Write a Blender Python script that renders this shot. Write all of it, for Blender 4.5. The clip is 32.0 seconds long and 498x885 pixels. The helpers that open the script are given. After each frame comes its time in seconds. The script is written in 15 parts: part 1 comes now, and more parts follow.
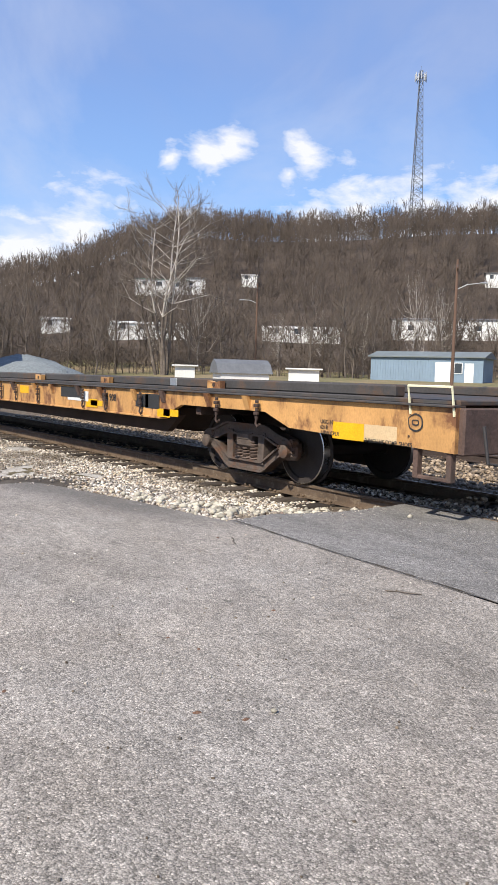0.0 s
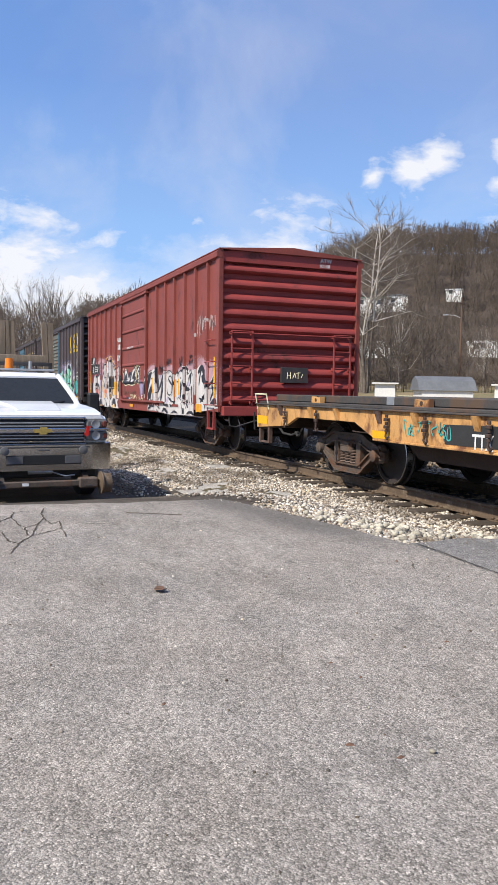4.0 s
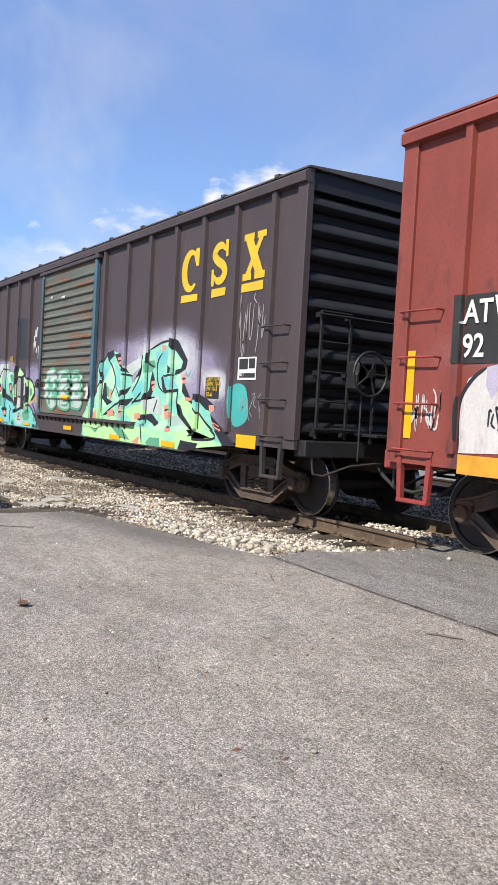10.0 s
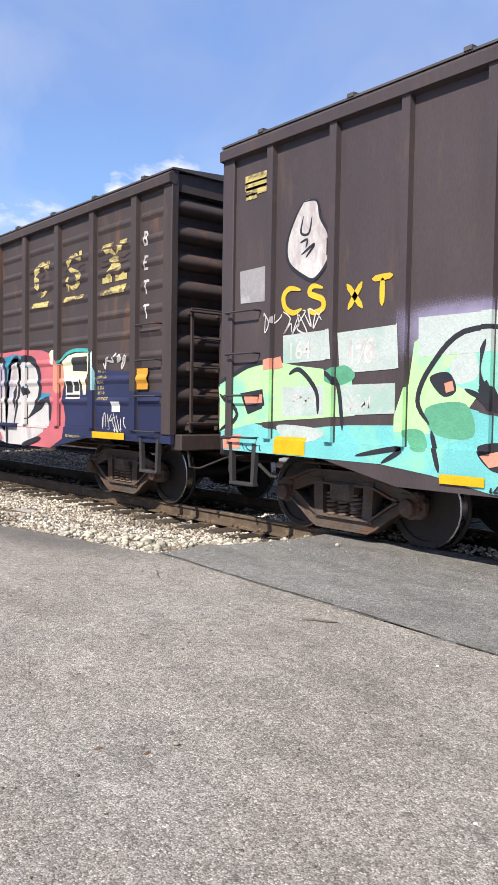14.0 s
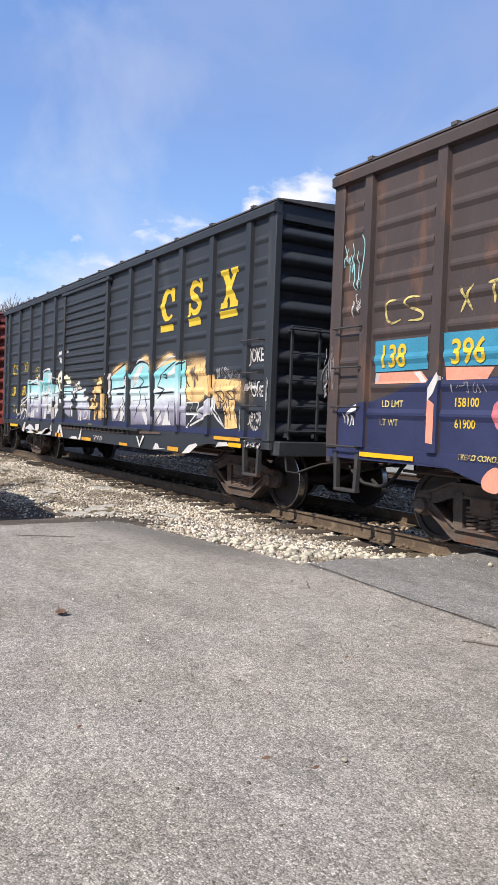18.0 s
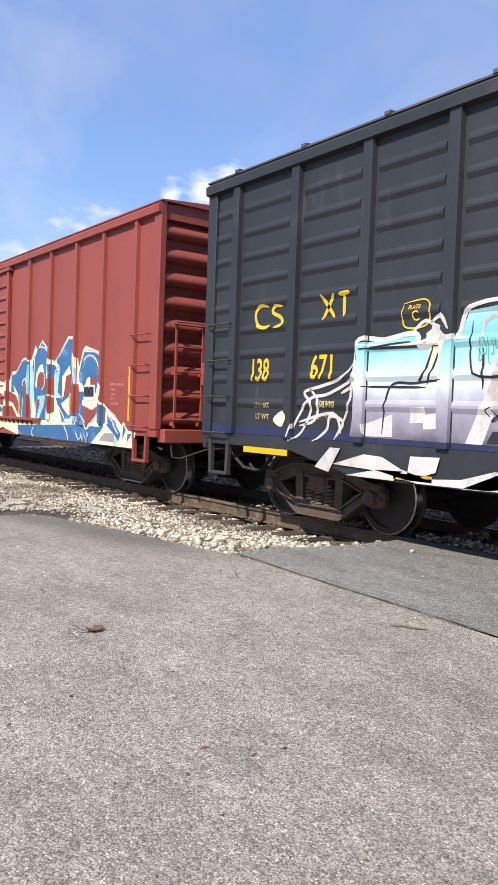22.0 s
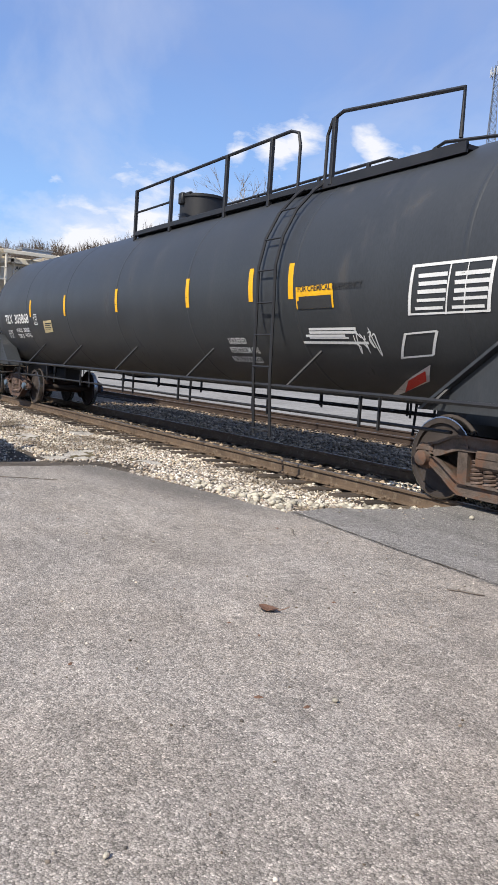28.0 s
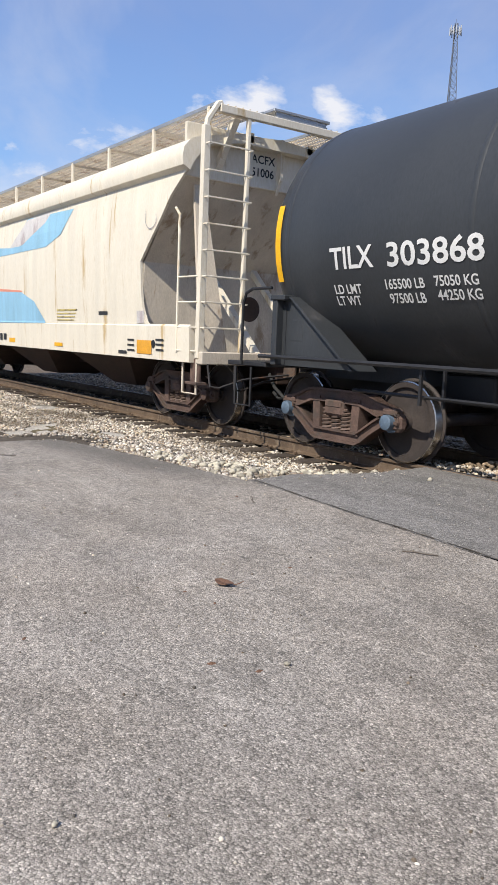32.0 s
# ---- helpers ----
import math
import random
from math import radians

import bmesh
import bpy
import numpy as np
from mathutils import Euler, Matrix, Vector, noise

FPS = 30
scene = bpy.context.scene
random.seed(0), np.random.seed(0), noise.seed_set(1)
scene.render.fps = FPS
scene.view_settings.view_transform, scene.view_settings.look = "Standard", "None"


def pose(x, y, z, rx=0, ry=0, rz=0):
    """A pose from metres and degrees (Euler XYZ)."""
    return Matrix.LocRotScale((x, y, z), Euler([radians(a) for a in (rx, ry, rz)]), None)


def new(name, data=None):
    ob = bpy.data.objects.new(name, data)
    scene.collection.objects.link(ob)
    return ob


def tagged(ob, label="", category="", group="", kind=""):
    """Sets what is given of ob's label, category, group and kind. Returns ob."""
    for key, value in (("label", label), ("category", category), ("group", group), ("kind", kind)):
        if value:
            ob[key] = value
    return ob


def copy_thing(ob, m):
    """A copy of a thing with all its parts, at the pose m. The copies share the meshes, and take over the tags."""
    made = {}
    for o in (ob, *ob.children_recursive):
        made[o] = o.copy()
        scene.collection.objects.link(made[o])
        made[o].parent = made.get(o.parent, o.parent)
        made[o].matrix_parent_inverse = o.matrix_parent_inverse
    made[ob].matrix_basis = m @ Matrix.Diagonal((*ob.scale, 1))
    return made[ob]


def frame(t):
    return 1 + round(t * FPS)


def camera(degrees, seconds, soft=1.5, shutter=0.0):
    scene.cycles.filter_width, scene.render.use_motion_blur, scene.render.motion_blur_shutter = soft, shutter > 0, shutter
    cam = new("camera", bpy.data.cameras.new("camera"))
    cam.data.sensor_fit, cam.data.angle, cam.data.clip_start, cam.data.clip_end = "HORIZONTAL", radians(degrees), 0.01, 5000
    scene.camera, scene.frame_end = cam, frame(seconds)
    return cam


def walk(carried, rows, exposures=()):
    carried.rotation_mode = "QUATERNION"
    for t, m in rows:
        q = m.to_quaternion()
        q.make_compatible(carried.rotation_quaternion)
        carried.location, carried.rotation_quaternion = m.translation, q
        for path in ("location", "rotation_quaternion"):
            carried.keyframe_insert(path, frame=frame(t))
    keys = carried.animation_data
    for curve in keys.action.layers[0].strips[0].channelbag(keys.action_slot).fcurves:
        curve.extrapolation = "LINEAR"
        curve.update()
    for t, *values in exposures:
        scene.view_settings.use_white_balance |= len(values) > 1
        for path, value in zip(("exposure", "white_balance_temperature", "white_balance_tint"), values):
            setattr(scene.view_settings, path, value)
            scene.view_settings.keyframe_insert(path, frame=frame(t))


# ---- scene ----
cam = camera(35.79, 32.0, soft=1.5)
walk(cam, [
    (0, pose(-0.015, -0.001, 1.318, 85.22, -1.65, 53.30)),
    (0.5, pose(-0.027, 0.023, 1.312, 84.99, -1.80, 56.62)),
    (1, pose(-0.044, 0.062, 1.310, 84.88, -2.08, 60.70)),
    (1.5, pose(-0.054, 0.080, 1.320, 84.93, -2.12, 65.15)),
    (2, pose(-0.058, 0.095, 1.324, 85.16, -2.04, 69.18)),
    (2.5, pose(-0.034, 0.119, 1.335, 85.48, -1.83, 71.26)),
    (3, pose(-0.022, 0.135, 1.329, 85.84, -1.86, 71.28)),
    (3.5, pose(-0.002, 0.181, 1.321, 86.19, -1.02, 69.97)),
    (4, pose(0.013, 0.190, 1.325, 86.25, -0.90, 68.15)),
    (4.5, pose(0.010, 0.210, 1.314, 86.36, -0.44, 66.46)),
    (6.5, pose(0.010, 0.092, 1.347, 86.92, -1.02, 58.97)),
    (7, pose(-0.003, 0.020, 1.343, 87.15, -1.52, 57.45)),
    (7.5, pose(-0.017, -0.019, 1.331, 87.31, -1.75, 56.36)),
    (8, pose(-0.008, -0.038, 1.328, 87.36, -2.16, 55.87)),
    (8.5, pose(-0.016, -0.054, 1.330, 87.38, -2.65, 55.86)),
    (9, pose(-0.028, -0.061, 1.328, 87.59, -2.91, 56.13)),
    (9.5, pose(-0.032, -0.057, 1.325, 87.70, -2.96, 56.31)),
    (10, pose(-0.022, -0.063, 1.322, 87.74, -3.20, 55.95)),
    (10.5, pose(0.001, -0.049, 1.325, 87.63, -2.60, 54.87)),
    (11, pose(0.019, -0.038, 1.329, 87.57, -2.40, 53.35)),
    (11.5, pose(0.017, -0.057, 1.326, 87.57, -2.70, 51.80)),
    (12, pose(0.007, -0.051, 1.320, 87.59, -2.62, 50.60)),
    (12.5, pose(0.017, -0.040, 1.317, 87.62, -2.22, 49.84)),
    (13, pose(0.059, -0.007, 1.331, 87.49, -1.84, 49.39)),
    (13.5, pose(0.115, 0.080, 1.341, 87.43, -1.24, 49.22)),
    (14, pose(0.168, 0.113, 1.345, 87.54, -0.94, 49.44)),
    (14.5, pose(0.193, 0.128, 1.348, 87.66, -0.60, 50.33)),
    (15, pose(0.214, 0.139, 1.356, 87.65, -0.12, 52.18)),
    (15.5, pose(0.199, 0.129, 1.341, 87.60, -0.20, 54.52)),
    (17.5, pose(0.107, 0.047, 1.328, 87.50, -1.89, 60.32)),
    (18, pose(0.034, -0.013, 1.334, 88.11, -2.10, 59.14)),
    (18.5, pose(0.006, -0.047, 1.328, 88.69, -2.03, 57.69)),
    (19, pose(0.002, -0.046, 1.320, 89.01, -1.82, 56.30)),
    (19.5, pose(0.006, -0.053, 1.323, 89.05, -1.86, 55.03)),
    (20, pose(0.011, -0.049, 1.327, 88.88, -1.49, 54.01)),
    (20.5, pose(0.007, -0.033, 1.322, 88.64, -1.36, 53.29)),
    (21, pose(-0.012, -0.038, 1.316, 88.41, -1.55, 52.85)),
    (21.5, pose(-0.021, -0.043, 1.319, 88.02, -1.68, 52.83)),
    (22, pose(-0.030, -0.048, 1.312, 87.74, -2.06, 53.14)),
    (22.5, pose(-0.032, -0.047, 1.315, 87.51, -2.40, 53.68)),
    (23, pose(-0.036, -0.058, 1.317, 87.39, -2.61, 54.20)),
    (23.5, pose(-0.042, -0.062, 1.315, 87.45, -3.10, 54.96)),
    (24, pose(-0.039, -0.068, 1.311, 87.56, -3.31, 55.91)),
    (24.5, pose(-0.051, -0.076, 1.311, 87.48, -3.48, 57.04)),
    (25, pose(-0.073, -0.084, 1.299, 87.33, -3.51, 58.09)),
    (25.5, pose(-0.074, -0.096, 1.299, 87.02, -3.88, 59.00)),
    (26, pose(-0.065, -0.093, 1.305, 86.57, -3.88, 59.56)),
    (26.5, pose(-0.060, -0.096, 1.300, 86.24, -3.97, 59.47)),
    (28.5, pose(-0.048, -0.049, 1.283, 84.07, -3.57, 56.93)),
    (29, pose(-0.045, -0.042, 1.284, 83.62, -3.26, 56.55)),
    (29.5, pose(-0.039, -0.040, 1.287, 83.28, -2.97, 56.33)),
    (30, pose(-0.045, -0.040, 1.282, 83.12, -2.93, 56.23)),
    (30.5, pose(-0.045, -0.037, 1.281, 82.94, -2.78, 56.35)),
    (31, pose(-0.044, -0.034, 1.286, 82.67, -2.74, 56.34)),
    (31.5, pose(-0.040, -0.023, 1.291, 82.38, -2.76, 55.96)),
    (32, pose(0.006, 0.012, 1.294, 82.40, -2.35, 55.09)),
], exposures=[(0, 0.46), (4, 0.38), (9, 0.44), (13, 0.52), (15, 0.58), (18, 0.48), (22.5, 0.54), (24, 0.42), (26, 0.42), (30, 0.40), (32, 0.30)])

# distance that the train has rolled after t seconds
ROLL = (-121.7289, 457.5555, -709.0420, 595.8034, -292.9652, 72.9077, 121.4843, 0.0198)


def rolled(t):
    return float(np.polyval(ROLL, t / 32))

# ---- light ----
SUN_EL, SUN_AZ = 45.0, 160.0          # height, and bearing measured from +y clockwise
sun_from = Vector((math.sin(radians(SUN_AZ)) * math.cos(radians(SUN_EL)), math.cos(radians(SUN_AZ)) * math.cos(radians(SUN_EL)), math.sin(radians(SUN_EL))))
sun_data = bpy.data.lights.new("sun", "SUN")
sun_data.energy, sun_data.angle, sun_data.color = 4.6, radians(0.6), (1.0, 0.935, 0.82)
sun_ob = new("sun", sun_data)
sun_ob.rotation_euler = sun_from.to_track_quat("Z", "Y").to_euler()


def link(nt, a, b):
    nt.links.new(a, b)


def node(nt, kind, operation=None):
    n = nt.nodes.new(kind)
    if operation:
        n.operation = operation
    return n


def math_node(nt, op, a, b=None, clamp=False):
    n = node(nt, "ShaderNodeMath", op)
    n.use_clamp = clamp
    for i, v in enumerate((a, b)):
        if v is None:
            continue
        if isinstance(v, (int, float)):
            n.inputs[i].default_value = v
        else:
            link(nt, v, n.inputs[i])
    return n.outputs[0]


def ramp(nt, value, stops):
    n = node(nt, "ShaderNodeValToRGB")
    link(nt, value, n.inputs[0])
    els = n.color_ramp.elements
    while len(els) < len(stops):
        els.new(0.5)
    for e, (p, c) in zip(els, stops):
        e.position = p
        e.color = (*c, 1) if isinstance(c, tuple) else (c, c, c, 1)
    return n.outputs[0]


def mix(nt, fac, a, b, mode="MIX"):
    n = node(nt, "ShaderNodeMix")
    n.data_type, n.blend_type = "RGBA", mode
    for i, v in ((0, fac), (6, a), (7, b)):
        if isinstance(v, (int, float)):
            n.inputs[i].default_value = v
        elif isinstance(v, tuple):
            n.inputs[i].default_value = (*v, 1)
        else:
            link(nt, v, n.inputs[i])
    return n.outputs[2]


def noise_tex(nt, vec, scale, detail=4.0, rough=0.55, distort=0.0):
    n = node(nt, "ShaderNodeTexNoise")
    n.inputs["Scale"].default_value, n.inputs["Detail"].default_value = scale, detail
    n.inputs["Roughness"].default_value, n.inputs["Distortion"].default_value = rough, distort
    link(nt, vec, n.inputs["Vector"])
    return n.outputs[0]


def mapped(nt, vec, stretch):
    n = node(nt, "ShaderNodeVectorMath", "MULTIPLY")
    link(nt, vec, n.inputs[0])
    n.inputs[1].default_value = stretch
    return n.outputs[0]


# sky: clear blue with a bank of cloud over the hills, a few puffs and a thin high veil
world = bpy.data.worlds.new("sky")
world.use_nodes = True
scene.world = world
wt = world.node_tree
wt.nodes.clear()
sky = node(wt, "ShaderNodeTexSky")
sky.sky_type, sky.sun_disc = "NISHITA", False
sky.sun_elevation, sky.sun_rotation = radians(SUN_EL), radians(SUN_AZ)
sky.air_density, sky.dust_density, sky.ozone_density = 1.0, 0.6, 2.0
way = node(wt, "ShaderNodeTexCoord").outputs["Generated"]
height = node(wt, "ShaderNodeSeparateXYZ")
link(wt, way, height.inputs[0])
flat = mapped(wt, way, (1.0, 1.0, 2.2))
puffy = noise_tex(wt, flat, 14.0, 9.0, 0.6, 0.2)
broad = noise_tex(wt, flat, 3.0, 7.0, 0.6, 0.3)
# bank low over the horizon
low = math_node(wt, "SUBTRACT", 1.0, math_node(wt, "DIVIDE", math_node(wt, "ABSOLUTE", math_node(wt, "SUBTRACT", height.outputs[2], 0.10)), 0.17), True)
bank = math_node(wt, "MULTIPLY", math_node(wt, "SUBTRACT", math_node(wt, "ADD", low, math_node(wt, "MULTIPLY", broad, 1.5)), 1.28), 2.4, True)
mask = math_node(wt, "MULTIPLY", bank, 0.9)
PUFFS = (((-0.806, 0.529, 0.266), 0.032), ((-0.788, 0.548, 0.279), 0.024), ((-0.832, 0.490, 0.262), 0.018), ((-0.736, 0.624, 0.262), 0.029), ((-0.749, 0.611, 0.250), 0.018),
         ((-0.893, 0.409, 0.178), 0.055), ((-0.935, 0.340, 0.135), 0.060), ((-0.830, 0.524, 0.178), 0.040), ((-0.737, 0.646, 0.193), 0.042), ((-0.697, 0.683, 0.205), 0.055),
         ((-0.648, 0.731, 0.203), 0.055), ((-0.597, 0.772, 0.207), 0.055), ((-0.54, 0.82, 0.20), 0.05), ((-0.987, 0.080, 0.120), 0.10), ((-0.979, 0.163, 0.115), 0.065))
for spot, size in PUFFS:
    d = node(wt, "ShaderNodeVectorMath", "DISTANCE")
    link(wt, way, d.inputs[0])
    d.inputs[1].default_value = Vector(spot).normalized()
    edge = math_node(wt, "ADD", math_node(wt, "DIVIDE", d.outputs["Value"], size), math_node(wt, "MULTIPLY", math_node(wt, "SUBTRACT", puffy, 0.5), 3.4))
    one = math_node(wt, "MULTIPLY", math_node(wt, "SUBTRACT", 1.0, edge), 1.3, True)
    mask = math_node(wt, "MAXIMUM", mask, one)
veil_noise = noise_tex(wt, mapped(wt, way, (1.3, 1.3, 1.9)), 2.3, 7.0, 0.58, 0.5)
veil = math_node(wt, "MULTIPLY", math_node(wt, "SUBTRACT", veil_noise, 0.46), 4.2, True)
hsv = node(wt, "ShaderNodeHueSaturation")
hsv.inputs["Saturation"].default_value, hsv.inputs["Value"].default_value = 1.0, 1.6
link(wt, sky.outputs[0], hsv.inputs["Color"])
deep = mix(wt, 0.68, hsv.outputs[0], (0.95, 2.4, 6.3))
blue = mix(wt, ramp(wt, height.outputs[2], ((0.08, 0.62), (0.36, 0.0))), mix(wt, 1.0, deep, ramp(wt, height.outputs[2], ((0.22, 1.0), (0.62, 0.86))), "MULTIPLY"), (3.1, 5.3, 8.2))
veiled = mix(wt, math_node(wt, "ADD", math_node(wt, "MULTIPLY", veil, 0.58), 0.06, True), blue, (4.5, 5.2, 6.9))
sheet = noise_tex(wt, mapped(wt, way, (1.0, 1.0, 1.3)), 1.9, 5.0, 0.55, 0.4)
grey = math_node(wt, "MULTIPLY", ramp(wt, sheet, ((0.42, 0.0), (0.62, 0.62))), ramp(wt, height.outputs[2], ((0.20, 0.0), (0.40, 1.0))))
veiled = mix(wt, grey, veiled, (2.7, 3.4, 5.5))
clouded = mix(wt, math_node(wt, "MULTIPLY", mask, 0.92), veiled, (7.4, 7.4, 7.7))
back = node(wt, "ShaderNodeBackground")
back.inputs["Strength"].default_value = 0.10
link(wt, clouded, back.inputs["Color"])
link(wt, back.outputs[0], node(wt, "ShaderNodeOutputWorld").inputs[0])


# ---- materials ----
def material(name):
    m = bpy.data.materials.new(name)
    m.use_nodes = True
    nt = m.node_tree
    return m, nt, nt.nodes["Principled BSDF"]


def surf(name, col, rough=0.7, metal=0.0, var=0.25, scale=3.0, bump=0.15, grain=60.0, wear=None, stretch=(1, 1, 1), random_tone=0.0, spec=0.4):
    """A painted or raw surface: broad stains, fine grain, and wear = (colour, amount 0..1, scale) in patches."""
    m, nt, bsdf = material(name)
    vec = mapped(nt, node(nt, "ShaderNodeTexCoord").outputs["Object"], stretch)
    stain = noise_tex(nt, vec, scale, 6.0, 0.62)
    fine = noise_tex(nt, vec, grain, 3.0, 0.6)
    dark = tuple(c * (1 - var) for c in col)
    lite = tuple(min(1, c * (1 + var * 0.8)) for c in col)
    c1 = ramp(nt, stain, ((0.3, dark), (0.7, lite)))
    c2 = mix(nt, 0.5, c1, ramp(nt, fine, ((0.25, 0.35), (0.75, 0.65))), "OVERLAY")
    if random_tone:
        rnd = node(nt, "ShaderNodeObjectInfo").outputs["Random"]
        c2 = mix(nt, 1.0, c2, ramp(nt, rnd, ((0.0, 1 - random_tone), (1.0, 1.0))), "MULTIPLY")
    rgh = math_node(nt, "ADD", rough - 0.12, math_node(nt, "MULTIPLY", stain, 0.24), True)
    if wear:
        w = noise_tex(nt, vec, wear[2], 8.0, 0.68, 0.3)
        k = ramp(nt, w, ((max(0.0, 0.66 - wear[1] * 0.36), 0.0), (0.74 - wear[1] * 0.3, 1.0)))
        c2 = mix(nt, k, c2, wear[0])
        rgh = math_node(nt, "MAXIMUM", rgh, math_node(nt, "MULTIPLY", k, 0.85))
    link(nt, c2, bsdf.inputs["Base Color"])
    link(nt, rgh, bsdf.inputs["Roughness"])
    bsdf.inputs["Metallic"].default_value = metal
    bsdf.inputs["Specular IOR Level"].default_value = spec
    b = node(nt, "ShaderNodeBump")
    b.inputs["Strength"].default_value, b.inputs["Distance"].default_value = bump, 0.02
    link(nt, math_node(nt, "ADD", fine, stain), b.inputs["Height"])
    link(nt, b.outputs[0], bsdf.inputs["Normal"])
    return m


def asphalt(name, tone, warm, patch):
    """Worn asphalt: light and dark aggregate in a darker binder, soft stains over it."""
    m, nt, bsdf = material(name)
    vec = node(nt, "ShaderNodeTexCoord").outputs["Object"]
    vor = node(nt, "ShaderNodeTexVoronoi")
    vor.inputs["Scale"].default_value = 145.0
    link(nt, vec, vor.inputs["Vector"])
    stones = ramp(nt, node_sep(nt, vor.outputs["Color"]), ((0.0, tone * 0.48), (0.35, tone * 0.86), (0.75, tone * 1.16), (0.93, tone * 1.35), (1.0, min(1.0, tone * 1.85))))
    gaps = ramp(nt, vor.outputs["Distance"], ((0.0, 1.0), (0.5, 0.9), (0.9, 0.5)))
    c = mix(nt, 1.0, stones, gaps, "MULTIPLY")
    grain = noise_tex(nt, vec, 55.0, 6.0, 0.78)
    c = mix(nt, 0.85, c, ramp(nt, grain, ((0.32, 0.28), (0.68, 0.73))), "OVERLAY")
    clump = noise_tex(nt, vec, 17.0, 6.0, 0.72, 0.3)
    c = mix(nt, 0.6, c, ramp(nt, clump, ((0.30, 0.30), (0.70, 0.70))), "OVERLAY")
    mid = noise_tex(nt, mapped(nt, vec, (0.6, 1.2, 1.0)), 2.6, 6.0, 0.68, 0.6)
    c = mix(nt, 0.7, c, ramp(nt, mid, ((0.3, 0.35), (0.7, 0.66))), "OVERLAY")
    broad_n = noise_tex(nt, vec, 0.55, 4.0, 0.6, 0.6)
    c = mix(nt, 0.35, c, ramp(nt, broad_n, ((0.3, 0.38), (0.68, 0.62))), "OVERLAY")
    tint = ramp(nt, noise_tex(nt, vec, 1.1, 3.0), ((0.35, warm), (0.65, tuple(0.16 + 0.84 * c for c in warm))))
    c = mix(nt, 1.0, c, tint, "MULTIPLY")
    if patch:
        sp = ramp(nt, noise_tex(nt, vec, 9.0, 2.0, 0.5), ((0.70, 0.0), (0.76, 1.0)))
        c = mix(nt, math_node(nt, "MULTIPLY", sp, 0.5), c, (0.06, 0.056, 0.052))
        # damp tarry band along the ragged edge by the gravel
        off = node(nt, "ShaderNodeVectorMath", "DOT_PRODUCT")
        link(nt, vec, off.inputs[0])
        off.inputs[1].default_value = (-0.254, 0.967, 0.0)
        far = math_node(nt, "ADD", math_node(nt, "SUBTRACT", off.outputs["Value"], 5.04), math_node(nt, "MULTIPLY", math_node(nt, "SUBTRACT", mid, 0.5), 0.9))
        sep = node(nt, "ShaderNodeSeparateXYZ")
        link(nt, vec, sep.inputs[0])
        west = ramp(nt, math_node(nt, "MULTIPLY", math_node(nt, "ADD", sep.outputs[0], 9.0), 0.2), ((0.55, 1.0), (0.80, 0.0)))
        band = math_node(nt, "MULTIPLY", ramp(nt, math_node(nt, "ADD", far, 1.0), ((0.42, 0.0), (0.80, 1.0))), west)
        c = mix(nt, math_node(nt, "MULTIPLY", band, 0.62), c, (0.085, 0.078, 0.072))
    link(nt, c, bsdf.inputs["Base Color"])
    bsdf.inputs["Roughness"].default_value = 0.88
    bsdf.inputs["Specular IOR Level"].default_value = 0.25
    b = node(nt, "ShaderNodeBump")
    b.inputs["Strength"].default_value, b.inputs["Distance"].default_value = 0.5, 0.009
    link(nt, math_node(nt, "ADD", math_node(nt, "MULTIPLY", vor.outputs["Distance"], -1.0), math_node(nt, "MULTIPLY", grain, 1.6)), b.inputs["Height"])
    link(nt, b.outputs[0], bsdf.inputs["Normal"])
    return m


def node_sep(nt, colour):
    n = node(nt, "ShaderNodeSeparateColor")
    link(nt, colour, n.inputs[0])
    return n.outputs[0]


def blend_mat(name, cols, scale, rough=0.9, bump=0.5, grain=20.0, island=False, dist=0.05):
    """Earth, grass, gravel and bark: several colours laid out by noise."""
    m, nt, bsdf = material(name)
    vec = node(nt, "ShaderNodeTexCoord").outputs["Object"]
    if island:
        val = node(nt, "ShaderNodeNewGeometry").outputs["Random Per Island"]
    else:
        val = math_node(nt, "ADD", math_node(nt, "MULTIPLY", noise_tex(nt, vec, scale, 6.0, 0.65, 0.3), 0.65),
                        math_node(nt, "MULTIPLY", noise_tex(nt, vec, scale * 9, 4.0, 0.7), 0.35))
    n = len(cols)
    lo, hi = (0.0, 1.0) if island else (0.33, 0.67)
    c = ramp(nt, val, [(lo + (hi - lo) * i / (n - 1), col) for i, col in enumerate(cols)])
    if island:
        soil = ramp(nt, noise_tex(nt, mapped(nt, vec, (0.45, 1.3, 1.0)), 1.1, 6.0, 0.65, 0.4), ((0.46, 0.0), (0.62, 0.85)))
        c = mix(nt, soil, c, (0.115, 0.088, 0.062))
    fine = noise_tex(nt, vec, grain, 4.0, 0.65)
    c = mix(nt, 0.6, c, ramp(nt, fine, ((0.28, 0.26), (0.72, 0.72))), "OVERLAY")
    link(nt, c, bsdf.inputs["Base Color"])
    bsdf.inputs["Roughness"].default_value = rough
    bsdf.inputs["Specular IOR Level"].default_value = 0.25
    b = node(nt, "ShaderNodeBump")
    b.inputs["Strength"].default_value, b.inputs["Distance"].default_value = bump, dist
    link(nt, fine, b.inputs["Height"])
    link(nt, b.outputs[0], bsdf.inputs["Normal"])
    return m


def glass_mat(name, tint):
    m, nt, bsdf = material(name)
    bsdf.inputs["Base Color"].default_value = (*tint, 1)
    bsdf.inputs["Roughness"].default_value, bsdf.inputs["Transmission Weight"].default_value = 0.04, 0.75
    return m


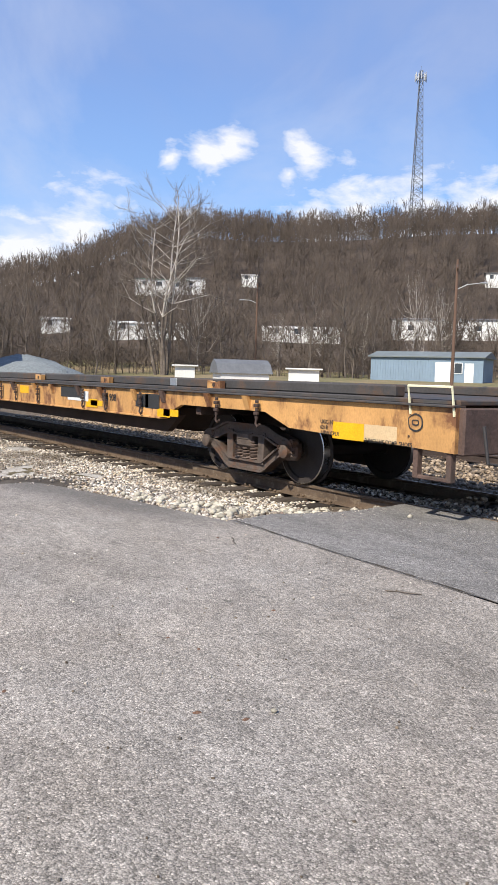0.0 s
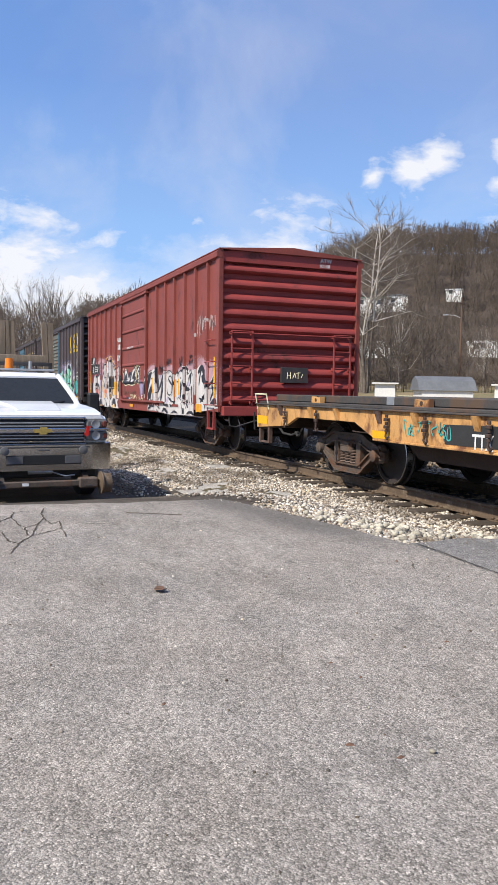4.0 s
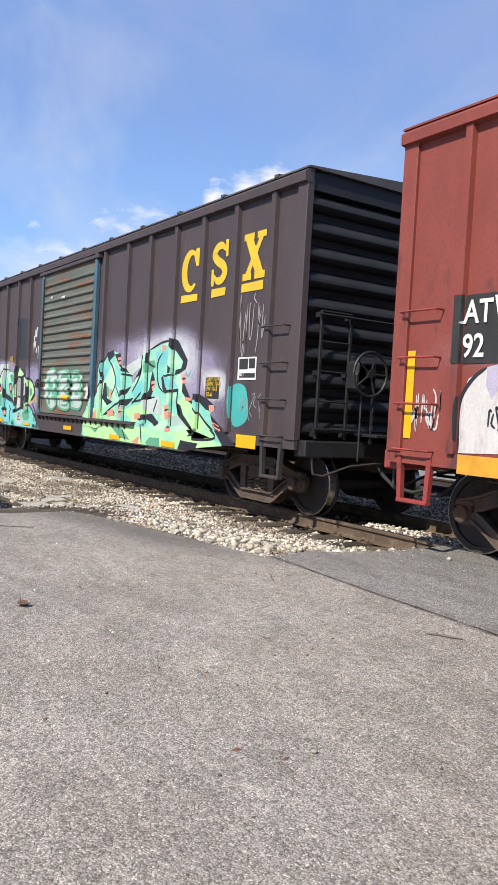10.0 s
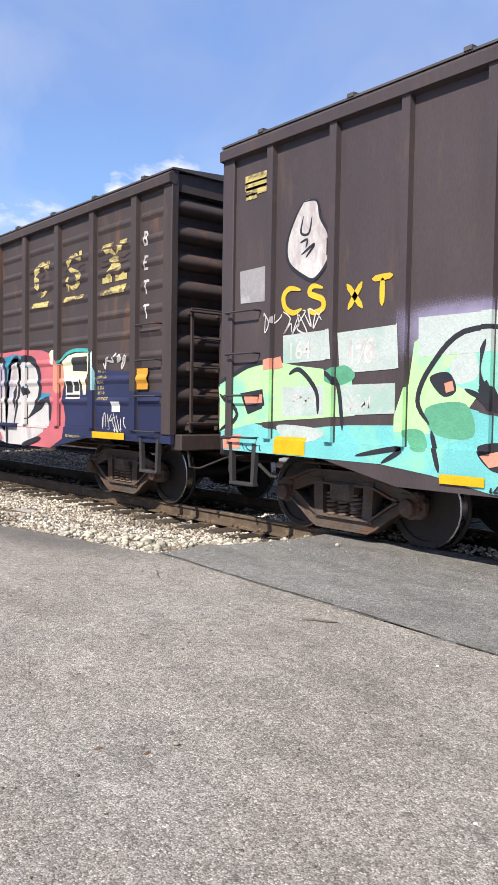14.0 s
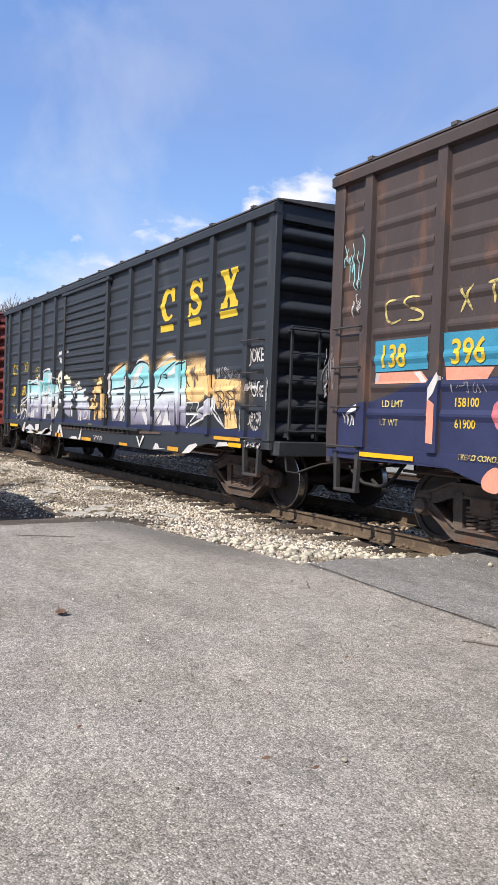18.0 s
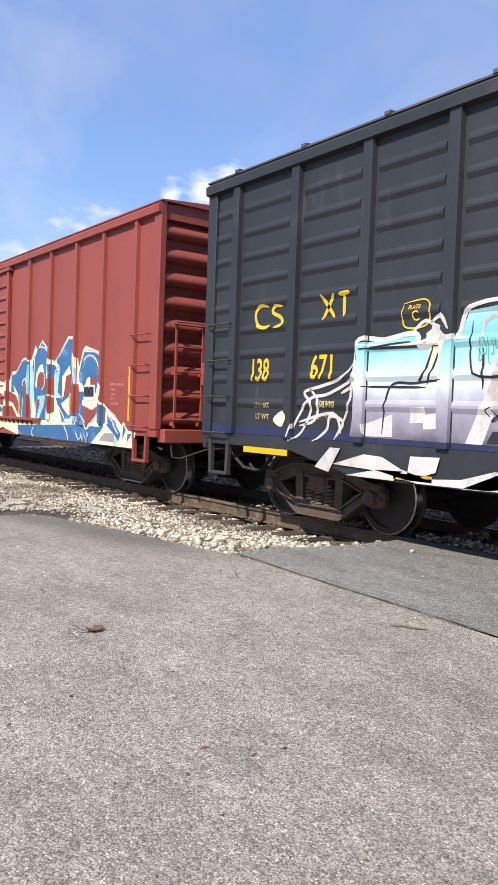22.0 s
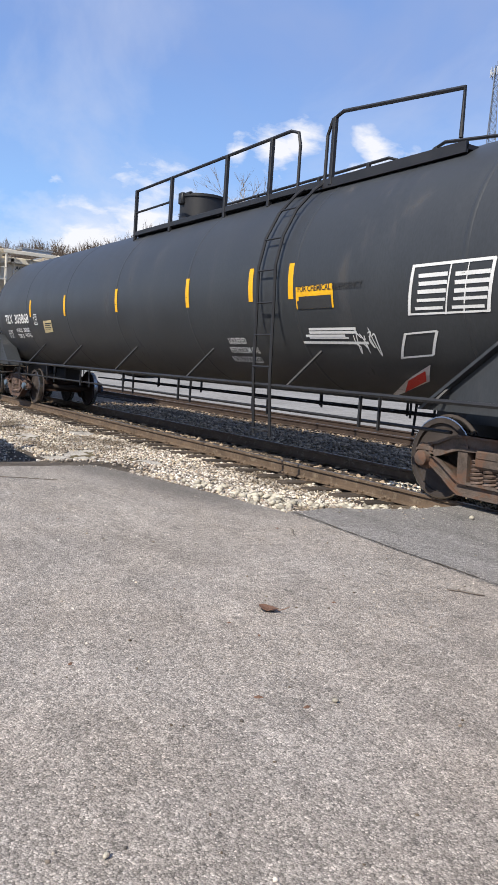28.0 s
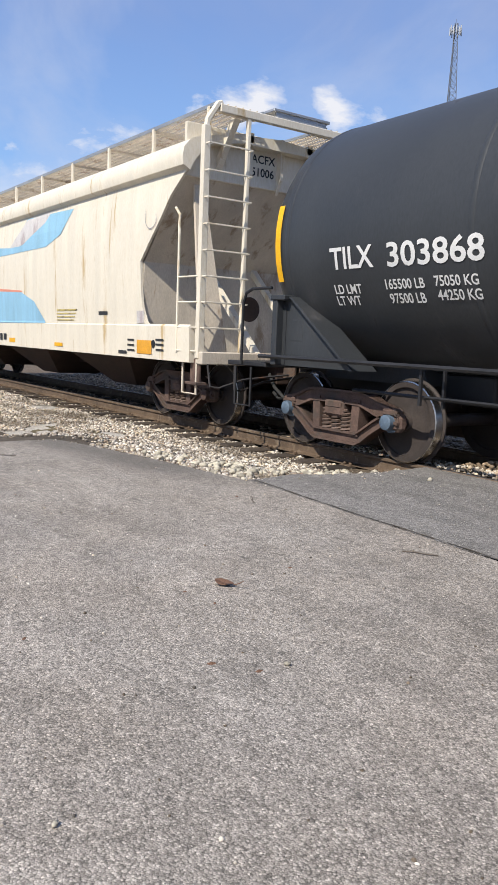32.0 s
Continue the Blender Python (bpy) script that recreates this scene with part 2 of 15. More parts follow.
def haze(name, col, dense):
    """Sprayed paint that thins out towards its rim."""
    m, nt, bsdf = material(name)
    vec = node(nt, "ShaderNodeTexCoord").outputs["Object"]
    fade = node(nt, "ShaderNodeAttribute")
    fade.attribute_name = "fade"
    n = noise_tex(nt, vec, 5.0, 6.0, 0.65)
    k = math_node(nt, "ADD", fade.outputs["Fac"], math_node(nt, "MULTIPLY", math_node(nt, "SUBTRACT", n, 0.5), 0.9))
    cover = math_node(nt, "MULTIPLY", math_node(nt, "MULTIPLY", k, fade.outputs["Fac"], True), dense, True)
    bsdf.inputs["Base Color"].default_value = (*col, 1)
    bsdf.inputs["Roughness"].default_value = 0.7
    link(nt, cover, bsdf.inputs["Alpha"])
    return m


def sprayed_fade(name, stops):
    """Spray paint blended through several colours from bottom to top."""
    m, nt, bsdf = material(name)
    vec = node(nt, "ShaderNodeTexCoord").outputs["Object"]
    sep = node(nt, "ShaderNodeSeparateXYZ")
    link(nt, vec, sep.inputs[0])
    drift = math_node(nt, "MULTIPLY", math_node(nt, "SUBTRACT", noise_tex(nt, vec, 2.4, 5.0, 0.6), 0.5), 0.45)
    h = math_node(nt, "MULTIPLY", math_node(nt, "SUBTRACT", math_node(nt, "ADD", sep.outputs[2], drift), 1.0), 1 / 1.5, True)
    link(nt, ramp(nt, h, [((z - 1.0) / 1.5, c) for z, c in stops]), bsdf.inputs["Base Color"])
    bsdf.inputs["Roughness"].default_value = 0.6
    return m


RUST = (0.10, 0.040, 0.018)
M = {
    "pavement": asphalt("old asphalt", 0.335, (1.0, 0.88, 0.755), True),
    "patch": asphalt("newer asphalt", 0.245, (1.0, 0.93, 0.86), False),
    "ballast_stone": blend_mat("white limestone", ((0.06, 0.055, 0.05), (0.30, 0.26, 0.22), (0.62, 0.56, 0.48), (0.80, 0.75, 0.66), (0.68, 0.61, 0.52), (0.40, 0.34, 0.28), (0.09, 0.08, 0.07), (0.72, 0.60, 0.43), (0.22, 0.15, 0.12)), 1, island=True, grain=30, bump=0.3, dist=0.01),
    # brown put in to cancel the blue skylight in the train's shade
    "dark_stone": blend_mat("warmed grey ballast", ((0.10, 0.074, 0.05), (0.34, 0.258, 0.18), (0.50, 0.385, 0.275), (0.20, 0.148, 0.10)), 1, island=True, grain=30, bump=0.3, dist=0.01),
    "gravel": blend_mat("pale gravel", ((0.16, 0.14, 0.12), (0.42, 0.39, 0.35), (0.55, 0.51, 0.45)), 6.0, grain=45, bump=0.8, dist=0.03),
    # bed tone warmed likewise for the shade beneath the cars
    "track_bed": blend_mat("warmed dark track bed", ((0.06, 0.046, 0.033), (0.13, 0.10, 0.072), (0.22, 0.17, 0.123)), 5.0, grain=40, bump=0.8, dist=0.03),
    "dirt": blend_mat("dark damp dirt", ((0.045, 0.037, 0.029), (0.09, 0.073, 0.056), (0.14, 0.115, 0.09)), 1.8, grain=35, bump=0.6),
    "moss": blend_mat("mossy soil", ((0.05, 0.042, 0.028), (0.11, 0.09, 0.05), (0.22, 0.18, 0.13)), 4.0, grain=40),
    "far_lot": blend_mat("pale gravel lot", ((0.17, 0.16, 0.15), (0.24, 0.23, 0.215), (0.29, 0.28, 0.265)), 0.25, grain=6.0, bump=0.4),
    "field": blend_mat("winter grass", ((0.13, 0.10, 0.05), (0.16, 0.145, 0.065), (0.24, 0.18, 0.10), (0.30, 0.22, 0.13)), 0.08, grain=3.0, bump=0.5),
    "hill": blend_mat("leaf litter slope", ((0.035, 0.026, 0.02), (0.07, 0.052, 0.04), (0.115, 0.086, 0.062)), 0.06, grain=1.2, bump=1.0, dist=0.5),
    # far rails: the train's shade is put into this darker copy of the rail
    "rail_shaded": surf("train-shaded rail", (0.060, 0.042, 0.034), 0.7, 0.2, 0.3, 4.0, 0.2, 40),
    "rail": surf("rusty rail", (0.135, 0.095, 0.065), 0.75, 0.3, 0.3, 4.0, 0.2, 50, wear=((0.22, 0.17, 0.12), 0.35, 9.0)),
    "rail_head": surf("worn rail head", (0.20, 0.17, 0.15), 0.38, 0.8, 0.2, 6.0, 0.05, 40),
    "tie": surf("creosoted tie", (0.075, 0.058, 0.045), 0.9, 0, 0.4, 3.0, 0.5, 25, stretch=(5, 1, 5), random_tone=0.5),
    "bark": blend_mat("grey bark", ((0.075, 0.06, 0.048), (0.14, 0.115, 0.095), (0.19, 0.16, 0.135)), 0.6, grain=3.0, bump=0.4),
    "brown_bark": blend_mat("brown twigs", ((0.055, 0.043, 0.034), (0.105, 0.082, 0.065), (0.17, 0.135, 0.11)), 0.05, grain=1.0, bump=0.3),
    "pale_bark": blend_mat("pale sycamore bark", ((0.20, 0.17, 0.14), (0.40, 0.36, 0.32), (0.58, 0.54, 0.49)), 0.9, grain=4.0, bump=0.3),
    "steel": surf("dark steel", (0.045, 0.042, 0.042), 0.6, 0.1, 0.3, 3.0, 0.15, 50, wear=(RUST, 0.25, 4.0)),
    "truck_iron": surf("dusty cast iron", (0.105, 0.08, 0.066), 0.85, 0.1, 0.4, 5.0, 0.3, 40, wear=((0.12, 0.065, 0.042), 0.45, 4.0)),
    "truck_rust": surf("rusted cast iron", (0.112, 0.072, 0.058), 0.85, 0.1, 0.35, 5.0, 0.3, 40, wear=((0.08, 0.06, 0.05), 0.4, 4.0)),
    "wheel": surf("wheel steel", (0.042, 0.033, 0.029), 0.75, 0.0, 0.3, 4.0, 0.15, 40),
    "tread": surf("bright wheel tread", (0.45, 0.44, 0.43), 0.28, 1.0, 0.1, 4.0, 0.02, 40),
    "spring": surf("coil spring", (0.15, 0.105, 0.085), 0.7, 0.3, 0.3, 8.0),
    "black": surf("black paint", (0.018, 0.018, 0.02), 0.55, 0, 0.3, 3.0, 0.08, 50),
    "rubber": surf("tyre rubber", (0.03, 0.03, 0.03), 0.85, 0, 0.3, 8.0, 0.2, 60),
    "chrome": surf("chrome", (0.50, 0.50, 0.51), 0.16, 1.0, 0.06, 3.0, 0.01, 30),
    "red_paint": surf("oxide red paint", (0.215, 0.050, 0.038), 0.62, 0, 0.18, 1.2, 0.06, 40, wear=((0.095, 0.035, 0.03), 0.27, 1.3), stretch=(1.6, 1, 0.7)),
    "red_end": surf("oxide red end paint", (0.27, 0.045, 0.04), 0.6, 0, 0.18, 1.5, 0.06, 40, wear=((0.13, 0.035, 0.03), 0.25, 1.6)),
    "red_fresh": surf("bright oxide red paint", (0.262, 0.058, 0.044), 0.55, 0, 0.10, 1.0, 0.05, 40, wear=((0.22, 0.052, 0.042), 0.26, 0.9), stretch=(2.0, 1, 0.6)),
    "plum": surf("faded dark plum paint", (0.062, 0.047, 0.05), 0.6, 0, 0.16, 1.0, 0.06, 40, wear=((0.09, 0.06, 0.05), 0.2, 1.5), stretch=(2.2, 1, 0.5)),
    "brown_paint": surf("faded brown paint", (0.056, 0.041, 0.039), 0.62, 0, 0.2, 1.2, 0.06, 40, wear=((0.11, 0.06, 0.042), 0.3, 1.7), stretch=(2.2, 1, 0.5)),
    "slate_paint": surf("dark slate paint", (0.026, 0.029, 0.035), 0.55, 0, 0.16, 1.0, 0.06, 40, wear=((0.042, 0.045, 0.050), 0.22, 1.4), stretch=(2.2, 1, 0.5)),
    "navy": surf("navy sill paint", (0.022, 0.027, 0.075), 0.6, 0, 0.25, 1.5),
    "blue_door": surf("faded blue door paint", (0.05, 0.12, 0.17), 0.6, 0, 0.2, 1.5, 0.06, 40, wear=((0.10, 0.10, 0.09), 0.35, 2.0), stretch=(0.5, 1, 2.0)),
    "olive_door": surf("weathered grey-green door", (0.115, 0.125, 0.105), 0.65, 0, 0.28, 1.6, 0.08, 40, wear=((0.17, 0.085, 0.045), 0.42, 1.8), stretch=(0.35, 1, 2.2)),
    "roof_metal": surf("dull roof sheet", (0.10, 0.09, 0.09), 0.6, 0.3, 0.3, 2.0),
    "flat_yellow": surf("faded yellow paint", (0.52, 0.28, 0.10), 0.65, 0, 0.25, 1.6, 0.08, 40, wear=((0.17, 0.075, 0.035), 0.46, 1.9), stretch=(1.3, 1, 0.7)),
    "deck": surf("grey deck steel", (0.062, 0.057, 0.055), 0.75, 0.1, 0.3, 1.5, 0.2, 30, wear=((0.10, 0.065, 0.045), 0.4, 2.0)),
    # rusty underframes; also the shade painted onto hopper chutes and openings
    "under": surf("rusty or shaded underside", (0.055, 0.035, 0.028), 0.85, 0, 0.3, 2.5, 0.1, 40),
    "yellow_mark": surf("reflective yellow", (0.74, 0.39, 0.008), 0.5, 0, 0.12, 5.0),
    "orange_mark": surf("faded orange panel", (0.62, 0.30, 0.03), 0.6, 0, 0.25, 4.0),
    "tank_black": surf("tank black paint", (0.034, 0.037, 0.041), 0.48, 0, 0.14, 0.9, 0.04, 30, wear=((0.05, 0.05, 0.052), 0.25, 1.0), stretch=(1.5, 1, 0.5)),
    "cream": surf("weathered cream paint", (0.68, 0.62, 0.51), 0.55, 0, 0.09, 1.2, 0.05, 40, wear=((0.48, 0.36, 0.20), 0.24, 1.4), stretch=(3.0, 1, 0.35)),
    "cream_dirty": surf("grimy cream paint", (0.54, 0.475, 0.39), 0.65, 0, 0.16, 1.8, 0.08, 40, wear=((0.32, 0.24, 0.17), 0.3, 2.0), stretch=(1.6, 1.6, 0.5)),
    "hopper_blue": surf("faded sky-blue paint", (0.26, 0.47, 0.62), 0.55, 0, 0.14, 1.5, stretch=(3, 1, 0.5)),
    "white_paint": surf("white paint", (0.78, 0.78, 0.78), 0.5, 0, 0.06, 2.0),
    "truck_white": surf("white car paint", (0.74, 0.75, 0.77), 0.22, 0, 0.03, 1.0, 0.01, 20, spec=0.6),
    "grey_plastic": surf("grey plastic", (0.10, 0.10, 0.105), 0.5, 0, 0.15, 5.0),
    "lamp_glass": surf("headlamp lens", (0.32, 0.33, 0.35), 0.12, 0.4, 0.1, 8.0),
    "amber": surf("amber lens", (0.75, 0.20, 0.02), 0.3, 0, 0.1, 6.0),
    "windscreen": surf("dark glass", (0.02, 0.022, 0.024), 0.08, 0, 0.1, 2.0, 0.0, 20, spec=0.3),
    "gold": surf("gold badge", (0.55, 0.40, 0.12), 0.4, 0.6, 0.1, 5.0),
    "wood": surf("weathered wood", (0.22, 0.17, 0.12), 0.85, 0, 0.3, 3.0, 0.3, 30, stretch=(4, 4, 0.6)),
    "shed_blue": surf("blue-grey siding", (0.20, 0.27, 0.34), 0.7, 0, 0.1, 0.8, 0.1, 12),
    "shed_roof": surf("grey-green roof sheet", (0.16, 0.18, 0.18), 0.7, 0, 0.15, 0.6, 0.1, 8),
    "house_white": surf("white siding", (0.72, 0.71, 0.68), 0.7, 0, 0.08, 0.5, 0.05, 8),
    "house_glass": surf("dark window glass", (0.05, 0.06, 0.07), 0.15, 0, 0.1, 1.0),
    "grey_roof": surf("grey shingles", (0.13, 0.135, 0.145), 0.8, 0, 0.2, 0.8, 0.1, 6),
    "green_roof": surf("green roof", (0.10, 0.16, 0.13), 0.8, 0, 0.15, 0.8, 0.1, 6),
    "stone_pile": blend_mat("crushed blue-grey stone", ((0.11, 0.125, 0.13), (0.18, 0.20, 0.205), (0.24, 0.255, 0.26)), 0.5, grain=6.0, bump=0.8, dist=0.1),
    "pole_wood": surf("utility pole wood", (0.14, 0.085, 0.06), 0.85, 0, 0.2, 1.0, 0.2, 15, stretch=(3, 3, 0.4)),
    "galvanised": surf("galvanised steel", (0.40, 0.41, 0.42), 0.5, 0.7, 0.15, 2.0),
    "tower_steel": surf("tower steel", (0.16, 0.165, 0.17), 0.6, 0.5, 0.2, 0.5),
    "leaf_brown": surf("dead leaf", (0.15, 0.08, 0.05), 0.8, 0, 0.3, 30.0, 0.3, 200),
    "blue_cap": surf("blue bearing cap", (0.095, 0.135, 0.185), 0.6, 0.1, 0.25, 20.0),
    "dim_red": surf("smoked red lens", (0.11, 0.03, 0.025), 0.25, 0, 0.2, 8.0),
    "red_plastic": surf("red lens", (0.5, 0.02, 0.015), 0.4, 0, 0.1, 6.0),
    # sprayed paint
    "g_white": surf("white spray paint", (0.56, 0.535, 0.52), 0.6, 0, 0.12, 2.0, wear=((0.40, 0.345, 0.345), 0.36, 1.6), stretch=(1.6, 1, 0.6)),
    "g_black": surf("black spray paint", (0.022, 0.022, 0.03), 0.6, 0, 0.2, 4.0),
    "g_mint": surf("mint spray paint", (0.22, 0.55, 0.45), 0.6, 0, 0.14, 2.0, wear=((0.42, 0.66, 0.46), 0.5, 1.6)),
    "g_green": surf("green spray paint", (0.42, 0.70, 0.33), 0.6, 0, 0.12, 2.0, wear=((0.26, 0.62, 0.42), 0.4, 1.8)),
    "g_aqua": surf("aqua spray paint", (0.16, 0.50, 0.50), 0.6, 0, 0.14, 1.6, wear=((0.24, 0.56, 0.42), 0.45, 1.3)),
    "g_fog": surf("chalky roller paint", (0.45, 0.50, 0.48), 0.7, 0, 0.12, 2.0, wear=((0.33, 0.45, 0.40), 0.40, 1.5)),
    "g_deep": surf("deep green spray paint", (0.10, 0.33, 0.20), 0.6, 0, 0.18, 2.5),
    "g_teal": surf("teal spray paint", (0.06, 0.36, 0.34), 0.6, 0, 0.15, 2.0),
    "g_coral": surf("coral spray paint", (0.66, 0.26, 0.18), 0.6, 0, 0.12, 4.0),
    "g_violet": haze("violet spray haze", (0.34, 0.30, 0.45), 0.8),
    "g_grey": surf("silver-grey spray paint", (0.32, 0.30, 0.305), 0.55, 0.1, 0.14, 2.0, wear=((0.42, 0.40, 0.41), 0.35, 1.6)),
    "g_pink": surf("coral-pink spray paint", (0.50, 0.13, 0.15), 0.6, 0, 0.15, 2.0),
    "g_peach": haze("peach spray haze", (0.78, 0.50, 0.22), 0.95),
    "g_sky": surf("pale aqua spray paint", (0.30, 0.55, 0.57), 0.6, 0, 0.14, 2.0, wear=((0.56, 0.62, 0.63), 0.45, 1.6)),
    "g_fade": sprayed_fade("fading aqua and lilac spray paint", ((1.10, (0.10, 0.095, 0.115)), (1.24, (0.24, 0.22, 0.29)), (1.45, (0.36, 0.35, 0.42)), (1.62, (0.60, 0.64, 0.66)), (1.80, (0.42, 0.62, 0.64)), (2.05, (0.17, 0.48, 0.52)), (2.3, (0.34, 0.58, 0.60)))),
    "g_blue": surf("blue spray paint", (0.04, 0.13, 0.29), 0.6, 0, 0.16, 2.0, wear=((0.14, 0.28, 0.46), 0.3, 2.5)),
    "g_cream": surf("cream spray paint", (0.78, 0.74, 0.50), 0.6, 0, 0.08, 2.5),
    "g_rose": haze("rose overspray", (0.55, 0.34, 0.38), 0.75),
    "g_rose_solid": surf("faded pink stencil", (0.55, 0.26, 0.24), 0.65, 0, 0.2, 3.0),
    "g_mist": haze("white overspray", (0.60, 0.60, 0.66), 0.8),
    "flat_pale": surf("pale repainted patch", (0.58, 0.42, 0.24), 0.65, 0, 0.15, 2.0),
    "g_peach_solid": surf("patchy peach spray paint", (0.76, 0.48, 0.20), 0.65, 0, 0.2, 3.0, wear=((0.10, 0.07, 0.055), 0.42, 4.5), stretch=(1.5, 1, 0.8)),
    "g_lilac": surf("lilac spray paint", (0.42, 0.38, 0.50), 0.65, 0, 0.15, 2.0),
    "letter_yellow": surf("stencil yellow", (0.62, 0.42, 0.03), 0.6, 0, 0.12, 2.5),
    "letter_faded": surf("peeling stencil yellow", (0.52, 0.42, 0.15), 0.7, 0, 0.25, 2.5, wear=((0.085, 0.06, 0.05), 0.50, 4.0), stretch=(1, 1, 2.2)),
    "letter_white": surf("stencil white", (0.64, 0.64, 0.63), 0.6, 0, 0.08, 3.0),
    "sticker_dark": surf("black label", (0.03, 0.03, 0.03), 0.6, 0, 0.15, 4.0),
    "placard_tan": surf("weathered tan sticker", (0.50, 0.40, 0.22), 0.6, 0, 0.15, 4.0),
    "teal_board": surf("blue number board", (0.04, 0.22, 0.34), 0.6, 0, 0.15, 3.0),
}


# ---- mesh building ----
class Mb:
    """Collects the vertices and faces of one part."""

    def __init__(self):
        self.v, self.f = [], []

    def add(self, vs, fs):
        n = len(self.v)
        self.v += [tuple(p) for p in vs]
        self.f += [tuple(n + i for i in q) for q in fs]
        return self

    def box(self, x0, x1, y0, y1, z0, z1, c=0.0):
        x0, x1, y0, y1, z0, z1 = min(x0, x1), max(x0, x1), min(y0, y1), max(y0, y1), min(z0, z1), max(z0, z1)
        lo, hi = (x0, y0, z0), (x1, y1, z1)
        if c <= 0:
            vs = [(hi[0] if i & 1 else lo[0], hi[1] if i & 2 else lo[1], hi[2] if i & 4 else lo[2]) for i in range(8)]
            return self.add(vs, [(0, 2, 3, 1), (4, 5, 7, 6), (0, 1, 5, 4), (2, 6, 7, 3), (0, 4, 6, 2), (1, 3, 7, 5)])
        c = min(c, 0.45 * min(hi[k] - lo[k] for k in range(3)))
        vs = []
        for i in range(8):
            for a in range(3):
                vs.append(tuple((hi[k] - (c if k != a else 0)) if i >> k & 1 else (lo[k] + (c if k != a else 0)) for k in range(3)))
        fs = []
        for a in range(3):
            b, d = (a + 1) % 3, (a + 2) % 3
            for s in (0, 1):
                fs.append([((s << a) | (p << b) | (q << d)) * 3 + a for p, q in ((0, 0), (1, 0), (1, 1), (0, 1))])
            for p in (0, 1):
                for q in (0, 1):
                    i0, i1 = (p << b) | (q << d), (1 << a) | (p << b) | (q << d)
                    fs.append([i0 * 3 + b, i1 * 3 + b, i1 * 3 + d, i0 * 3 + d])
        fs += [[i * 3, i * 3 + 1, i * 3 + 2] for i in range(8)]
        mid = Vector([(lo[k] + hi[k]) / 2 for k in range(3)])
        good = []
        for q in fs:
            p = [Vector(vs[i]) for i in q]
            n = (p[1] - p[0]).cross(p[2] - p[0])
            good.append(q if n.dot(sum(p, Vector()) / len(p) - mid) > 0 else q[::-1])
        return self.add(vs, good)

    def prism(self, poly, axis, a, b):
        """poly in the two other axes, in the order x, y, z without axis."""
        n, vs = len(poly), []
        for h in (a, b):
            for p in poly:
                q = list(p)
                q.insert("xyz".index(axis), h)
                vs.append(q)
        return self.add(vs, [tuple(range(n))[::-1], tuple(range(n, 2 * n))] + [(i, (i + 1) % n, n + (i + 1) % n, n + i) for i in range(n)])

    def cyl(self, p0, p1, r0, r1=None, n=8, caps=True):
        r1 = r0 if r1 is None else r1
        p0, p1 = Vector(p0), Vector(p1)
        d = (p1 - p0).normalized()
        e = d.cross(Vector((0, 0, 1)) if abs(d.z) < 0.9 else Vector((1, 0, 0))).normalized()
        g = d.cross(e)
        vs = [p + (e * math.cos(2 * math.pi * i / n) + g * math.sin(2 * math.pi * i / n)) * r for p, r in ((p0, r0), (p1, r1)) for i in range(n)]
        fs = [(i, (i + 1) % n, n + (i + 1) % n, n + i) for i in range(n)]
        if caps:
            fs += [tuple(range(n))[::-1], tuple(range(n, 2 * n))]
        return self.add(vs, fs)

    def tube(self, pts, r, n=6):
        pts = [Vector(p) for p in pts]
        vs, prev = [], None
        for i, p in enumerate(pts):
            d = (pts[min(i + 1, len(pts) - 1)] - pts[max(i - 1, 0)]).normalized()
            e = d.cross(Vector((0, 0, 1)) if abs(d.z) < 0.95 else Vector((1, 0, 0))).normalized()
            if prev is not None:
                e = (prev - d * prev.dot(d)).normalized()
            prev = e
            g = d.cross(e)
            vs += [p + (e * math.cos(2 * math.pi * k / n) + g * math.sin(2 * math.pi * k / n)) * r for k in range(n)]
        fs = [(i * n + k, i * n + (k + 1) % n, (i + 1) * n + (k + 1) % n, (i + 1) * n + k) for i in range(len(pts) - 1) for k in range(n)]
        fs += [tuple(range(n))[::-1], tuple(range(len(vs) - n, len(vs)))]
        return self.add(vs, fs)

    def lathe(self, profile, centre, axis, n=24, caps=True):
        """profile: (radius, height along axis) from one end to the other."""
        vs = []
        k = "xyz".index(axis)
        for r, h in profile:
            for i in range(n):
                a = 2 * math.pi * i / n
                q = [r * math.cos(a), r * math.sin(a)]
                q.insert(k, h)
                vs.append([q[j] + centre[j] for j in range(3)])
        m = len(profile)
        fs = [(i * n + j, i * n + (j + 1) % n, (i + 1) * n + (j + 1) % n, (i + 1) * n + j) for i in range(m - 1) for j in range(n)]
        if caps and profile[0][0] > 1e-4:
            fs.append(tuple(range(n))[::-1])
        if caps and profile[-1][0] > 1e-4:
            fs.append(tuple(range((m - 1) * n, m * n)))
        return self.add(vs, fs)

    def mesh(self, name, mat, smooth=False):
        me = bpy.data.meshes.new(name)
        me.from_pydata(self.v, [], self.f)
        me.materials.append(mat if not isinstance(mat, str) else M[mat])
        bm = bmesh.new()
        bm.from_mesh(me)
        bmesh.ops.recalc_face_normals(bm, faces=bm.faces)
        bm.to_mesh(me)
        bm.free()
        if smooth:
            me.shade_smooth()
            me.set_sharp_from_angle(angle=radians(38))
        return me


def part(name, mb, mat, parent, label="", smooth=False, kind=""):
    """One mesh object under a thing, or under one of its parts."""
    ob = new(name, mb.mesh(name, mat, smooth))
    ob.parent = parent
    return tagged(ob, label, kind=kind)


def thing(name, m, label, category, group="", kind=""):
    """The empty at a thing's base."""
    ob = new(name)
    ob.matrix_basis = m
    ob.empty_display_size = 0.3
    return tagged(ob, label, category, group, kind)


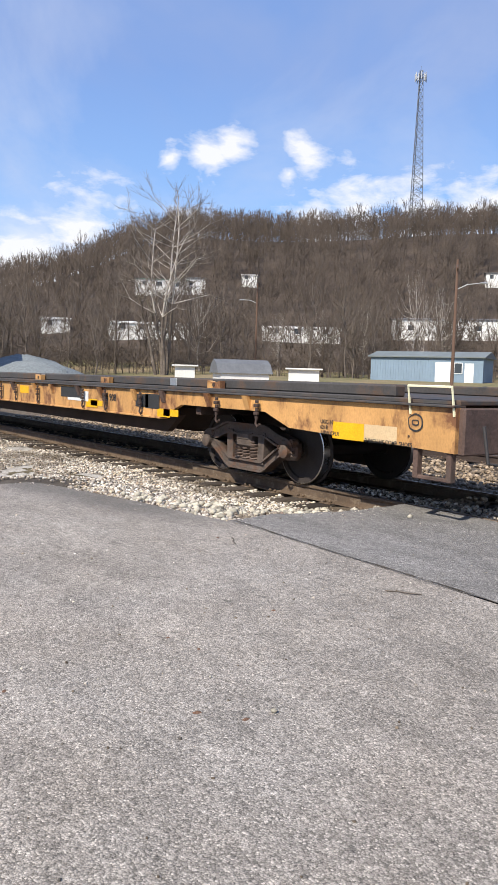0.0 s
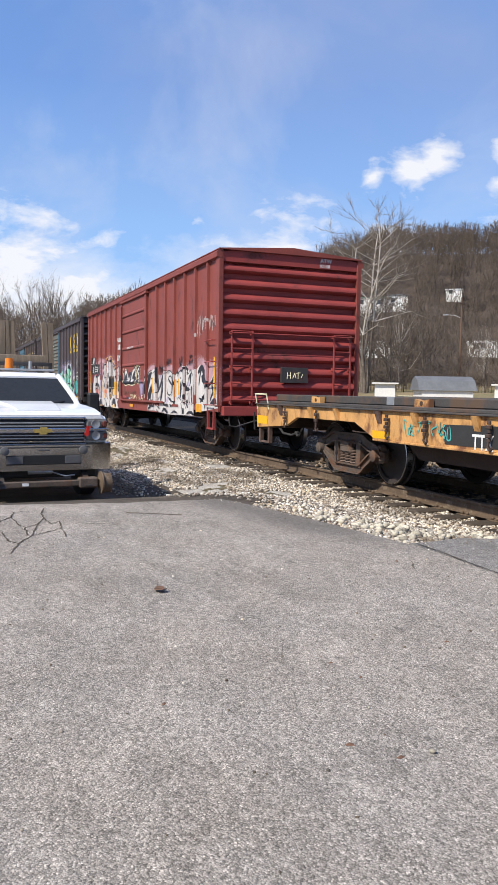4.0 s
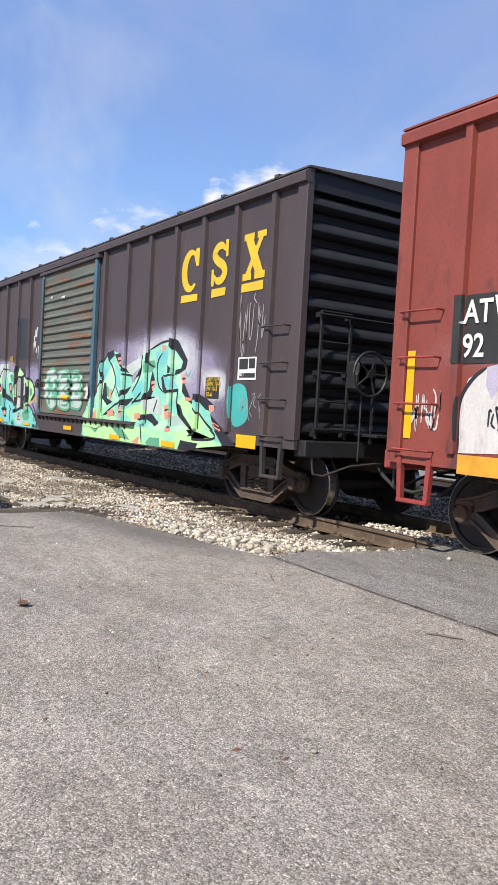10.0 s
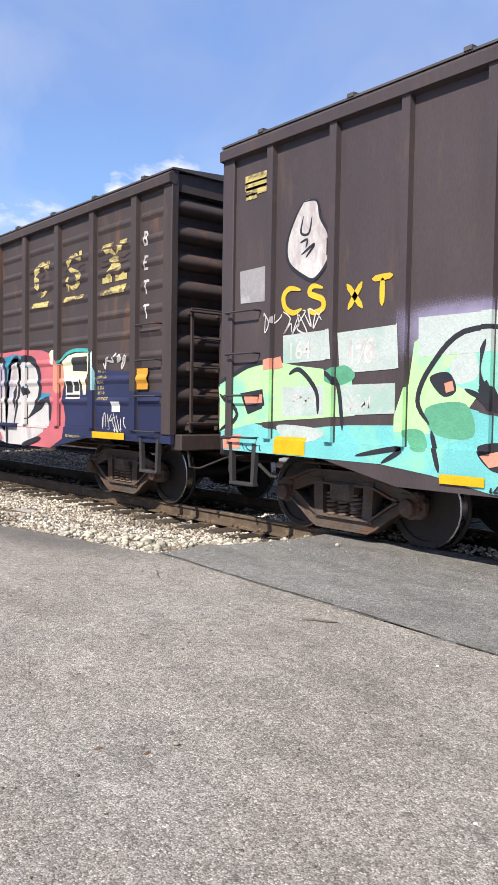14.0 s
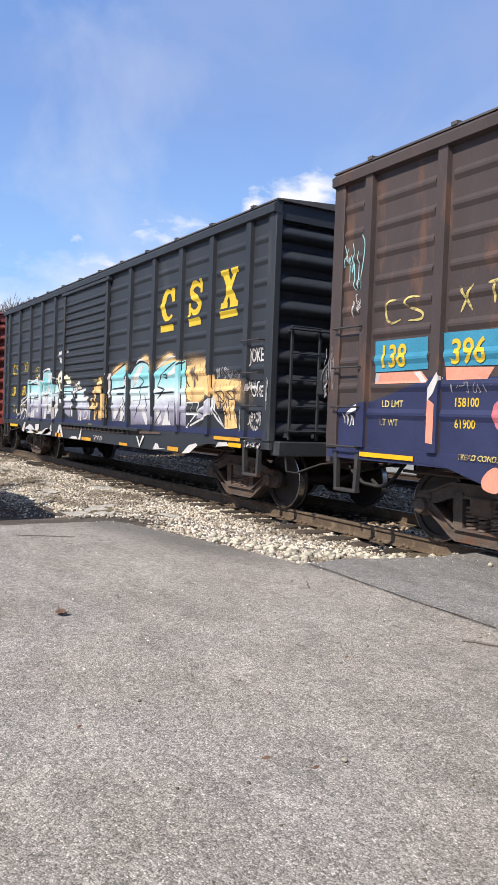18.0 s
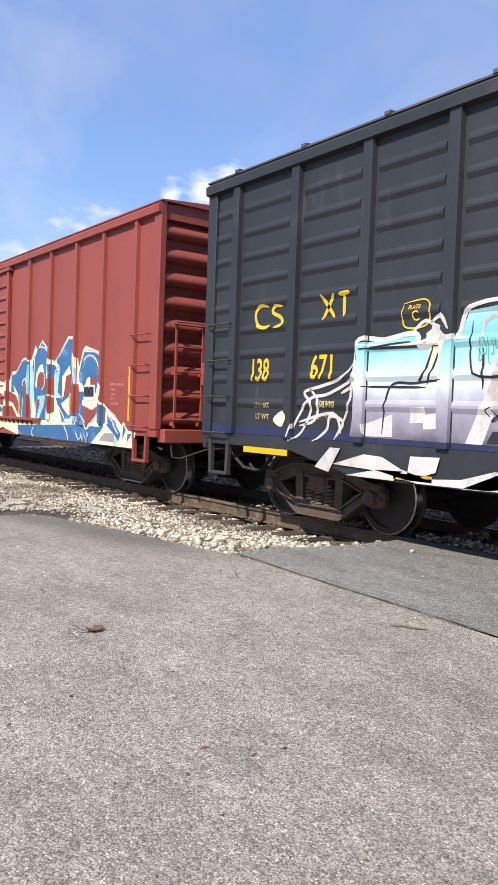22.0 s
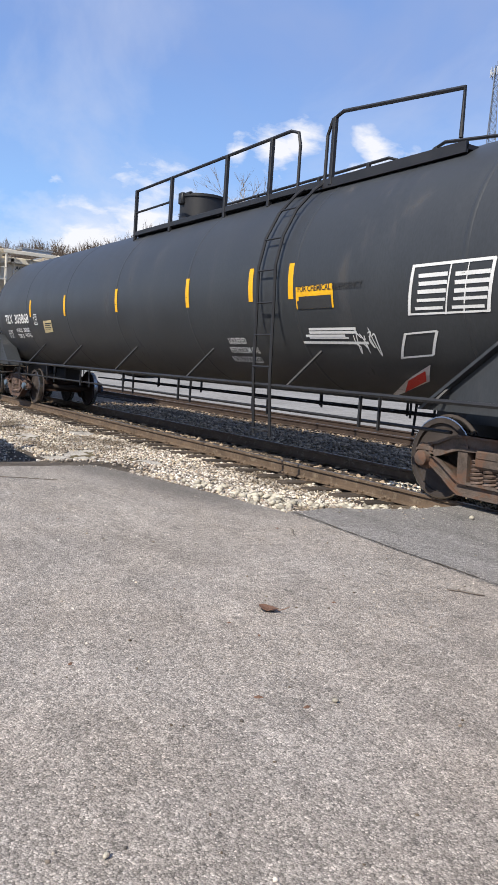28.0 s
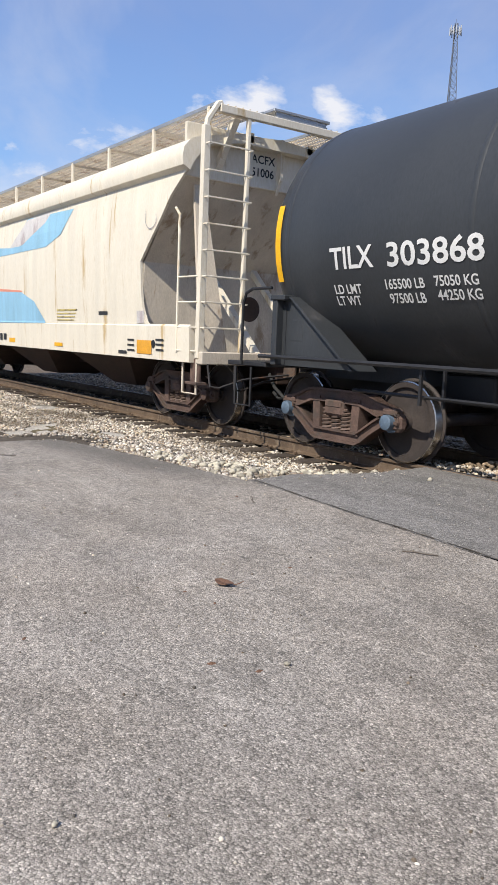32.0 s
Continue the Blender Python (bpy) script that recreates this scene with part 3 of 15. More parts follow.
def solid(name, mb, mat, label, category, group="", kind="", smooth=False, m=None):
    """A thing or a piece of the setting that is one mesh."""
    ob = new(name, mb.mesh(name, mat, smooth))
    if m is not None:
        ob.matrix_basis = m
    return tagged(ob, label, category, group, kind)


def raw_mesh(name, verts, faces, mat):
    """A large joined mesh out of numpy arrays; faces all of one size."""
    me = bpy.data.meshes.new(name)
    n, k = len(faces), faces.shape[1]
    me.vertices.add(len(verts))
    me.vertices.foreach_set("co", np.ascontiguousarray(verts, dtype=np.float32).ravel())
    me.loops.add(n * k)
    me.loops.foreach_set("vertex_index", np.ascontiguousarray(faces, dtype=np.int32).ravel())
    me.polygons.add(n)
    me.polygons.foreach_set("loop_start", np.arange(0, n * k, k, dtype=np.int32))
    me.materials.append(M[mat])
    me.update(calc_edges=True)
    me.validate()
    return me


def smoothstep(a, b, x):
    """0 at a, 1 at b; a may be the larger."""
    t = min(1.0, max(0.0, (x - a) / (b - a)))
    return t * t * (3 - 2 * t)


# ---- ground ----
TRACK_Y = 7.19            # middle of the near track; rail tops at z = 0
TRACK2_Y = 13.15          # middle of the far track


def lot_level(x, y):
    """The pavement: it falls very slightly towards the right and the camera."""
    z = -0.05 + 0.008 * y - 0.018 * max(-9.0, min(6.0, x))
    return z + (-0.37 - z) * smoothstep(-8.0, -12.0, x)


def crossing(x):
    return smoothstep(-6.1, -5.7, x)


def hill_level(x, y):
    """Slope behind the far lot, up to a long ridge."""
    d = math.hypot(x, y)
    b = math.degrees(math.atan2(-x, y))          # bearing, left of straight across
    foot = 118 - 20 * smoothstep(45, 75, b)
    top = 60.0 - 27 * smoothstep(57, 70, b) - 10 * smoothstep(70, 86, b)
    top *= 0.98 + 0.03 * math.sin(b * 0.21)
    if y < 5:
        top *= smoothstep(-60, 5, y)
    return top * smoothstep(foot, 345, d) ** 1.0 + 1.6 * smoothstep(45, 100, d)


def ground_level(x, y):
    lot = lot_level(x, y)
    if y <= 3.3:
        z = lot
    elif y < 22:
        side = -0.21
        inside = lot + (side - lot) * smoothstep(3.4, 5.6, y)
        if y > TRACK2_Y + 1.6:
            inside = side + (0.0 - side) * smoothstep(TRACK2_Y + 1.6, 22, y)
        over = lot + (-0.035 - lot) * smoothstep(3.6, 6.0, y) - 0.02
        k = crossing(x)
        z = inside * (1 - k) + over * k
    else:
        z = 0.0
    if y > 24 or x < -45:
        z += hill_level(x, y) * smoothstep(22, 60, y if y > 24 else 60) * (smoothstep(-45, -70, x) if y <= 24 else 1.0)
    return z


def grid(name, xs, ys, mat, dz=0.0, level=ground_level, keep=None):
    vs = [(x, y, level(x, y) + dz) for y in ys for x in xs]
    nx = len(xs)
    fs = [(j * nx + i, j * nx + i + 1, (j + 1) * nx + i + 1, (j + 1) * nx + i) for j in range(len(ys) - 1) for i in range(nx - 1)
          if keep is None or keep((xs[i] + xs[i + 1]) / 2, (ys[j] + ys[j + 1]) / 2)]
    ob = new(name, raw_mesh(name, np.array(vs), np.array(fs), mat))
    ob.data.shade_smooth()
    return ob


def steps(*stops):
    """Even steps between (value, spacing) stops."""
    out = [stops[0][0]]
    for (a, _), (b, s) in zip(stops, stops[1:]):
        n = max(1, round((b - a) / s))
        out += [a + (b - a) * (i + 1) / n for i in range(n)]
    return out


wide_x = steps((-900, 0), (-400, 50), (-120, 12), (-30, 4), (-10, 0.5), (8, 0.5), (60, 6), (300, 40), (900, 100))
wide_y = steps((-600, 0), (-60, 60), (-6, 6), (0, 1), (3.4, 0.4), (6.5, 0.12), (22, 0.7), (60, 4), (120, 6), (400, 10), (900, 50))
tagged(grid("ground", wide_x, wide_y, "hill", -0.03), "brown winter ground rising to wooded hills behind the tracks", "ground", kind="structure")


def paved_edge(y):
    """x of the pavement's ragged left edge."""
    if y < 3.1:
        e = -8.1 - 0.25 * max(0.0, 2.0 - y)
    elif y < 3.8:
        e = -8.05 + 2.66 * ((y - 3.1) / 0.7) ** 1.3
    else:
        e = -5.39 - 0.1 * (y - 3.8)
    return e + 0.07 * noise.noise((y * 3.1, 1.7, 0)) + 0.03 * noise.noise((y * 11, 4.7, 0))


# pavement: the old lot, and the darker approach to the crossing
lot_y = steps((-14, 0), (-1, 1.0), (3.86, 0.05))
lot_v, lot_f = [], []
lot_cols = 46
for y in lot_y:
    e = paved_edge(y)
    for i in range(lot_cols):
        x = e + (14 - e) * (i / (lot_cols - 1)) ** 1.6
        lot_v.append((x, y, lot_level(x, y) + 0.004))
for j in range(len(lot_y) - 1):
    for i in range(lot_cols - 1):
        k = j * lot_cols + i
        lot_f.append((k, k + 1, k + lot_cols + 1, k + lot_cols))
pavement = new("pavement", raw_mesh("pavement", np.array(lot_v), np.array(lot_f), "pavement"))
tagged(pavement, "worn grey asphalt lot with pale aggregate and fine cracks", "pavement", kind="structure")


def approach_level(x, y):
    lot = lot_level(x, 3.86)
    return lot + (-0.004 - lot) * smoothstep(3.86, 6.2, y)


ap_v, ap_f = [], []
ap_y = steps((3.855, 0), (6.36, 0.06))
for y in ap_y:
    e = paved_edge(y)
    for i in range(lot_cols):
        x = e + (14 - e) * (i / (lot_cols - 1)) ** 1.6
        ap_v.append((x, y + (0.03 * noise.noise((x * 2.3, 0.3, 9)) if y < 3.9 else 0), approach_level(x, y) + 0.006))
for j in range(len(ap_y) - 1):
    for i in range(lot_cols - 1):
        k = j * lot_cols + i
        ap_f.append((k, k + 1, k + lot_cols + 1, k + lot_cols))
tagged(new("road", raw_mesh("road", np.array(ap_v), np.array(ap_f), "patch")), "darker newer asphalt leading up to the level crossing", "road", kind="structure")
# tarred joint between the two
joint = Mb()
joint_pts = [(x, 3.865 + 0.025 * noise.noise((x * 1.9, 3.3, 0)), lot_level(x, 3.86) + 0.012) for x in steps((-5.36, 0), (8, 0.12))]
for a, b in zip(joint_pts, joint_pts[1:]):
    w = 0.006 + 0.007 * noise.noise((a[0] * 5, 0, 0))
    joint.add([(a[0], a[1] - w, a[2]), (b[0], b[1] - w, b[2]), (b[0], b[1] + w, b[2]), (a[0], a[1] + w, a[2])], [(0, 1, 2, 3)])
solid("trim", joint, "dirt", "dark tarred joint in the asphalt", "joint", kind="structure")
# cracks in the lot beside the parked truck, and earth washed over it
CRACKS = (((-7.99, 1.17), (-7.68, 1.1), (-7.43, 1.1), (-7.16, 1.01), (-6.66, 0.91), (-6.37, 0.77), (-6.03, 0.68)), ((-7.16, 1.01), (-7.02, 0.89), (-7.19, 0.84), (-7.59, 0.82), (-7.43, 0.72), (-7.22, 0.63)),
          ((-7.59, 0.82), (-7.84, 0.86), (-7.88, 1.01)), ((-6.66, 0.91), (-6.74, 1.02), (-6.92, 1.19), (-6.53, 1.17)), ((-6.37, 0.77), (-6.51, 0.7), (-6.9, 0.67)), ((-7.02, 0.89), (-6.67, 0.87)),
          ((-6.92, 1.19), (-7.24, 1.22), (-7.14, 1.13), (-7.43, 1.1)), ((-7.11, 1.34), (-7.03, 1.51), (-6.92, 1.71)))
crack = Mb()
for line in CRACKS:
    for (x0, y0), (x1, y1) in zip(line, line[1:]):
        n = max(2, int(math.hypot(x1 - x0, y1 - y0) / 0.05))
        pts = []
        for i in range(n + 1):
            x, y = x0 + (x1 - x0) * i / n, y0 + (y1 - y0) * i / n
            k = 0.02 if 0 < i < n else 0
            pts.append((x + k * noise.noise((x * 14, y * 14, 2)), y + k * noise.noise((x * 14, y * 14, 8))))
        for a, b in zip(pts, pts[1:]):
            d = Vector((b[0] - a[0], b[1] - a[1]))
            w = 0.0062 + 0.004 * noise.noise((a[0] * 9, a[1] * 9, 5))
            px, py = -d.y / d.length * w, d.x / d.length * w
            crack.add([(a[0] + px, a[1] + py, lot_level(*a) + 0.009), (a[0] - px, a[1] - py, lot_level(*a) + 0.009), (b[0] - px, b[1] - py, lot_level(*b) + 0.009), (b[0] + px, b[1] + py, lot_level(*b) + 0.009)], [(0, 1, 2, 3)])
solid("trim", crack, "dirt", "branching dark cracks in the asphalt", "crack", kind="structure")
tagged(grid("ground", steps((-8.3, 0), (-5.7, 0.035)), steps((-2.0, 0), (-0.1, 0.3), (0.9, 0.035)), "dirt", 0.010, level=lot_level,
            keep=lambda x, y: y < 0.56 + 0.16 * noise.noise((x * 3, 2, 1)) + 0.22 * noise.noise((x * 6, y * 6, 1)) + 0.16 * noise.noise((x * 17, y * 17, 1)) - 0.25 * smoothstep(-7.2, -7.6, x) - 0.9 * smoothstep(-6.6, -5.75, x)), "dark earth washed over the asphalt", "dirt", kind="structure")
# between and beyond the rails at the crossing
for y0, y1 in ((6.56, 7.82), (7.98, 12.2)):
    mb = Mb().box(-3.4, 14, y0, y1, -0.2, -0.012, 0.01)
    solid("road", mb, "patch", "dark asphalt filling the level crossing beside the rails", "road", kind="structure")

# bare earth under the parked truck, moss along the ballast, and the dark bed of the tracks
tagged(grid("ground", steps((-60, 0), (-14, 2.0), (-7.6, 0.3)), steps((-14, 0), (-2, 2), (3.9, 0.3)), "dirt", -0.012), "dark damp dirt beside the asphalt", "dirt", kind="structure")
tagged(grid("ground", steps((-260, 0), (-40, 10), (-12, 1.0), (-4.9, 0.2)), steps((3.0, 0), (5.9, 0.15)), "gravel", -0.018, keep=lambda x, y: x < paved_edge(y) + 0.15 and y > 3.75 + 0.25 * math.sin(x * 1.3) + 0.2 * noise.noise((x * 3, y * 3, 6)) - 0.6 * smoothstep(-9, -7.5, x)), "pale limestone gravel shoulder along the track", "gravel", kind="structure")
tagged(grid("ground", steps((-260, 0), (-40, 10), (-5.5, 1.5)), steps((5.8, 0), (15.4, 0.4)), "track_bed", -0.016), "dark bed under the tracks, browned against the blue shade", "track bed", kind="structure")
tagged(grid("ground", steps((-150, 0), (-40, 8), (60, 5)), steps((15.2, 0), (22, 0.8), (34, 2)), "far_lot", -0.010), "pale gravel lot beyond the tracks", "gravel lot", kind="structure")
tagged(grid("ground", steps((-190, 0), (80, 6)), steps((34, 0), (112, 6)), "field", 0.05, keep=lambda x, y: math.hypot(x, y) < 135), "patchy green and straw winter grass", "grass", kind="structure")

tagged(grid("ground", steps((-30, 0), (-16, 0.4), (-7.0, 0.1)), steps((4.2, 0), (5.0, 0.06)), "moss", -0.016, keep=lambda x, y: noise.noise((x * 0.9, y * 2.5, 7)) + 0.7 * noise.noise((x * 4, y * 6, 2)) > 0.02 + 2.0 * max(0, abs(y - 4.6) - 0.2)), "brown moss and dead grass among the ballast", "moss", kind="structure")

# rails, ties and tie plates
RAIL = ((-0.07, -0.172), (0.07, -0.172), (0.07, -0.158), (0.012, -0.14), (0.010, -0.045), (0.036, -0.034), (0.036, -0.008), (0.028, 0.0),
        (-0.028, 0.0), (-0.036, -0.008), (-0.036, -0.034), (-0.010, -0.045), (-0.012, -0.14), (-0.07, -0.158))


def railway(yc, label, steel):
    for side in (-1, 1):
        mb = Mb().prism([(yc + side * 0.753 + y, z) for y, z in RAIL], "x", -260, 60)
        rail = solid("rail", mb, steel, label, "rail", "rails", "structure", smooth=False)
        head = Mb().prism([(yc + side * 0.753 - 0.024, 0.0), (yc + side * 0.753 + 0.024, 0.0), (yc + side * 0.753 + 0.022, 0.003), (yc + side * 0.753 - 0.022, 0.003)], "x", -260, 60)
        part("running_surface", head, "rail_head", rail, "dull worn running surface")


railway(TRACK_Y, "rust-brown steel rail of the near track", "rail")
# far rails carry the passing train's shade in their colour
railway(TRACK2_Y, "steel rail of the far track, coloured dark as in the train's shade", "rail_shaded")
tie_mesh = Mb().box(-0.115, 0.115, -1.3, 1.3, -0.165, 0.0, 0.015).mesh("tie", "tie")
plate_mesh = Mb().box(-0.09, 0.09, -0.19, 0.19, 0.0, 0.012, 0.004).box(-0.07, -0.03, -0.15, -0.11, 0.012, 0.045, 0.01).box(0.03, 0.07, -0.15, -0.11, 0.012, 0.045, 0.01).mesh("tie_plate", "rail")
rng = random.Random(3)
for yc, x0, count, deep in ((TRACK_Y, -5.75, 90, -0.175), (TRACK2_Y, -5.75, 70, -0.178)):
    bed = thing("tie_row", Matrix.Identity(4), "row of dark creosoted wooden ties under the rails", "ties", kind="structure")
    for i in range(count):
        tie = new("tie", tie_mesh)
        tie.parent = bed
        tie.matrix_basis = pose(x0 - 0.54 * i + rng.uniform(-0.03, 0.03), yc + rng.uniform(-0.06, 0.06), deep, 0, 0, rng.uniform(-1.5, 1.5))
        if i < 45:
            for s in (-1, 1):
                pl = new("tie_plate", plate_mesh)
                pl.parent = tie
                pl.matrix_basis = pose(0, s * 0.753, 0.0, 0, 0, 0 if s < 0 else 180)

# ballast: loose stones, single ones by the crossing and joined further off
ICO = np.array([(0, 0, 1), (0.89, 0, 0.45), (0.28, 0.85, 0.45), (-0.72, 0.53, 0.45), (-0.72, -0.53, 0.45), (0.28, -0.85, 0.45),
                (0.72, 0.53, -0.45), (-0.28, 0.85, -0.45), (-0.89, 0, -0.45), (-0.28, -0.85, -0.45), (0.72, -0.53, -0.45), (0, 0, -1)])
ICO_F = np.array([(0, 1, 2), (0, 2, 3), (0, 3, 4), (0, 4, 5), (0, 5, 1), (1, 6, 2), (2, 7, 3), (3, 8, 4), (4, 9, 5), (5, 10, 1),
                  (6, 7, 2), (7, 8, 3), (8, 9, 4), (9, 10, 5), (10, 6, 1), (11, 7, 6), (11, 8, 7), (11, 9, 8), (11, 10, 9), (11, 6, 10)])
nrng = np.random.default_rng(11)


def stones(name, spots, sizes, mat):
    n = len(spots)
    jitter = nrng.uniform(0.72, 1.2, (n, 12, 1))
    axes = nrng.uniform(0.6, 1.25, (n, 1, 3)) * np.array([1.1, 1.1, 0.8])
    turn = nrng.uniform(0, 6.28, n)
    v = ICO[None] * jitter * axes * sizes[:, None, None]
    c, s = np.cos(turn)[:, None], np.sin(turn)[:, None]
    x, y = v[..., 0] * c - v[..., 1] * s, v[..., 0] * s + v[..., 1] * c
    v = np.stack([x, y, v[..., 2]], -1) + spots[:, None, :]
    f = ICO_F[None] + (np.arange(n) * 12)[:, None, None]
    return raw_mesh(name, v.reshape(-1, 3), f.reshape(-1, 3), mat)


def scatter(n, x0, x1, y0, y1, keep, lift, bias=1.0):
    out = []
    while len(out) < n:
        u = nrng.random() ** bias
        x, y = x1 - (x1 - x0) * u, nrng.uniform(y0, y1)
        if keep(x, y):
            out.append((x, y, ground_level(x, y) - 0.018 + lift + nrng.uniform(-0.01, 0.02)))
    return np.array(out)


def on_shoulder(x, y):
    if x > paved_edge(y) + 0.02 * math.sin(y * 17):
        return False
    if x < -7.6 and y < 3.6 + 0.35 * math.sin(x * 1.3):
        return nrng.random() < 0.35 - 0.5 * (3.6 - y) + 0.5 * noise.noise((x * 1.2, y * 1.5, 4.0))
    bare = noise.noise((x * 0.7, y * 1.6, 3.0)) + (0.2 if abs(y - 4.6) < 0.35 and x < -6.6 else 0)
    return bare < 0.30


sp = scatter(40000, -24, -5.2, 2.8, 6.35, on_shoulder, 0.010, 1.6)
gravel = new("gravel", stones("gravel", sp, nrng.uniform(0.009, 0.025, len(sp)), "ballast_stone"))
tagged(gravel, "loose white and grey limestone ballast stones", "ballast", kind="stuff")
sp = scatter(5000, -60, -22, 3.6, 6.35, on_shoulder, 0.012, 1.3)
tagged(new("gravel", stones("gravel", sp, nrng.uniform(0.03, 0.06, len(sp)), "ballast_stone")), "pale ballast stones along the track further off", "ballast", kind="stuff")
sp = scatter(9000, -26, -4.4, 6.55, 12.3, lambda x, y: abs(abs(y - TRACK_Y) - 0.753) > 0.1 and (x < -5.6 or y < 7.8 and x < -4.6 and nrng.random() < 0.5), 0.03, 1.5)
tagged(new("gravel", stones("gravel", sp, nrng.uniform(0.02, 0.045, len(sp)), "dark_stone")), "ballast between the rails, browned against the blue shade", "ballast", kind="stuff")
sp = scatter(900, -7.2, -3.4, 6.45, 7.0, lambda x, y: y > 6.58, 0.05, 1.0)
sp[:, 2] = -0.02 + nrng.uniform(-0.015, 0.01, len(sp))
tagged(new("gravel", stones("gravel", sp, nrng.uniform(0.012, 0.03, len(sp)), "ballast_stone")), "pale stone chips in the flangeway of the crossing", "ballast", kind="stuff")
bed = thing("ballast_edge", Matrix.Identity(4), "row of larger yellowish ballast stones at the edge of the asphalt", "ballast", kind="structure")
shapes = []
for k in range(12):
    me = stones("stone", np.zeros((1, 3)), np.array([1.0]), "ballast_stone")
    shapes.append(me)
M["edge_stone"] = surf("cream limestone", (0.64, 0.58, 0.46), 0.85, 0, 0.3, 5.0, 0.3, 60, random_tone=0.6)
for me in shapes:
    me.materials[0] = M["edge_stone"]
sp = scatter(280, -6.9, -5.2, 3.5, 6.1, lambda x, y: x < paved_edge(y) - 0.02, 0.03, 1.0)
for k, p in enumerate(sp):
    st = new("stone", shapes[k % 12])
    st.parent = bed
    st.matrix_basis = Matrix.LocRotScale(p, Euler((0, 0, nrng.uniform(0, 6.28))), Vector((1, 1, 1)) * nrng.uniform(0.022, 0.044))
sp = []
for k in range(260):
    x, y = nrng.uniform(-6.5, 1.5), nrng.uniform(0.4, 5.6)
    sp.append((x, y, (lot_level(x, y) if y < 3.86 else approach_level(x, y)) + 0.006))
for k in range(110):
    y = nrng.uniform(2.9, 5.9)
    x = paved_edge(y) + abs(nrng.normal(0, 0.16))
    sp.append((x, y, (lot_level(x, y) if y < 3.86 else approach_level(x, y)) + 0.008))
tagged(new("gravel", stones("gravel", np.array(sp), nrng.uniform(0.003, 0.009, len(sp)), "ballast_stone")), "small stone chips strewn over the asphalt", "chips", kind="stuff")

sp = []
for k in range(170):
    x, y = nrng.uniform(-6.8, 0.8), nrng.uniform(0.3, 3.8)
    sp.append((x, y, lot_level(x, y) + 0.006))
tagged(new("gravel", stones("gravel", np.array(sp), nrng.uniform(0.003, 0.008, len(sp)), "track_bed")), "small dark grit scattered over the asphalt", "grit", kind="stuff")


# ---- the train ----
HW = 1.62                 # half width of a box car at its panels
POST = 0.06               # how far the side posts stand proud
WHEELS = []               # wheelset, its place on the car, wheel radius
CARS = []                 # car, place along the train


def wheel_profile(r):
    return [(0.0, -0.10), (0.10, -0.10), (0.11, -0.055), (r * 0.55, -0.02), (r - 0.075, -0.035), (r - 0.07, -0.068), (r - 0.008, -0.068), (r, -0.060),
            (r + 0.004, 0.035), (r + 0.030, 0.050), (r + 0.026, 0.072), (r - 0.06, 0.072), (r - 0.075, 0.035), (0.10, 0.04), (0.08, 0.10)]


def wheelset(car, x, r):
    axle = Mb().cyl((0, -0.96, 0), (0, 0.96, 0), 0.075, n=12)
    ws = part("wheelset", axle, "wheel", car, "steel axle with two flanged wheels", True)
    for s in (-1, 1):
        w = Mb().lathe([(rad, s * 0.76 - s * h) for rad, h in wheel_profile(r)], (0, 0, 0), "y", 30)
        part("wheel", w, "wheel", ws, smooth=True)
        ring = Mb().lathe([(r - 0.012, s * 0.831), (r + 0.002, s * 0.826), (r + 0.0055, s * 0.73)], (0, 0, 0), "y", 30, False)
        part("tread", ring, "tread", ws, "bright worn wheel tread", True)
    ws.matrix_basis = pose(x, 0, r)
    WHEELS.append((ws, x, r))


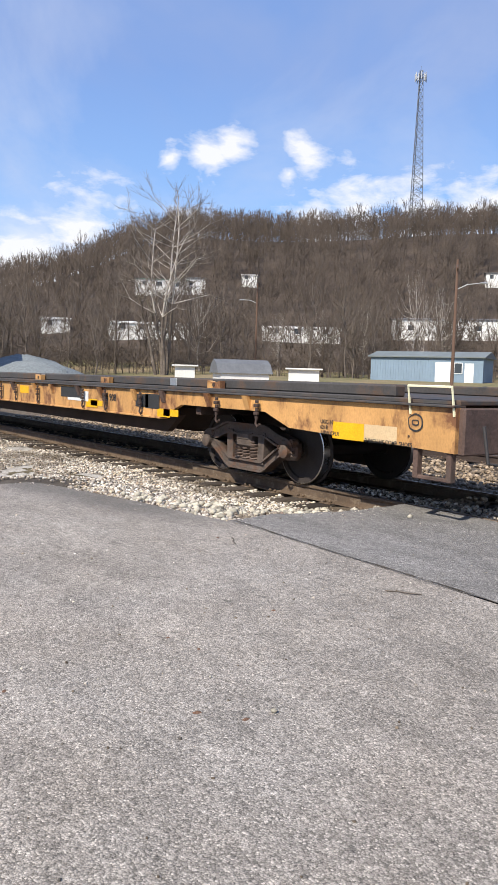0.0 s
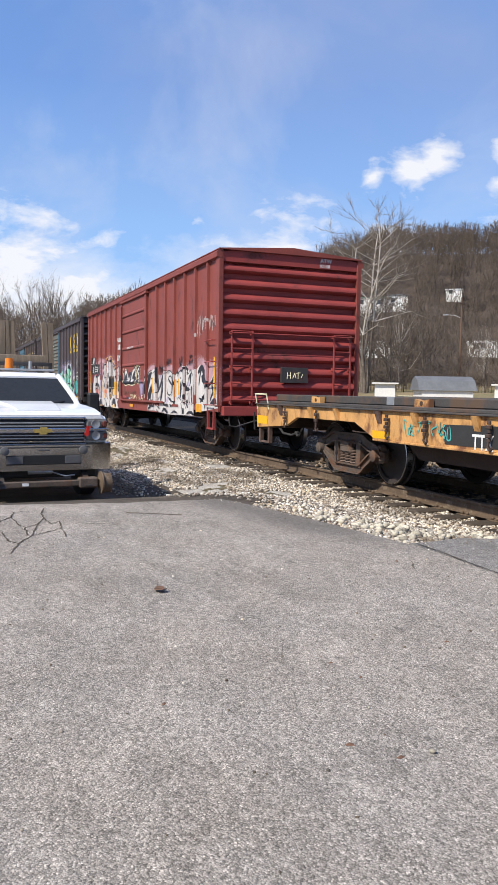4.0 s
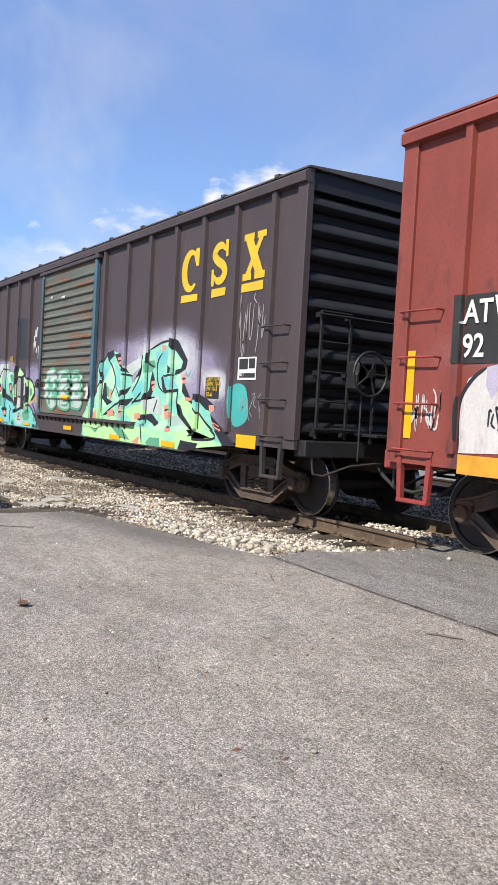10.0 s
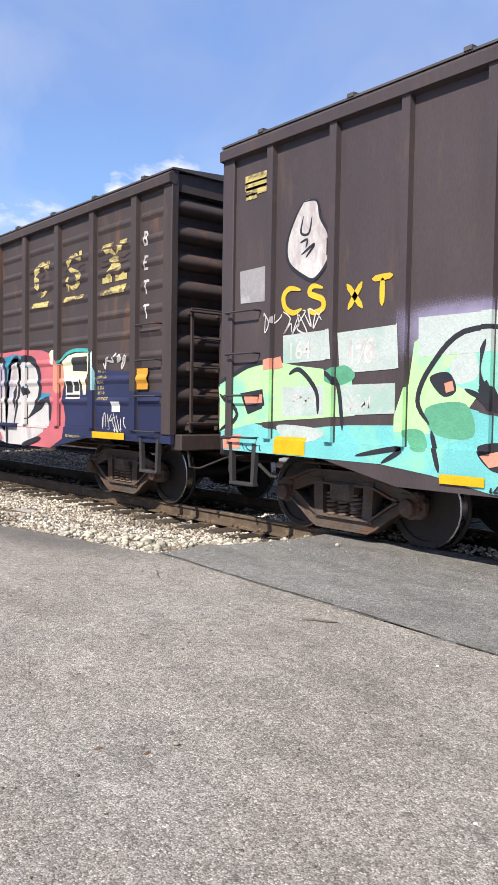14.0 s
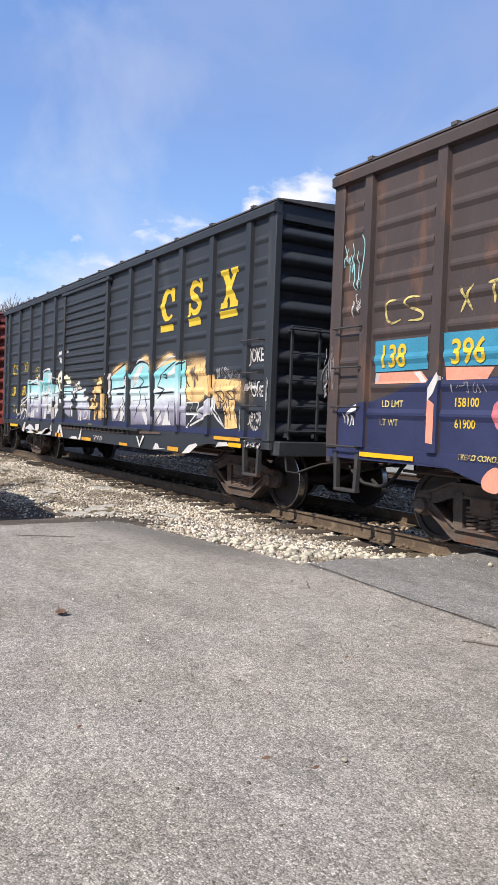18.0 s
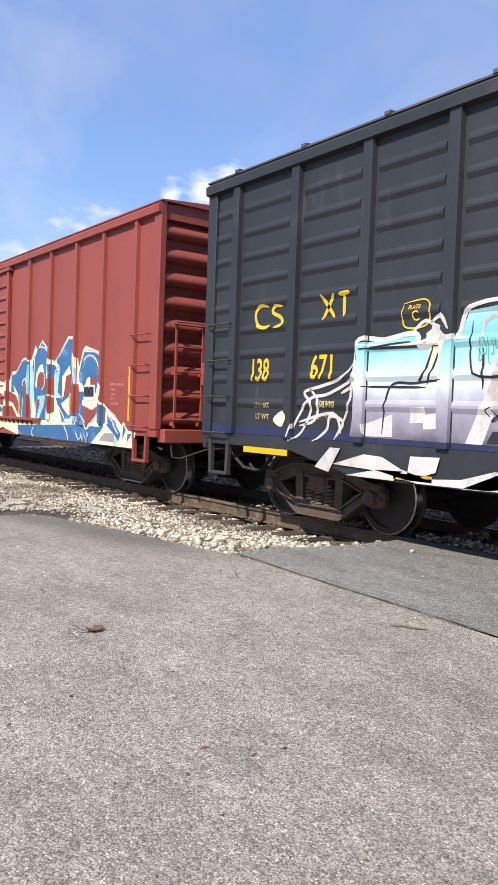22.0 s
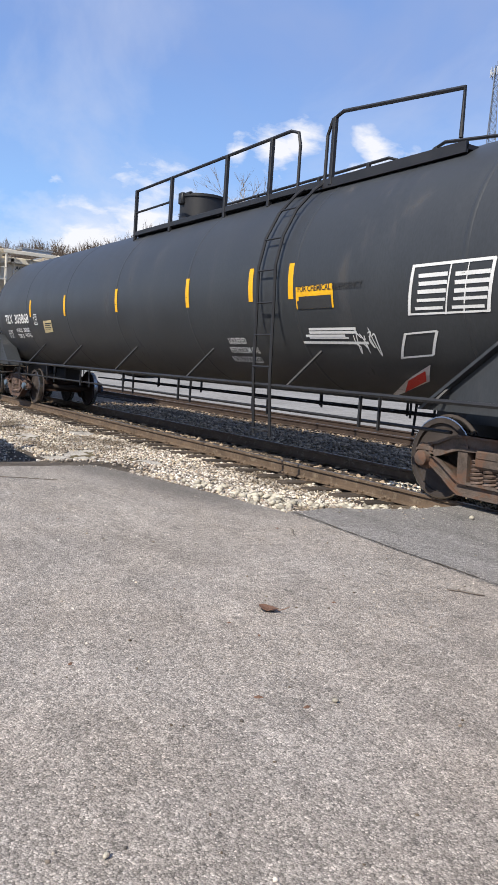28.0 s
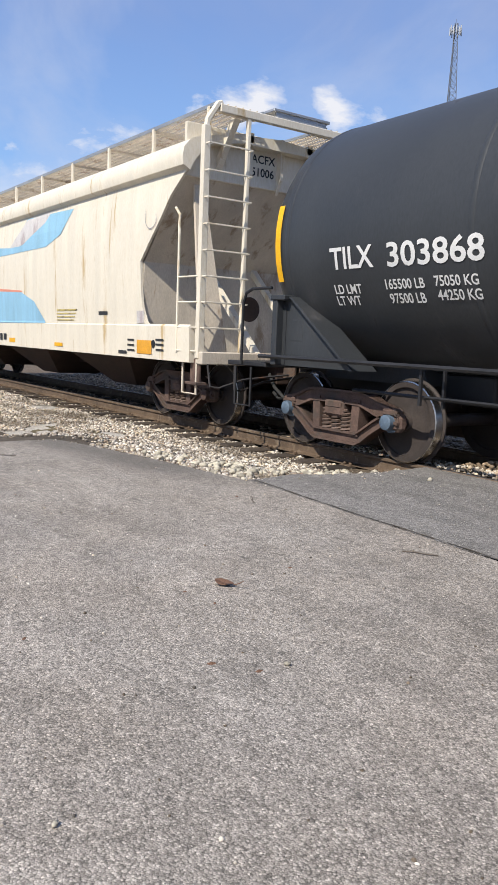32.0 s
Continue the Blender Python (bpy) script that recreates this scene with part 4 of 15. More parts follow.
def bogie(car, xc, r=0.42, base=0.87, iron="truck_iron", cap="truck_iron"):
    """A three-piece freight truck."""
    bol = Mb().box(xc - 0.17, xc + 0.17, -1.12, 1.12, r - 0.02, r + 0.18, 0.03).cyl((xc, 0, r + 0.16), (xc, 0, r + 0.30), 0.2, n=14)
    truck = part("truck", bol, iron, car, "cast bolster of the freight truck")
    for s in (-1, 1):
        y0, y1 = s * 0.93, s * 1.06
        fr = Mb()
        for top, low, t in ((((-0.98, 0.10), (-0.90, 0.155), (-0.70, 0.20), (-0.52, 0.275), (-0.40, 0.30), (0.40, 0.30), (0.52, 0.275), (0.70, 0.20), (0.90, 0.155), (0.98, 0.10)),
                             ((-1.0, -0.02), (-0.80, 0.02), (-0.64, 0.055), (-0.48, 0.115), (-0.38, 0.14), (0.38, 0.14), (0.48, 0.115), (0.64, 0.055), (0.80, 0.02), (1.0, -0.02)), 0.0),
                            (((-0.80, 0.09), (-0.62, -0.01), (-0.44, -0.13), (-0.36, -0.175), (0.36, -0.175), (0.44, -0.13), (0.62, -0.01), (0.80, 0.09)),
                             ((-0.78, -0.06), (-0.60, -0.17), (-0.46, -0.275), (-0.36, -0.325), (0.36, -0.325), (0.46, -0.275), (0.60, -0.17), (0.78, -0.06)), 0.008)):
            k = base / 0.87
            fr.prism([(xc + a * k, r + b) for a, b in top] + [(xc + a * k, r + b) for a, b in reversed(low)], "y", y0 + s * t, y1 - s * t)
            # raised lips along the casting
            fr.prism([(xc + a * k, r + b) for a, b in top] + [(xc + a * k, r + b - 0.028) for a, b in reversed(top)], "y", y0, y1 + s * 0.035)
            fr.prism([(xc + a * k, r + b + 0.028) for a, b in low] + [(xc + a * k, r + b) for a, b in reversed(low)], "y", y0, y1 + s * 0.035)
        for q in (-1, 1):
            fr.prism([(xc + q * 0.27, r - 0.22), (xc + q * 0.40, r - 0.22), (xc + q * 0.42, r + 0.20), (xc + q * 0.29, r + 0.20)][::q], "y", y0 - s * 0.003, y1 + s * 0.02)
            fr.box(xc + q * base - 0.15, xc + q * base + 0.15, s * 0.92, s * 1.075, r - 0.11, r + 0.10, 0.05)
            fr.box(xc + q * base - 0.11, xc + q * base + 0.11, s * 0.95, s * 1.10, r + 0.06, r + 0.16, 0.03)
        fr.box(xc - 0.15, xc + 0.15, s * 0.98, s * 1.13, r + 0.075, r + 0.175, 0.02)
        side = part("side_frame", fr, iron, truck, "cast side frame grimed with brake dust")
        for q in (-1, 0, 1):
            cx = xc + q * 0.165
            coil = [(cx + 0.070 * math.cos(a * 0.9), s * 1.035 + 0.058 * math.sin(a * 0.9), r - 0.20 + 0.0064 * a) for a in range(0, 42)]
            part("spring", Mb().tube(coil, 0.017, 4), "spring", truck, smooth=True)
        for q in (-1, 1):
            c = Mb().lathe([(0.0, s * 1.16), (0.06, s * 1.155), (0.085, s * 1.14), (0.09, s * 1.06), (0.12, s * 1.05), (0.12, s * 0.93)], (xc + q * base, 0, r), "y", 14)
            part("bearing_cap", c, cap, truck, "round bearing end cap", True)
    for q in (-1, 1):
        wheelset(car, xc + q * base, r)
        bs = Mb().box(xc + q * (base - r - 0.10), xc + q * (base - r - 0.04), -0.86, 0.86, r - 0.14, r - 0.02, 0.01)
        part("brake_beam", bs, iron, truck)


def coupler(car, x, s):
    """s: +1 at the front, -1 at the rear."""
    mb = Mb().box(x, x + s * 0.46, -0.09, 0.09, 0.78, 0.96, 0.02).box(x + s * 0.42, x + s * 0.68, -0.15, 0.10, 0.72, 1.0, 0.03).box(x + s * 0.56, x + s * 0.72, 0.06, 0.17, 0.74, 0.98, 0.03)
    part("coupler", mb, "truck_iron", car, "rusty knuckle coupler")
    hose = [(x, -0.35, 0.80), (x + s * 0.15, -0.36, 0.62), (x + s * 0.35, -0.33, 0.48), (x + s * 0.6, -0.26, 0.45), (x + s * 0.8, -0.2, 0.52)]
    part("air_hose", Mb().tube(hose, 0.025, 6), "rubber", car, "black rubber air hose")
    lever = [(x + s * 0.02, -1.45, 0.95), (x + s * 0.06, -1.42, 0.62), (x + s * 0.10, -1.30, 0.60), (x + s * 0.12, -0.9, 0.72), (x + s * 0.2, -0.15, 0.80)]
    part("uncoupling_lever", Mb().tube(lever, 0.016, 6), "steel", car, "bent steel uncoupling lever")


def grab(mb, a, b, out, r=0.012):
    """A grab iron from a to b, standing off by the vector out."""
    a, b, out = Vector(a), Vector(b), Vector(out)
    mb.tube([a, a + out, b + out, b], r, 5)


HAZES = ("g_rose", "g_peach", "g_violet", "g_mist")


class Skin:
    """How far a car's side stands out at (x, z), so that paint can lie on it."""

    def __init__(self, posts, width, base, proud, extra=(), sill=1.04, door=None, ribs=(), rib_w=0.05, folds=()):
        self.folds = folds
        self.door, self.ribs, self.rib_w = door, ribs, rib_w
        self.spans = [(x - width / 2, x + width / 2, proud) for x in posts] + list(extra)
        self.base, self.sill = base, sill

    def depth(self, x, z, lift):
        if z < self.sill:
            return HW + 0.0235 + min(lift, 0.02)
        o = 0.0
        if self.door and self.door[0] < x < self.door[1]:
            lift = max(0.003, lift - 0.034) if lift > 0.03 else lift
            for r in self.ribs:
                d = abs(z - r)
                if d < self.rib_w:
                    o = 0.038 * min(1.0, (self.rib_w - d) / (self.rib_w * 0.7))
            return HW + 0.051 + o + lift
        for a, b, p in self.spans:
            if a - 0.002 <= x <= b + 0.002:
                t = min((x - a + 0.002) / 0.004, (b + 0.002 - x) / 0.004, 1.0)
                o = max(o, p * t)
        for f in self.folds:
            if f < z < f + 0.12:
                o = max(o, 0.022 * min(1.0, (z - f) / 0.05, (f + 0.12 - z) / 0.045))
        return self.base + o + lift

    def x_cuts(self):
        return sorted(c + d for a, b, _ in self.spans for c in (a, b) for d in (-0.002, 0.002)) + ([self.door[0], self.door[0] + 0.003, self.door[1] - 0.003, self.door[1]] if self.door else [])

    def z_cuts(self, lo=0.0, hi=0.0):
        cuts = [self.sill - 0.002, self.sill + 0.002] + [f + k for f in self.folds for k in (0.0, 0.05, 0.075, 0.12)]
        if self.door and hi > self.door[0] and lo < self.door[1]:
            cuts += [r + k * self.rib_w for r in self.ribs for k in (-1, -0.3, 0.3, 1)]
        return cuts


class RoundSkin:
    """The same for the tank's shell."""

    def __init__(self, zc, r):
        self.zc, self.r = zc, r

    def depth(self, x, z, lift):
        return math.sqrt(max(0.01, (self.r + lift) ** 2 - (z - self.zc) ** 2))

    def x_cuts(self):
        return ()

    def z_cuts(self, lo=0.0, hi=0.0):
        return [self.zc - 1.2 + 0.06 * k for k in range(40)]


class BulgeSkin:
    """The same for a side given by (z, depth) points."""

    def __init__(self, prof):
        self.prof = prof

    def depth(self, x, z, lift):
        return float(np.interp(z, [q[0] for q in self.prof], [q[1] for q in self.prof])) + lift

    def x_cuts(self):
        return ()

    def z_cuts(self, lo=0.0, hi=0.0):
        return [q[0] for q in self.prof]


class Paint:
    """Flat paint shapes on a car's near side; each shape is a part."""

    def __init__(self, car, skin, labels):
        self.car, self.skin, self.labels = car, skin, labels

    def lay(self, mat, verts, faces, lift, name, fade=None):
        if isinstance(self.skin, Skin) and 0.004 < lift <= 0.016:
            lift = 0.004 + (lift - 0.004) * 0.4
        bm = bmesh.new()
        soft = bm.verts.layers.float.new("fade") if fade else None
        vv = [bm.verts.new((x, 0, z)) for x, z in verts]
        if fade:
            for v, k in zip(vv, fade):
                v[soft] = k
        for q in faces:
            if len(set(q)) > 2:
                bm.faces.new([vv[i] for i in q])
        bm.normal_update()
        big = [q for q in bm.faces if len(q.verts) > 4]
        if big:
            bmesh.ops.triangulate(bm, faces=big, ngon_method="EAR_CLIP")
        xs, zs = [x for x, _ in verts], [z for _, z in verts]
        for cuts, lo, hi, no in ((self.skin.x_cuts(), min(xs), max(xs), (1, 0, 0)), (self.skin.z_cuts(min(xs), max(xs)), min(zs), max(zs), (0, 0, 1))):
            for c in cuts:
                if lo < c < hi:
                    bmesh.ops.bisect_plane(bm, geom=bm.verts[:] + bm.edges[:] + bm.faces[:], plane_co=(c * no[0], 0, c * no[2]), plane_no=no)
        for v in bm.verts:
            v.co.y = -self.skin.depth(v.co.x, v.co.z, lift)
        for q in bm.faces:
            q.normal_update()
            if q.normal.y > 0:
                q.normal_flip()
        me = bpy.data.meshes.new(name)
        bm.to_mesh(me)
        bm.free()
        me.materials.append(M[mat])
        ob = new(name, me)
        ob.parent = self.car
        tagged(ob, self.labels.get(mat, ""))

    def poly(self, pts, mat, lift=0.004, name="graffiti"):
        if mat in HAZES:
            # spray haze: full in the middle, gone at the rim
            cx, cz = sum(q[0] for q in pts) / len(pts), sum(q[1] for q in pts) / len(pts)
            n, vs, fade = len(pts), [], []
            for k, a in ((1.30, 0.0), (1.06, 0.30), (0.80, 0.80), (0.5, 1.0)):
                vs += [(cx + (x - cx) * k, max(0.86, cz + (z - cz) * k)) for x, z in pts]
                fade += [a] * n
            vs.append((cx, cz))
            fade.append(1.0)
            fs = [(r * n + i, r * n + (i + 1) % n, (r + 1) * n + (i + 1) % n, (r + 1) * n + i) for r in range(3) for i in range(n)]
            self.lay(mat, vs, fs + [(3 * n + i, 3 * n + (i + 1) % n, 4 * n) for i in range(n)], lift, "spray_haze", fade)
            return
        self.lay(mat, [(x, z) for x, z in pts], [tuple(range(len(pts)))], lift, name)

    def ribbon(self, pts, w, taper, closed=False):
        n = len(pts)
        left, right = [], []
        for i, p in enumerate(pts):
            a = pts[i - 1] if i else p
            b = pts[i + 1] if i < n - 1 else p
            d = Vector((b[0] - a[0], b[1] - a[1]))
            d = d.normalized() if d.length > 1e-6 else Vector((1, 0))
            t = w / 2 * (1 - (1 - taper) * (2 * abs(i / max(1, n - 1) - 0.5)) ** 4)
            left.append((p[0] - d.y * t, p[1] + d.x * t))
            right.append((p[0] + d.y * t, p[1] - d.x * t))
        return left + right, [(i, i + 1, n + i + 1, n + i) for i in range(n - 1)]

    def stroke(self, pts, w, mat="g_black", lift=0.010, name="graffiti_outline", taper=0.25):
        vs, fs = self.ribbon(pts, w, taper)
        self.lay(mat, vs, fs, lift, name)

    def strokes(self, lines, w, mat, lift, name):
        """Several strokes of one tag."""
        av, af = [], []
        for pts in lines:
            vs, fs = self.ribbon(pts, w, 0.5)
            af += [tuple(len(av) + i for i in q) for q in fs]
            av += vs
        self.lay(mat, av, af, lift, name)

    def text(self, body, x, z, size, mat, lift=0.006, name="lettering", width=1.0):
        cu = bpy.data.curves.new("t", "FONT")
        cu.body, cu.size, cu.resolution_u, cu.offset = body, size, 3, size * 0.018
        ob = new("t", cu)
        dg = bpy.context.evaluated_depsgraph_get()
        me = bpy.data.meshes.new_from_object(ob.evaluated_get(dg))
        vs = [(x + v.co.x * width, z + v.co.y) for v in me.vertices]
        fs = [tuple(p.vertices) for p in me.polygons]
        bpy.data.objects.remove(ob)
        bpy.data.meshes.remove(me)
        bpy.data.curves.remove(cu)
        if fs:
            self.lay(mat, vs, fs, lift, name)

    def bar(self, x0, x1, z0, z1, mat, lift=0.006, name="lettering"):
        self.poly([(x0, z0), (x1, z0), (x1, z1), (x0, z1)], mat, lift, name)


def end_text(car, body, x, y, z, size, mat):
    """Lettering on the end of a car that faces +x."""
    cu = bpy.data.curves.new("t", "FONT")
    cu.body, cu.size, cu.resolution_u, cu.offset = body, size, 3, size * 0.018
    ob = new("t", cu)
    me = bpy.data.meshes.new_from_object(ob.evaluated_get(bpy.context.evaluated_depsgraph_get()))
    for v in me.vertices:
        v.co = (x, y + v.co.x, z + v.co.y)
    bpy.data.objects.remove(ob)
    me.materials.clear()
    me.materials.append(M[mat])
    me.name = "lettering"
    t = new("lettering", me)
    t.parent = car
    tagged(t)


def spline(pts, per=6, closed=False):
    """A smooth line through a few points."""
    n, out = len(pts), []
    for i in range(n if closed else n - 1):
        p0, p1, p2, p3 = [pts[(i + k) % n] if closed else pts[min(max(i + k, 0), n - 1)] for k in (-1, 0, 1, 2)]
        for j in range(per):
            t = j / per
            out.append(tuple(0.5 * (2 * p1[k] + (p2[k] - p0[k]) * t + (2 * p0[k] - 5 * p1[k] + 4 * p2[k] - p3[k]) * t * t + (3 * p1[k] - p0[k] - 3 * p2[k] + p3[k]) * t ** 3) for k in (0, 1)))
    if not closed:
        out.append(tuple(pts[-1]))
    return out


def box_car(label, front, rear, posts, door, paints, trucks, beads=False, ends=10, eave=4.2, peak=4.38, door_bars=5, sill=1.04, belly=0.80, post_w=0.13, brake=True, door_post=None, roof_ribs=True):
    """A 50-foot box car; front, rear, posts and door are places along the train."""
    mid = (front + rear) / 2
    half = (front - rear) / 2
    body_m, end_m, door_m, post_m, sill_m = paints
    car = thing("box_car", pose(mid, TRACK_Y, 0), label, "box car", "train cars")
    CARS.append((car, mid))
    px = [p - mid for p in posts]
    d0, d1 = door[1] - mid, door[0] - mid
    # side walls with a gap for the doors
    for s in (-1, 1):
        for a, b in ((-half, d0), (d1, half)):
            side = part("side_wall", Mb().box(a, b, s * (HW - 0.05), s * HW, sill - 0.02, eave - 0.06), body_m, car)
        part("door_backing", Mb().box(d0, d1, s * (HW - 0.12), s * (HW - 0.06), sill, eave - 0.06), "under", car)
        if beads:
            stops = sorted([-half] + px + [half])
            for a, b in zip(stops, stops[1:]):
                if b - a < 0.4 or (a >= d0 - 0.25 and b <= d1 + 0.25):
                    continue
                for k in range(beads if s < 0 else 0):
                    z = sill + 0.32 + k * (eave - sill - 0.5) / beads
                    bead = Mb().prism([(s * HW, z), (s * (HW + 0.022), z + 0.05), (s * (HW + 0.022), z + 0.075), (s * HW, z + 0.12)], "x", a + 0.12, b - 0.12)
                    part("panel_bead", bead, body_m, side)
        for x in px:
            mb = Mb().prism([(x - post_w / 2, s * HW), (x - post_w / 2 + 0.01, s * (HW + POST)), (x + post_w / 2 - 0.01, s * (HW + POST)), (x + post_w / 2, s * HW)], "z", sill, eave - 0.06)
            part("side_post", mb, post_m, side)
        for x in (-half + 0.045, half - 0.045):
            part("corner_post", Mb().box(x - 0.05 - (0.09 if x > 0 else 0), x + 0.05 + (0.09 if x < 0 else 0), s * (HW - 0.06), s * (HW + POST * 0.7), sill - 0.03, eave - 0.05, 0.008), post_m, side)
        rivets = Mb()
        for x in (-half + 0.16, half - 0.16):
            for k in range(46):
                rivets.box(x - 0.008, x + 0.008, s * HW, s * (HW + 0.006), sill + 0.1 + k * 0.065, sill + 0.116 + k * 0.065)
        part("rivets", rivets, body_m, side, kind="stuff")
        eav = Mb().prism([(s * (HW - 0.02), eave - 0.14), (s * (HW + POST + 0.025), eave - 0.12), (s * (HW + POST + 0.03), eave - 0.02), (s * (HW + 0.02), eave + 0.04), (s * (HW - 0.06), eave + 0.04)], "x", -half - 0.01, half + 0.01)
        part("eave", eav, post_m, car)
        # side sill that deepens to a fish belly between the trucks
        t0, t1 = trucks[1] - mid, trucks[0] - mid
        fish = [(-half, sill), (half, sill), (half, sill - 0.14), (t1 - 0.1, sill - 0.14), (t1 - 1.15, belly), (t0 + 1.15, belly), (t0 + 0.1, sill - 0.14), (-half, sill - 0.14)]
        part("side_sill", Mb().prism(fish, "y", s * (HW - 0.03), s * (HW + 0.022)), sill_m, car)
        # door, its tracks and lock bars
        dm = Mb().box(d0 + 0.02, d1 - 0.02, s * (HW - 0.01), s * (HW + 0.05), sill + 0.02, eave - 0.20, 0.01)
        dr = part("door", dm, door_m, car, "closed sliding door")
        ribs = Mb()
        for k in range(door_bars):
            z = sill + 0.28 + (k + 0.5) * (eave - sill - 0.65) / door_bars
            w = 0.05 if door_bars > 8 else 0.06
            ribs.prism([(s * (HW + 0.045), z - w), (s * (HW + 0.085), z - w * 0.3), (s * (HW + 0.085), z + w * 0.3), (s * (HW + 0.045), z + w)], "x", d0 + 0.12, d1 - 0.12)
        part("door_ribs", ribs, door_m, dr)
        for x in (d0 + 0.05, d1 - 0.05):
            part("door_post", Mb().box(x - 0.055, x + 0.055, s * (HW + 0.0), s * (HW + 0.085), sill + 0.0, eave - 0.12, 0.012), door_post or (post_m if x < 0.5 * (d0 + d1) else door_m), dr)
        track = part("door_track", Mb().box(d0 - 0.1, d1 + 1.8, s * (HW + 0.0), s * (HW + 0.10), sill - 0.04, sill + 0.012, 0.006), sill_m, dr)
        for k in range(int((d1 - d0 + 1.7) / 0.24)):
            x = d0 + 0.05 + k * 0.24
            part("track_bracket", Mb().prism([(s * (HW + 0.02), sill - 0.12), (s * (HW + 0.045), sill - 0.12), (s * (HW + 0.095), sill - 0.04), (s * (HW + 0.02), sill - 0.04)][::-s], "x", x - 0.02, x + 0.02), sill_m, track)
        part("door_rail", Mb().box(d0 - 0.1, d1 + 0.1, s * (HW + 0.0), s * (HW + 0.11), eave - 0.22, eave - 0.15, 0.01), post_m, dr)
        bar = Mb().cyl((d0 + 0.2, s * (HW + 0.11), sill + 0.1), (d0 + 0.2, s * (HW + 0.11), eave - 0.3), 0.018, n=6)
        bar.box(d0 - 0.10, d0 + 0.26, s * (HW + 0.09), s * (HW + 0.13), sill + 0.64, sill + 0.68, 0.008).box(d0 + 0.0, d0 + 0.07, s * (HW + 0.07), s * (HW + 0.14), sill + 0.55, sill + 0.74, 0.015).tube([(d0 - 0.08, s * (HW + 0.10), sill + 0.66), (d0 - 0.12, s * (HW + 0.12), sill + 0.52), (d0 - 0.06, s * (HW + 0.12), sill + 0.44)], 0.012, 5)
        part("lock_bar", bar, "steel", dr, "steel door lock bar and handle")
        # ladders at both ends
        for e in (-1, 1):
            x = e * (half - (0.47 if e > 0 else 0.38))
            for k in range(4):
                g = Mb()
                z = sill + 0.453 * k
                grab(g, (x - 0.24, s * (HW + 0.01), z), (x + 0.24, s * (HW + 0.01), z), (0, s * 0.09, 0))
                part("grab_iron", g, "steel" if not body_m.startswith("red") else end_m, car)
            st = Mb()
            for q in (-1, 1):
                st.prism([(x + q * 0.23, sill - 0.06), (x + q * 0.17, sill - 0.06), (x + q * 0.15, sill - 0.50), (x + q * 0.20, sill - 0.50)][::q], "y", s * (HW - 0.02), s * (HW + 0.035))
            st.box(x - 0.20, x + 0.20, s * (HW - 0.04), s * (HW + 0.05), sill - 0.53, sill - 0.49, 0.008)
            part("stirrup", st, "steel" if not body_m.startswith("red") else end_m, car, "hanging step below the sill")
    # corrugated ends
    for e in (-1, 1):
        x = e * half
        prof = [(x - e * 0.18, sill - 0.12), (x - e * 0.13, sill - 0.12)]
        dz = (eave - 0.15 - sill) / ends
        for k in range(ends):
            z = sill + k * dz
            for q, o in ((0.06, 0.0), (0.11, 0.05), (0.18, 0.10), (0.28, 0.122), (0.40, 0.12), (0.52, 0.10), (0.66, 0.055), (0.78, 0.0)):
                prof.append((x + e * (o - 0.13), z + q * dz))
        prof += [(x - e * 0.13, eave), (x - e * 0.18, eave)]
        end = part("end_wall", Mb().prism(prof, "y", -HW + 0.02, HW - 0.02), end_m, car, "corrugated steel end", True)
        part("end_gable", Mb().prism([(-HW + 0.01, eave - 0.20), (HW - 0.01, eave - 0.20), (HW - 0.01, eave), (0, peak - 0.03), (-HW + 0.01, eave)], "x", x - e * 0.15, x - e * 0.02), end_m, car)
        part("end_sill", Mb().box(x - e * 0.1, x + e * 0.12, -HW + 0.05, HW - 0.05, sill - 0.22, sill - 0.02, 0.015), end_m, car)
        lad = Mb()
        for yy in (-1.38, -0.92, 1.0, 1.4):
            lad.box(x + e * 0.05, x + e * 0.08, yy - 0.02, yy + 0.02, sill, sill + 1.55, 0.005)
            for z in (sill + 0.06, sill + 0.8, sill + 1.5):
                lad.box(x - e * 0.03, x + e * 0.06, yy - 0.025, yy + 0.025, z - 0.03, z + 0.03)
        for k in range(5):
            z = sill + 0.1 + 0.36 * k
            lad.cyl((x + e * 0.07, -1.38, z), (x + e * 0.07, -0.92, z), 0.012, n=5)
            lad.cyl((x + e * 0.07, 1.0, z), (x + e * 0.07, 1.4, z), 0.012, n=5)
        lad.cyl((x + e * 0.10, -1.45, sill + 1.5), (x + e * 0.10, 1.45, sill + 1.5), 0.016, n=6)
        lad.cyl((x + e * 0.10, -1.45, sill + 0.12), (x + e * 0.10, 1.45, sill + 0.12), 0.016, n=6)
        part("end_ladder", lad, end_m, car, "end ladder and hand rails")
        platform = Mb().box(x + e * 0.05, x + e * 0.45, -0.75, 0.75, sill + 0.05, sill + 0.09, 0.008)
        part("crossover_platform", platform, end_m, car)
        if e > 0 and brake:
            wh = Mb()
            ring = [(x + 0.34, -0.80 + 0.27 * math.cos(a * math.pi / 9), sill + 0.82 + 0.27 * math.sin(a * math.pi / 9)) for a in range(19)]
            wh.tube(ring, 0.018, 6).box(x + 0.08, x + 0.30, -0.98, -0.64, sill + 0.60, sill + 0.98, 0.04).cyl((x + 0.25, -0.80, sill + 0.82), (x + 0.36, -0.80, sill + 0.82), 0.05, n=10)
            for a in range(5):
                wh.cyl((x + 0.34, -0.80, sill + 0.82), (x + 0.34, -0.80 + 0.26 * math.cos(a * 1.257), sill + 0.82 + 0.26 * math.sin(a * 1.257)), 0.013, n=5)
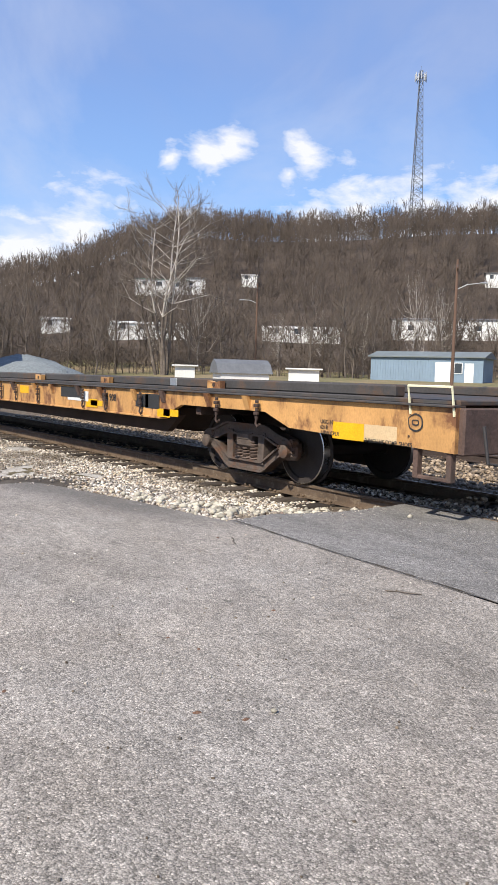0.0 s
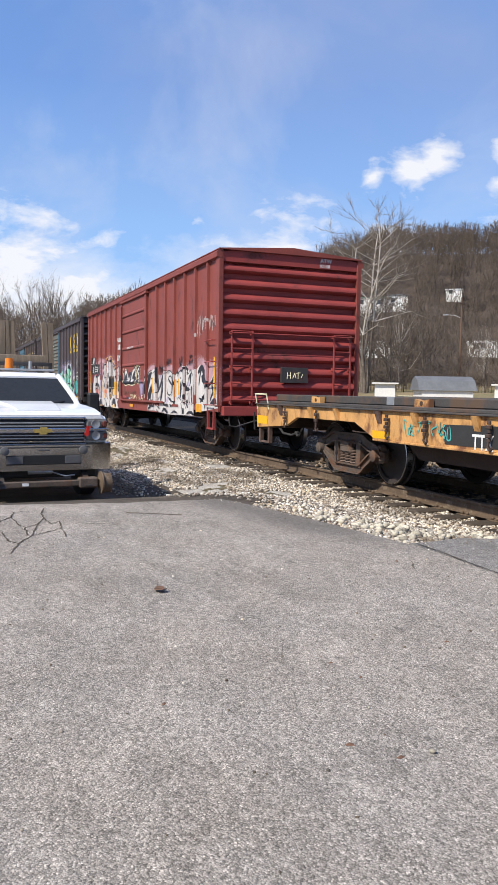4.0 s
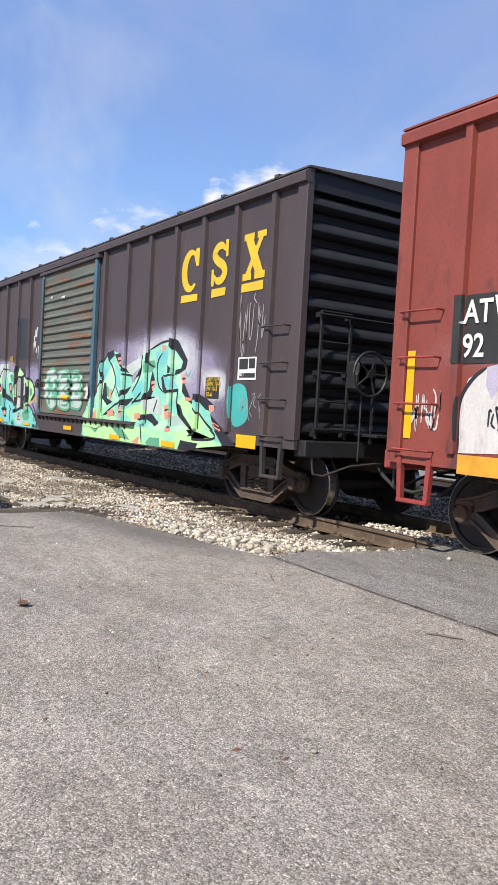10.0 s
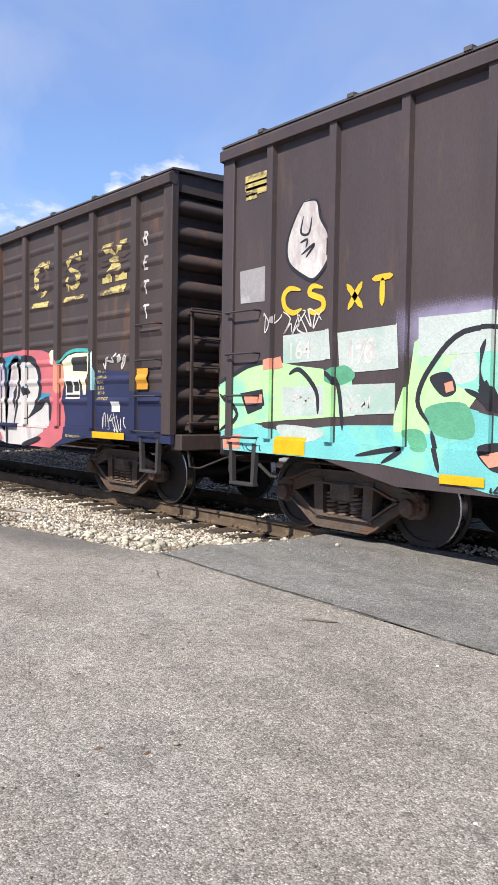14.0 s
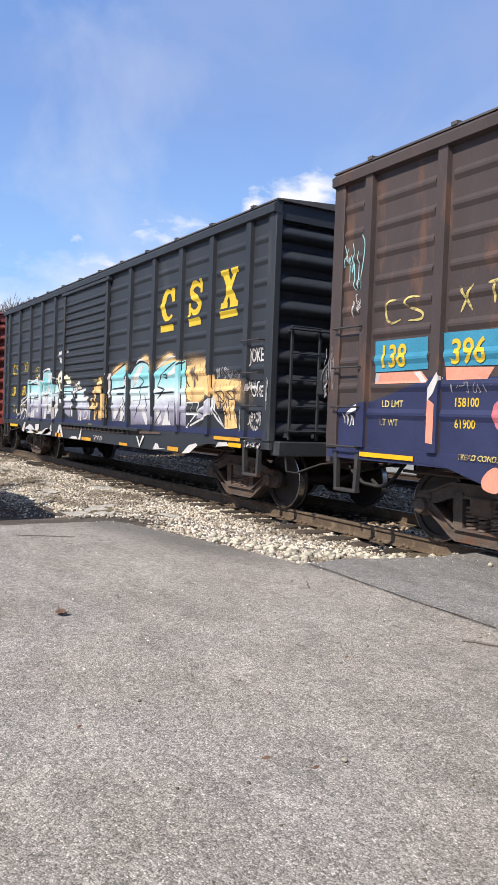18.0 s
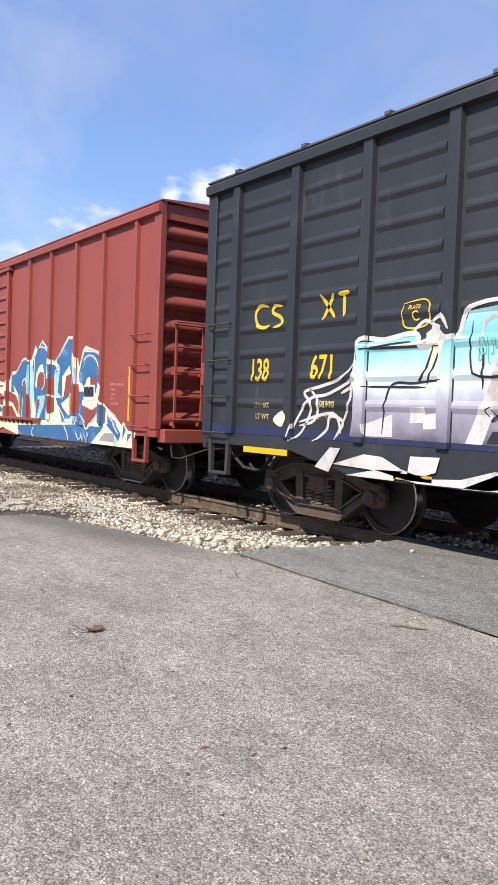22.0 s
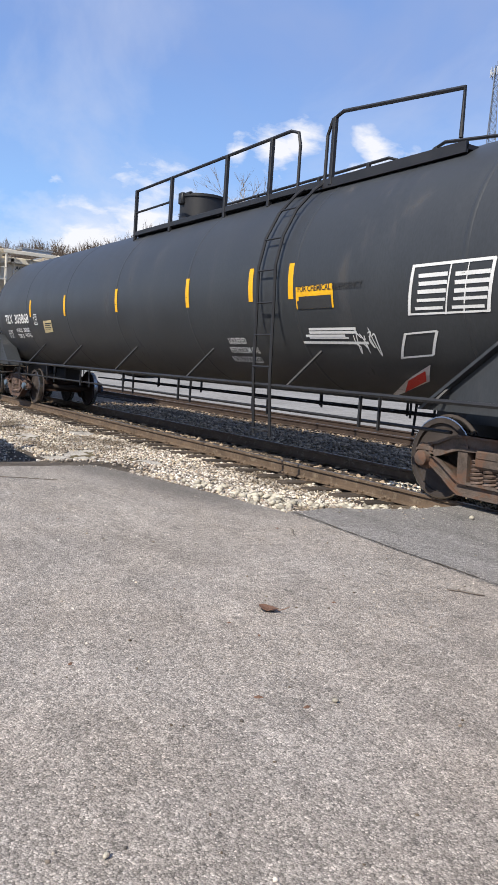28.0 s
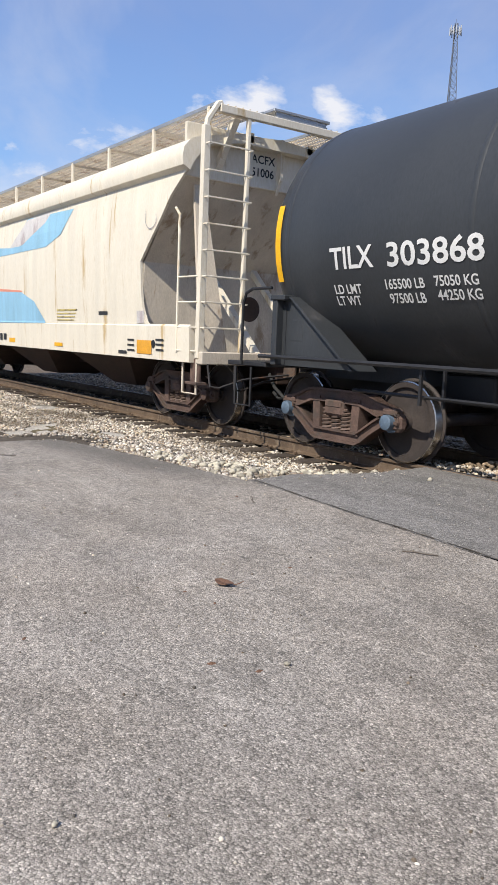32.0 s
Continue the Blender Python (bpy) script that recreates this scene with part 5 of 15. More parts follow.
            wh.cyl((x + 0.2, -0.80, sill + 0.6), (x + 0.2, -0.80, sill - 0.25), 0.014, n=5)
            for a in range(11):
                o = 0.012 * (a % 2)
                wh.box(x + 0.29 - o, x + 0.31 + o, -0.70 - 0.018 + o * 0.8, -0.70 + 0.018 - o * 0.8, sill + 0.52 - a * 0.055, sill + 0.58 - a * 0.055)
            wh.cyl((x + 0.26, -0.82, sill + 0.80), (x + 0.30, -0.82, sill + 0.80), 0.17, 0.13, 14)
            part("hand_brake", wh, end_m, car, "hand brake wheel, gear housing and chain")
        coupler(car, e * (half + 0.05), e)
    # roof with raised seams
    part("roof", Mb().prism([(-HW - 0.05, eave + 0.035), (HW + 0.05, eave + 0.035), (HW + 0.05, eave + 0.055), (0, peak), (-HW - 0.05, eave + 0.055)], "x", -half - 0.03, half + 0.03), "roof_metal" if roof_ribs else post_m, car)
    seams = Mb()
    for k in range(12 if roof_ribs else 0):
        x = -half + (k + 0.5) * 2 * half / 12
        seams.prism([(-HW - 0.06, eave + 0.05), (0, peak - 0.005), (HW + 0.06, eave + 0.05), (HW + 0.06, eave + 0.085), (0, peak + 0.035), (-HW - 0.06, eave + 0.085)], "x", x - 0.04, x + 0.04)
    if roof_ribs:
        part("roof_seams", seams, "roof_metal", car)
    # underframe
    part("centre_sill", Mb().box(-half, half, -0.2, 0.2, 0.62, 0.98, 0.02), "under", car)
    for x in [trucks[0] - mid, trucks[1] - mid] + [k * 1.7 for k in (-2, -1, 0, 1, 2)]:
        part("cross_bearer", Mb().box(x - 0.08, x + 0.08, -HW + 0.03, HW - 0.03, 0.86, sill, 0.01), "under", car)
    part("floor", Mb().box(-half + 0.02, half - 0.02, -HW + 0.06, HW - 0.06, sill - 0.06, sill - 0.02), "under", car)
    part("brake_cylinder", Mb().cyl((-0.6, 0.9, 0.72), (0.2, 0.9, 0.72), 0.16, n=14), "under", car)
    part("air_reservoir", Mb().cyl((0.6, 0.8, 0.70), (1.5, 0.8, 0.70), 0.19, n=14), "under", car)
    part("brake_pipe", Mb().tube([(-half, -0.4, 0.72), (half, -0.4, 0.72)], 0.022, 6), "under", car)
    part("brake_rod", Mb().tube([(-half + 1, -1.3, 0.80), (half - 1.5, -1.3, 0.80)], 0.015, 5), "under", car)
    for t in trucks:
        bogie(car, t - mid)
    spans = [(d0 + 0.02, d1 - 0.02, 0.052), (d0, d0 + 0.105, 0.087), (d1 - 0.105, d1, 0.087), (-half, -half + 0.095, 0.044), (half - 0.095, half, 0.044)]
    return car, Skin(px, post_w - 0.01, HW + 0.001, POST, spans, folds=[sill + 0.32 + k * (eave - sill - 0.5) / beads for k in range(beads or 0)], door=(d0 + 0.12, d1 - 0.12),
                     ribs=[sill + 0.28 + (k + 0.5) * (eave - sill - 0.65) / door_bars for k in range(door_bars)], rib_w=0.05 if door_bars > 8 else 0.06), mid


red_one, skin_one, mid_one = box_car("weathered oxide-red box car covered in white and black graffiti", -30.95, -45.88,
    [-31.68, -32.52, -33.34, -34.2, -35.01, -35.85, -40.92, -41.73, -42.59, -43.4, -44.18, -45.04], (-36.87, -39.95),
    ("red_paint", "red_end", "red_paint", "red_paint", "red_paint"), (-33.05, -44.45), ends=10, belly=0.75, brake=False, roof_ribs=False, post_w=0.10)
plate = part("end_plate", Mb().box(7.465 - 0.02, 7.465 + 0.03, -0.24, 0.40, 1.53, 1.86, 0.005), "steel", red_one, "dark steel plate with a pale scrawl")
scr = Mb()
for y0, z0, y1, z1 in ((0.62, 1.27, 0.63, 1.42), (0.62, 1.35, 0.70, 1.35), (0.70, 1.28, 0.70, 1.42), (0.75, 1.29, 0.80, 1.40), (0.80, 1.40, 0.83, 1.29), (0.88, 1.42, 0.88, 1.28), (0.84, 1.40, 0.93, 1.41), (0.95, 1.30, 0.99, 1.38)):
    scr.tube([(7.465 + 0.033, y0 - 0.72, z0 + 0.34), (7.465 + 0.033, y1 - 0.72, z1 + 0.34)], 0.007, 4)
part("scrawl", scr, "g_cream", plate, "cream scrawl")
end_text(red_one, "ATW", 7.465 - 0.014, 0.66, 4.13, 0.12, "letter_white")
end_text(red_one, "92158", 7.465 - 0.004, 0.64, 4.02, 0.10, "letter_white")
plum_car, skin_plum, mid_plum = box_car("faded dark plum box car with mint-green graffiti and a rusted door", -47.45, -62.55,
    [-48.1, -48.95, -49.81, -50.63, -51.49, -52.33, -53.3, -57.42, -58.28, -59.16, -60.01, -60.87, -61.76], (-53.6, -56.55),
    ("plum", "black", "olive_door", "plum", "plum"), (-49.0, -61.2), ends=10, door_bars=15, belly=0.68, door_post="blue_door", post_w=0.11)
brown_car, skin_brown, mid_brown = box_car("faded brown box car with a blue door, silver and pink graffiti", -63.55, -78.75,
    [-64.39, -65.5, -66.57, -67.7, -68.74, -73.7, -74.8, -75.88, -76.98, -78.11], (-69.8, -72.88),
    ("brown_paint", "brown_paint", "blue_door", "brown_paint", "navy"), (-65.6, -76.8), beads=9, ends=9, door_bars=12, post_w=0.15, belly=0.71, door_post="blue_door")
slate_car, skin_slate, mid_slate = box_car("dark slate-blue box car with pale aqua and peach graffiti", -80.04, -94.97,
    [-80.73, -81.84, -82.91, -84.01, -85.12, -89.92, -91.03, -92.1, -93.22, -94.34], (-86.25, -89.1),
    ("slate_paint", "slate_paint", "slate_paint", "slate_paint", "slate_paint"), (-81.75, -93.3), beads=9, ends=9, door_bars=15, post_w=0.15, belly=0.69)
red_two, skin_two, mid_two = box_car("bright oxide-red box car with blue and silver graffiti", -96.2, -111.27,
    [-96.91, -98.0, -99.04, -100.15, -101.21, -106.13, -107.21, -108.31, -109.38, -110.68], (-102.29, -105.3),
    ("red_fresh", "red_fresh", "red_fresh", "red_fresh", "red_fresh"), (-97.9, -109.95), ends=9, door_bars=10, eave=4.24, peak=4.42, belly=0.69, roof_ribs=False, post_w=0.105)


def flat_car(label, front, rear, trucks):
    mid, half = (front + rear) / 2, (front - rear) / 2
    car = thing("flat_car", pose(mid, TRACK_Y, 0), label, "flat car", "train cars")
    CARS.append((car, mid))
    part("deck", Mb().box(-half, half, -1.45, 1.45, 1.12, 1.17, 0.01), "deck", car, "flat grey steel deck")
    for s in (-1, 1):
        t0, t1 = trucks[1] - mid, trucks[0] - mid
        # deep yellow side sill, cut away over the trucks
        sill = [(-half, 0.68), (-half, 1.10), (half, 1.10), (half, 0.68), (t1 + 1.4, 0.76), (t1 + 0.95, 0.92), (t1 - 0.95, 0.92), (t1 - 1.5, 0.72), (t0 + 1.5, 0.72), (t0 + 0.95, 0.92), (t0 - 0.95, 0.92), (t0 - 1.4, 0.76)]
        side = part("side_sill", Mb().prism(sill, "y", s * 1.44, s * 1.50), "flat_yellow", car, "rust-streaked yellow side sill")
        part("bottom_flange", Mb().box(t0 + 1.5, t1 - 1.5, s * 1.38, s * 1.53, 0.69, 0.72, 0.006), "flat_yellow", side)
        part("top_flange", Mb().box(-half, half, s * 1.36, s * 1.55, 1.10, 1.125, 0.006), "deck", side)
        # tie-down rail above the deck
        part("deck_rail", Mb().box(-half + 0.5, half - 0.9, s * 1.18, s * 1.34, 1.17, 1.29, 0.015), "deck", car, "raised grey tie-down rail")
        x, k = -half + 1.1, 0
        while x < half - 2.3:
            part("gusset", Mb().prism([(s * 1.50, 1.10), (s * 1.575, 1.10), (s * 1.51, 0.93), (s * 1.50, 0.93)][::-s], "x", x - 0.05, x + 0.05), "truck_rust" if k % 3 == 0 else "flat_yellow", side)
            if k % 4 != 2:
                ch = Mb()
                for j in range(5):
                    o = 0.013 * (j % 2)
                    ch.box(x + 0.215 - o, x + 0.265 + o, s * 1.535, s * 1.565 + s * o, 1.06 - j * 0.048 - 0.044, 1.06 - j * 0.048, 0.008)
                ch.tube([(x + 0.24, s * 1.55, 0.83), (x + 0.24, s * 1.56, 0.77), (x + 0.28, s * 1.56, 0.735), (x + 0.32, s * 1.56, 0.77)], 0.016, 6)
                part("chain", ch, "under", side, "short dark chain with a hook")
            if k % 3 == 1:
                block = part("stop_block", Mb().prism([(x - 0.15, 1.17), (x + 0.15, 1.17), (x + 0.15, 1.27), (x + 0.04, 1.25), (x - 0.04, 1.25), (x - 0.15, 1.27)], "y", s * 1.36, s * 1.44), "flat_yellow", car, "small yellow deck stop")
                # dark disc on the solid block paints the shaded hole
                part("hole_shade", Mb().cyl((x, s * 1.435, 1.215), (x, s * 1.445, 1.215), 0.03, n=10), "under", block)
            if k % 5 == 3:
                part("rail_joint", Mb().box(x - 0.09, x + 0.09, s * 1.335, s * 1.352, 1.175, 1.285, 0.005), "galvanised", car)
            x += 0.86 if k % 2 else 1.18
            k += 1
        for e in (-1, 1):
            x = e * (half - 0.28)
            g = Mb()
            grab(g, (x - 0.26, s * 1.50, 1.02), (x + 0.26, s * 1.50, 1.02), (0, s * 0.05, 0.27), 0.013)
            part("grab_iron", g, "g_cream", car, "pale yellow grab handle")
            st = Mb()
            for q in (-0.2, 0.2):
                st.box(x + q - 0.03, x + q + 0.03, s * 1.40, s * 1.48, 0.40, 0.74, 0.008)
            st.box(x - 0.2, x + 0.2, s * 1.42, s * 1.47, 0.40, 0.44, 0.008)
            part("stirrup", st, "truck_rust", car, "rusty step below the sill")
    for e in (-1, 1):
        part("end_sill", Mb().box(e * (half - 0.08), e * (half + 0.06), -1.45, 1.45, 0.66, 1.10, 0.015), "truck_rust", car)
        part("buffer_housing", Mb().box(e * (half - 0.2), e * (half + 0.35), -0.35, 0.35, 0.62, 1.02, 0.03), "truck_rust", car)
        coupler(car, e * (half + 0.25), e)
    part("centre_sill", Mb().prism([(-half + 0.3, 0.70), (-half + 0.3, 1.1), (half - 0.3, 1.1), (half - 0.3, 0.70), (half - 5.2, 0.62), (half - 6.2, 0.42), (-half + 6.2, 0.42), (-half + 5.2, 0.62)], "y", -0.3, 0.3), "under", car)
    belly = [(trucks[1] - mid + 1.6, 0.74), (trucks[0] - mid - 1.6, 0.74), (trucks[0] - mid - 2.0, 0.46), (trucks[1] - mid + 2.0, 0.46)]
    part("under_beam", Mb().prism(belly, "y", -1.1, -1.0).prism(belly, "y", 1.0, 1.1), "under", car, "dark underframe beam")
    cross = Mb()
    for k in range(9):
        x = -half + 4.4 + k * (2 * half - 8.8) / 8
        cross.box(x - 0.06, x + 0.06, -1.42, 1.42, 0.80, 1.10)
    part("cross_bearers", cross, "under", car)
    for t in trucks:
        bogie(car, t - mid, 0.42)
    return car, mid


flat_one, mid_flat = flat_car("long yellow flat car, empty, with rust streaks and hanging chains", -4.51, -29.17, (-8.28, -26.49))
flat_two, mid_flat2 = flat_car("yellow flat car, empty, coupled ahead of another", 21.9, -2.85, (18.3, 0.6))


def tank_car(label, mid, trucks):
    car = thing("tank_car", pose(mid, TRACK_Y, 0), label, "tank car", "train cars")
    CARS.append((car, mid))
    zc, r, half = 2.50, 1.51, 8.95
    prof = []
    for k in range(9):
        a = math.pi / 2 * k / 8
        prof.append((max(0.001, r * math.sin(a)), -half - 0.85 * math.cos(a)))
    prof += [(r, x) for x in (-7, -5, -3, -1, 1, 3, 5, 7)]
    for k in range(9):
        a = math.pi / 2 * k / 8
        prof.append((max(0.001, r * math.cos(a)), half + 0.85 * math.sin(a)))
    shell = part("tank", Mb().lathe([(p[0], p[1]) for p in prof], (0, 0, zc), "x", 64), "tank_black", car, "black cylindrical tank with domed heads", True)
    for x in (-8.9, -6.2, -3.2, -0.4, 2.5, 5.4, 8.2):
        part("weld_seam", Mb().lathe([(r + 0.001, x - 0.035), (r + 0.006, x - 0.02), (r + 0.006, x + 0.02), (r + 0.001, x + 0.035)], (0, 0, zc), "x", 64, False), "tank_black", shell, smooth=True)
    # walkway on the top with its rails
    zt, top = 3.80, zc + r
    px0, px1 = -1.02, 4.85
    for s in (-1, 1):
        w = Mb().box(px0, px1, s * 0.50, s * 0.92, zt - 0.03, zt + 0.02).box(px0, px1, s * 0.90, s * 0.94, zt - 0.03, zt + 0.055, 0.005).box(px0, px1, s * 0.48, s * 0.52, zt - 0.06, zt + 0.04, 0.005)
        part("walkway", w, "black", car, "black grated walkway")
        for x in (px0 + 0.03, px0 + 1.57, px0 + 3.52, px0 + 4.8):
            part("rail_post", Mb().box(x - 0.03, x + 0.03, s * 0.89, s * 0.95, zt - 0.12, zt + 0.86, 0.006), "black", car)
        pipe = [(px0 + 0.05, s * 0.92, zt + 0.84), (px1 - 0.6, s * 0.92, zt + 0.86), (px1 - 0.42, s * 0.92, zt + 0.80), (px1 - 0.36, s * 0.92, zt + 0.62), (px1 - 0.36, s * 0.92, zt)]
        part("hand_rail", Mb().tube(pipe, 0.025, 6), "black", car)
        part("knee_rail", Mb().tube([(px0 + 0.05, s * 0.92, zt + 0.42), (px0 + 1.57, s * 0.92, zt + 0.42)], 0.02, 6), "black", car)
        loop = [(px1 + 0.25, s * 0.92, zt), (px1 + 0.25, s * 0.92, zt + 0.62), (px1 + 0.34, s * 0.92, zt + 0.80), (px1 + 0.55, s * 0.92, zt + 0.86), (px1 + 2.6, s * 0.92, zt + 0.62), (px1 + 2.6, s * 0.92, zt + 0.1)]
        part("hand_rail", Mb().tube(loop, 0.025, 6), "black", car)
        part("rail_post", Mb().box(px1 + 0.36, px1 + 0.42, s * 0.89, s * 0.95, zt - 0.04, zt + 0.82, 0.006), "black", car)
        part("walkway", Mb().box(px1, px1 + 2.7, s * 0.55, s * 0.92, zt - 0.03, zt + 0.02).box(px1, px1 + 2.7, s * 0.90, s * 0.94, zt - 0.07, zt + 0.05), "black", car)
        # handrail low along the shell, on struts
        run = part("running_rail", Mb().tube([(-half - 0.4, s * 1.52, 1.10), (half + 0.4, s * 1.52, 1.10)], 0.028, 6), "black", car, "black hand rail along the tank")
        for x in (-5.75, -3.2, -0.25, 2.65, 5.4, 8.0):
            part("rail_strut", Mb().tube([(x, s * 1.52, 1.10), (x + 0.28, s * 1.16, 1.62)], 0.021, 6), "black", run)
        part("brake_pipe", Mb().tube([(-half + 1, s * 1.2, 0.78), (half - 1, s * 1.2, 0.78)], 0.022, 6), "black", car)
        for x in (-6.7, -4.45, -2.2, 0.05, 2.3, 4.55, 6.8):
            part("pipe_hanger", Mb().box(x - 0.015, x + 0.015, s * 1.45, s * 1.48, 0.72, 1.10).box(x + 0.18, x + 0.205, s * 1.33, s * 1.36, 0.70, 1.10), "black", car)
        part("brake_pipe", Mb().tube([(-half + 2.2, s * 1.40, 0.80), (half - 2.2, s * 1.40, 0.80)], 0.016, 5), "black", car)
        # ladder
        lx = 4.87
        for q in (-0.2, 0.2):
            rail = [(lx + q, s * 0.9, zt + 0.02)] + [(lx + q, s * (r + 0.09) * math.cos(a), zc + (r + 0.09) * math.sin(a)) for a in (0.85, 0.6, 0.35, 0.1)] + [(lx + q, s * 1.58, 2.3), (lx + q, s * 1.56, 1.2), (lx + q, s * 1.50, 0.42)]
            lad = part("ladder", Mb().tube(rail, 0.022, 6), "black", car, "black side ladder")
        for k in range(9):
            z = 0.5 + 0.42 * k
            yy = 1.52 if z < 1.2 else (1.58 if z < zc else math.sqrt(max(0.1, (r + 0.09) ** 2 - (z - zc) ** 2)))
            part("rung", Mb().cyl((lx - 0.2, s * yy, z), (lx + 0.2, s * yy, z), 0.013, n=5), "black", car)
    part("manway", Mb().cyl((0.05, 0, top - 0.25), (0.05, 0, top + 0.46), 0.44, n=26).cyl((0.05, 0, top + 0.45), (0.05, 0, top + 0.50), 0.465, n=26).box(-0.03, 0.13, -0.50, -0.42, top + 0.31, top + 0.53, 0.02).box(-0.1, 0.3, -0.42, -0.36, top + 0.49, top + 0.53, 0.01), "black", car, "round manway housing", True)
    for e in (-1, 1):
        x = e * 8.37
        sad = Mb().prism([(x - 0.9, 0.85), (x + 0.9, 0.85), (x + 0.6, 1.5), (x - 0.6, 1.5)], "y", -0.5, 0.5).prism([(-1.40, 1.0), (1.40, 1.0), (1.40, 1.80), (1.25, 1.72), (-1.25, 1.72), (-1.40, 1.80)], "x", x + e * 0.62, x + e * 0.68)
        part("saddle", sad, "tank_black", car, "black tank saddle")
        for s in (-1, 1):
            leg = Mb().box(x + e * 0.68, x + e * 0.78, s * 1.36, s * 1.50, 1.0, 1.82, 0.01).box(x + e * 0.52, x + e * 0.80, s * 1.30, s * 1.52, 1.78, 1.84, 0.01)
            # web plate with a broad sloping flange
            leg.prism([(x + e * 0.68, 1.0), (x + e * 0.68, 1.80), (x + e * 0.50, 1.80), (x - e * 0.62, 1.0)], "y", s * 1.36, s * 1.39)
            leg.prism([(x + e * 0.50, 1.82), (x + e * 0.45, 1.82), (x - e * 0.68, 1.0), (x - e * 0.62, 1.0)], "y", s * 1.10, s * 1.47)
            leg.box(x + e * 0.30, x + e * 0.52, s * 1.385, s * 1.395, 1.30, 1.55, 0.004)
            part("brace", leg, "tank_black", car)
            g = Mb()
            g.tube([(x + e * 1.4, s * 1.5, 0.98), (x + e * 1.4, s * 1.5, 1.75), (x + e * 1.34, s * 1.5, 1.88), (x + e * 1.2, s * 1.5, 1.93), (x + e * 0.8, s * 1.5, 1.93)], 0.02, 6)
            part("hand_hold", g, "black", car)
            stp = Mb()
            grab(stp, (x + e * 1.2, s * 1.48, 0.95), (x + e * 1.55, s * 1.48, 0.95), (0, 0, -0.5), 0.018)
            part("stirrup", stp, "black", car)
        part("end_platform", Mb().box(x + e * 0.9, x + e * 1.75, -1.48, 1.48, 0.96, 1.02, 0.01), "black", car)
        part("stub_sill", Mb().box(x - e * 1.6, x + e * 1.8, -0.22, 0.22, 0.66, 1.0, 0.02), "black", car)
        coupler(car, e * (8.37 + 1.6), e)
        bogie(car, x, 0.457, 0.89, "truck_rust" if e < 0 else "truck_iron", "blue_cap" if e < 0 else "truck_iron")
    return car, mid, zc, r


tank, mid_tank, tank_z, tank_r = tank_car("long black pressure tank car with white lettering and yellow reflectors", -122.55, None)


HOPPER_SIDE = ((1.30, 1.60), (1.9, 1.63), (2.6, 1.645), (3.2, 1.63), (3.66, 1.58))


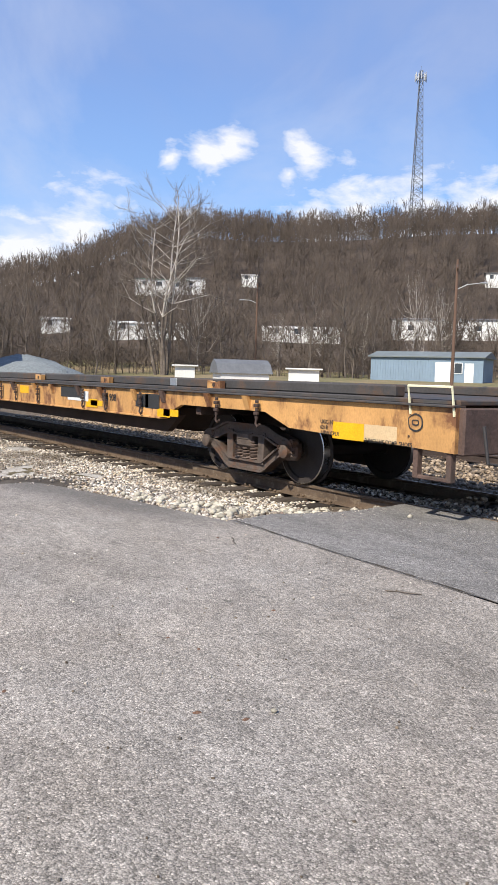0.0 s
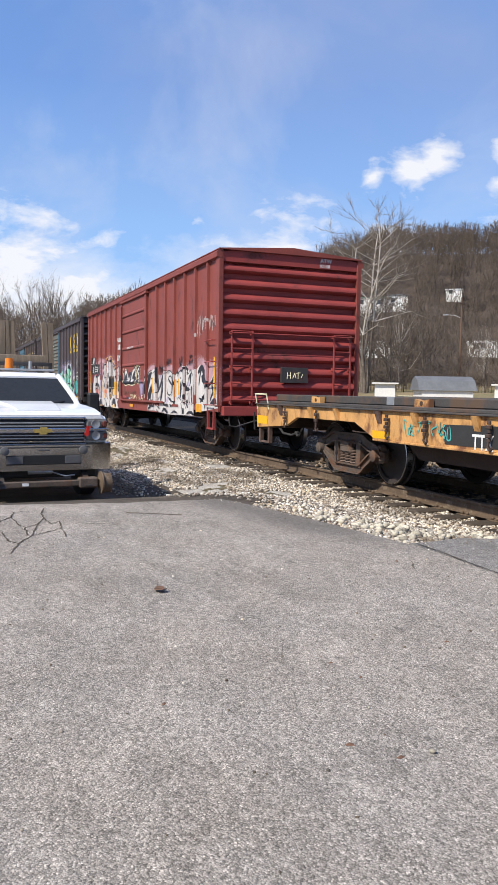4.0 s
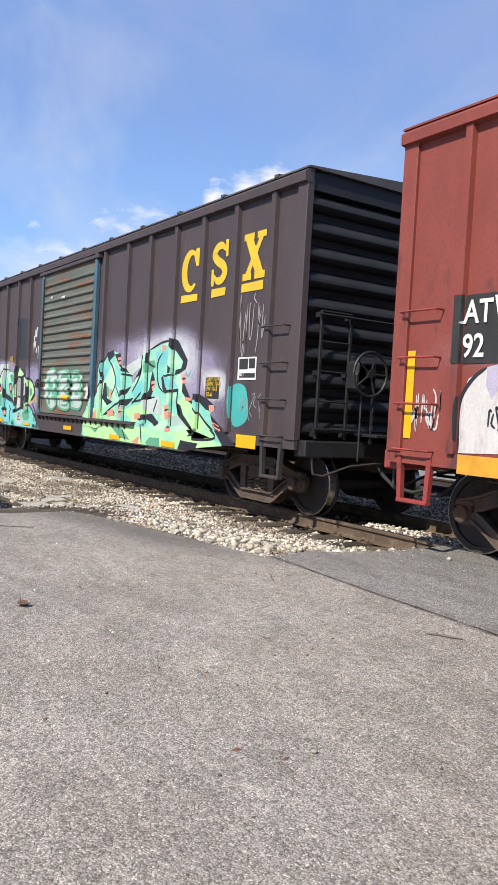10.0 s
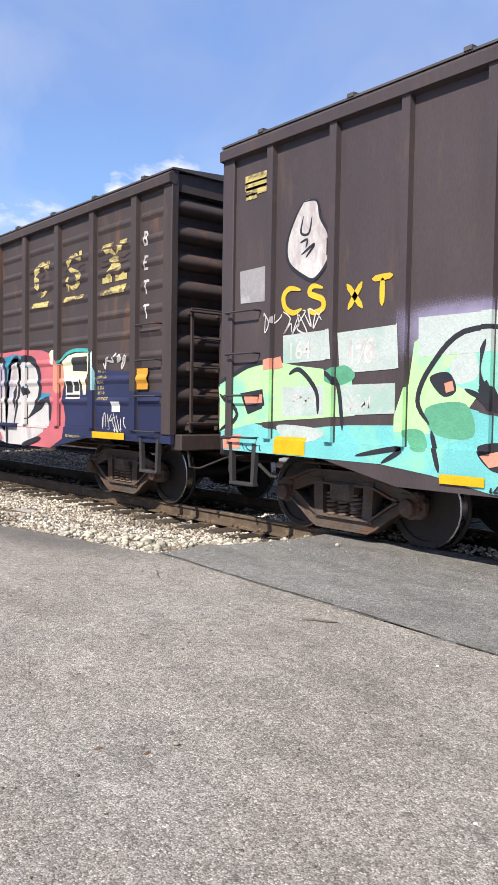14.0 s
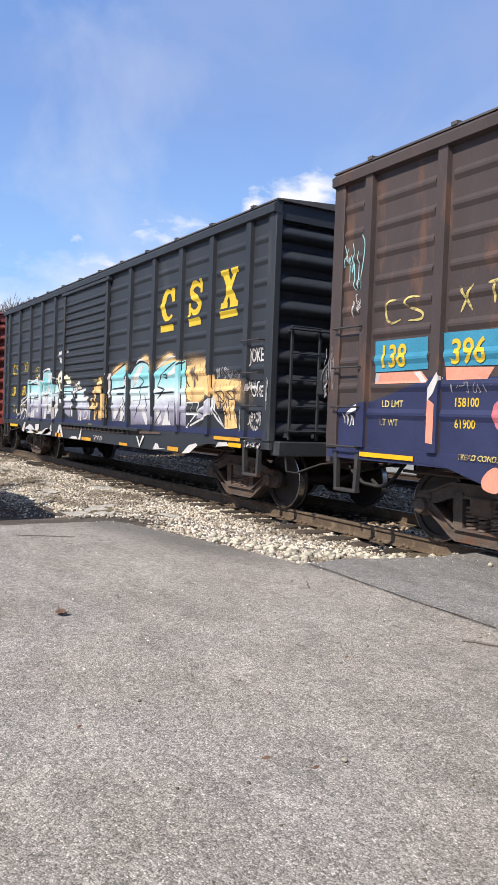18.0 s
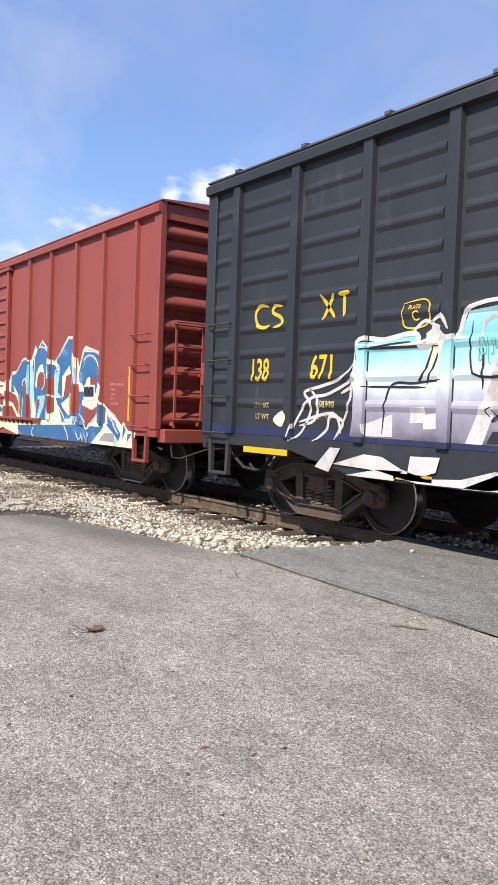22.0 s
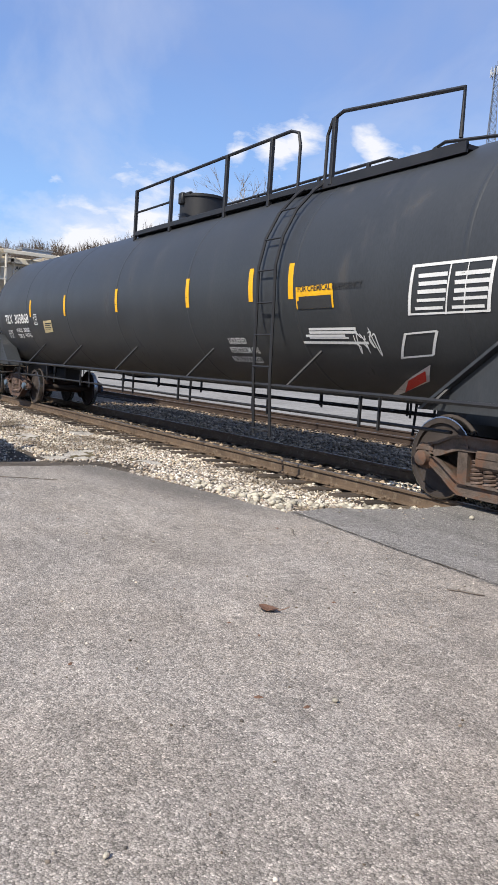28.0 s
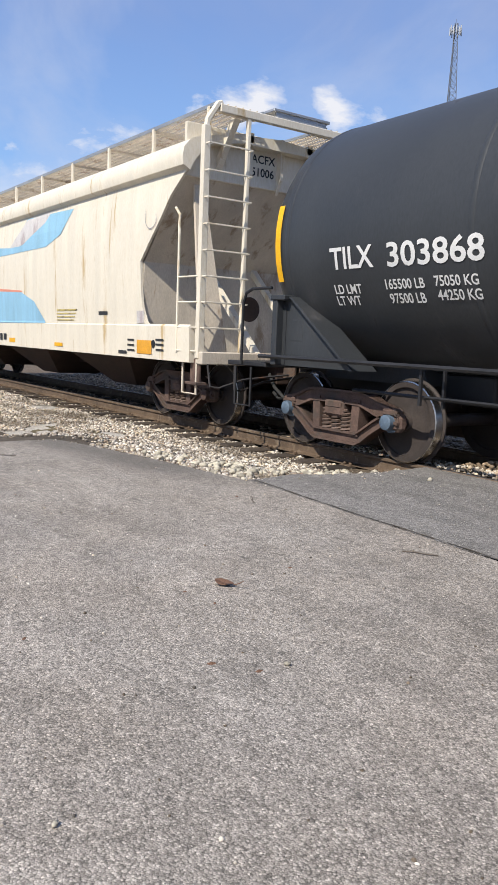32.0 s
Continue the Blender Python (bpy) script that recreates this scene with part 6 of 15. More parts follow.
def hopper_car(label, front, length):
    mid, half = front - length / 2, length / 2
    car = thing("hopper_car", pose(mid, TRACK_Y, 0), label, "hopper car", "train cars")
    CARS.append((car, mid))
    prof = HOPPER_SIDE
    # side sheets: thin bulging shells whose ends are cut back over the trucks
    cut = lambda z: float(np.interp(z, (1.0, 1.40, 1.52, 1.72, 2.0, 2.42, 3.0, 3.30, 3.64, 4.3), (1.40, 1.40, 1.55, 1.66, 1.70, 1.72, 1.12, 0.86, 0.44, 0.42)))
    for s in (-1, 1):
        shell = Mb()
        zs = [1.30, 1.40, 1.52, 1.62, 1.72, 1.85, 2.0, 2.2, 2.42, 2.7, 3.0, 3.3, 3.64]
        pts = [(z, float(np.interp(z, [q[0] for q in prof], [q[1] for q in prof]))) for z in zs]
        n = len(pts)
        vs = []
        for t in (0.0, 0.04):
            for e in (-1, 1):
                vs += [(e * (half - cut(z)), s * (y - t), z) for z, y in pts]
        fs = []
        for k in range(n - 1):
            fs += [(k, k + 1, n + k + 1, n + k), (2 * n + k, 3 * n + k, 3 * n + k + 1, 2 * n + k + 1), (k, 2 * n + k, 2 * n + k + 1, k + 1), (n + k, n + k + 1, 3 * n + k + 1, 3 * n + k)]
        fs += [(0, n, 3 * n, 2 * n), (n - 1, 3 * n - 1, 4 * n - 1, 2 * n - 1)]
        part("side_sheet", shell.add(vs, fs), "cream", car, "bulging cream side sheet", True)
        chord = [(s * 1.56, 3.60), (s * 1.67, 3.66), (s * 1.69, 3.76), (s * 1.665, 3.90), (s * 1.57, 4.01), (s * 1.42, 4.08), (s * 0.9, 4.20), (s * 0.5, 4.26), (s * 0.5, 4.14), (s * 1.3, 3.98), (s * 1.5, 3.72)]
        part("roof_edge", Mb().prism(chord, "x", -half + 0.42, half - 0.42), "cream", car, "rounded cream roof edge", True)
    for s in (-1, 1):
        part("side_sill", Mb().prism([(s * 1.50, 0.94), (s * 1.62, 0.94), (s * 1.63, 1.44), (s * 1.60, 1.47), (s * 1.50, 1.47)], "x", -half + 0.2, half - 0.2), "cream", car, "pale side sill with stencilled data")
        # roof walkway
        wk = part("running_board", Mb().box(-half + 0.1, half - 0.1, s * 0.58, s * 0.60, 4.45, 4.49).box(-half + 0.1, half - 0.1, s * 1.30, s * 1.33, 4.45, 4.50), "galvanised", car, "grated roof walkway")
        slat = Mb()
        for k in range(int((length - 0.3) / 0.06)):
            slat.box(-half + 0.14 + k * 0.06, -half + 0.163 + k * 0.06, s * 0.58, s * 1.32, 4.465, 4.475)
        for k in range(5):
            slat.box(-half + 0.1, half - 0.1, s * (0.68 + 0.12 * k), s * (0.69 + 0.12 * k), 4.455, 4.48)
        part("grating", slat, "cream_dirty", wk, kind="stuff")
        for k in range(11):
            x = -half + 0.35 + k * (length - 0.7) / 10
            part("walk_bracket", Mb().box(x - 0.03, x + 0.03, s * 1.30, s * 1.345, 4.04, 4.47, 0.005), "cream", wk)
            part("walk_arm", Mb().box(x - 0.02, x + 0.02, s * 0.55, s * 1.32, 4.41, 4.45), "cream_dirty", wk)
        for e in (-1, 1):
            x = e * half
            # end posts, tapered braces and ladders
            part("end_post", Mb().box(x - e * 0.04, x - e * 0.13, s * 1.47, s * 1.58, 1.0, 4.14, 0.012), "cream", car)
            part("end_post", Mb().box(x - e * 0.06, x - e * 0.12, s * 0.80, s * 0.86, 1.0, 4.34, 0.01), "cream", car)
            plate = Mb().add([(x - e * 0.74, s * 1.30, 3.55), (x - e * 0.74, s * 1.14, 3.55), (x - e * 0.22, s * 0.96, 1.05), (x - e * 0.22, s * 1.42, 1.05),
                              (x - e * 0.79, s * 1.30, 3.55), (x - e * 0.79, s * 1.14, 3.55), (x - e * 0.27, s * 0.96, 1.05), (x - e * 0.27, s * 1.42, 1.05)],
                             [(0, 1, 2, 3), (7, 6, 5, 4), (0, 4, 5, 1), (1, 5, 6, 2), (2, 6, 7, 3), (3, 7, 4, 0)])
            part("tapered_brace", plate, "cream_dirty", car, "broad tapered brace plate")
            part("roof_brace", Mb().prism([(x - e * 0.16, 4.34), (x - e * 0.28, 4.34), (x - e * 1.02, 3.28), (x - e * 0.92, 3.28)], "y", s * 0.92, s * 1.02), "cream", car)
            part("slant_brace", Mb().prism([(x - e * 0.10, 1.05), (x - e * 0.22, 1.05), (x - e * 1.70, 2.36), (x - e * 1.70, 2.48)], "y", s * 0.42, s * 0.52), "cream", car)
            for k in range(8):
                z = 1.43 + 0.352 * k
                rung = Mb()
                grab(rung, (x - e * 0.05, s * 0.83, z), (x - e * 0.05, s * 1.54, z), (e * 0.09, 0, 0), 0.013)
                part("rung", rung, "cream", car)
            lad = Mb()
            lad.tube([(x - e * 0.55, s * 1.63, 1.08), (x - e * 0.55, s * 1.63, 2.75), (x - e * 0.58, s * 1.62, 2.85), (x - e * 0.58, s * 1.61, 3.0), (x - e * 0.72, s * 1.60, 3.12)], 0.02, 6)
            for z in (1.10, 1.43, 1.782, 2.134):
                lad.tube([(x - e * 0.55, s * 1.63, z), (x - e * 0.09, s * 1.58, z)], 0.013, 5)
            part("side_ladder", lad, "cream", car)
            part("step_bracket", Mb().box(x - e * 0.05, x - e * 0.30, s * 1.50, s * 1.54, 0.66, 1.0, 0.01).box(x - e * 0.03, x - e * 0.34, s * 1.42, s * 1.60, 0.63, 0.67, 0.008), "truck_rust", car, "rusty step below the corner post")
            part("top_rail", Mb().tube([(x - e * 0.085, s * 1.525, 4.1), (x - e * 0.09, s * 1.50, 4.22), (x - e * 0.10, s * 1.34, 4.45), (x - e * 0.11, s * 1.28, 4.47)], 0.045, 6), "cream", car)
            stp = Mb()
            grab(stp, (x - e * 0.5, s * 1.54, 1.0), (x - e * 0.12, s * 1.54, 1.0), (0, 0, -0.5), 0.02)
            part("stirrup", stp, "cream_dirty", car)
    for e in (-1, 1):
        x = e * half
        # end sheet, the sheet sloping back below it and the upright bulkhead over the truck
        part("end_sheet", Mb().box(x - e * 0.62, x - e * 0.68, -1.52, 1.52, 3.56, 4.30, 0.01), "cream", car, "pale end sheet with stencilled letters")
        part("slope_sheet", Mb().prism([(x - e * 0.62, 3.60), (x - e * 0.68, 3.62), (x - e * 1.78, 2.44), (x - e * 1.72, 2.40)], "y", -1.57, 1.57), "cream_dirty", car, "grimy sheet sloping under the end")
        part("bulkhead", Mb().box(x - e * 1.70, x - e * 1.75, -1.585, 1.585, 1.04, 2.43, 0.008), "cream_dirty", car, "upright pale bulkhead over the truck")
        for y in (-0.42, 0.42):
            # no real hole: a dark disc paints the shade inside it
            part("bulkhead_shade_disc", Mb().cyl((x - e * 1.72, y, 1.80), (x - e * 1.69, y, 1.80), 0.21, n=24), "under", car, "dark disc painted as the shade in a round opening")
        for y in (-0.46, 0.10, 0.66):
            part("end_stiffener", Mb().prism([(x - e * 0.62, 4.3), (x - e * 0.52, 4.3), (x - e * 0.52, 3.72), (x - e * 0.64, 3.5)], "y", y - 0.025, y + 0.025), "cream", car)
        part("end_platform", Mb().box(x - e * 1.72, x + e * 0.02, -1.5, 1.5, 0.98, 1.05, 0.01), "galvanised", car)
        part("end_sill", Mb().box(x - e * 0.12, x + e * 0.04, -1.56, 1.56, 0.92, 1.10, 0.015), "cream_dirty", car)
        part("cross_walk", Mb().box(x - e * 0.06, x - e * 0.5, -0.42, 0.62, 4.53, 4.57, 0.006).box(x - e * 0.08, x - e * 0.12, -0.36, 0.56, 4.44, 4.53), "galvanised", car, "grated cross walk over the end")
        part("top_beam", Mb().box(x - e * 0.05, x - e * 0.13, -1.32, 1.32, 4.34, 4.45, 0.01), "cream", car)
        coupler(car, x, e)
        bogie(car, e * (half - 1.45), 0.457, 0.89, "truck_rust", "truck_rust")
    part("centre_sill", Mb().box(-half, half, -0.22, 0.22, 0.64, 1.0, 0.02), "under", car)
    for k in range(3):
        x = (k - 1) * 4.0
        # chutes coloured dark to stand for the shade under the cream car
        part("hopper_chute", Mb().add([(x - 1.9, -1.5, 1.3), (x + 1.9, -1.5, 1.3), (x + 1.9, 1.5, 1.3), (x - 1.9, 1.5, 1.3), (x - 0.5, -0.5, 0.35), (x + 0.5, -0.5, 0.35), (x + 0.5, 0.5, 0.35), (x - 0.5, 0.5, 0.35)],
             [(0, 1, 5, 4), (1, 2, 6, 5), (2, 3, 7, 6), (3, 0, 4, 7), (4, 5, 6, 7), (0, 3, 2, 1)]), "under", car)
    part("roof", Mb().prism([(-0.6, 4.10), (0.6, 4.10), (0.6, 4.22), (0, 4.26), (-0.6, 4.22)], "x", -half + 0.42, half - 0.42), "cream", car)
    return car, mid


hopper, mid_hopper = hopper_car("cream covered hopper car with faded blue shapes on its side", -133.25, 17.0)
end_text(hopper, "ACFX", 8.5 - 0.615, -0.40, 3.92, 0.17, "sticker_dark")
end_text(hopper, "51006", 8.5 - 0.615, -0.40, 3.73, 0.17, "sticker_dark")


# ---- paint on the sides ----
def fill(paint, mat, pts, lift, smooth, name="graffiti"):
    """A patch of colour; smooth: its outline is rounded."""
    paint.poly(spline(list(pts), 5, True) if smooth else list(pts), mat, lift, name)


def line(paint, w, pts, mat, lift):
    paint.stroke(spline(list(pts), 5), w, mat, lift)


def slab_x(paint, mat, x0, x1, z0, z1):
    """A slab-serif X: four serifs, a thick and a thin diagonal."""
    w, h = x1 - x0, z1 - z0
    at = lambda u, v: (x0 + u * w, z0 + v * h)
    for lift, pts in ((0.012, ((0, 1), (0.46, 1), (0.46, 0.86), (0, 0.86))), (0.0122, ((0.60, 1), (1, 1), (1, 0.86), (0.60, 0.86))), (0.0124, ((0, 0.15), (0.40, 0.15), (0.40, 0), (0, 0))),
                      (0.0126, ((0.54, 0.15), (1, 0.15), (1, 0), (0.54, 0))), (0.0132, ((0.07, 0.88), (0.41, 0.88), (0.93, 0.13), (0.57, 0.13))), (0.0136, ((0.70, 0.88), (0.89, 0.88), (0.33, 0.13), (0.12, 0.13)))):
        paint.poly([at(*p) for p in pts], mat, lift, "marking")


def slab_c(paint, mat, x0, x1, z0, z1):
    """A slab-serif C: a thick bow with one serif at its upper end."""
    w, h = x1 - x0, z1 - z0
    arc = lambda cx, rx, ry, a, b: [(x0 + w * (cx + rx * math.cos(math.radians(a + (b - a) * k / 16))), z0 + h * (0.5 + ry * math.sin(math.radians(a + (b - a) * k / 16)))) for k in range(17)]
    paint.poly(arc(0.5, 0.5, 0.5, 48, 318) + arc(0.60, 0.27, 0.36, 305, 62), mat, 0.012, "marking")
    paint.poly([(x0 + w * u, z0 + h * v) for u, v in ((0.80, 0.99), (1.0, 0.99), (1.0, 0.58), (0.84, 0.58), (0.70, 0.84))], mat, 0.0126, "marking")


def slab_s(paint, mat, x0, x1, z0, z1):
    """A slab-serif S: a thick double bow and two serifs."""
    w, h = x1 - x0, z1 - z0
    at = lambda u, v: (x0 + u * w, z0 + v * h)
    line(paint, 0.21 * h, [at(*p) for p in ((0.84, 0.76), (0.62, 0.89), (0.34, 0.87), (0.18, 0.72), (0.36, 0.57), (0.66, 0.45), (0.82, 0.29), (0.66, 0.13), (0.38, 0.11), (0.16, 0.25))], mat, 0.012)
    paint.poly([at(*p) for p in ((0.80, 1), (0.97, 1), (0.97, 0.62), (0.84, 0.62))], mat, 0.0126, "marking")
    paint.poly([at(*p) for p in ((0.03, 0), (0.20, 0), (0.16, 0.39), (0.03, 0.39))], mat, 0.0128, "marking")


def scrawl(paint, x0, x1, z0, z1, seed, n, w, mat, lift):
    """An unreadable tag: a few quick looping strokes."""
    rng = random.Random(seed)
    lines = []
    for k in range(n):
        cx = x0 + (x1 - x0) * (k + 0.5) / n
        dx, h = (x1 - x0) / n, z1 - z0
        pts = [(cx + dx * rng.uniform(-0.7, 0.7), z0 + h * rng.random()) for _ in range(rng.randint(3, 5))]
        pts[0] = (pts[0][0], z0 + h * rng.uniform(0.7, 1.0))
        lines.append(spline(pts, 5))
    paint.strokes(lines, w, mat, lift, "tag")


PAINT_LABELS = {"g_white": "white graffiti lettering", "g_black": "black graffiti outlines", "g_mint": "mint-green graffiti", "g_green": "light green graffiti", "g_blue": "blue block graffiti",
                "g_sky": "pale aqua graffiti", "g_peach": "peach spray glow", "g_pink": "coral-pink graffiti background", "g_grey": "silver-grey graffiti", "g_cream": "cream graffiti edging",
                "yellow_mark": "yellow reflective marker", "orange_mark": "faded orange marker", "letter_yellow": "yellow stencilled marking", "letter_white": "white stencilled lettering",
                "sticker_dark": "black stencil panel", "letter_faded": "faded yellow stencilling", "g_coral": "coral graffiti accents", "g_violet": "violet spray haze", "g_teal": "teal graffiti", "g_fade": "aqua graffiti fading to lilac"}
paint_one = Paint(red_one, skin_one, PAINT_LABELS)
paint_plum = Paint(plum_car, skin_plum, PAINT_LABELS)
paint_brown = Paint(brown_car, skin_brown, PAINT_LABELS)
paint_slate = Paint(slate_car, skin_slate, PAINT_LABELS)
paint_two = Paint(red_two, skin_two, PAINT_LABELS)
paint_flat = Paint(flat_one, Skin([], 0.1, 1.501, 0.0, sill=-1.0), PAINT_LABELS)
paint_tank = Paint(tank, RoundSkin(tank_z, tank_r), PAINT_LABELS)
paint_hopper = Paint(hopper, BulgeSkin(((0.9, 1.622), (1.46, 1.632), (1.48, 1.61)) + HOPPER_SIDE[1:]), PAINT_LABELS)
# first red car, front half
fill(paint_one, "g_rose", ((5.88, 1.8), (5.92, 2.04), (6.27, 2.11), (6.57, 2), (6.99, 1.98), (7.43, 1.9), (7.5, 1.44), (7.45, 1.13), (6.63, 1.44), (6.3, 1.73)), 0.003, 1)
fill(paint_one, "g_white", ((5.88, 1.8), (6.2, 1.91), (6.43, 1.83), (6.54, 1.66), (6.61, 1.48), (6.84, 1.49), (7.09, 1.69), (7.27, 1.75), (7.41, 1.44), (7.45, 1.23), (7.46, 0.98), (6.62, 0.9), (5.98, 0.85)), 0.005, 0)
line(paint_one, 0.07, ((6.31, 1.66), (6.43, 1.6), (6.52, 1.42)), "g_black", 0.012)
line(paint_one, 0.07, ((6.35, 1.19), (6.52, 1.24), (6.68, 1.4), (7.04, 1.55), (7.23, 1.7)), "g_black", 0.012)
line(paint_one, 0.07, ((6.88, 1.1), (7.02, 1.25), (7.21, 1.35), (7.41, 1.41)), "g_black", 0.012)
line(paint_one, 0.07, ((6.59, 1.44), (6.63, 1.18), (6.61, 0.93)), "g_black", 0.012)
line(paint_one, 0.07, ((6.12, 1.44), (6.2, 1.67), (6.3, 1.79)), "g_black", 0.012)
line(paint_one, 0.07, ((6.62, 1.66), (6.79, 1.49)), "g_black", 0.012)
line(paint_one, 0.07, ((7.09, 1.65), (7.02, 1.44), (7.18, 1.23)), "g_black", 0.012)
line(paint_one, 0.07, ((6.23, 1.08), (6.48, 1.18), (6.65, 1.04)), "g_black", 0.012)
line(paint_one, 0.14, ((6.05, 1.73), (6.3, 1.84), (6.47, 1.73), (6.61, 1.54)), "g_black", 0.012)
fill(paint_one, "g_black", ((6.3, 1.66), (6.43, 1.69), (6.54, 1.6), (6.55, 1.4), (6.43, 1.49), (6.34, 1.54)), 0.011, 1)
fill(paint_one, "g_black", ((6.88, 1.06), (7.11, 1.18), (7.39, 1.17), (7.45, 1.07), (7.11, 1.05)), 0.011, 0)
fill(paint_one, "g_black", ((6.13, 1.19), (6.35, 1.16), (6.48, 1.08), (6.23, 1.11)), 0.011, 0)
paint_one.bar(7.11, 7.24, 1.18, 2.05, "yellow_mark", 0.016, "reflector")
paint_one.bar(5.98, 6.39, 0.86, 1.04, "orange_mark", 0.016, "reflector")
scrawl(paint_one, 5.95, 6.55, 2.48, 2.99, 1, 7, 0.0217, "g_white", 0.013)
scrawl(paint_one, 6.77, 7.29, 2.53, 2.95, 2, 7, 0.0217, "g_white", 0.013)
fill(paint_one, "g_rose", ((1.44, 1.88), (1.95, 2.03), (2.41, 2.01), (2.69, 1.85), (1.6, 1.71)), 0.0028, 1)
fill(paint_one, "g_rose", ((3.27, 1.89), (4.01, 1.99), (4.26, 1.8), (4.02, 1.7)), 0.0028, 1)
fill(paint_one, "g_rose", ((4.41, 1.82), (4.92, 2), (5.09, 1.8), (4.52, 1.69)), 0.0028, 1)
fill(paint_one, "g_rose", ((5.09, 1.94), (5.77, 1.97), (5.77, 1.71), (5.26, 1.77)), 0.0028, 1)
fill(paint_one, "g_white", ((1.48, 1.17), (1.48, 1.58), (1.66, 1.81), (2.02, 1.87), (2.41, 1.93), (2.63, 1.82), (2.8, 1.63), (3.05, 1.75), (3.27, 1.8), (3.59, 1.83), (3.89, 1.8), (4.06, 1.67), (4.26, 1.73), (4.48, 1.79), (4.76, 1.85), (4.96, 1.75), (5.02, 1.9), (5.21, 1.91), (5.41, 1.77), (5.77, 1.84), (5.82, 0.76), (4.98, 0.76), (4.06, 0.73), (3.19, 0.75), (2.41, 0.79), (1.59, 0.77), (1.7, 0.95)), 0.005, 0)
fill(paint_one, "g_black", ((1.6, 1.74), (1.84, 1.82), (2.05, 1.83), (1.88, 1.64), (1.69, 1.41), (1.51, 1.17), (1.46, 1.34)), 0.011, 0)
fill(paint_one, "g_black", ((2.44, 1.93), (2.62, 1.94), (2.66, 1.79), (2.74, 1.57), (2.74, 1.39), (2.66, 1.27), (2.62, 1.48), (2.53, 1.73), (2.44, 1.78)), 0.011, 0)
fill(paint_one, "g_black", ((1.8, 1.38), (1.98, 1.51), (2.05, 1.32), (1.91, 1.12), (1.63, 1.04), (1.56, 1.21)), 0.011, 0)
fill(paint_one, "g_black", ((3.23, 1.8), (3.32, 1.78), (3.14, 1.63), (2.95, 1.42), (2.66, 1.25), (2.59, 1.27), (2.91, 1.54), (3.06, 1.72)), 0.011, 0)
fill(paint_one, "g_black", ((3.05, 1.54), (3.23, 1.66), (3.2, 1.42), (3.07, 1.16), (2.95, 1.03), (2.88, 1.09)), 0.011, 0)
fill(paint_one, "g_black", ((3.64, 1.65), (3.8, 1.58), (3.95, 1.51), (3.98, 1.38), (3.94, 1.46), (3.78, 1.51), (3.67, 1.58)), 0.011, 0)
fill(paint_one, "g_black", ((3.55, 1.4), (3.59, 1.29), (3.7, 1.23), (3.85, 1.22), (3.76, 1.19), (3.57, 1.23), (3.52, 1.33)), 0.011, 0)
fill(paint_one, "g_black", ((4.06, 1.67), (4.21, 1.77), (4.27, 1.51), (4.2, 1.2), (4.05, 1.06), (3.99, 1.24), (4.07, 1.46)), 0.011, 0)
fill(paint_one, "g_black", ((3.62, 1.18), (3.88, 1.13), (4.05, 1.03), (3.88, 1.05), (3.71, 1.1)), 0.011, 0)
fill(paint_one, "g_black", ((4.41, 1.8), (4.48, 1.82), (4.53, 1.77), (4.66, 1.83), (4.8, 1.84), (4.94, 1.78), (4.95, 1.72), (4.8, 1.78), (4.66, 1.79), (4.53, 1.73), (4.48, 1.67)), 0.011, 0)
fill(paint_one, "g_black", ((4.69, 1.51), (4.77, 1.59), (4.8, 1.44), (4.74, 1.16), (4.66, 1.16), (4.67, 1.36)), 0.011, 0)
fill(paint_one, "g_black", ((4.82, 1.51), (4.88, 1.49), (4.88, 1.27), (4.84, 1.17), (4.81, 1.34)), 0.011, 0)
fill(paint_one, "g_black", ((4.95, 1.75), (5.02, 1.88), (5.21, 1.9), (5.35, 1.81), (5.28, 1.8), (5.1, 1.83), (5.06, 1.75), (5.03, 1.63), (5.12, 1.51), (5.23, 1.44), (5.21, 1.37), (5.09, 1.44), (5.01, 1.61)), 0.011, 0)
fill(paint_one, "g_black", ((5.12, 1.42), (5.39, 1.41), (5.46, 1.36), (5.39, 1.32), (5.13, 1.32)), 0.011, 0)
fill(paint_one, "g_black", ((5.41, 1.65), (5.57, 1.76), (5.53, 1.51), (5.42, 1.42), (5.45, 1.54)), 0.011, 0)
fill(paint_one, "g_black", ((5.52, 1.4), (5.62, 1.45), (5.6, 1.2), (5.7, 1), (5.59, 1.06), (5.53, 1.22)), 0.011, 0)
fill(paint_one, "g_black", ((5.14, 1.08), (5.28, 1.14), (5.41, 0.93), (5.32, 0.94)), 0.011, 0)
fill(paint_one, "g_black", ((4.99, 1.2), (5.12, 1.25), (5.14, 1.11)), 0.011, 0)
fill(paint_one, "g_black", ((2.31, 1.7), (2.46, 1.73), (2.53, 1.6), (2.45, 1.54), (2.34, 1.59)), 0.011, 1)
fill(paint_one, "g_black", ((4.7, 1.65), (4.73, 1.66), (4.76, 1.62), (4.71, 1.61)), 0.011, 1)
fill(paint_one, "g_black", ((1.7, 0.85), (2.12, 0.93), (2.02, 0.86), (1.71, 0.78)), 0.018, 0)
fill(paint_one, "g_black", ((2.62, 0.84), (2.89, 0.76), (2.69, 0.76)), 0.018, 0)
fill(paint_one, "g_black", ((3.09, 0.74), (3.27, 0.85), (3.51, 0.89), (3.73, 0.79), (3.64, 0.74), (3.41, 0.83)), 0.018, 0)
fill(paint_one, "g_black", ((3.95, 0.75), (4.23, 0.84), (4.52, 0.82), (4.6, 0.76), (4.45, 0.79), (4.23, 0.8)), 0.018, 0)
fill(paint_one, "g_black", ((4.98, 0.78), (4.99, 0.93), (5.07, 0.92), (5.07, 0.79)), 0.018, 0)
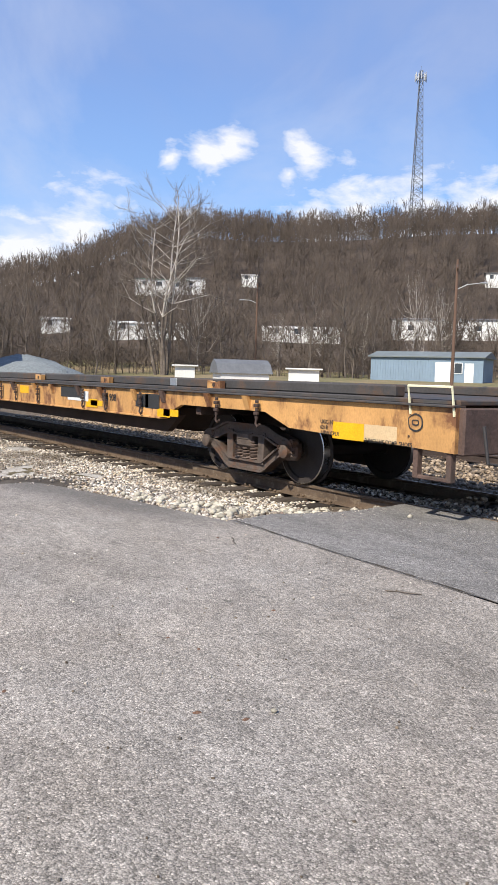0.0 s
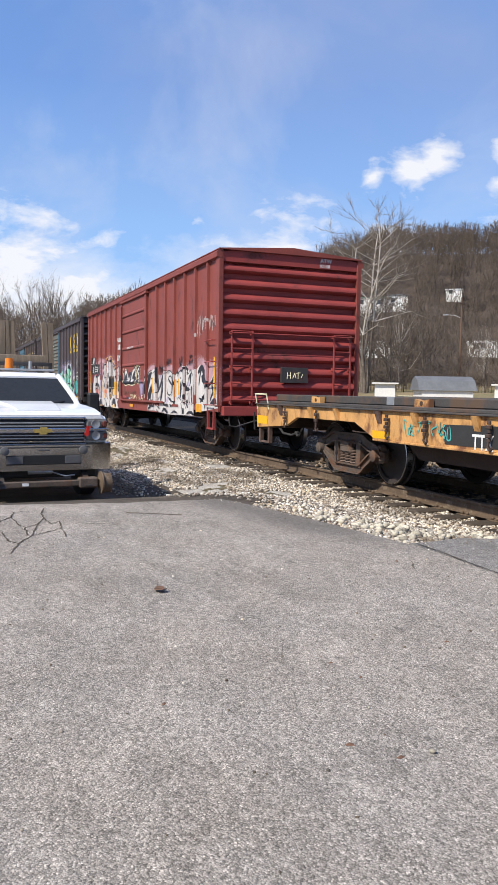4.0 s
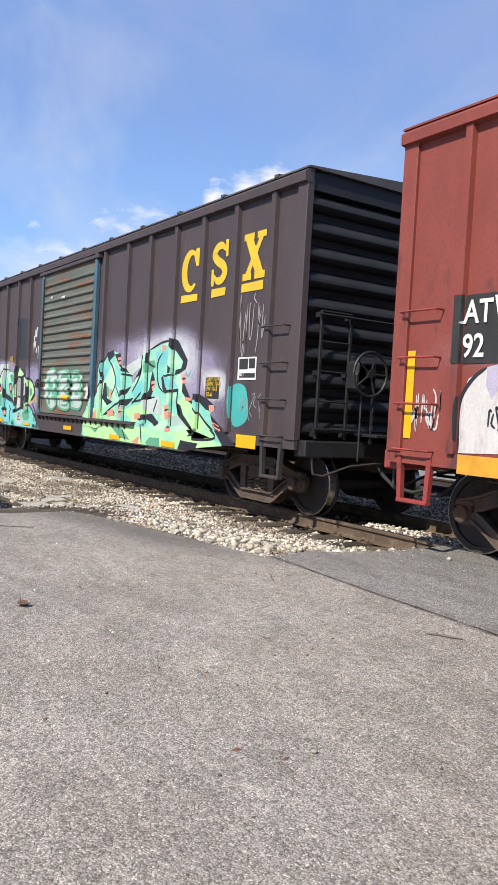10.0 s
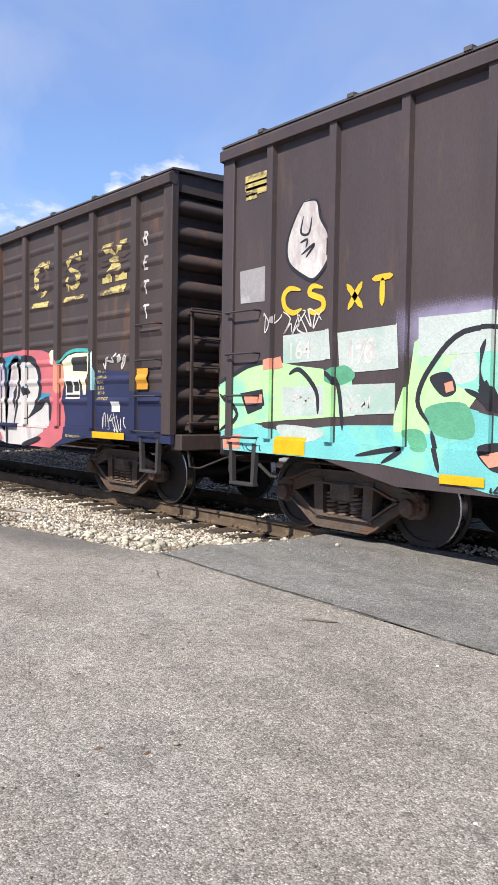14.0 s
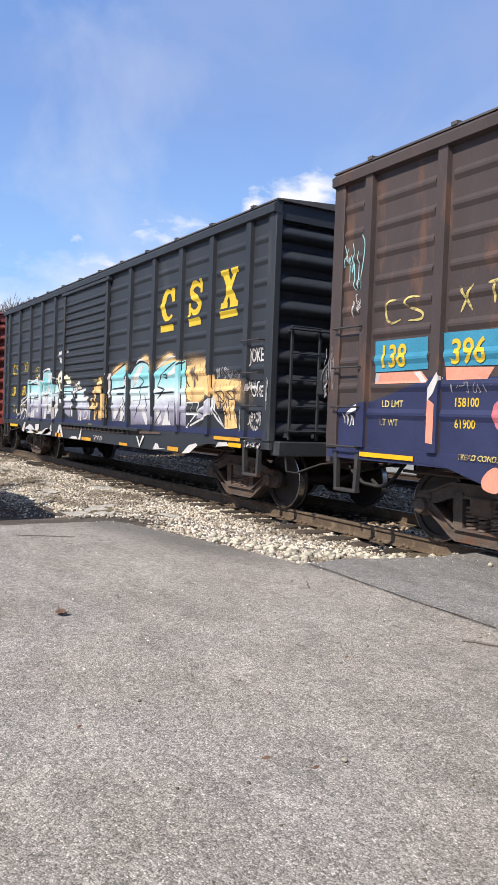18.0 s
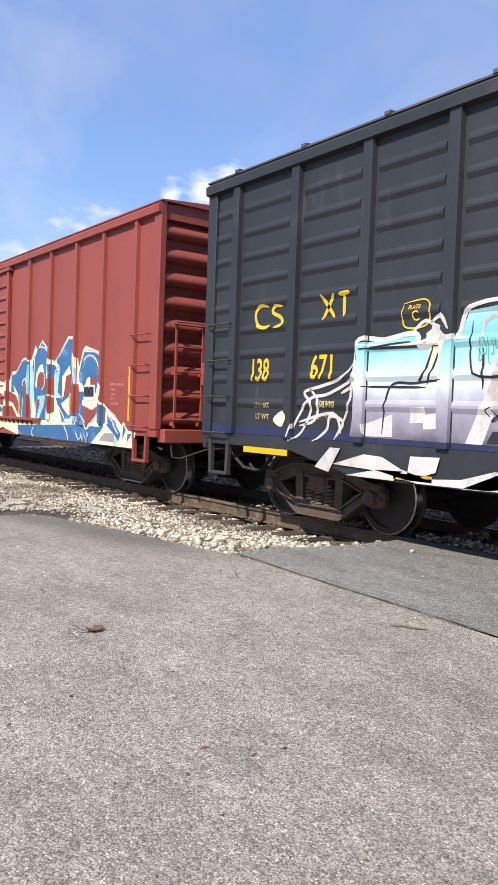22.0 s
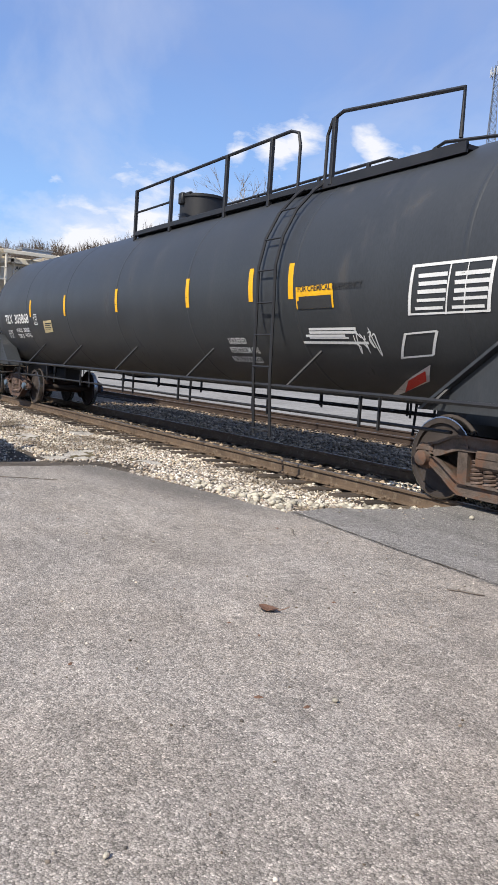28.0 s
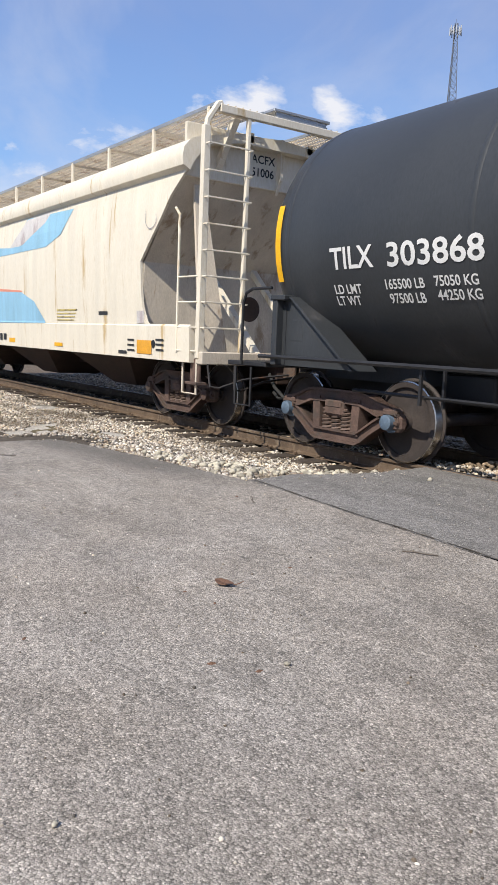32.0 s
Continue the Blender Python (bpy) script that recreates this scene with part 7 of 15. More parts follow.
fill(paint_one, "g_black", ((5.24, 0.77), (5.45, 0.86), (5.71, 0.87), (5.82, 0.83), (5.82, 0.77), (5.57, 0.82)), 0.018, 0)
fill(paint_one, "g_black", ((4.21, 1.04), (4.28, 1.09), (4.37, 0.99), (4.26, 0.97)), 0.018, 0)
fill(paint_one, "g_black", ((1.82, 0.95), (2.41, 0.92), (2.35, 0.88), (1.88, 0.89)), 0.018, 0)
fill(paint_one, "g_black", ((2.67, 0.91), (2.84, 0.91), (2.98, 0.86), (2.88, 0.85)), 0.018, 0)
fill(paint_one, "g_black", ((3.27, 1), (3.73, 0.99), (3.81, 0.92), (3.37, 0.94)), 0.018, 0)
fill(paint_one, "g_black", ((3.89, 0.99), (4.05, 0.98), (4.06, 0.92), (3.94, 0.93)), 0.018, 0)
fill(paint_one, "g_lilac", ((2.1, 1.32), (2.21, 1.37), (2.23, 1.16), (2.14, 1.15)), 0.0085, 1)
fill(paint_one, "g_lilac", ((3.49, 1.14), (3.62, 1.18), (3.67, 1.05), (3.51, 1.01)), 0.0085, 1)
fill(paint_one, "g_lilac", ((4.48, 1.35), (4.6, 1.36), (4.66, 1.19), (4.51, 1.18)), 0.0085, 1)
fill(paint_one, "g_lilac", ((2.74, 1.71), (2.89, 1.74), (2.88, 1.63), (2.77, 1.63)), 0.0085, 1)
fill(paint_one, "g_lilac", ((5.28, 1.51), (5.38, 1.54), (5.38, 1.44), (5.27, 1.43)), 0.0085, 1)
fill(paint_one, "g_lilac", ((5.55, 1.13), (5.62, 1.14), (5.62, 1.06), (5.55, 1.05)), 0.0085, 1)
fill(paint_one, "g_lilac", ((1.73, 1.58), (1.85, 1.61), (1.8, 1.51)), 0.0085, 1)
line(paint_one, 0.05, ((3.85, 1.69), (3.98, 1.51), (3.88, 1.29)), "g_grey", 0.009)
line(paint_one, 0.05, ((2.66, 1.11), (2.98, 1.18)), "g_grey", 0.009)
line(paint_one, 0.05, ((5.21, 1.23), (5.37, 1.28)), "g_grey", 0.009)
line(paint_one, 0.05, ((4.39, 1.15), (4.52, 1.13)), "g_grey", 0.009)
line(paint_one, 0.05, ((3.51, 1.77), (3.77, 1.79)), "g_grey", 0.009)
line(paint_one, 0.05, ((5.59, 1.67), (5.7, 1.73)), "g_grey", 0.009)
line(paint_one, 0.03, ((1.48, 1.58), (1.66, 1.81), (2.02, 1.87)), "g_black", 0.012)
line(paint_one, 0.03, ((2.09, 1.77), (2.37, 1.87)), "g_black", 0.012)
line(paint_one, 0.03, ((1.88, 1.61), (2.09, 1.66), (2.12, 1.54)), "g_black", 0.012)
line(paint_one, 0.03, ((1.87, 1.31), (2.02, 1.33), (2.12, 1.19), (2.05, 1.06), (1.88, 1.12), (1.84, 1.25)), "g_black", 0.012)
line(paint_one, 0.03, ((3.32, 1.71), (3.59, 1.82), (3.89, 1.8), (4.05, 1.67), (4.03, 1.43), (3.88, 1.24), (3.62, 1.23)), "g_black", 0.012)
line(paint_one, 0.03, ((3.6, 1.54), (3.69, 1.66), (3.85, 1.69), (3.98, 1.62)), "g_black", 0.012)
line(paint_one, 0.03, ((4.26, 1.72), (4.48, 1.79)), "g_black", 0.012)
line(paint_one, 0.03, ((4.48, 1.67), (4.46, 1.73)), "g_black", 0.012)
line(paint_one, 0.03, ((4.38, 1.54), (4.56, 1.55)), "g_black", 0.012)
line(paint_one, 0.03, ((5.2, 1.75), (5.24, 1.82), (5.28, 1.75), (5.23, 1.7), (5.2, 1.74)), "g_black", 0.012)
line(paint_one, 0.03, ((5.23, 1.75), (5.37, 1.73)), "g_black", 0.012)
line(paint_one, 0.03, ((5.44, 1.75), (5.52, 1.81), (5.59, 1.74), (5.49, 1.71)), "g_black", 0.012)
line(paint_one, 0.03, ((5.26, 1.44), (5.37, 1.63), (5.52, 1.74)), "g_black", 0.012)
line(paint_one, 0.03, ((5.66, 1.85), (5.77, 1.89)), "g_black", 0.012)
line(paint_one, 0.03, ((2.77, 1.12), (2.62, 1.07)), "g_black", 0.012)
line(paint_one, 0.03, ((1.81, 1.08), (2.01, 1.04), (2.17, 1.1)), "g_black", 0.012)
line(paint_one, 0.03, ((2.78, 1.84), (2.85, 1.93), (3.03, 1.89)), "g_black", 0.012)
line(paint_one, 0.03, ((2.27, 1.51), (2.38, 1.48), (2.32, 1.42)), "g_black", 0.012)
line(paint_one, 0.03, ((4.27, 1.51), (4.3, 1.2)), "g_black", 0.012)
line(paint_one, 0.03, ((4.94, 1.68), (5.02, 1.44), (4.99, 1.22)), "g_black", 0.012)
line(paint_one, 0.03, ((5.02, 1.17), (5.23, 0.9)), "g_black", 0.012)
line(paint_one, 0.03, ((5.42, 1.28), (5.39, 1.12), (5.51, 1.01)), "g_black", 0.012)
line(paint_one, 0.03, ((4.51, 1.18), (4.77, 1.09), (4.91, 0.88), (4.91, 0.75)), "g_black", 0.012)
line(paint_one, 0.03, ((4.12, 1.19), (4.02, 1.05)), "g_black", 0.012)
line(paint_one, 0.03, ((1.57, 1.04), (1.7, 0.88)), "g_black", 0.012)
line(paint_one, 0.03, ((3.19, 0.81), (3.32, 0.88), (3.51, 0.83)), "g_black", 0.012)
line(paint_one, 0.03, ((4.06, 0.76), (4.27, 0.83), (4.52, 0.78)), "g_black", 0.012)
line(paint_one, 0.03, ((5.34, 0.81), (5.56, 0.85)), "g_black", 0.012)
paint_one.bar(4.09, 4.64, 0.94, 1, "red_paint", 0.024, "number_patch")
paint_one.bar(2.07, 2.15, 1.25, 1.67, "yellow_mark", 0.016, "reflector")
paint_one.bar(4.26, 4.36, 1.17, 1.60, "orange_mark", 0.016, "reflector")
paint_one.bar(4.52, 4.60, 1.23, 1.62, "yellow_mark", 0.016, "reflector")
scrawl(paint_one, 2.77, 3.12, 1.76, 1.96, 70, 6, 0.0248, "g_black", 0.013)
scrawl(paint_one, 3.48, 3.89, 1.95, 2.16, 71, 6, 0.0248, "g_black", 0.013)
scrawl(paint_one, 4.59, 4.92, 1.88, 2.14, 72, 6, 0.0248, "g_black", 0.013)
scrawl(paint_one, 5.28, 5.71, 1.84, 2.07, 73, 6, 0.0248, "g_black", 0.013)
scrawl(paint_one, 5.42, 5.62, 2.07, 2.15, 74, 6, 0.0248, "g_black", 0.013)
# its door
fill(paint_one, "g_cream", ((-1.34, 1.91), (-1.22, 1.99), (-1.11, 1.84), (-0.97, 1.96), (-0.76, 1.94), (-0.63, 1.75), (-0.51, 1.85), (-0.17, 1.87), (-0.05, 1.9), (0.21, 2.01), (0.33, 2.04), (0.37, 1.87), (0.29, 1.72), (0.44, 1.66), (0.39, 1.53), (0.12, 1.47), (-0.21, 1.46), (-0.55, 1.48), (-0.8, 1.46), (-1.09, 1.47), (-1.26, 1.63)), 0.010, 1)
fill(paint_one, "g_black", ((-1.31, 1.9), (-1.19, 1.97), (-1.09, 1.83), (-0.95, 1.94), (-0.74, 1.93), (-0.62, 1.75), (-0.5, 1.85), (-0.18, 1.86), (-0.06, 1.89), (0.18, 2.0), (0.31, 2.02), (0.35, 1.86), (0.27, 1.72), (0.41, 1.67), (0.37, 1.54), (0.1, 1.49), (-0.22, 1.48), (-0.54, 1.5), (-0.78, 1.48), (-1.07, 1.49), (-1.23, 1.64)), 0.012, 1)
fill(paint_one, "g_cream", ((0.45, 2.0), (0.58, 2.05), (0.8, 2.03), (0.9, 1.94), (0.87, 1.58), (0.71, 1.5), (0.54, 1.53), (0.46, 1.74)), 0.0104, 1)
fill(paint_one, "g_black", ((0.47, 1.97), (0.59, 2.01), (0.79, 2.0), (0.88, 1.92), (0.85, 1.61), (0.71, 1.54), (0.55, 1.57), (0.48, 1.75)), 0.0124, 1)
fill(paint_one, "g_peach", ((-0.06, 1.89), (0.18, 2.0), (0.31, 2.02), (0.43, 1.94), (0.43, 1.7), (0.1, 1.78)), 0.009, 1)
line(paint_one, 0.05, ((-1.23, 1.85), (-1.2, 1.74), (-1.14, 1.65)), "g_white", 0.016)
line(paint_one, 0.085, ((-1.03, 1.66), (-1.0, 1.81), (-0.87, 1.88), (-0.74, 1.82), (-0.7, 1.6)), "g_white", 0.016)
line(paint_one, 0.08, ((-0.62, 1.8), (-0.59, 1.63), (-0.48, 1.68), (-0.42, 1.6), (-0.31, 1.77)), "g_white", 0.016)
line(paint_one, 0.1, ((0.29, 1.94), (0.06, 1.87), (-0.11, 1.72), (-0.06, 1.61), (0.18, 1.61)), "g_white", 0.016)
line(paint_one, 0.04, ((0.53, 1.93), (0.56, 1.81)), "g_white", 0.016)
line(paint_one, 0.075, ((0.81, 1.89), (0.68, 1.93), (0.62, 1.84), (0.75, 1.77), (0.74, 1.68), (0.6, 1.65)), "g_white", 0.016)
fill(paint_one, "navy", ((-0.79, 1.12), (-0.51, 1.12), (-0.5, 1.01), (-0.78, 1.01)), 0.012, 0, "sticker")
fill(paint_one, "g_white", ((-0.48, 1.1), (-0.28, 1.1), (-0.28, 1.0), (-0.48, 1.01)), 0.012, 0, "sticker")
scrawl(paint_one, -0.24, 0.45, 1.04, 1.22, 7, 6, 0.022, "g_cream", 0.014)
scrawl(paint_one, -1.39, -0.89, 1.08, 1.16, 6, 7, 0.012, "g_pink", 0.013)
scrawl(paint_one, -1.23, -0.5, 1.17, 1.34, 9, 6, 0.03, "truck_iron", 0.013)
scrawl(paint_one, -0.3, 0.43, 1.15, 1.31, 10, 6, 0.03, "truck_iron", 0.013)
fill(paint_one, "g_violet", ((0.75, 1.45), (0.99, 1.64), (1.13, 1.58), (1.28, 1.48), (1.21, 1.17), (0.95, 1.15), (0.89, 1.34)), 0.012, 1)
scrawl(paint_one, 0.75, 1.24, 0.95, 1.2, 12, 6, 0.014, "g_cream", 0.0136)
paint_one.bar(-0.44, -0.02, 0.83, 0.91, "orange_mark", 0.03, "reflector")
paint_one.text("DOORS 10-0 H 10-2", -0.66, 2.56, 0.09, "letter_white", 0.01, width=1)
# first red car, rear half
fill(paint_one, "g_rose", ((-6.68, 1.97), (-5.91, 2.35), (-5.2, 2.48), (-4.36, 2.36), (-4.01, 2.48), (-3.49, 2.47), (-3.19, 2.5), (-2.8, 2.31), (-2.23, 2.26), (-2.2, 1.87), (-5.37, 1.81)), 0.003, 1)
fill(paint_one, "g_rose", ((-5.23, 2.27), (-4.98, 2.18), (-4.8, 2), (-4.48, 2.16), (-4.12, 2.31), (-4.01, 2.43), (-3.84, 2.42), (-3.73, 2.25), (-3.52, 2.32), (-3.34, 2.38), (-3.16, 2.35), (-3.06, 2.26), (-2.93, 2.26), (-2.69, 2.1), (-2.54, 2.04), (-2.2, 2.13), (-2.19, 1.92), (-3.73, 1.77), (-4.93, 1.57)), 0.0035, 1)
fill(paint_one, "g_white", ((-6.56, 1.05), (-6.59, 1.51), (-6.49, 1.74), (-6.31, 1.84), (-5.93, 1.91), (-5.73, 1.77), (-5.23, 1.88), (-5.12, 1.68), (-4.97, 1.64), (-4.88, 1.28), (-4.86, 1.1), (-4.86, 0.75), (-5.45, 0.76), (-5.83, 0.85), (-5.98, 1.08)), 0.006, 0)
fill(paint_one, "g_white", ((-4.88, 1.64), (-4.77, 1.78), (-4.68, 1.99), (-4.37, 2.14), (-4.06, 2.27), (-3.98, 2.38), (-3.84, 2.34), (-3.76, 2.13), (-3.79, 1.92), (-3.49, 2.18), (-3.38, 2.28), (-3.16, 2.28), (-3.12, 2.16), (-3.09, 2.03), (-2.98, 2.18), (-2.7, 2.06), (-2.65, 1.89), (-2.47, 2.01), (-2.2, 2.07), (-2.09, 0.73), (-2.95, 0.73), (-3.3, 0.75), (-3.98, 0.73), (-4.58, 0.76), (-4.88, 0.82), (-4.91, 1.28)), 0.006, 0)
fill(paint_one, "g_lilac", ((-4.97, 1.64), (-4.86, 1.78), (-4.86, 1.46), (-4.9, 1.2)), 0.008, 0)
fill(paint_one, "g_lilac", ((-5.98, 1.08), (-5.68, 1.07), (-5.31, 1.13), (-4.88, 1.06), (-4.88, 1.01), (-5.7, 1.03)), 0.008, 0)
fill(paint_one, "g_lilac", ((-3.84, 2.32), (-3.76, 2.25), (-3.76, 1.97), (-3.79, 1.92)), 0.008, 0)
fill(paint_one, "g_black", ((-4.06, 2.25), (-4.01, 2.39), (-3.88, 2.42), (-3.8, 2.32), (-3.81, 2.25), (-3.91, 2.31), (-4.02, 2.28)), 0.012, 0)
fill(paint_one, "g_black", ((-3.44, 2.21), (-3.38, 2.31), (-3.2, 2.33), (-3.12, 2.25), (-3.16, 2.23), (-3.34, 2.25)), 0.012, 0)
fill(paint_one, "g_black", ((-3.02, 2.19), (-2.95, 2.22), (-2.69, 2.08), (-2.63, 1.89), (-2.72, 1.99), (-2.95, 2.15)), 0.012, 0)
fill(paint_one, "g_black", ((-4.65, 1.96), (-4.55, 2.02), (-4.36, 2.11), (-4.48, 1.95), (-4.66, 1.82), (-4.77, 1.67), (-4.88, 1.63), (-4.8, 1.78)), 0.012, 0)
fill(paint_one, "g_black", ((-4.27, 2.15), (-4.05, 2.27), (-4.15, 2.14)), 0.012, 0)
fill(paint_one, "g_black", ((-5.84, 1.87), (-5.74, 1.82), (-5.26, 1.9), (-5.23, 1.86), (-5.51, 1.81), (-5.76, 1.75)), 0.012, 0)
fill(paint_one, "g_black", ((-5.88, 1.52), (-5.69, 1.57), (-5.41, 1.49), (-5.29, 1.34), (-5.34, 1.25), (-5.47, 1.37), (-5.65, 1.46), (-5.83, 1.46)), 0.012, 0)
fill(paint_one, "g_black", ((-5.45, 0.76), (-5.4, 0.88), (-5.12, 0.97), (-4.88, 1.01), (-4.73, 0.75), (-5.09, 0.77)), 0.012, 0)
fill(paint_one, "g_black", ((-4.58, 1.52), (-4.51, 1.57), (-4.19, 1.57), (-4.13, 1.44), (-4.2, 1.4), (-4.24, 1.42), (-4.41, 1.39), (-4.44, 1.22), (-4.29, 0.98), (-4.38, 1.01), (-4.49, 1.19), (-4.59, 1.39)), 0.012, 0)
fill(paint_one, "g_black", ((-4.38, 1.77), (-4.23, 1.84), (-4.2, 1.96), (-4.16, 1.78), (-4.19, 1.68), (-4.27, 1.74)), 0.012, 0)
fill(paint_one, "g_black", ((-3.97, 1.87), (-3.87, 1.92), (-3.88, 1.81), (-3.77, 1.76), (-3.87, 1.67), (-3.88, 1.57), (-3.94, 1.74)), 0.012, 0)
fill(paint_one, "g_black", ((-3.74, 1.9), (-3.55, 2), (-3.68, 1.87), (-3.83, 1.69), (-3.79, 1.84)), 0.012, 0)
fill(paint_one, "g_black", ((-3.65, 1.55), (-3.55, 1.67), (-3.38, 1.74), (-3.38, 1.67), (-3.51, 1.55), (-3.54, 1.33), (-3.37, 1.18), (-3.38, 1.09), (-3.54, 1.23), (-3.63, 1.39)), 0.012, 0)
fill(paint_one, "g_black", ((-3.38, 1.36), (-3.24, 1.35), (-3.29, 1.16), (-3.38, 1.21)), 0.012, 0)
fill(paint_one, "g_black", ((-3.18, 1.34), (-3.01, 1.38), (-3.02, 1.22), (-3.2, 1.07), (-3.12, 1.22)), 0.012, 0)
fill(paint_one, "g_black", ((-3.41, 1.11), (-3.23, 1.03), (-3.16, 0.78), (-3.24, 0.96), (-3.4, 1.04)), 0.012, 0)
fill(paint_one, "g_black", ((-4.13, 1), (-4.02, 0.91), (-3.83, 0.75), (-3.98, 0.74), (-4.09, 0.83)), 0.012, 0)
fill(paint_one, "g_black", ((-3.48, 0.84), (-3.24, 0.74), (-3.55, 0.74)), 0.012, 0)
fill(paint_one, "g_black", ((-2.47, 1.56), (-2.36, 1.52), (-2.16, 1.5), (-2.13, 1.27), (-2.37, 1.28), (-2.45, 1.42)), 0.012, 0)
fill(paint_one, "g_black", ((-2.26, 0.93), (-2.12, 1.09), (-2.09, 0.73), (-2.19, 0.82)), 0.012, 0)
fill(paint_one, "g_black", ((-3.09, 0.73), (-3.05, 0.92), (-2.95, 1.03), (-2.83, 1.06), (-2.63, 1.03), (-2.4, 0.81), (-2.58, 0.75), (-2.81, 0.86), (-2.97, 0.81), (-2.99, 0.73)), 0.012, 0)
fill(paint_one, "g_black", ((-2.33, 2.2), (-2.22, 2.24), (-2.2, 2.18), (-2.3, 2.18)), 0.012, 0)
fill(paint_one, "g_black", ((-4.13, 1.75), (-4.09, 1.76), (-4.11, 1.72), (-4.15, 1.71)), 0.012, 0)
fill(paint_one, "g_black", ((-3.33, 2.01), (-3.29, 2.03), (-3.29, 1.98)), 0.012, 0)
fill(paint_one, "g_peach_solid", ((-5.12, 0.76), (-5.04, 0.81), (-4.91, 0.82), (-4.88, 0.75)), 0.015, 1)
fill(paint_one, "g_peach_solid", ((-3.01, 0.76), (-2.88, 0.86), (-2.66, 0.84), (-2.7, 0.74)), 0.015, 1)
fill(paint_one, "g_peach_solid", ((-2.36, 1.15), (-2.3, 1.19), (-2.18, 1.18), (-2.23, 1.07), (-2.34, 1.08)), 0.015, 1)
fill(paint_one, "g_peach_solid", ((-3.37, 1.15), (-3.24, 1.21), (-3.23, 1.35), (-3.12, 1.34), (-3.13, 1.22), (-3.2, 1.07), (-3.31, 1.08)), 0.015, 1)
fill(paint_one, "g_rose_solid", ((-5.8, 1.29), (-5.7, 1.37), (-5.49, 1.32), (-5.36, 1.22), (-5.43, 1.14), (-5.65, 1.15)), 0.013, 1)
line(paint_one, 0.03, ((-5.8, 1.29), (-5.7, 1.37), (-5.49, 1.32), (-5.36, 1.22), (-5.43, 1.14), (-5.65, 1.15), (-5.8, 1.29)), "g_black", 0.015)
fill(paint_one, "g_coral", ((-4.41, 1.41), (-4.2, 1.42), (-4.16, 1.17), (-4.24, 1.06), (-4.36, 1.23)), 0.013, 0)
fill(paint_one, "g_coral", ((-4.19, 1.35), (-3.95, 1.36), (-3.94, 1.23), (-4.16, 1.2)), 0.0125, 0)
fill(paint_one, "g_lilac", ((-6.29, 1.84), (-6.09, 1.88), (-6.12, 1.68), (-6.22, 1.55), (-6.29, 1.68)), 0.009, 0)
paint_one.bar(-4.16, -3.95, 1.33, 1.34, "g_cream", 0.016, "lettering")
paint_one.bar(-4.16, -3.95, 1.3, 1.3, "g_cream", 0.016, "lettering")
paint_one.bar(-4.16, -3.95, 1.27, 1.27, "g_cream", 0.016, "lettering")
paint_one.bar(-4.16, -3.95, 1.24, 1.24, "g_cream", 0.016, "lettering")
line(paint_one, 0.04, ((-6.56, 1.07), (-6.58, 1.5), (-6.45, 1.73), (-6.29, 1.84)), "g_black", 0.012)
line(paint_one, 0.04, ((-3.83, 2.33), (-3.73, 2.13), (-3.79, 1.77)), "g_black", 0.012)
line(paint_one, 0.04, ((-3.12, 2.23), (-3.13, 1.95), (-3.08, 1.79), (-3.02, 2), (-2.95, 2.09), (-2.72, 2.03)), "g_black", 0.012)
line(paint_one, 0.04, ((-2.7, 2.05), (-2.62, 1.79), (-2.62, 1.47), (-2.7, 1.4)), "g_black", 0.012)
line(paint_one, 0.04, ((-3.74, 1.29), (-3.59, 1.2), (-3.48, 1.08), (-3.48, 0.88), (-3.66, 0.75)), "g_black", 0.012)
line(paint_one, 0.04, ((-4.81, 0.92), (-4.58, 0.77), (-4.3, 0.8), (-4.26, 0.96)), "g_black", 0.012)
line(paint_one, 0.04, ((-2.65, 1.89), (-2.49, 1.99), (-2.2, 2.06)), "g_black", 0.012)
line(paint_one, 0.04, ((-4.4, 1.25), (-4.41, 1.05)), "g_black", 0.012)
line(paint_one, 0.04, ((-4.02, 1.64), (-3.91, 1.54), (-3.77, 1.61)), "g_black", 0.012)
line(paint_one, 0.04, ((-4.2, 2.25), (-4.34, 2.12)), "g_black", 0.012)
line(paint_one, 0.026, ((-5.2, 1.86), (-5.16, 1.68), (-5.23, 1.53), (-5.09, 1.47)), "g_black", 0.012)
line(paint_one, 0.026, ((-5.11, 1.68), (-5.18, 1.45), (-5.09, 1.27), (-4.9, 1.23)), "g_black", 0.012)
line(paint_one, 0.026, ((-5.98, 1.06), (-5.68, 1.05), (-5.31, 1.13), (-4.88, 1.05)), "g_black", 0.012)
line(paint_one, 0.026, ((-5.66, 0.98), (-5.52, 0.91), (-5.54, 1.08)), "g_black", 0.012)
line(paint_one, 0.026, ((-4.84, 1.21), (-4.86, 1.46), (-4.88, 1.63)), "g_black", 0.012)
line(paint_one, 0.026, ((-3.62, 1.36), (-3.44, 1.36), (-2.72, 1.38)), "g_black", 0.012)
line(paint_one, 0.026, ((-2.73, 1.37), (-2.66, 1.24), (-2.73, 1.15), (-2.91, 1.16)), "g_black", 0.012)
line(paint_one, 0.026, ((-2.95, 1.14), (-2.81, 1.14), (-2.74, 1.09)), "g_black", 0.012)
line(paint_one, 0.026, ((-4.16, 0.97), (-4.27, 0.96), (-4.38, 1.02)), "g_black", 0.012)
line(paint_one, 0.026, ((-3.98, 1.18), (-3.9, 1.05), (-3.68, 1)), "g_black", 0.012)
line(paint_one, 0.026, ((-2.45, 1.79), (-2.47, 1.72), (-2.37, 1.69), (-2.3, 1.78), (-2.38, 1.88), (-2.24, 1.91)), "g_black", 0.012)
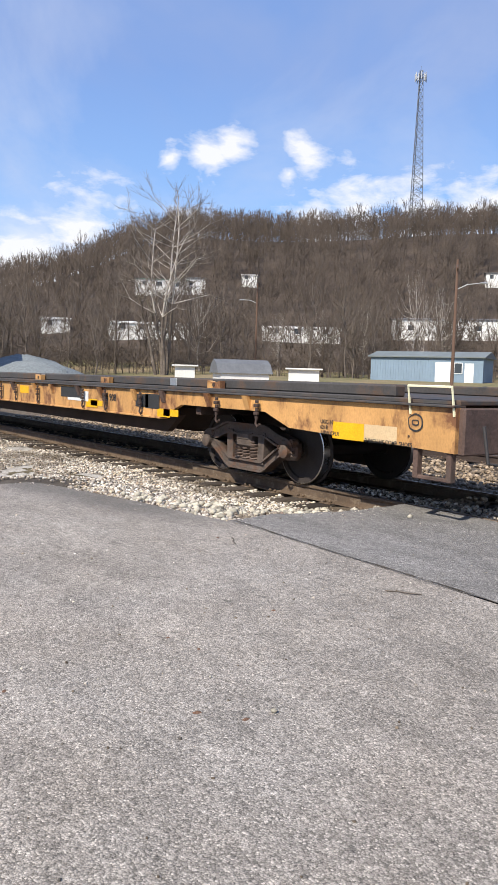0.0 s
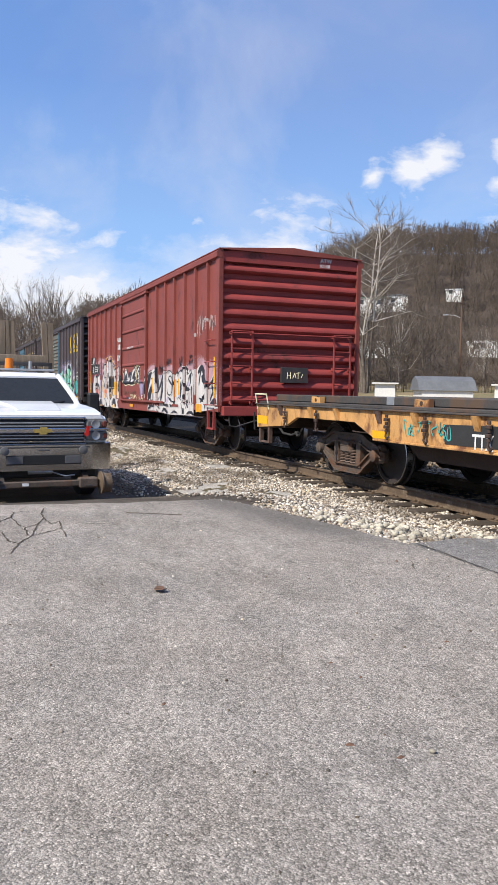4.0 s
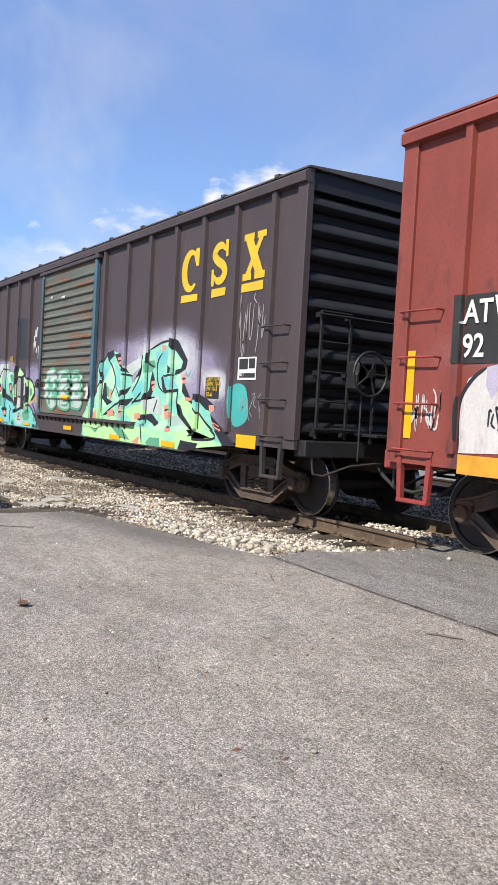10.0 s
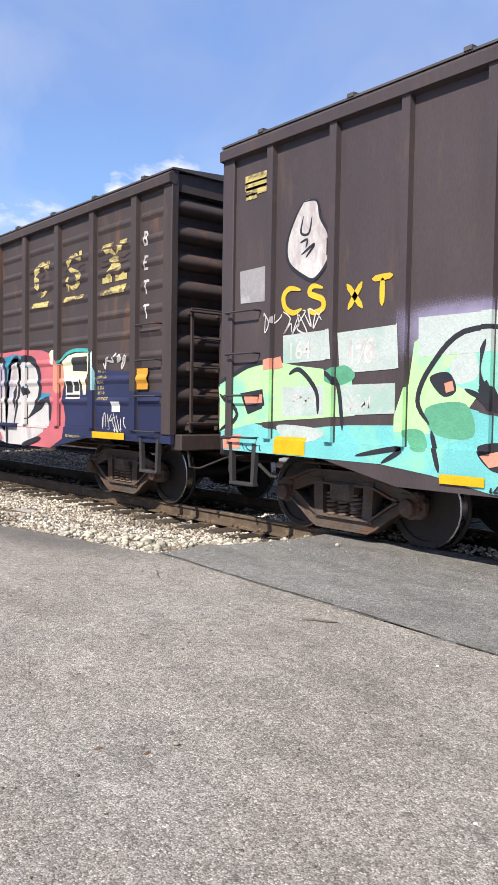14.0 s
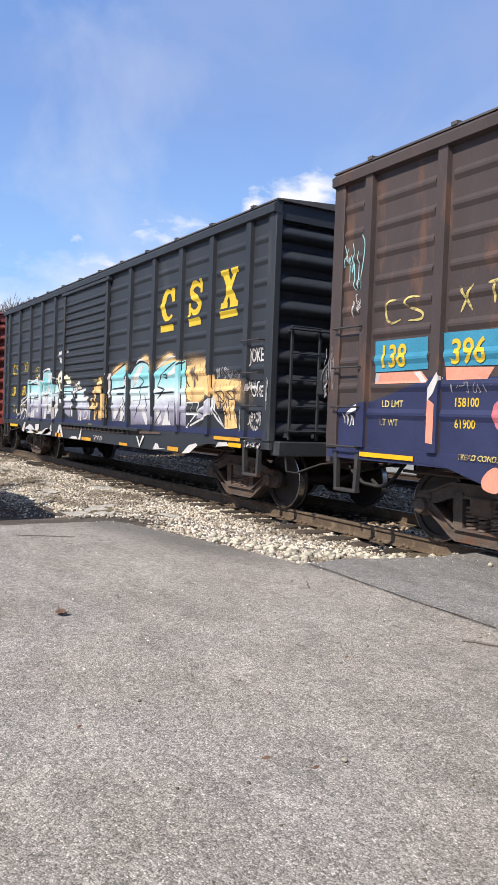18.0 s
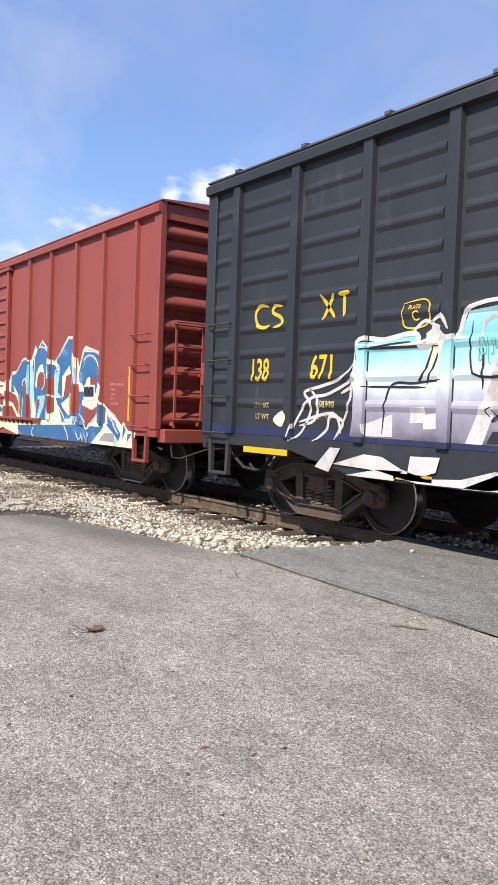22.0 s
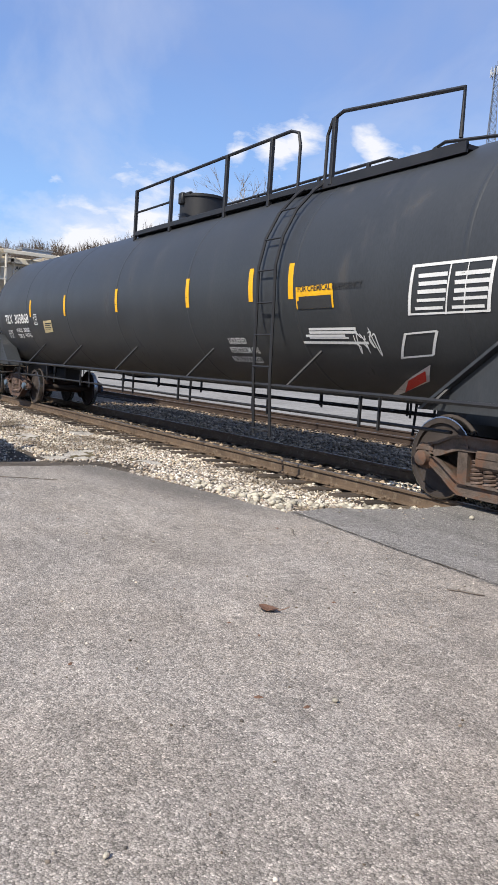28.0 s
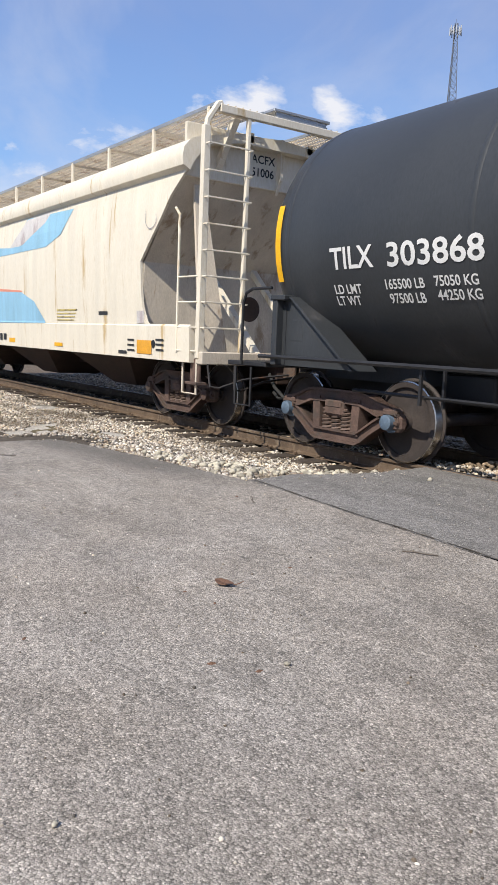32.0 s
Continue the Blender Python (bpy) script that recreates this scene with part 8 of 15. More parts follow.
line(paint_one, 0.026, ((-2.3, 1.81), (-2.18, 1.78)), "g_black", 0.012)
line(paint_one, 0.026, ((-3.93, 2.17), (-3.88, 2.08), (-3.84, 2.13)), "g_black", 0.012)
line(paint_one, 0.026, ((-3.73, 1.66), (-3.59, 1.66)), "g_black", 0.012)
line(paint_one, 0.026, ((-5.88, 1.4), (-6.02, 1.42)), "g_black", 0.012)
line(paint_one, 0.026, ((-4.54, 1.64), (-4.65, 1.61)), "g_black", 0.012)
line(paint_one, 0.026, ((-2.45, 1.04), (-2.12, 1.04)), "g_black", 0.012)
line(paint_one, 0.03, ((-2.41, 1.3), (-2.3, 1.37), (-2.15, 1.39)), "g_aqua", 0.016)
line(paint_one, 0.03, ((-5.16, 2.27), (-5.02, 2.18), (-5.05, 1.92), (-5.09, 1.69)), "g_peach_solid", 0.0135)
line(paint_one, 0.03, ((-4.09, 2.34), (-4.01, 2.42), (-3.84, 2.41), (-3.76, 2.26), (-3.77, 2.06)), "g_peach_solid", 0.0135)
line(paint_one, 0.03, ((-3.52, 2.36), (-3.48, 2.27), (-3.38, 2.34), (-3.27, 2.44), (-3.18, 2.35), (-3.08, 2.24), (-3.01, 2.26), (-2.7, 2.1), (-2.65, 1.95), (-2.54, 2.03), (-2.4, 2.09), (-2.2, 2.12)), "g_peach_solid", 0.0135)
line(paint_one, 0.03, ((-4.19, 1.32), (-4.13, 1.07), (-4.15, 0.76)), "g_peach_solid", 0.0135)
line(paint_one, 0.03, ((-4.76, 1.94), (-4.55, 2.06)), "g_peach_solid", 0.0135)
line(paint_one, 0.03, ((-3.84, 2.39), (-3.8, 2.48)), "g_peach_solid", 0.0135)
line(paint_one, 0.03, ((-3.16, 2.34), (-3.19, 2.42)), "g_peach_solid", 0.0135)
line(paint_one, 0.03, ((-4.08, 2.34), (-4.12, 2.41)), "g_peach_solid", 0.0135)
scrawl(paint_one, -4.87, -4.45, 2.02, 2.18, 80, 4, 0.0217, "g_black", 0.013)
scrawl(paint_one, -7.2, -6.84, 1.21, 1.5, 81, 4, 0.0217, "g_white", 0.013)
scrawl(paint_one, -6.24, -6.08, 1.27, 1.49, 82, 4, 0.0217, "g_black", 0.013)
paint_one.bar(-3.38, -2.73, 1.7, 1.77, "truck_rust", 0.026, "metal_plate")
paint_one.bar(-3.37, -2.76, 1.41, 1.77, "sticker_dark", 0.02, "metal_plate")
paint_one.bar(-4.01, -3.76, 1.37, 1.51, "sticker_dark", 0.02, "metal_plate")
paint_one.bar(-6.69, -5.97, 1.88, 2.51, "sticker_dark", 0.016, "number_board")
paint_one.bar(-5.9, -5.18, 1.9, 2.24, "sticker_dark", 0.016, "number_board")
paint_one.text("AT", -6.58, 2.25, 0.3, "letter_white", 0.022, width=0.85)
paint_one.text("W", -6.2, 2.26, 0.3, "letter_white", 0.07, width=0.62)
paint_one.text("92", -6.58, 1.94, 0.3, "letter_white", 0.022, width=0.85)
paint_one.text("158", -5.91, 1.96, 0.28, "letter_white", 0.022, width=0.85)
paint_one.bar(-6.54, -6.05, 0.86, 1.04, "orange_mark", 0.016, "reflector")
paint_one.bar(-4.77, -4.67, 1.29, 1.70, "yellow_mark", 0.016, "reflector")
paint_one.bar(-2.54, -2.43, 1.16, 1.59, "yellow_mark", 0.016, "reflector")
paint_one.bar(-2.37, -2.25, 1.22, 1.62, "yellow_mark", 0.016, "reflector")
paint_one.bar(-7.27, -7.17, 1.15, 2.02, "yellow_mark", 0.016, "reflector")
fill(paint_one, "g_white", ((-2.34, 2.45), (-2.2, 2.46), (-2.2, 2.26), (-2.4, 2.25)), 0.01, 0)
fill(paint_one, "g_white", ((-2.29, 2.76), (-2.23, 2.78), (-2.23, 2.61), (-2.29, 2.62)), 0.01, 0)
paint_one.text("SECURITY", -2.41, 2.9, 0.12, "letter_white", 0.01, width=1)
scrawl(paint_one, -7.12, -6.79, 1.2, 1.67, 8, 4, 0.0186, "g_white", 0.013)
fill(paint_one, "g_white", ((-2.33, 2.94), (-1.83, 2.95), (-1.79, 2.85), (-2.29, 2.86)), 0.01, 0)
fill(paint_one, "g_white", ((-2.2, 2.77), (-1.95, 2.78), (-1.95, 2.6), (-2.2, 2.62)), 0.01, 0)
fill(paint_one, "g_white", ((-2.26, 2.41), (-1.97, 2.43), (-2.11, 2.27), (-2.24, 2.28)), 0.01, 0)
# plum car, front half
fill(paint_plum, "g_violet", ((1.55, 1.96), (1.82, 2.42), (2.89, 2.49), (3.48, 2.55), (4.41, 2.54), (4.95, 2.46), (5.3, 2.26), (5.76, 2.12), (5.96, 1.85), (6.05, 1.53), (5.97, 1.1), (5.84, 0.99), (4.7, 1.03), (1.9, 1.34)), 0.003, 1)
fill(paint_plum, "g_mist", ((2.91, 2.21), (3.38, 2.39), (4.02, 2.51), (4.6, 2.49), (5.13, 2.27), (5.32, 1.98), (5.17, 1.75), (4.66, 1.58), (3.2, 1.57)), 0.004, 1)
fill(paint_plum, "g_mist", ((5.24, 1.87), (5.7, 1.91), (5.96, 1.8), (5.98, 1.53), (5.66, 1.42), (5.35, 1.52)), 0.0038, 1)
fill(paint_plum, "g_mint", ((0.9, 0.71), (0.98, 1.08), (1.32, 1.35), (1.5, 1.53), (1.66, 2.02), (1.97, 2.26), (2.19, 2.26), (2.45, 2.21), (2.63, 1.97), (2.92, 1.87), (2.97, 1.69), (3.25, 1.95), (3.31, 2.16), (3.56, 2.17), (3.59, 2.25), (3.98, 2.31), (4.29, 2.37), (4.54, 2.34), (4.84, 2.04), (4.79, 1.93), (4.63, 1.84), (4.73, 1.64), (5.05, 1.39), (5.11, 1.55), (5.25, 1.52), (5.46, 1.36), (5.65, 1.4), (5.56, 1.26), (5.95, 0.9), (5.91, 0.83), (5.16, 0.88), (4.65, 0.7), (3.48, 0.71), (1.06, 0.7)), 0.006, 0)
fill(paint_plum, "g_green", ((0.99, 0.88), (1.83, 1.02), (2.86, 0.98), (3.88, 0.97), (4.45, 0.96), (5.07, 1.02), (5.58, 0.94), (5.96, 0.84), (4.65, 0.7), (3.49, 0.7), (1.01, 0.7)), 0.007, 0)
fill(paint_plum, "g_green", ((4.54, 1.41), (4.82, 1.49), (5.26, 1.25), (5.72, 0.94), (5.16, 0.88), (4.73, 1.11)), 0.007, 0)
fill(paint_plum, "g_green", ((2.68, 1.24), (3.44, 1.39), (3.73, 1.23), (3.09, 1.03)), 0.007, 0)
fill(paint_plum, "g_green", ((1.62, 1.26), (2.34, 1.3), (2.36, 1.04), (1.54, 1.01)), 0.007, 0)
fill(paint_plum, "g_aqua", ((3.8, 2.18), (4.24, 2.28), (4.34, 2.15), (4.07, 1.97), (3.88, 2.01)), 0.008, 0)
fill(paint_plum, "g_aqua", ((4.02, 1.85), (4.33, 1.8), (4.58, 1.64), (4.1, 1.61)), 0.008, 0)
fill(paint_plum, "g_aqua", ((2.25, 2.03), (2.64, 1.88), (2.57, 1.6), (2.32, 1.65)), 0.008, 0)
fill(paint_plum, "g_aqua", ((5.14, 1.48), (5.46, 1.31), (5.37, 1.14), (5.21, 1.28)), 0.008, 0)
fill(paint_plum, "g_aqua", ((1.66, 1.99), (1.97, 2.2), (2.12, 2.03), (1.78, 1.7)), 0.008, 0)
fill(paint_plum, "g_aqua", ((2.98, 1.54), (3.41, 1.82), (3.56, 1.6), (3.14, 1.43)), 0.008, 0)
fill(paint_plum, "g_fog", ((3.43, 1.43), (3.98, 1.5), (4.13, 1.2), (3.59, 1.23)), 0.0085, 0)
fill(paint_plum, "g_fog", ((2.63, 1.97), (3.31, 2.14), (3.32, 1.99), (2.96, 1.83)), 0.0085, 0)
fill(paint_plum, "g_fog", ((4.37, 1.21), (4.73, 1.19), (4.9, 1.08), (4.45, 1.04)), 0.0085, 0)
fill(paint_plum, "g_deep", ((3.5, 2.05), (3.77, 2.06), (3.81, 1.98), (3.68, 1.88), (3.51, 1.86), (3.48, 1.96)), 0.0105, 0)
fill(paint_plum, "g_deep", ((1.92, 1.67), (2.06, 1.6), (2.05, 1.44), (1.9, 1.51)), 0.0105, 0)
fill(paint_plum, "g_deep", ((1.35, 0.87), (1.74, 0.92), (1.56, 0.78)), 0.0105, 0)
fill(paint_plum, "g_deep", ((3.62, 0.74), (3.76, 0.83), (4.09, 0.84), (4.13, 0.7), (3.66, 0.7)), 0.0105, 0)
fill(paint_plum, "g_deep", ((2.24, 0.94), (2.71, 0.92), (3.04, 0.74), (2.63, 0.76)), 0.0105, 0)
fill(paint_plum, "g_black", ((1.92, 2.25), (2.17, 2.28), (2.22, 2.19), (2.02, 2.1), (1.91, 2.16)), 0.012, 0)
fill(paint_plum, "g_black", ((2.23, 2.2), (2.45, 2.22), (2.56, 2.06), (2.84, 1.87), (2.64, 1.9), (2.42, 2.01)), 0.012, 0)
fill(paint_plum, "g_black", ((3.31, 2.16), (3.47, 2.18), (3.39, 2.07), (3.3, 2.1)), 0.012, 0)
fill(paint_plum, "g_black", ((4.25, 2.36), (4.35, 2.39), (4.53, 2.34), (4.84, 2.04), (4.8, 1.91), (4.6, 1.84), (4.45, 1.82), (4.49, 1.9), (4.65, 1.92), (4.7, 2.02), (4.49, 2.17), (4.33, 2.25)), 0.012, 0)
fill(paint_plum, "g_black", ((4.23, 1.93), (4.32, 1.97), (4.42, 1.92), (4.39, 1.85), (4.28, 1.84)), 0.012, 0)
fill(paint_plum, "g_black", ((4.72, 1.76), (4.84, 1.62), (5.07, 1.38), (4.88, 1.44), (4.71, 1.57)), 0.012, 0)
fill(paint_plum, "g_black", ((5.06, 1.55), (5.24, 1.54), (5.52, 1.45), (5.67, 1.38), (5.65, 1.3), (5.43, 1.32), (5.17, 1.46), (5.07, 1.42)), 0.012, 0)
fill(paint_plum, "g_black", ((5.56, 1.26), (5.85, 1.1), (6.03, 1.01), (6.28, 0.86), (5.96, 0.84), (5.64, 1.1)), 0.012, 0)
fill(paint_plum, "g_black", ((2.51, 1.4), (3.06, 1.45), (2.99, 1.4), (2.8, 1.31), (2.68, 1.32), (2.65, 1.1), (2.54, 1.14), (2.47, 1.28)), 0.012, 0)
fill(paint_plum, "g_black", ((3.12, 1.12), (3.45, 1.18), (3.76, 1.21), (4.01, 1.08), (3.94, 1.01), (3.6, 1.11), (3.39, 1.07)), 0.012, 0)
fill(paint_plum, "g_black", ((3.72, 1.9), (3.81, 1.75), (3.77, 1.58), (3.68, 1.44), (3.47, 1.46), (3.63, 1.6), (3.66, 1.77)), 0.012, 0)
fill(paint_plum, "g_black", ((4.02, 1.79), (4.08, 1.81), (4.17, 1.63), (4.35, 1.59), (4.58, 1.62), (4.59, 1.57), (4.2, 1.53), (4.1, 1.56)), 0.012, 0)
fill(paint_plum, "g_black", ((4.54, 1.41), (4.69, 1.36), (4.78, 1.23), (4.99, 1.09), (5.15, 0.99), (4.9, 1.06), (4.61, 1.22)), 0.012, 0)
fill(paint_plum, "g_black", ((1.82, 1.7), (1.91, 1.71), (1.98, 1.43), (2.21, 1.37), (1.99, 1.3), (1.75, 1.43)), 0.012, 0)
fill(paint_plum, "g_black", ((3.22, 1.91), (3.34, 1.99), (3.3, 1.84), (3.11, 1.78), (2.97, 1.67)), 0.012, 0)
fill(paint_plum, "g_black", ((2.5, 1.53), (2.97, 1.65), (2.82, 1.54), (2.59, 1.44)), 0.012, 0)
fill(paint_plum, "g_black", ((4.78, 0.85), (4.95, 0.84), (5.29, 0.83), (5.22, 0.74), (4.7, 0.71)), 0.012, 0)
fill(paint_plum, "g_coral", ((2.35, 2.14), (2.48, 2.15), (2.54, 2.02), (2.41, 2.02)), 0.014, 0)
fill(paint_plum, "g_coral", ((4, 2.29), (4.15, 2.28), (4.11, 2.21), (4.03, 2.18)), 0.014, 0)
fill(paint_plum, "g_coral", ((3.69, 1.72), (3.81, 1.74), (3.82, 1.63), (3.74, 1.57)), 0.014, 0)
fill(paint_plum, "g_coral", ((4.69, 1.81), (4.81, 1.85), (4.82, 1.7), (4.72, 1.69)), 0.014, 0)
fill(paint_plum, "g_coral", ((4.81, 1.49), (5.03, 1.48), (4.99, 1.44), (4.82, 1.44)), 0.014, 0)
fill(paint_plum, "g_coral", ((5.51, 1.39), (5.66, 1.39), (5.65, 1.3), (5.53, 1.29)), 0.014, 0)
fill(paint_plum, "g_coral", ((5.6, 1.16), (5.8, 1.11), (5.86, 1.03), (5.69, 1.07)), 0.014, 0)
fill(paint_plum, "g_coral", ((2.51, 1.28), (2.72, 1.3), (2.71, 1.13), (2.57, 1.08)), 0.014, 0)
fill(paint_plum, "g_coral", ((3.12, 1.19), (3.45, 1.22), (3.38, 1.13), (3.13, 1.09)), 0.014, 0)
fill(paint_plum, "g_coral", ((4.17, 1.35), (4.39, 1.37), (4.44, 1.18), (4.23, 1.09), (4.18, 1.21)), 0.014, 0)
fill(paint_plum, "g_coral", ((4.25, 1.01), (4.45, 1.02), (4.42, 0.96), (4.27, 0.95)), 0.014, 0)
fill(paint_plum, "g_coral", ((2.06, 1.58), (2.15, 1.6), (2.16, 1.44), (2.09, 1.41)), 0.014, 0)
fill(paint_plum, "g_coral", ((3.11, 0.72), (3.4, 0.83), (3.34, 0.7)), 0.014, 0)
fill(paint_plum, "g_coral", ((2, 1.19), (2.26, 1.25), (2.29, 1.13), (2.05, 1.1)), 0.014, 0)
line(paint_plum, 0.03, ((2.37, 2.08), (2.52, 2.09)), "g_black", 0.016)
line(paint_plum, 0.03, ((3.71, 1.66), (3.81, 1.68)), "g_black", 0.016)
line(paint_plum, 0.03, ((4.7, 1.76), (4.81, 1.77)), "g_black", 0.016)
line(paint_plum, 0.03, ((2.56, 1.19), (2.72, 1.21)), "g_black", 0.016)
line(paint_plum, 0.03, ((4.18, 1.27), (4.42, 1.29)), "g_black", 0.016)
line(paint_plum, 0.03, ((5.66, 1.12), (5.83, 1.07)), "g_black", 0.016)
line(paint_plum, 0.036, ((1.66, 2.02), (1.97, 2.25)), "g_black", 0.012)
line(paint_plum, 0.036, ((1.5, 1.53), (1.77, 1.75), (1.66, 2.02)), "g_black", 0.012)
line(paint_plum, 0.036, ((2.07, 1.41), (2.31, 1.7), (2.16, 1.98), (1.93, 2.13)), "g_black", 0.012)
line(paint_plum, 0.036, ((2.32, 1.65), (2.51, 1.4), (2.26, 1.3), (1.82, 1.12)), "g_black", 0.012)
line(paint_plum, 0.036, ((2.64, 1.85), (3, 1.82)), "g_black", 0.012)
line(paint_plum, 0.036, ((2.98, 1.54), (3.26, 1.82), (3.31, 2.14)), "g_black", 0.012)
line(paint_plum, 0.036, ((3.59, 2.25), (3.57, 2.03), (3.81, 1.95)), "g_black", 0.012)
line(paint_plum, 0.036, ((3.59, 2.23), (3.98, 2.33), (4.25, 2.35)), "g_black", 0.012)
line(paint_plum, 0.036, ((4.03, 2.17), (3.88, 2.01), (3.93, 1.69), (4.1, 1.56)), "g_black", 0.012)
line(paint_plum, 0.036, ((3.35, 1.56), (2.99, 1.34)), "g_black", 0.012)
line(paint_plum, 0.036, ((4.45, 1.82), (4.08, 1.81)), "g_black", 0.012)
line(paint_plum, 0.036, ((4.59, 1.61), (4.57, 1.39), (4.7, 1.22)), "g_black", 0.012)
line(paint_plum, 0.036, ((5.11, 1.55), (5.07, 1.39)), "g_black", 0.012)
line(paint_plum, 0.036, ((5.07, 1.38), (5.42, 1.15), (5.75, 0.94), (5.16, 0.88), (5.13, 0.93)), "g_black", 0.012)
line(paint_plum, 0.036, ((2.99, 1.38), (3.43, 1.43), (3.85, 1.48)), "g_black", 0.012)
line(paint_plum, 0.036, ((3.39, 1.07), (3.48, 0.71)), "g_black", 0.012)
line(paint_plum, 0.036, ((1.82, 1.12), (2.26, 1.2), (2.31, 1.11)), "g_black", 0.012)
line(paint_plum, 0.036, ((3.8, 1.23), (3.92, 1.44)), "g_black", 0.012)
line(paint_plum, 0.036, ((2.71, 0.92), (2.88, 0.71)), "g_black", 0.012)
line(paint_plum, 0.036, ((4.96, 1.07), (5.15, 0.98), (4.97, 0.92)), "g_black", 0.012)
paint_plum.bar(5.39, 5.76, 1.48, 1.78, "sticker_dark", 0.014, "stencil_panel")
paint_plum.text("LXH 13-4", 5.43, 1.73, 0.085, "letter_yellow", 0.018, width=1)
paint_plum.text("EXW 10-8", 5.43, 1.66, 0.085, "letter_yellow", 0.018, width=1)
paint_plum.text("IW 10-8", 5.44, 1.59, 0.085, "letter_yellow", 0.018, width=1)
paint_plum.text("50-6", 5.44, 1.51, 0.085, "letter_yellow", 0.018, width=1)
paint_plum.bar(6.21, 6.64, 1.74, 2.04, "letter_white", 0.012, "data_panel")
paint_plum.bar(6.24, 6.45, 1.88, 2.02, "sticker_dark", 0.016, "data_panel")
paint_plum.bar(6.47, 6.61, 1.89, 2.02, "sticker_dark", 0.016, "data_panel")
paint_plum.bar(6.25, 6.62, 1.77, 1.83, "sticker_dark", 0.016, "data_panel")
paint_plum.text("BLT", 6.27, 1.79, 0.07, "letter_white", 0.02, width=1)
paint_plum.bar(6.29, 6.75, 0.85, 1.02, "yellow_mark", 0.012, "reflector")
paint_plum.bar(4.18, 4.61, 0.72, 0.81, "yellow_mark", 0.03, "reflector")
paint_plum.bar(2.22, 2.64, 0.72, 0.8, "yellow_mark", 0.03, "reflector")
paint_plum.bar(-0.02, 0.4, 0.77, 0.85, "yellow_mark", 0.03, "reflector")
scrawl(paint_plum, 6.13, 6.8, 2.07, 2.88, 11, 9, 0.0186, "g_grey", 0.013)
fill(paint_plum, "g_teal", ((6.08, 1.64), (6.41, 1.64), (6.49, 1.23), (6.14, 1.14)), 0.005, 1)
scrawl(paint_plum, 6.28, 6.8, 1.2, 1.58, 12, 6, 0.0124, "g_grey", 0.013)
scrawl(paint_plum, 4.77, 5, 1.73, 1.88, 13, 4, 0.0124, "g_teal", 0.013)
slab_c(paint_plum, "letter_yellow", 4.52, 5.03, 3.04, 3.67)
fill(paint_plum, "letter_yellow", ((4.54, 3.01), (5.02, 3), (5.03, 2.9), (4.53, 2.9)), 0.012, 0, "marking")
slab_s(paint_plum, "letter_yellow", 5.38, 5.83, 3.06, 3.67)
fill(paint_plum, "letter_yellow", ((5.42, 3.02), (5.79, 3.02), (5.78, 2.91), (5.41, 2.9)), 0.012, 0, "marking")
slab_x(paint_plum, "letter_yellow", 6.2, 6.71, 3.05, 3.66)
fill(paint_plum, "letter_yellow", ((6.19, 3.01), (6.69, 3.02), (6.69, 2.9), (6.18, 2.9)), 0.012, 0, "marking")
# plum car, door and rear half
fill(paint_plum, "g_fog", ((-0.42, 1.89), (-0.04, 1.96), (0.32, 1.87), (0.38, 1.56), (0.32, 1.23), (0.01, 1.16), (-0.37, 1.25), (-0.44, 1.55)), 0.04, 1)
line(paint_plum, 0.05, ((-0.42, 1.89), (-0.04, 1.96), (0.32, 1.87), (0.38, 1.56), (0.32, 1.23), (0.01, 1.16), (-0.37, 1.25), (-0.44, 1.55), (-0.42, 1.89)), "g_deep", 0.046)
fill(paint_plum, "g_fog", ((0.26, 1.87), (0.57, 1.94), (0.88, 1.86), (0.93, 1.56), (0.89, 1.25), (0.62, 1.19), (0.3, 1.27), (0.24, 1.55)), 0.04, 1)
line(paint_plum, 0.05, ((0.26, 1.87), (0.57, 1.94), (0.88, 1.86), (0.93, 1.56), (0.89, 1.25), (0.62, 1.19), (0.3, 1.27), (0.24, 1.55), (0.26, 1.87)), "g_deep", 0.046)
line(paint_plum, 0.07, ((-0.24, 1.25), (-0.25, 1.75), (0.04, 1.84), (0.23, 1.73), (0.01, 1.55), (0.27, 1.44), (0.16, 1.27), (-0.18, 1.25)), "g_deep", 0.046)
line(paint_plum, 0.07, ((0.43, 1.27), (0.39, 1.68), (0.58, 1.84), (0.8, 1.73), (0.84, 1.35)), "g_deep", 0.046)
line(paint_plum, 0.07, ((0.54, 1.5), (0.74, 1.5)), "g_deep", 0.046)
fill(paint_plum, "g_fog", ((-1.16, 1.67), (-1.04, 1.9), (-0.79, 2), (-0.55, 1.95), (-0.39, 1.78), (-0.35, 1.48), (-0.47, 1.25), (-0.71, 1.15), (-0.96, 1.23), (-1.12, 1.44)), 0.04, 1)
line(paint_plum, 0.05, ((-1.16, 1.67), (-1.04, 1.9), (-0.79, 2), (-0.55, 1.95), (-0.39, 1.78), (-0.35, 1.48), (-0.47, 1.25), (-0.71, 1.15), (-0.96, 1.23), (-1.12, 1.44), (-1.16, 1.67)), "g_deep", 0.046)
fill(paint_plum, "g_deep", ((-0.95, 1.41), (-0.95, 1.8), (-0.82, 1.81), (-0.56, 1.51), (-0.54, 1.78), (-0.44, 1.77), (-0.44, 1.31), (-0.55, 1.29), (-0.81, 1.62), (-0.83, 1.25), (-0.94, 1.26)), 0.044, 0)
fill(paint_plum, "g_white", ((1.09, 1.62), (1.29, 1.69), (1.38, 1.51), (1.27, 1.4), (1.1, 1.43)), 0.04, 1)
fill(paint_plum, "g_coral", ((1.41, 1.16), (1.69, 1.22), (1.71, 1.06), (1.42, 1.02)), 0.028, 0)
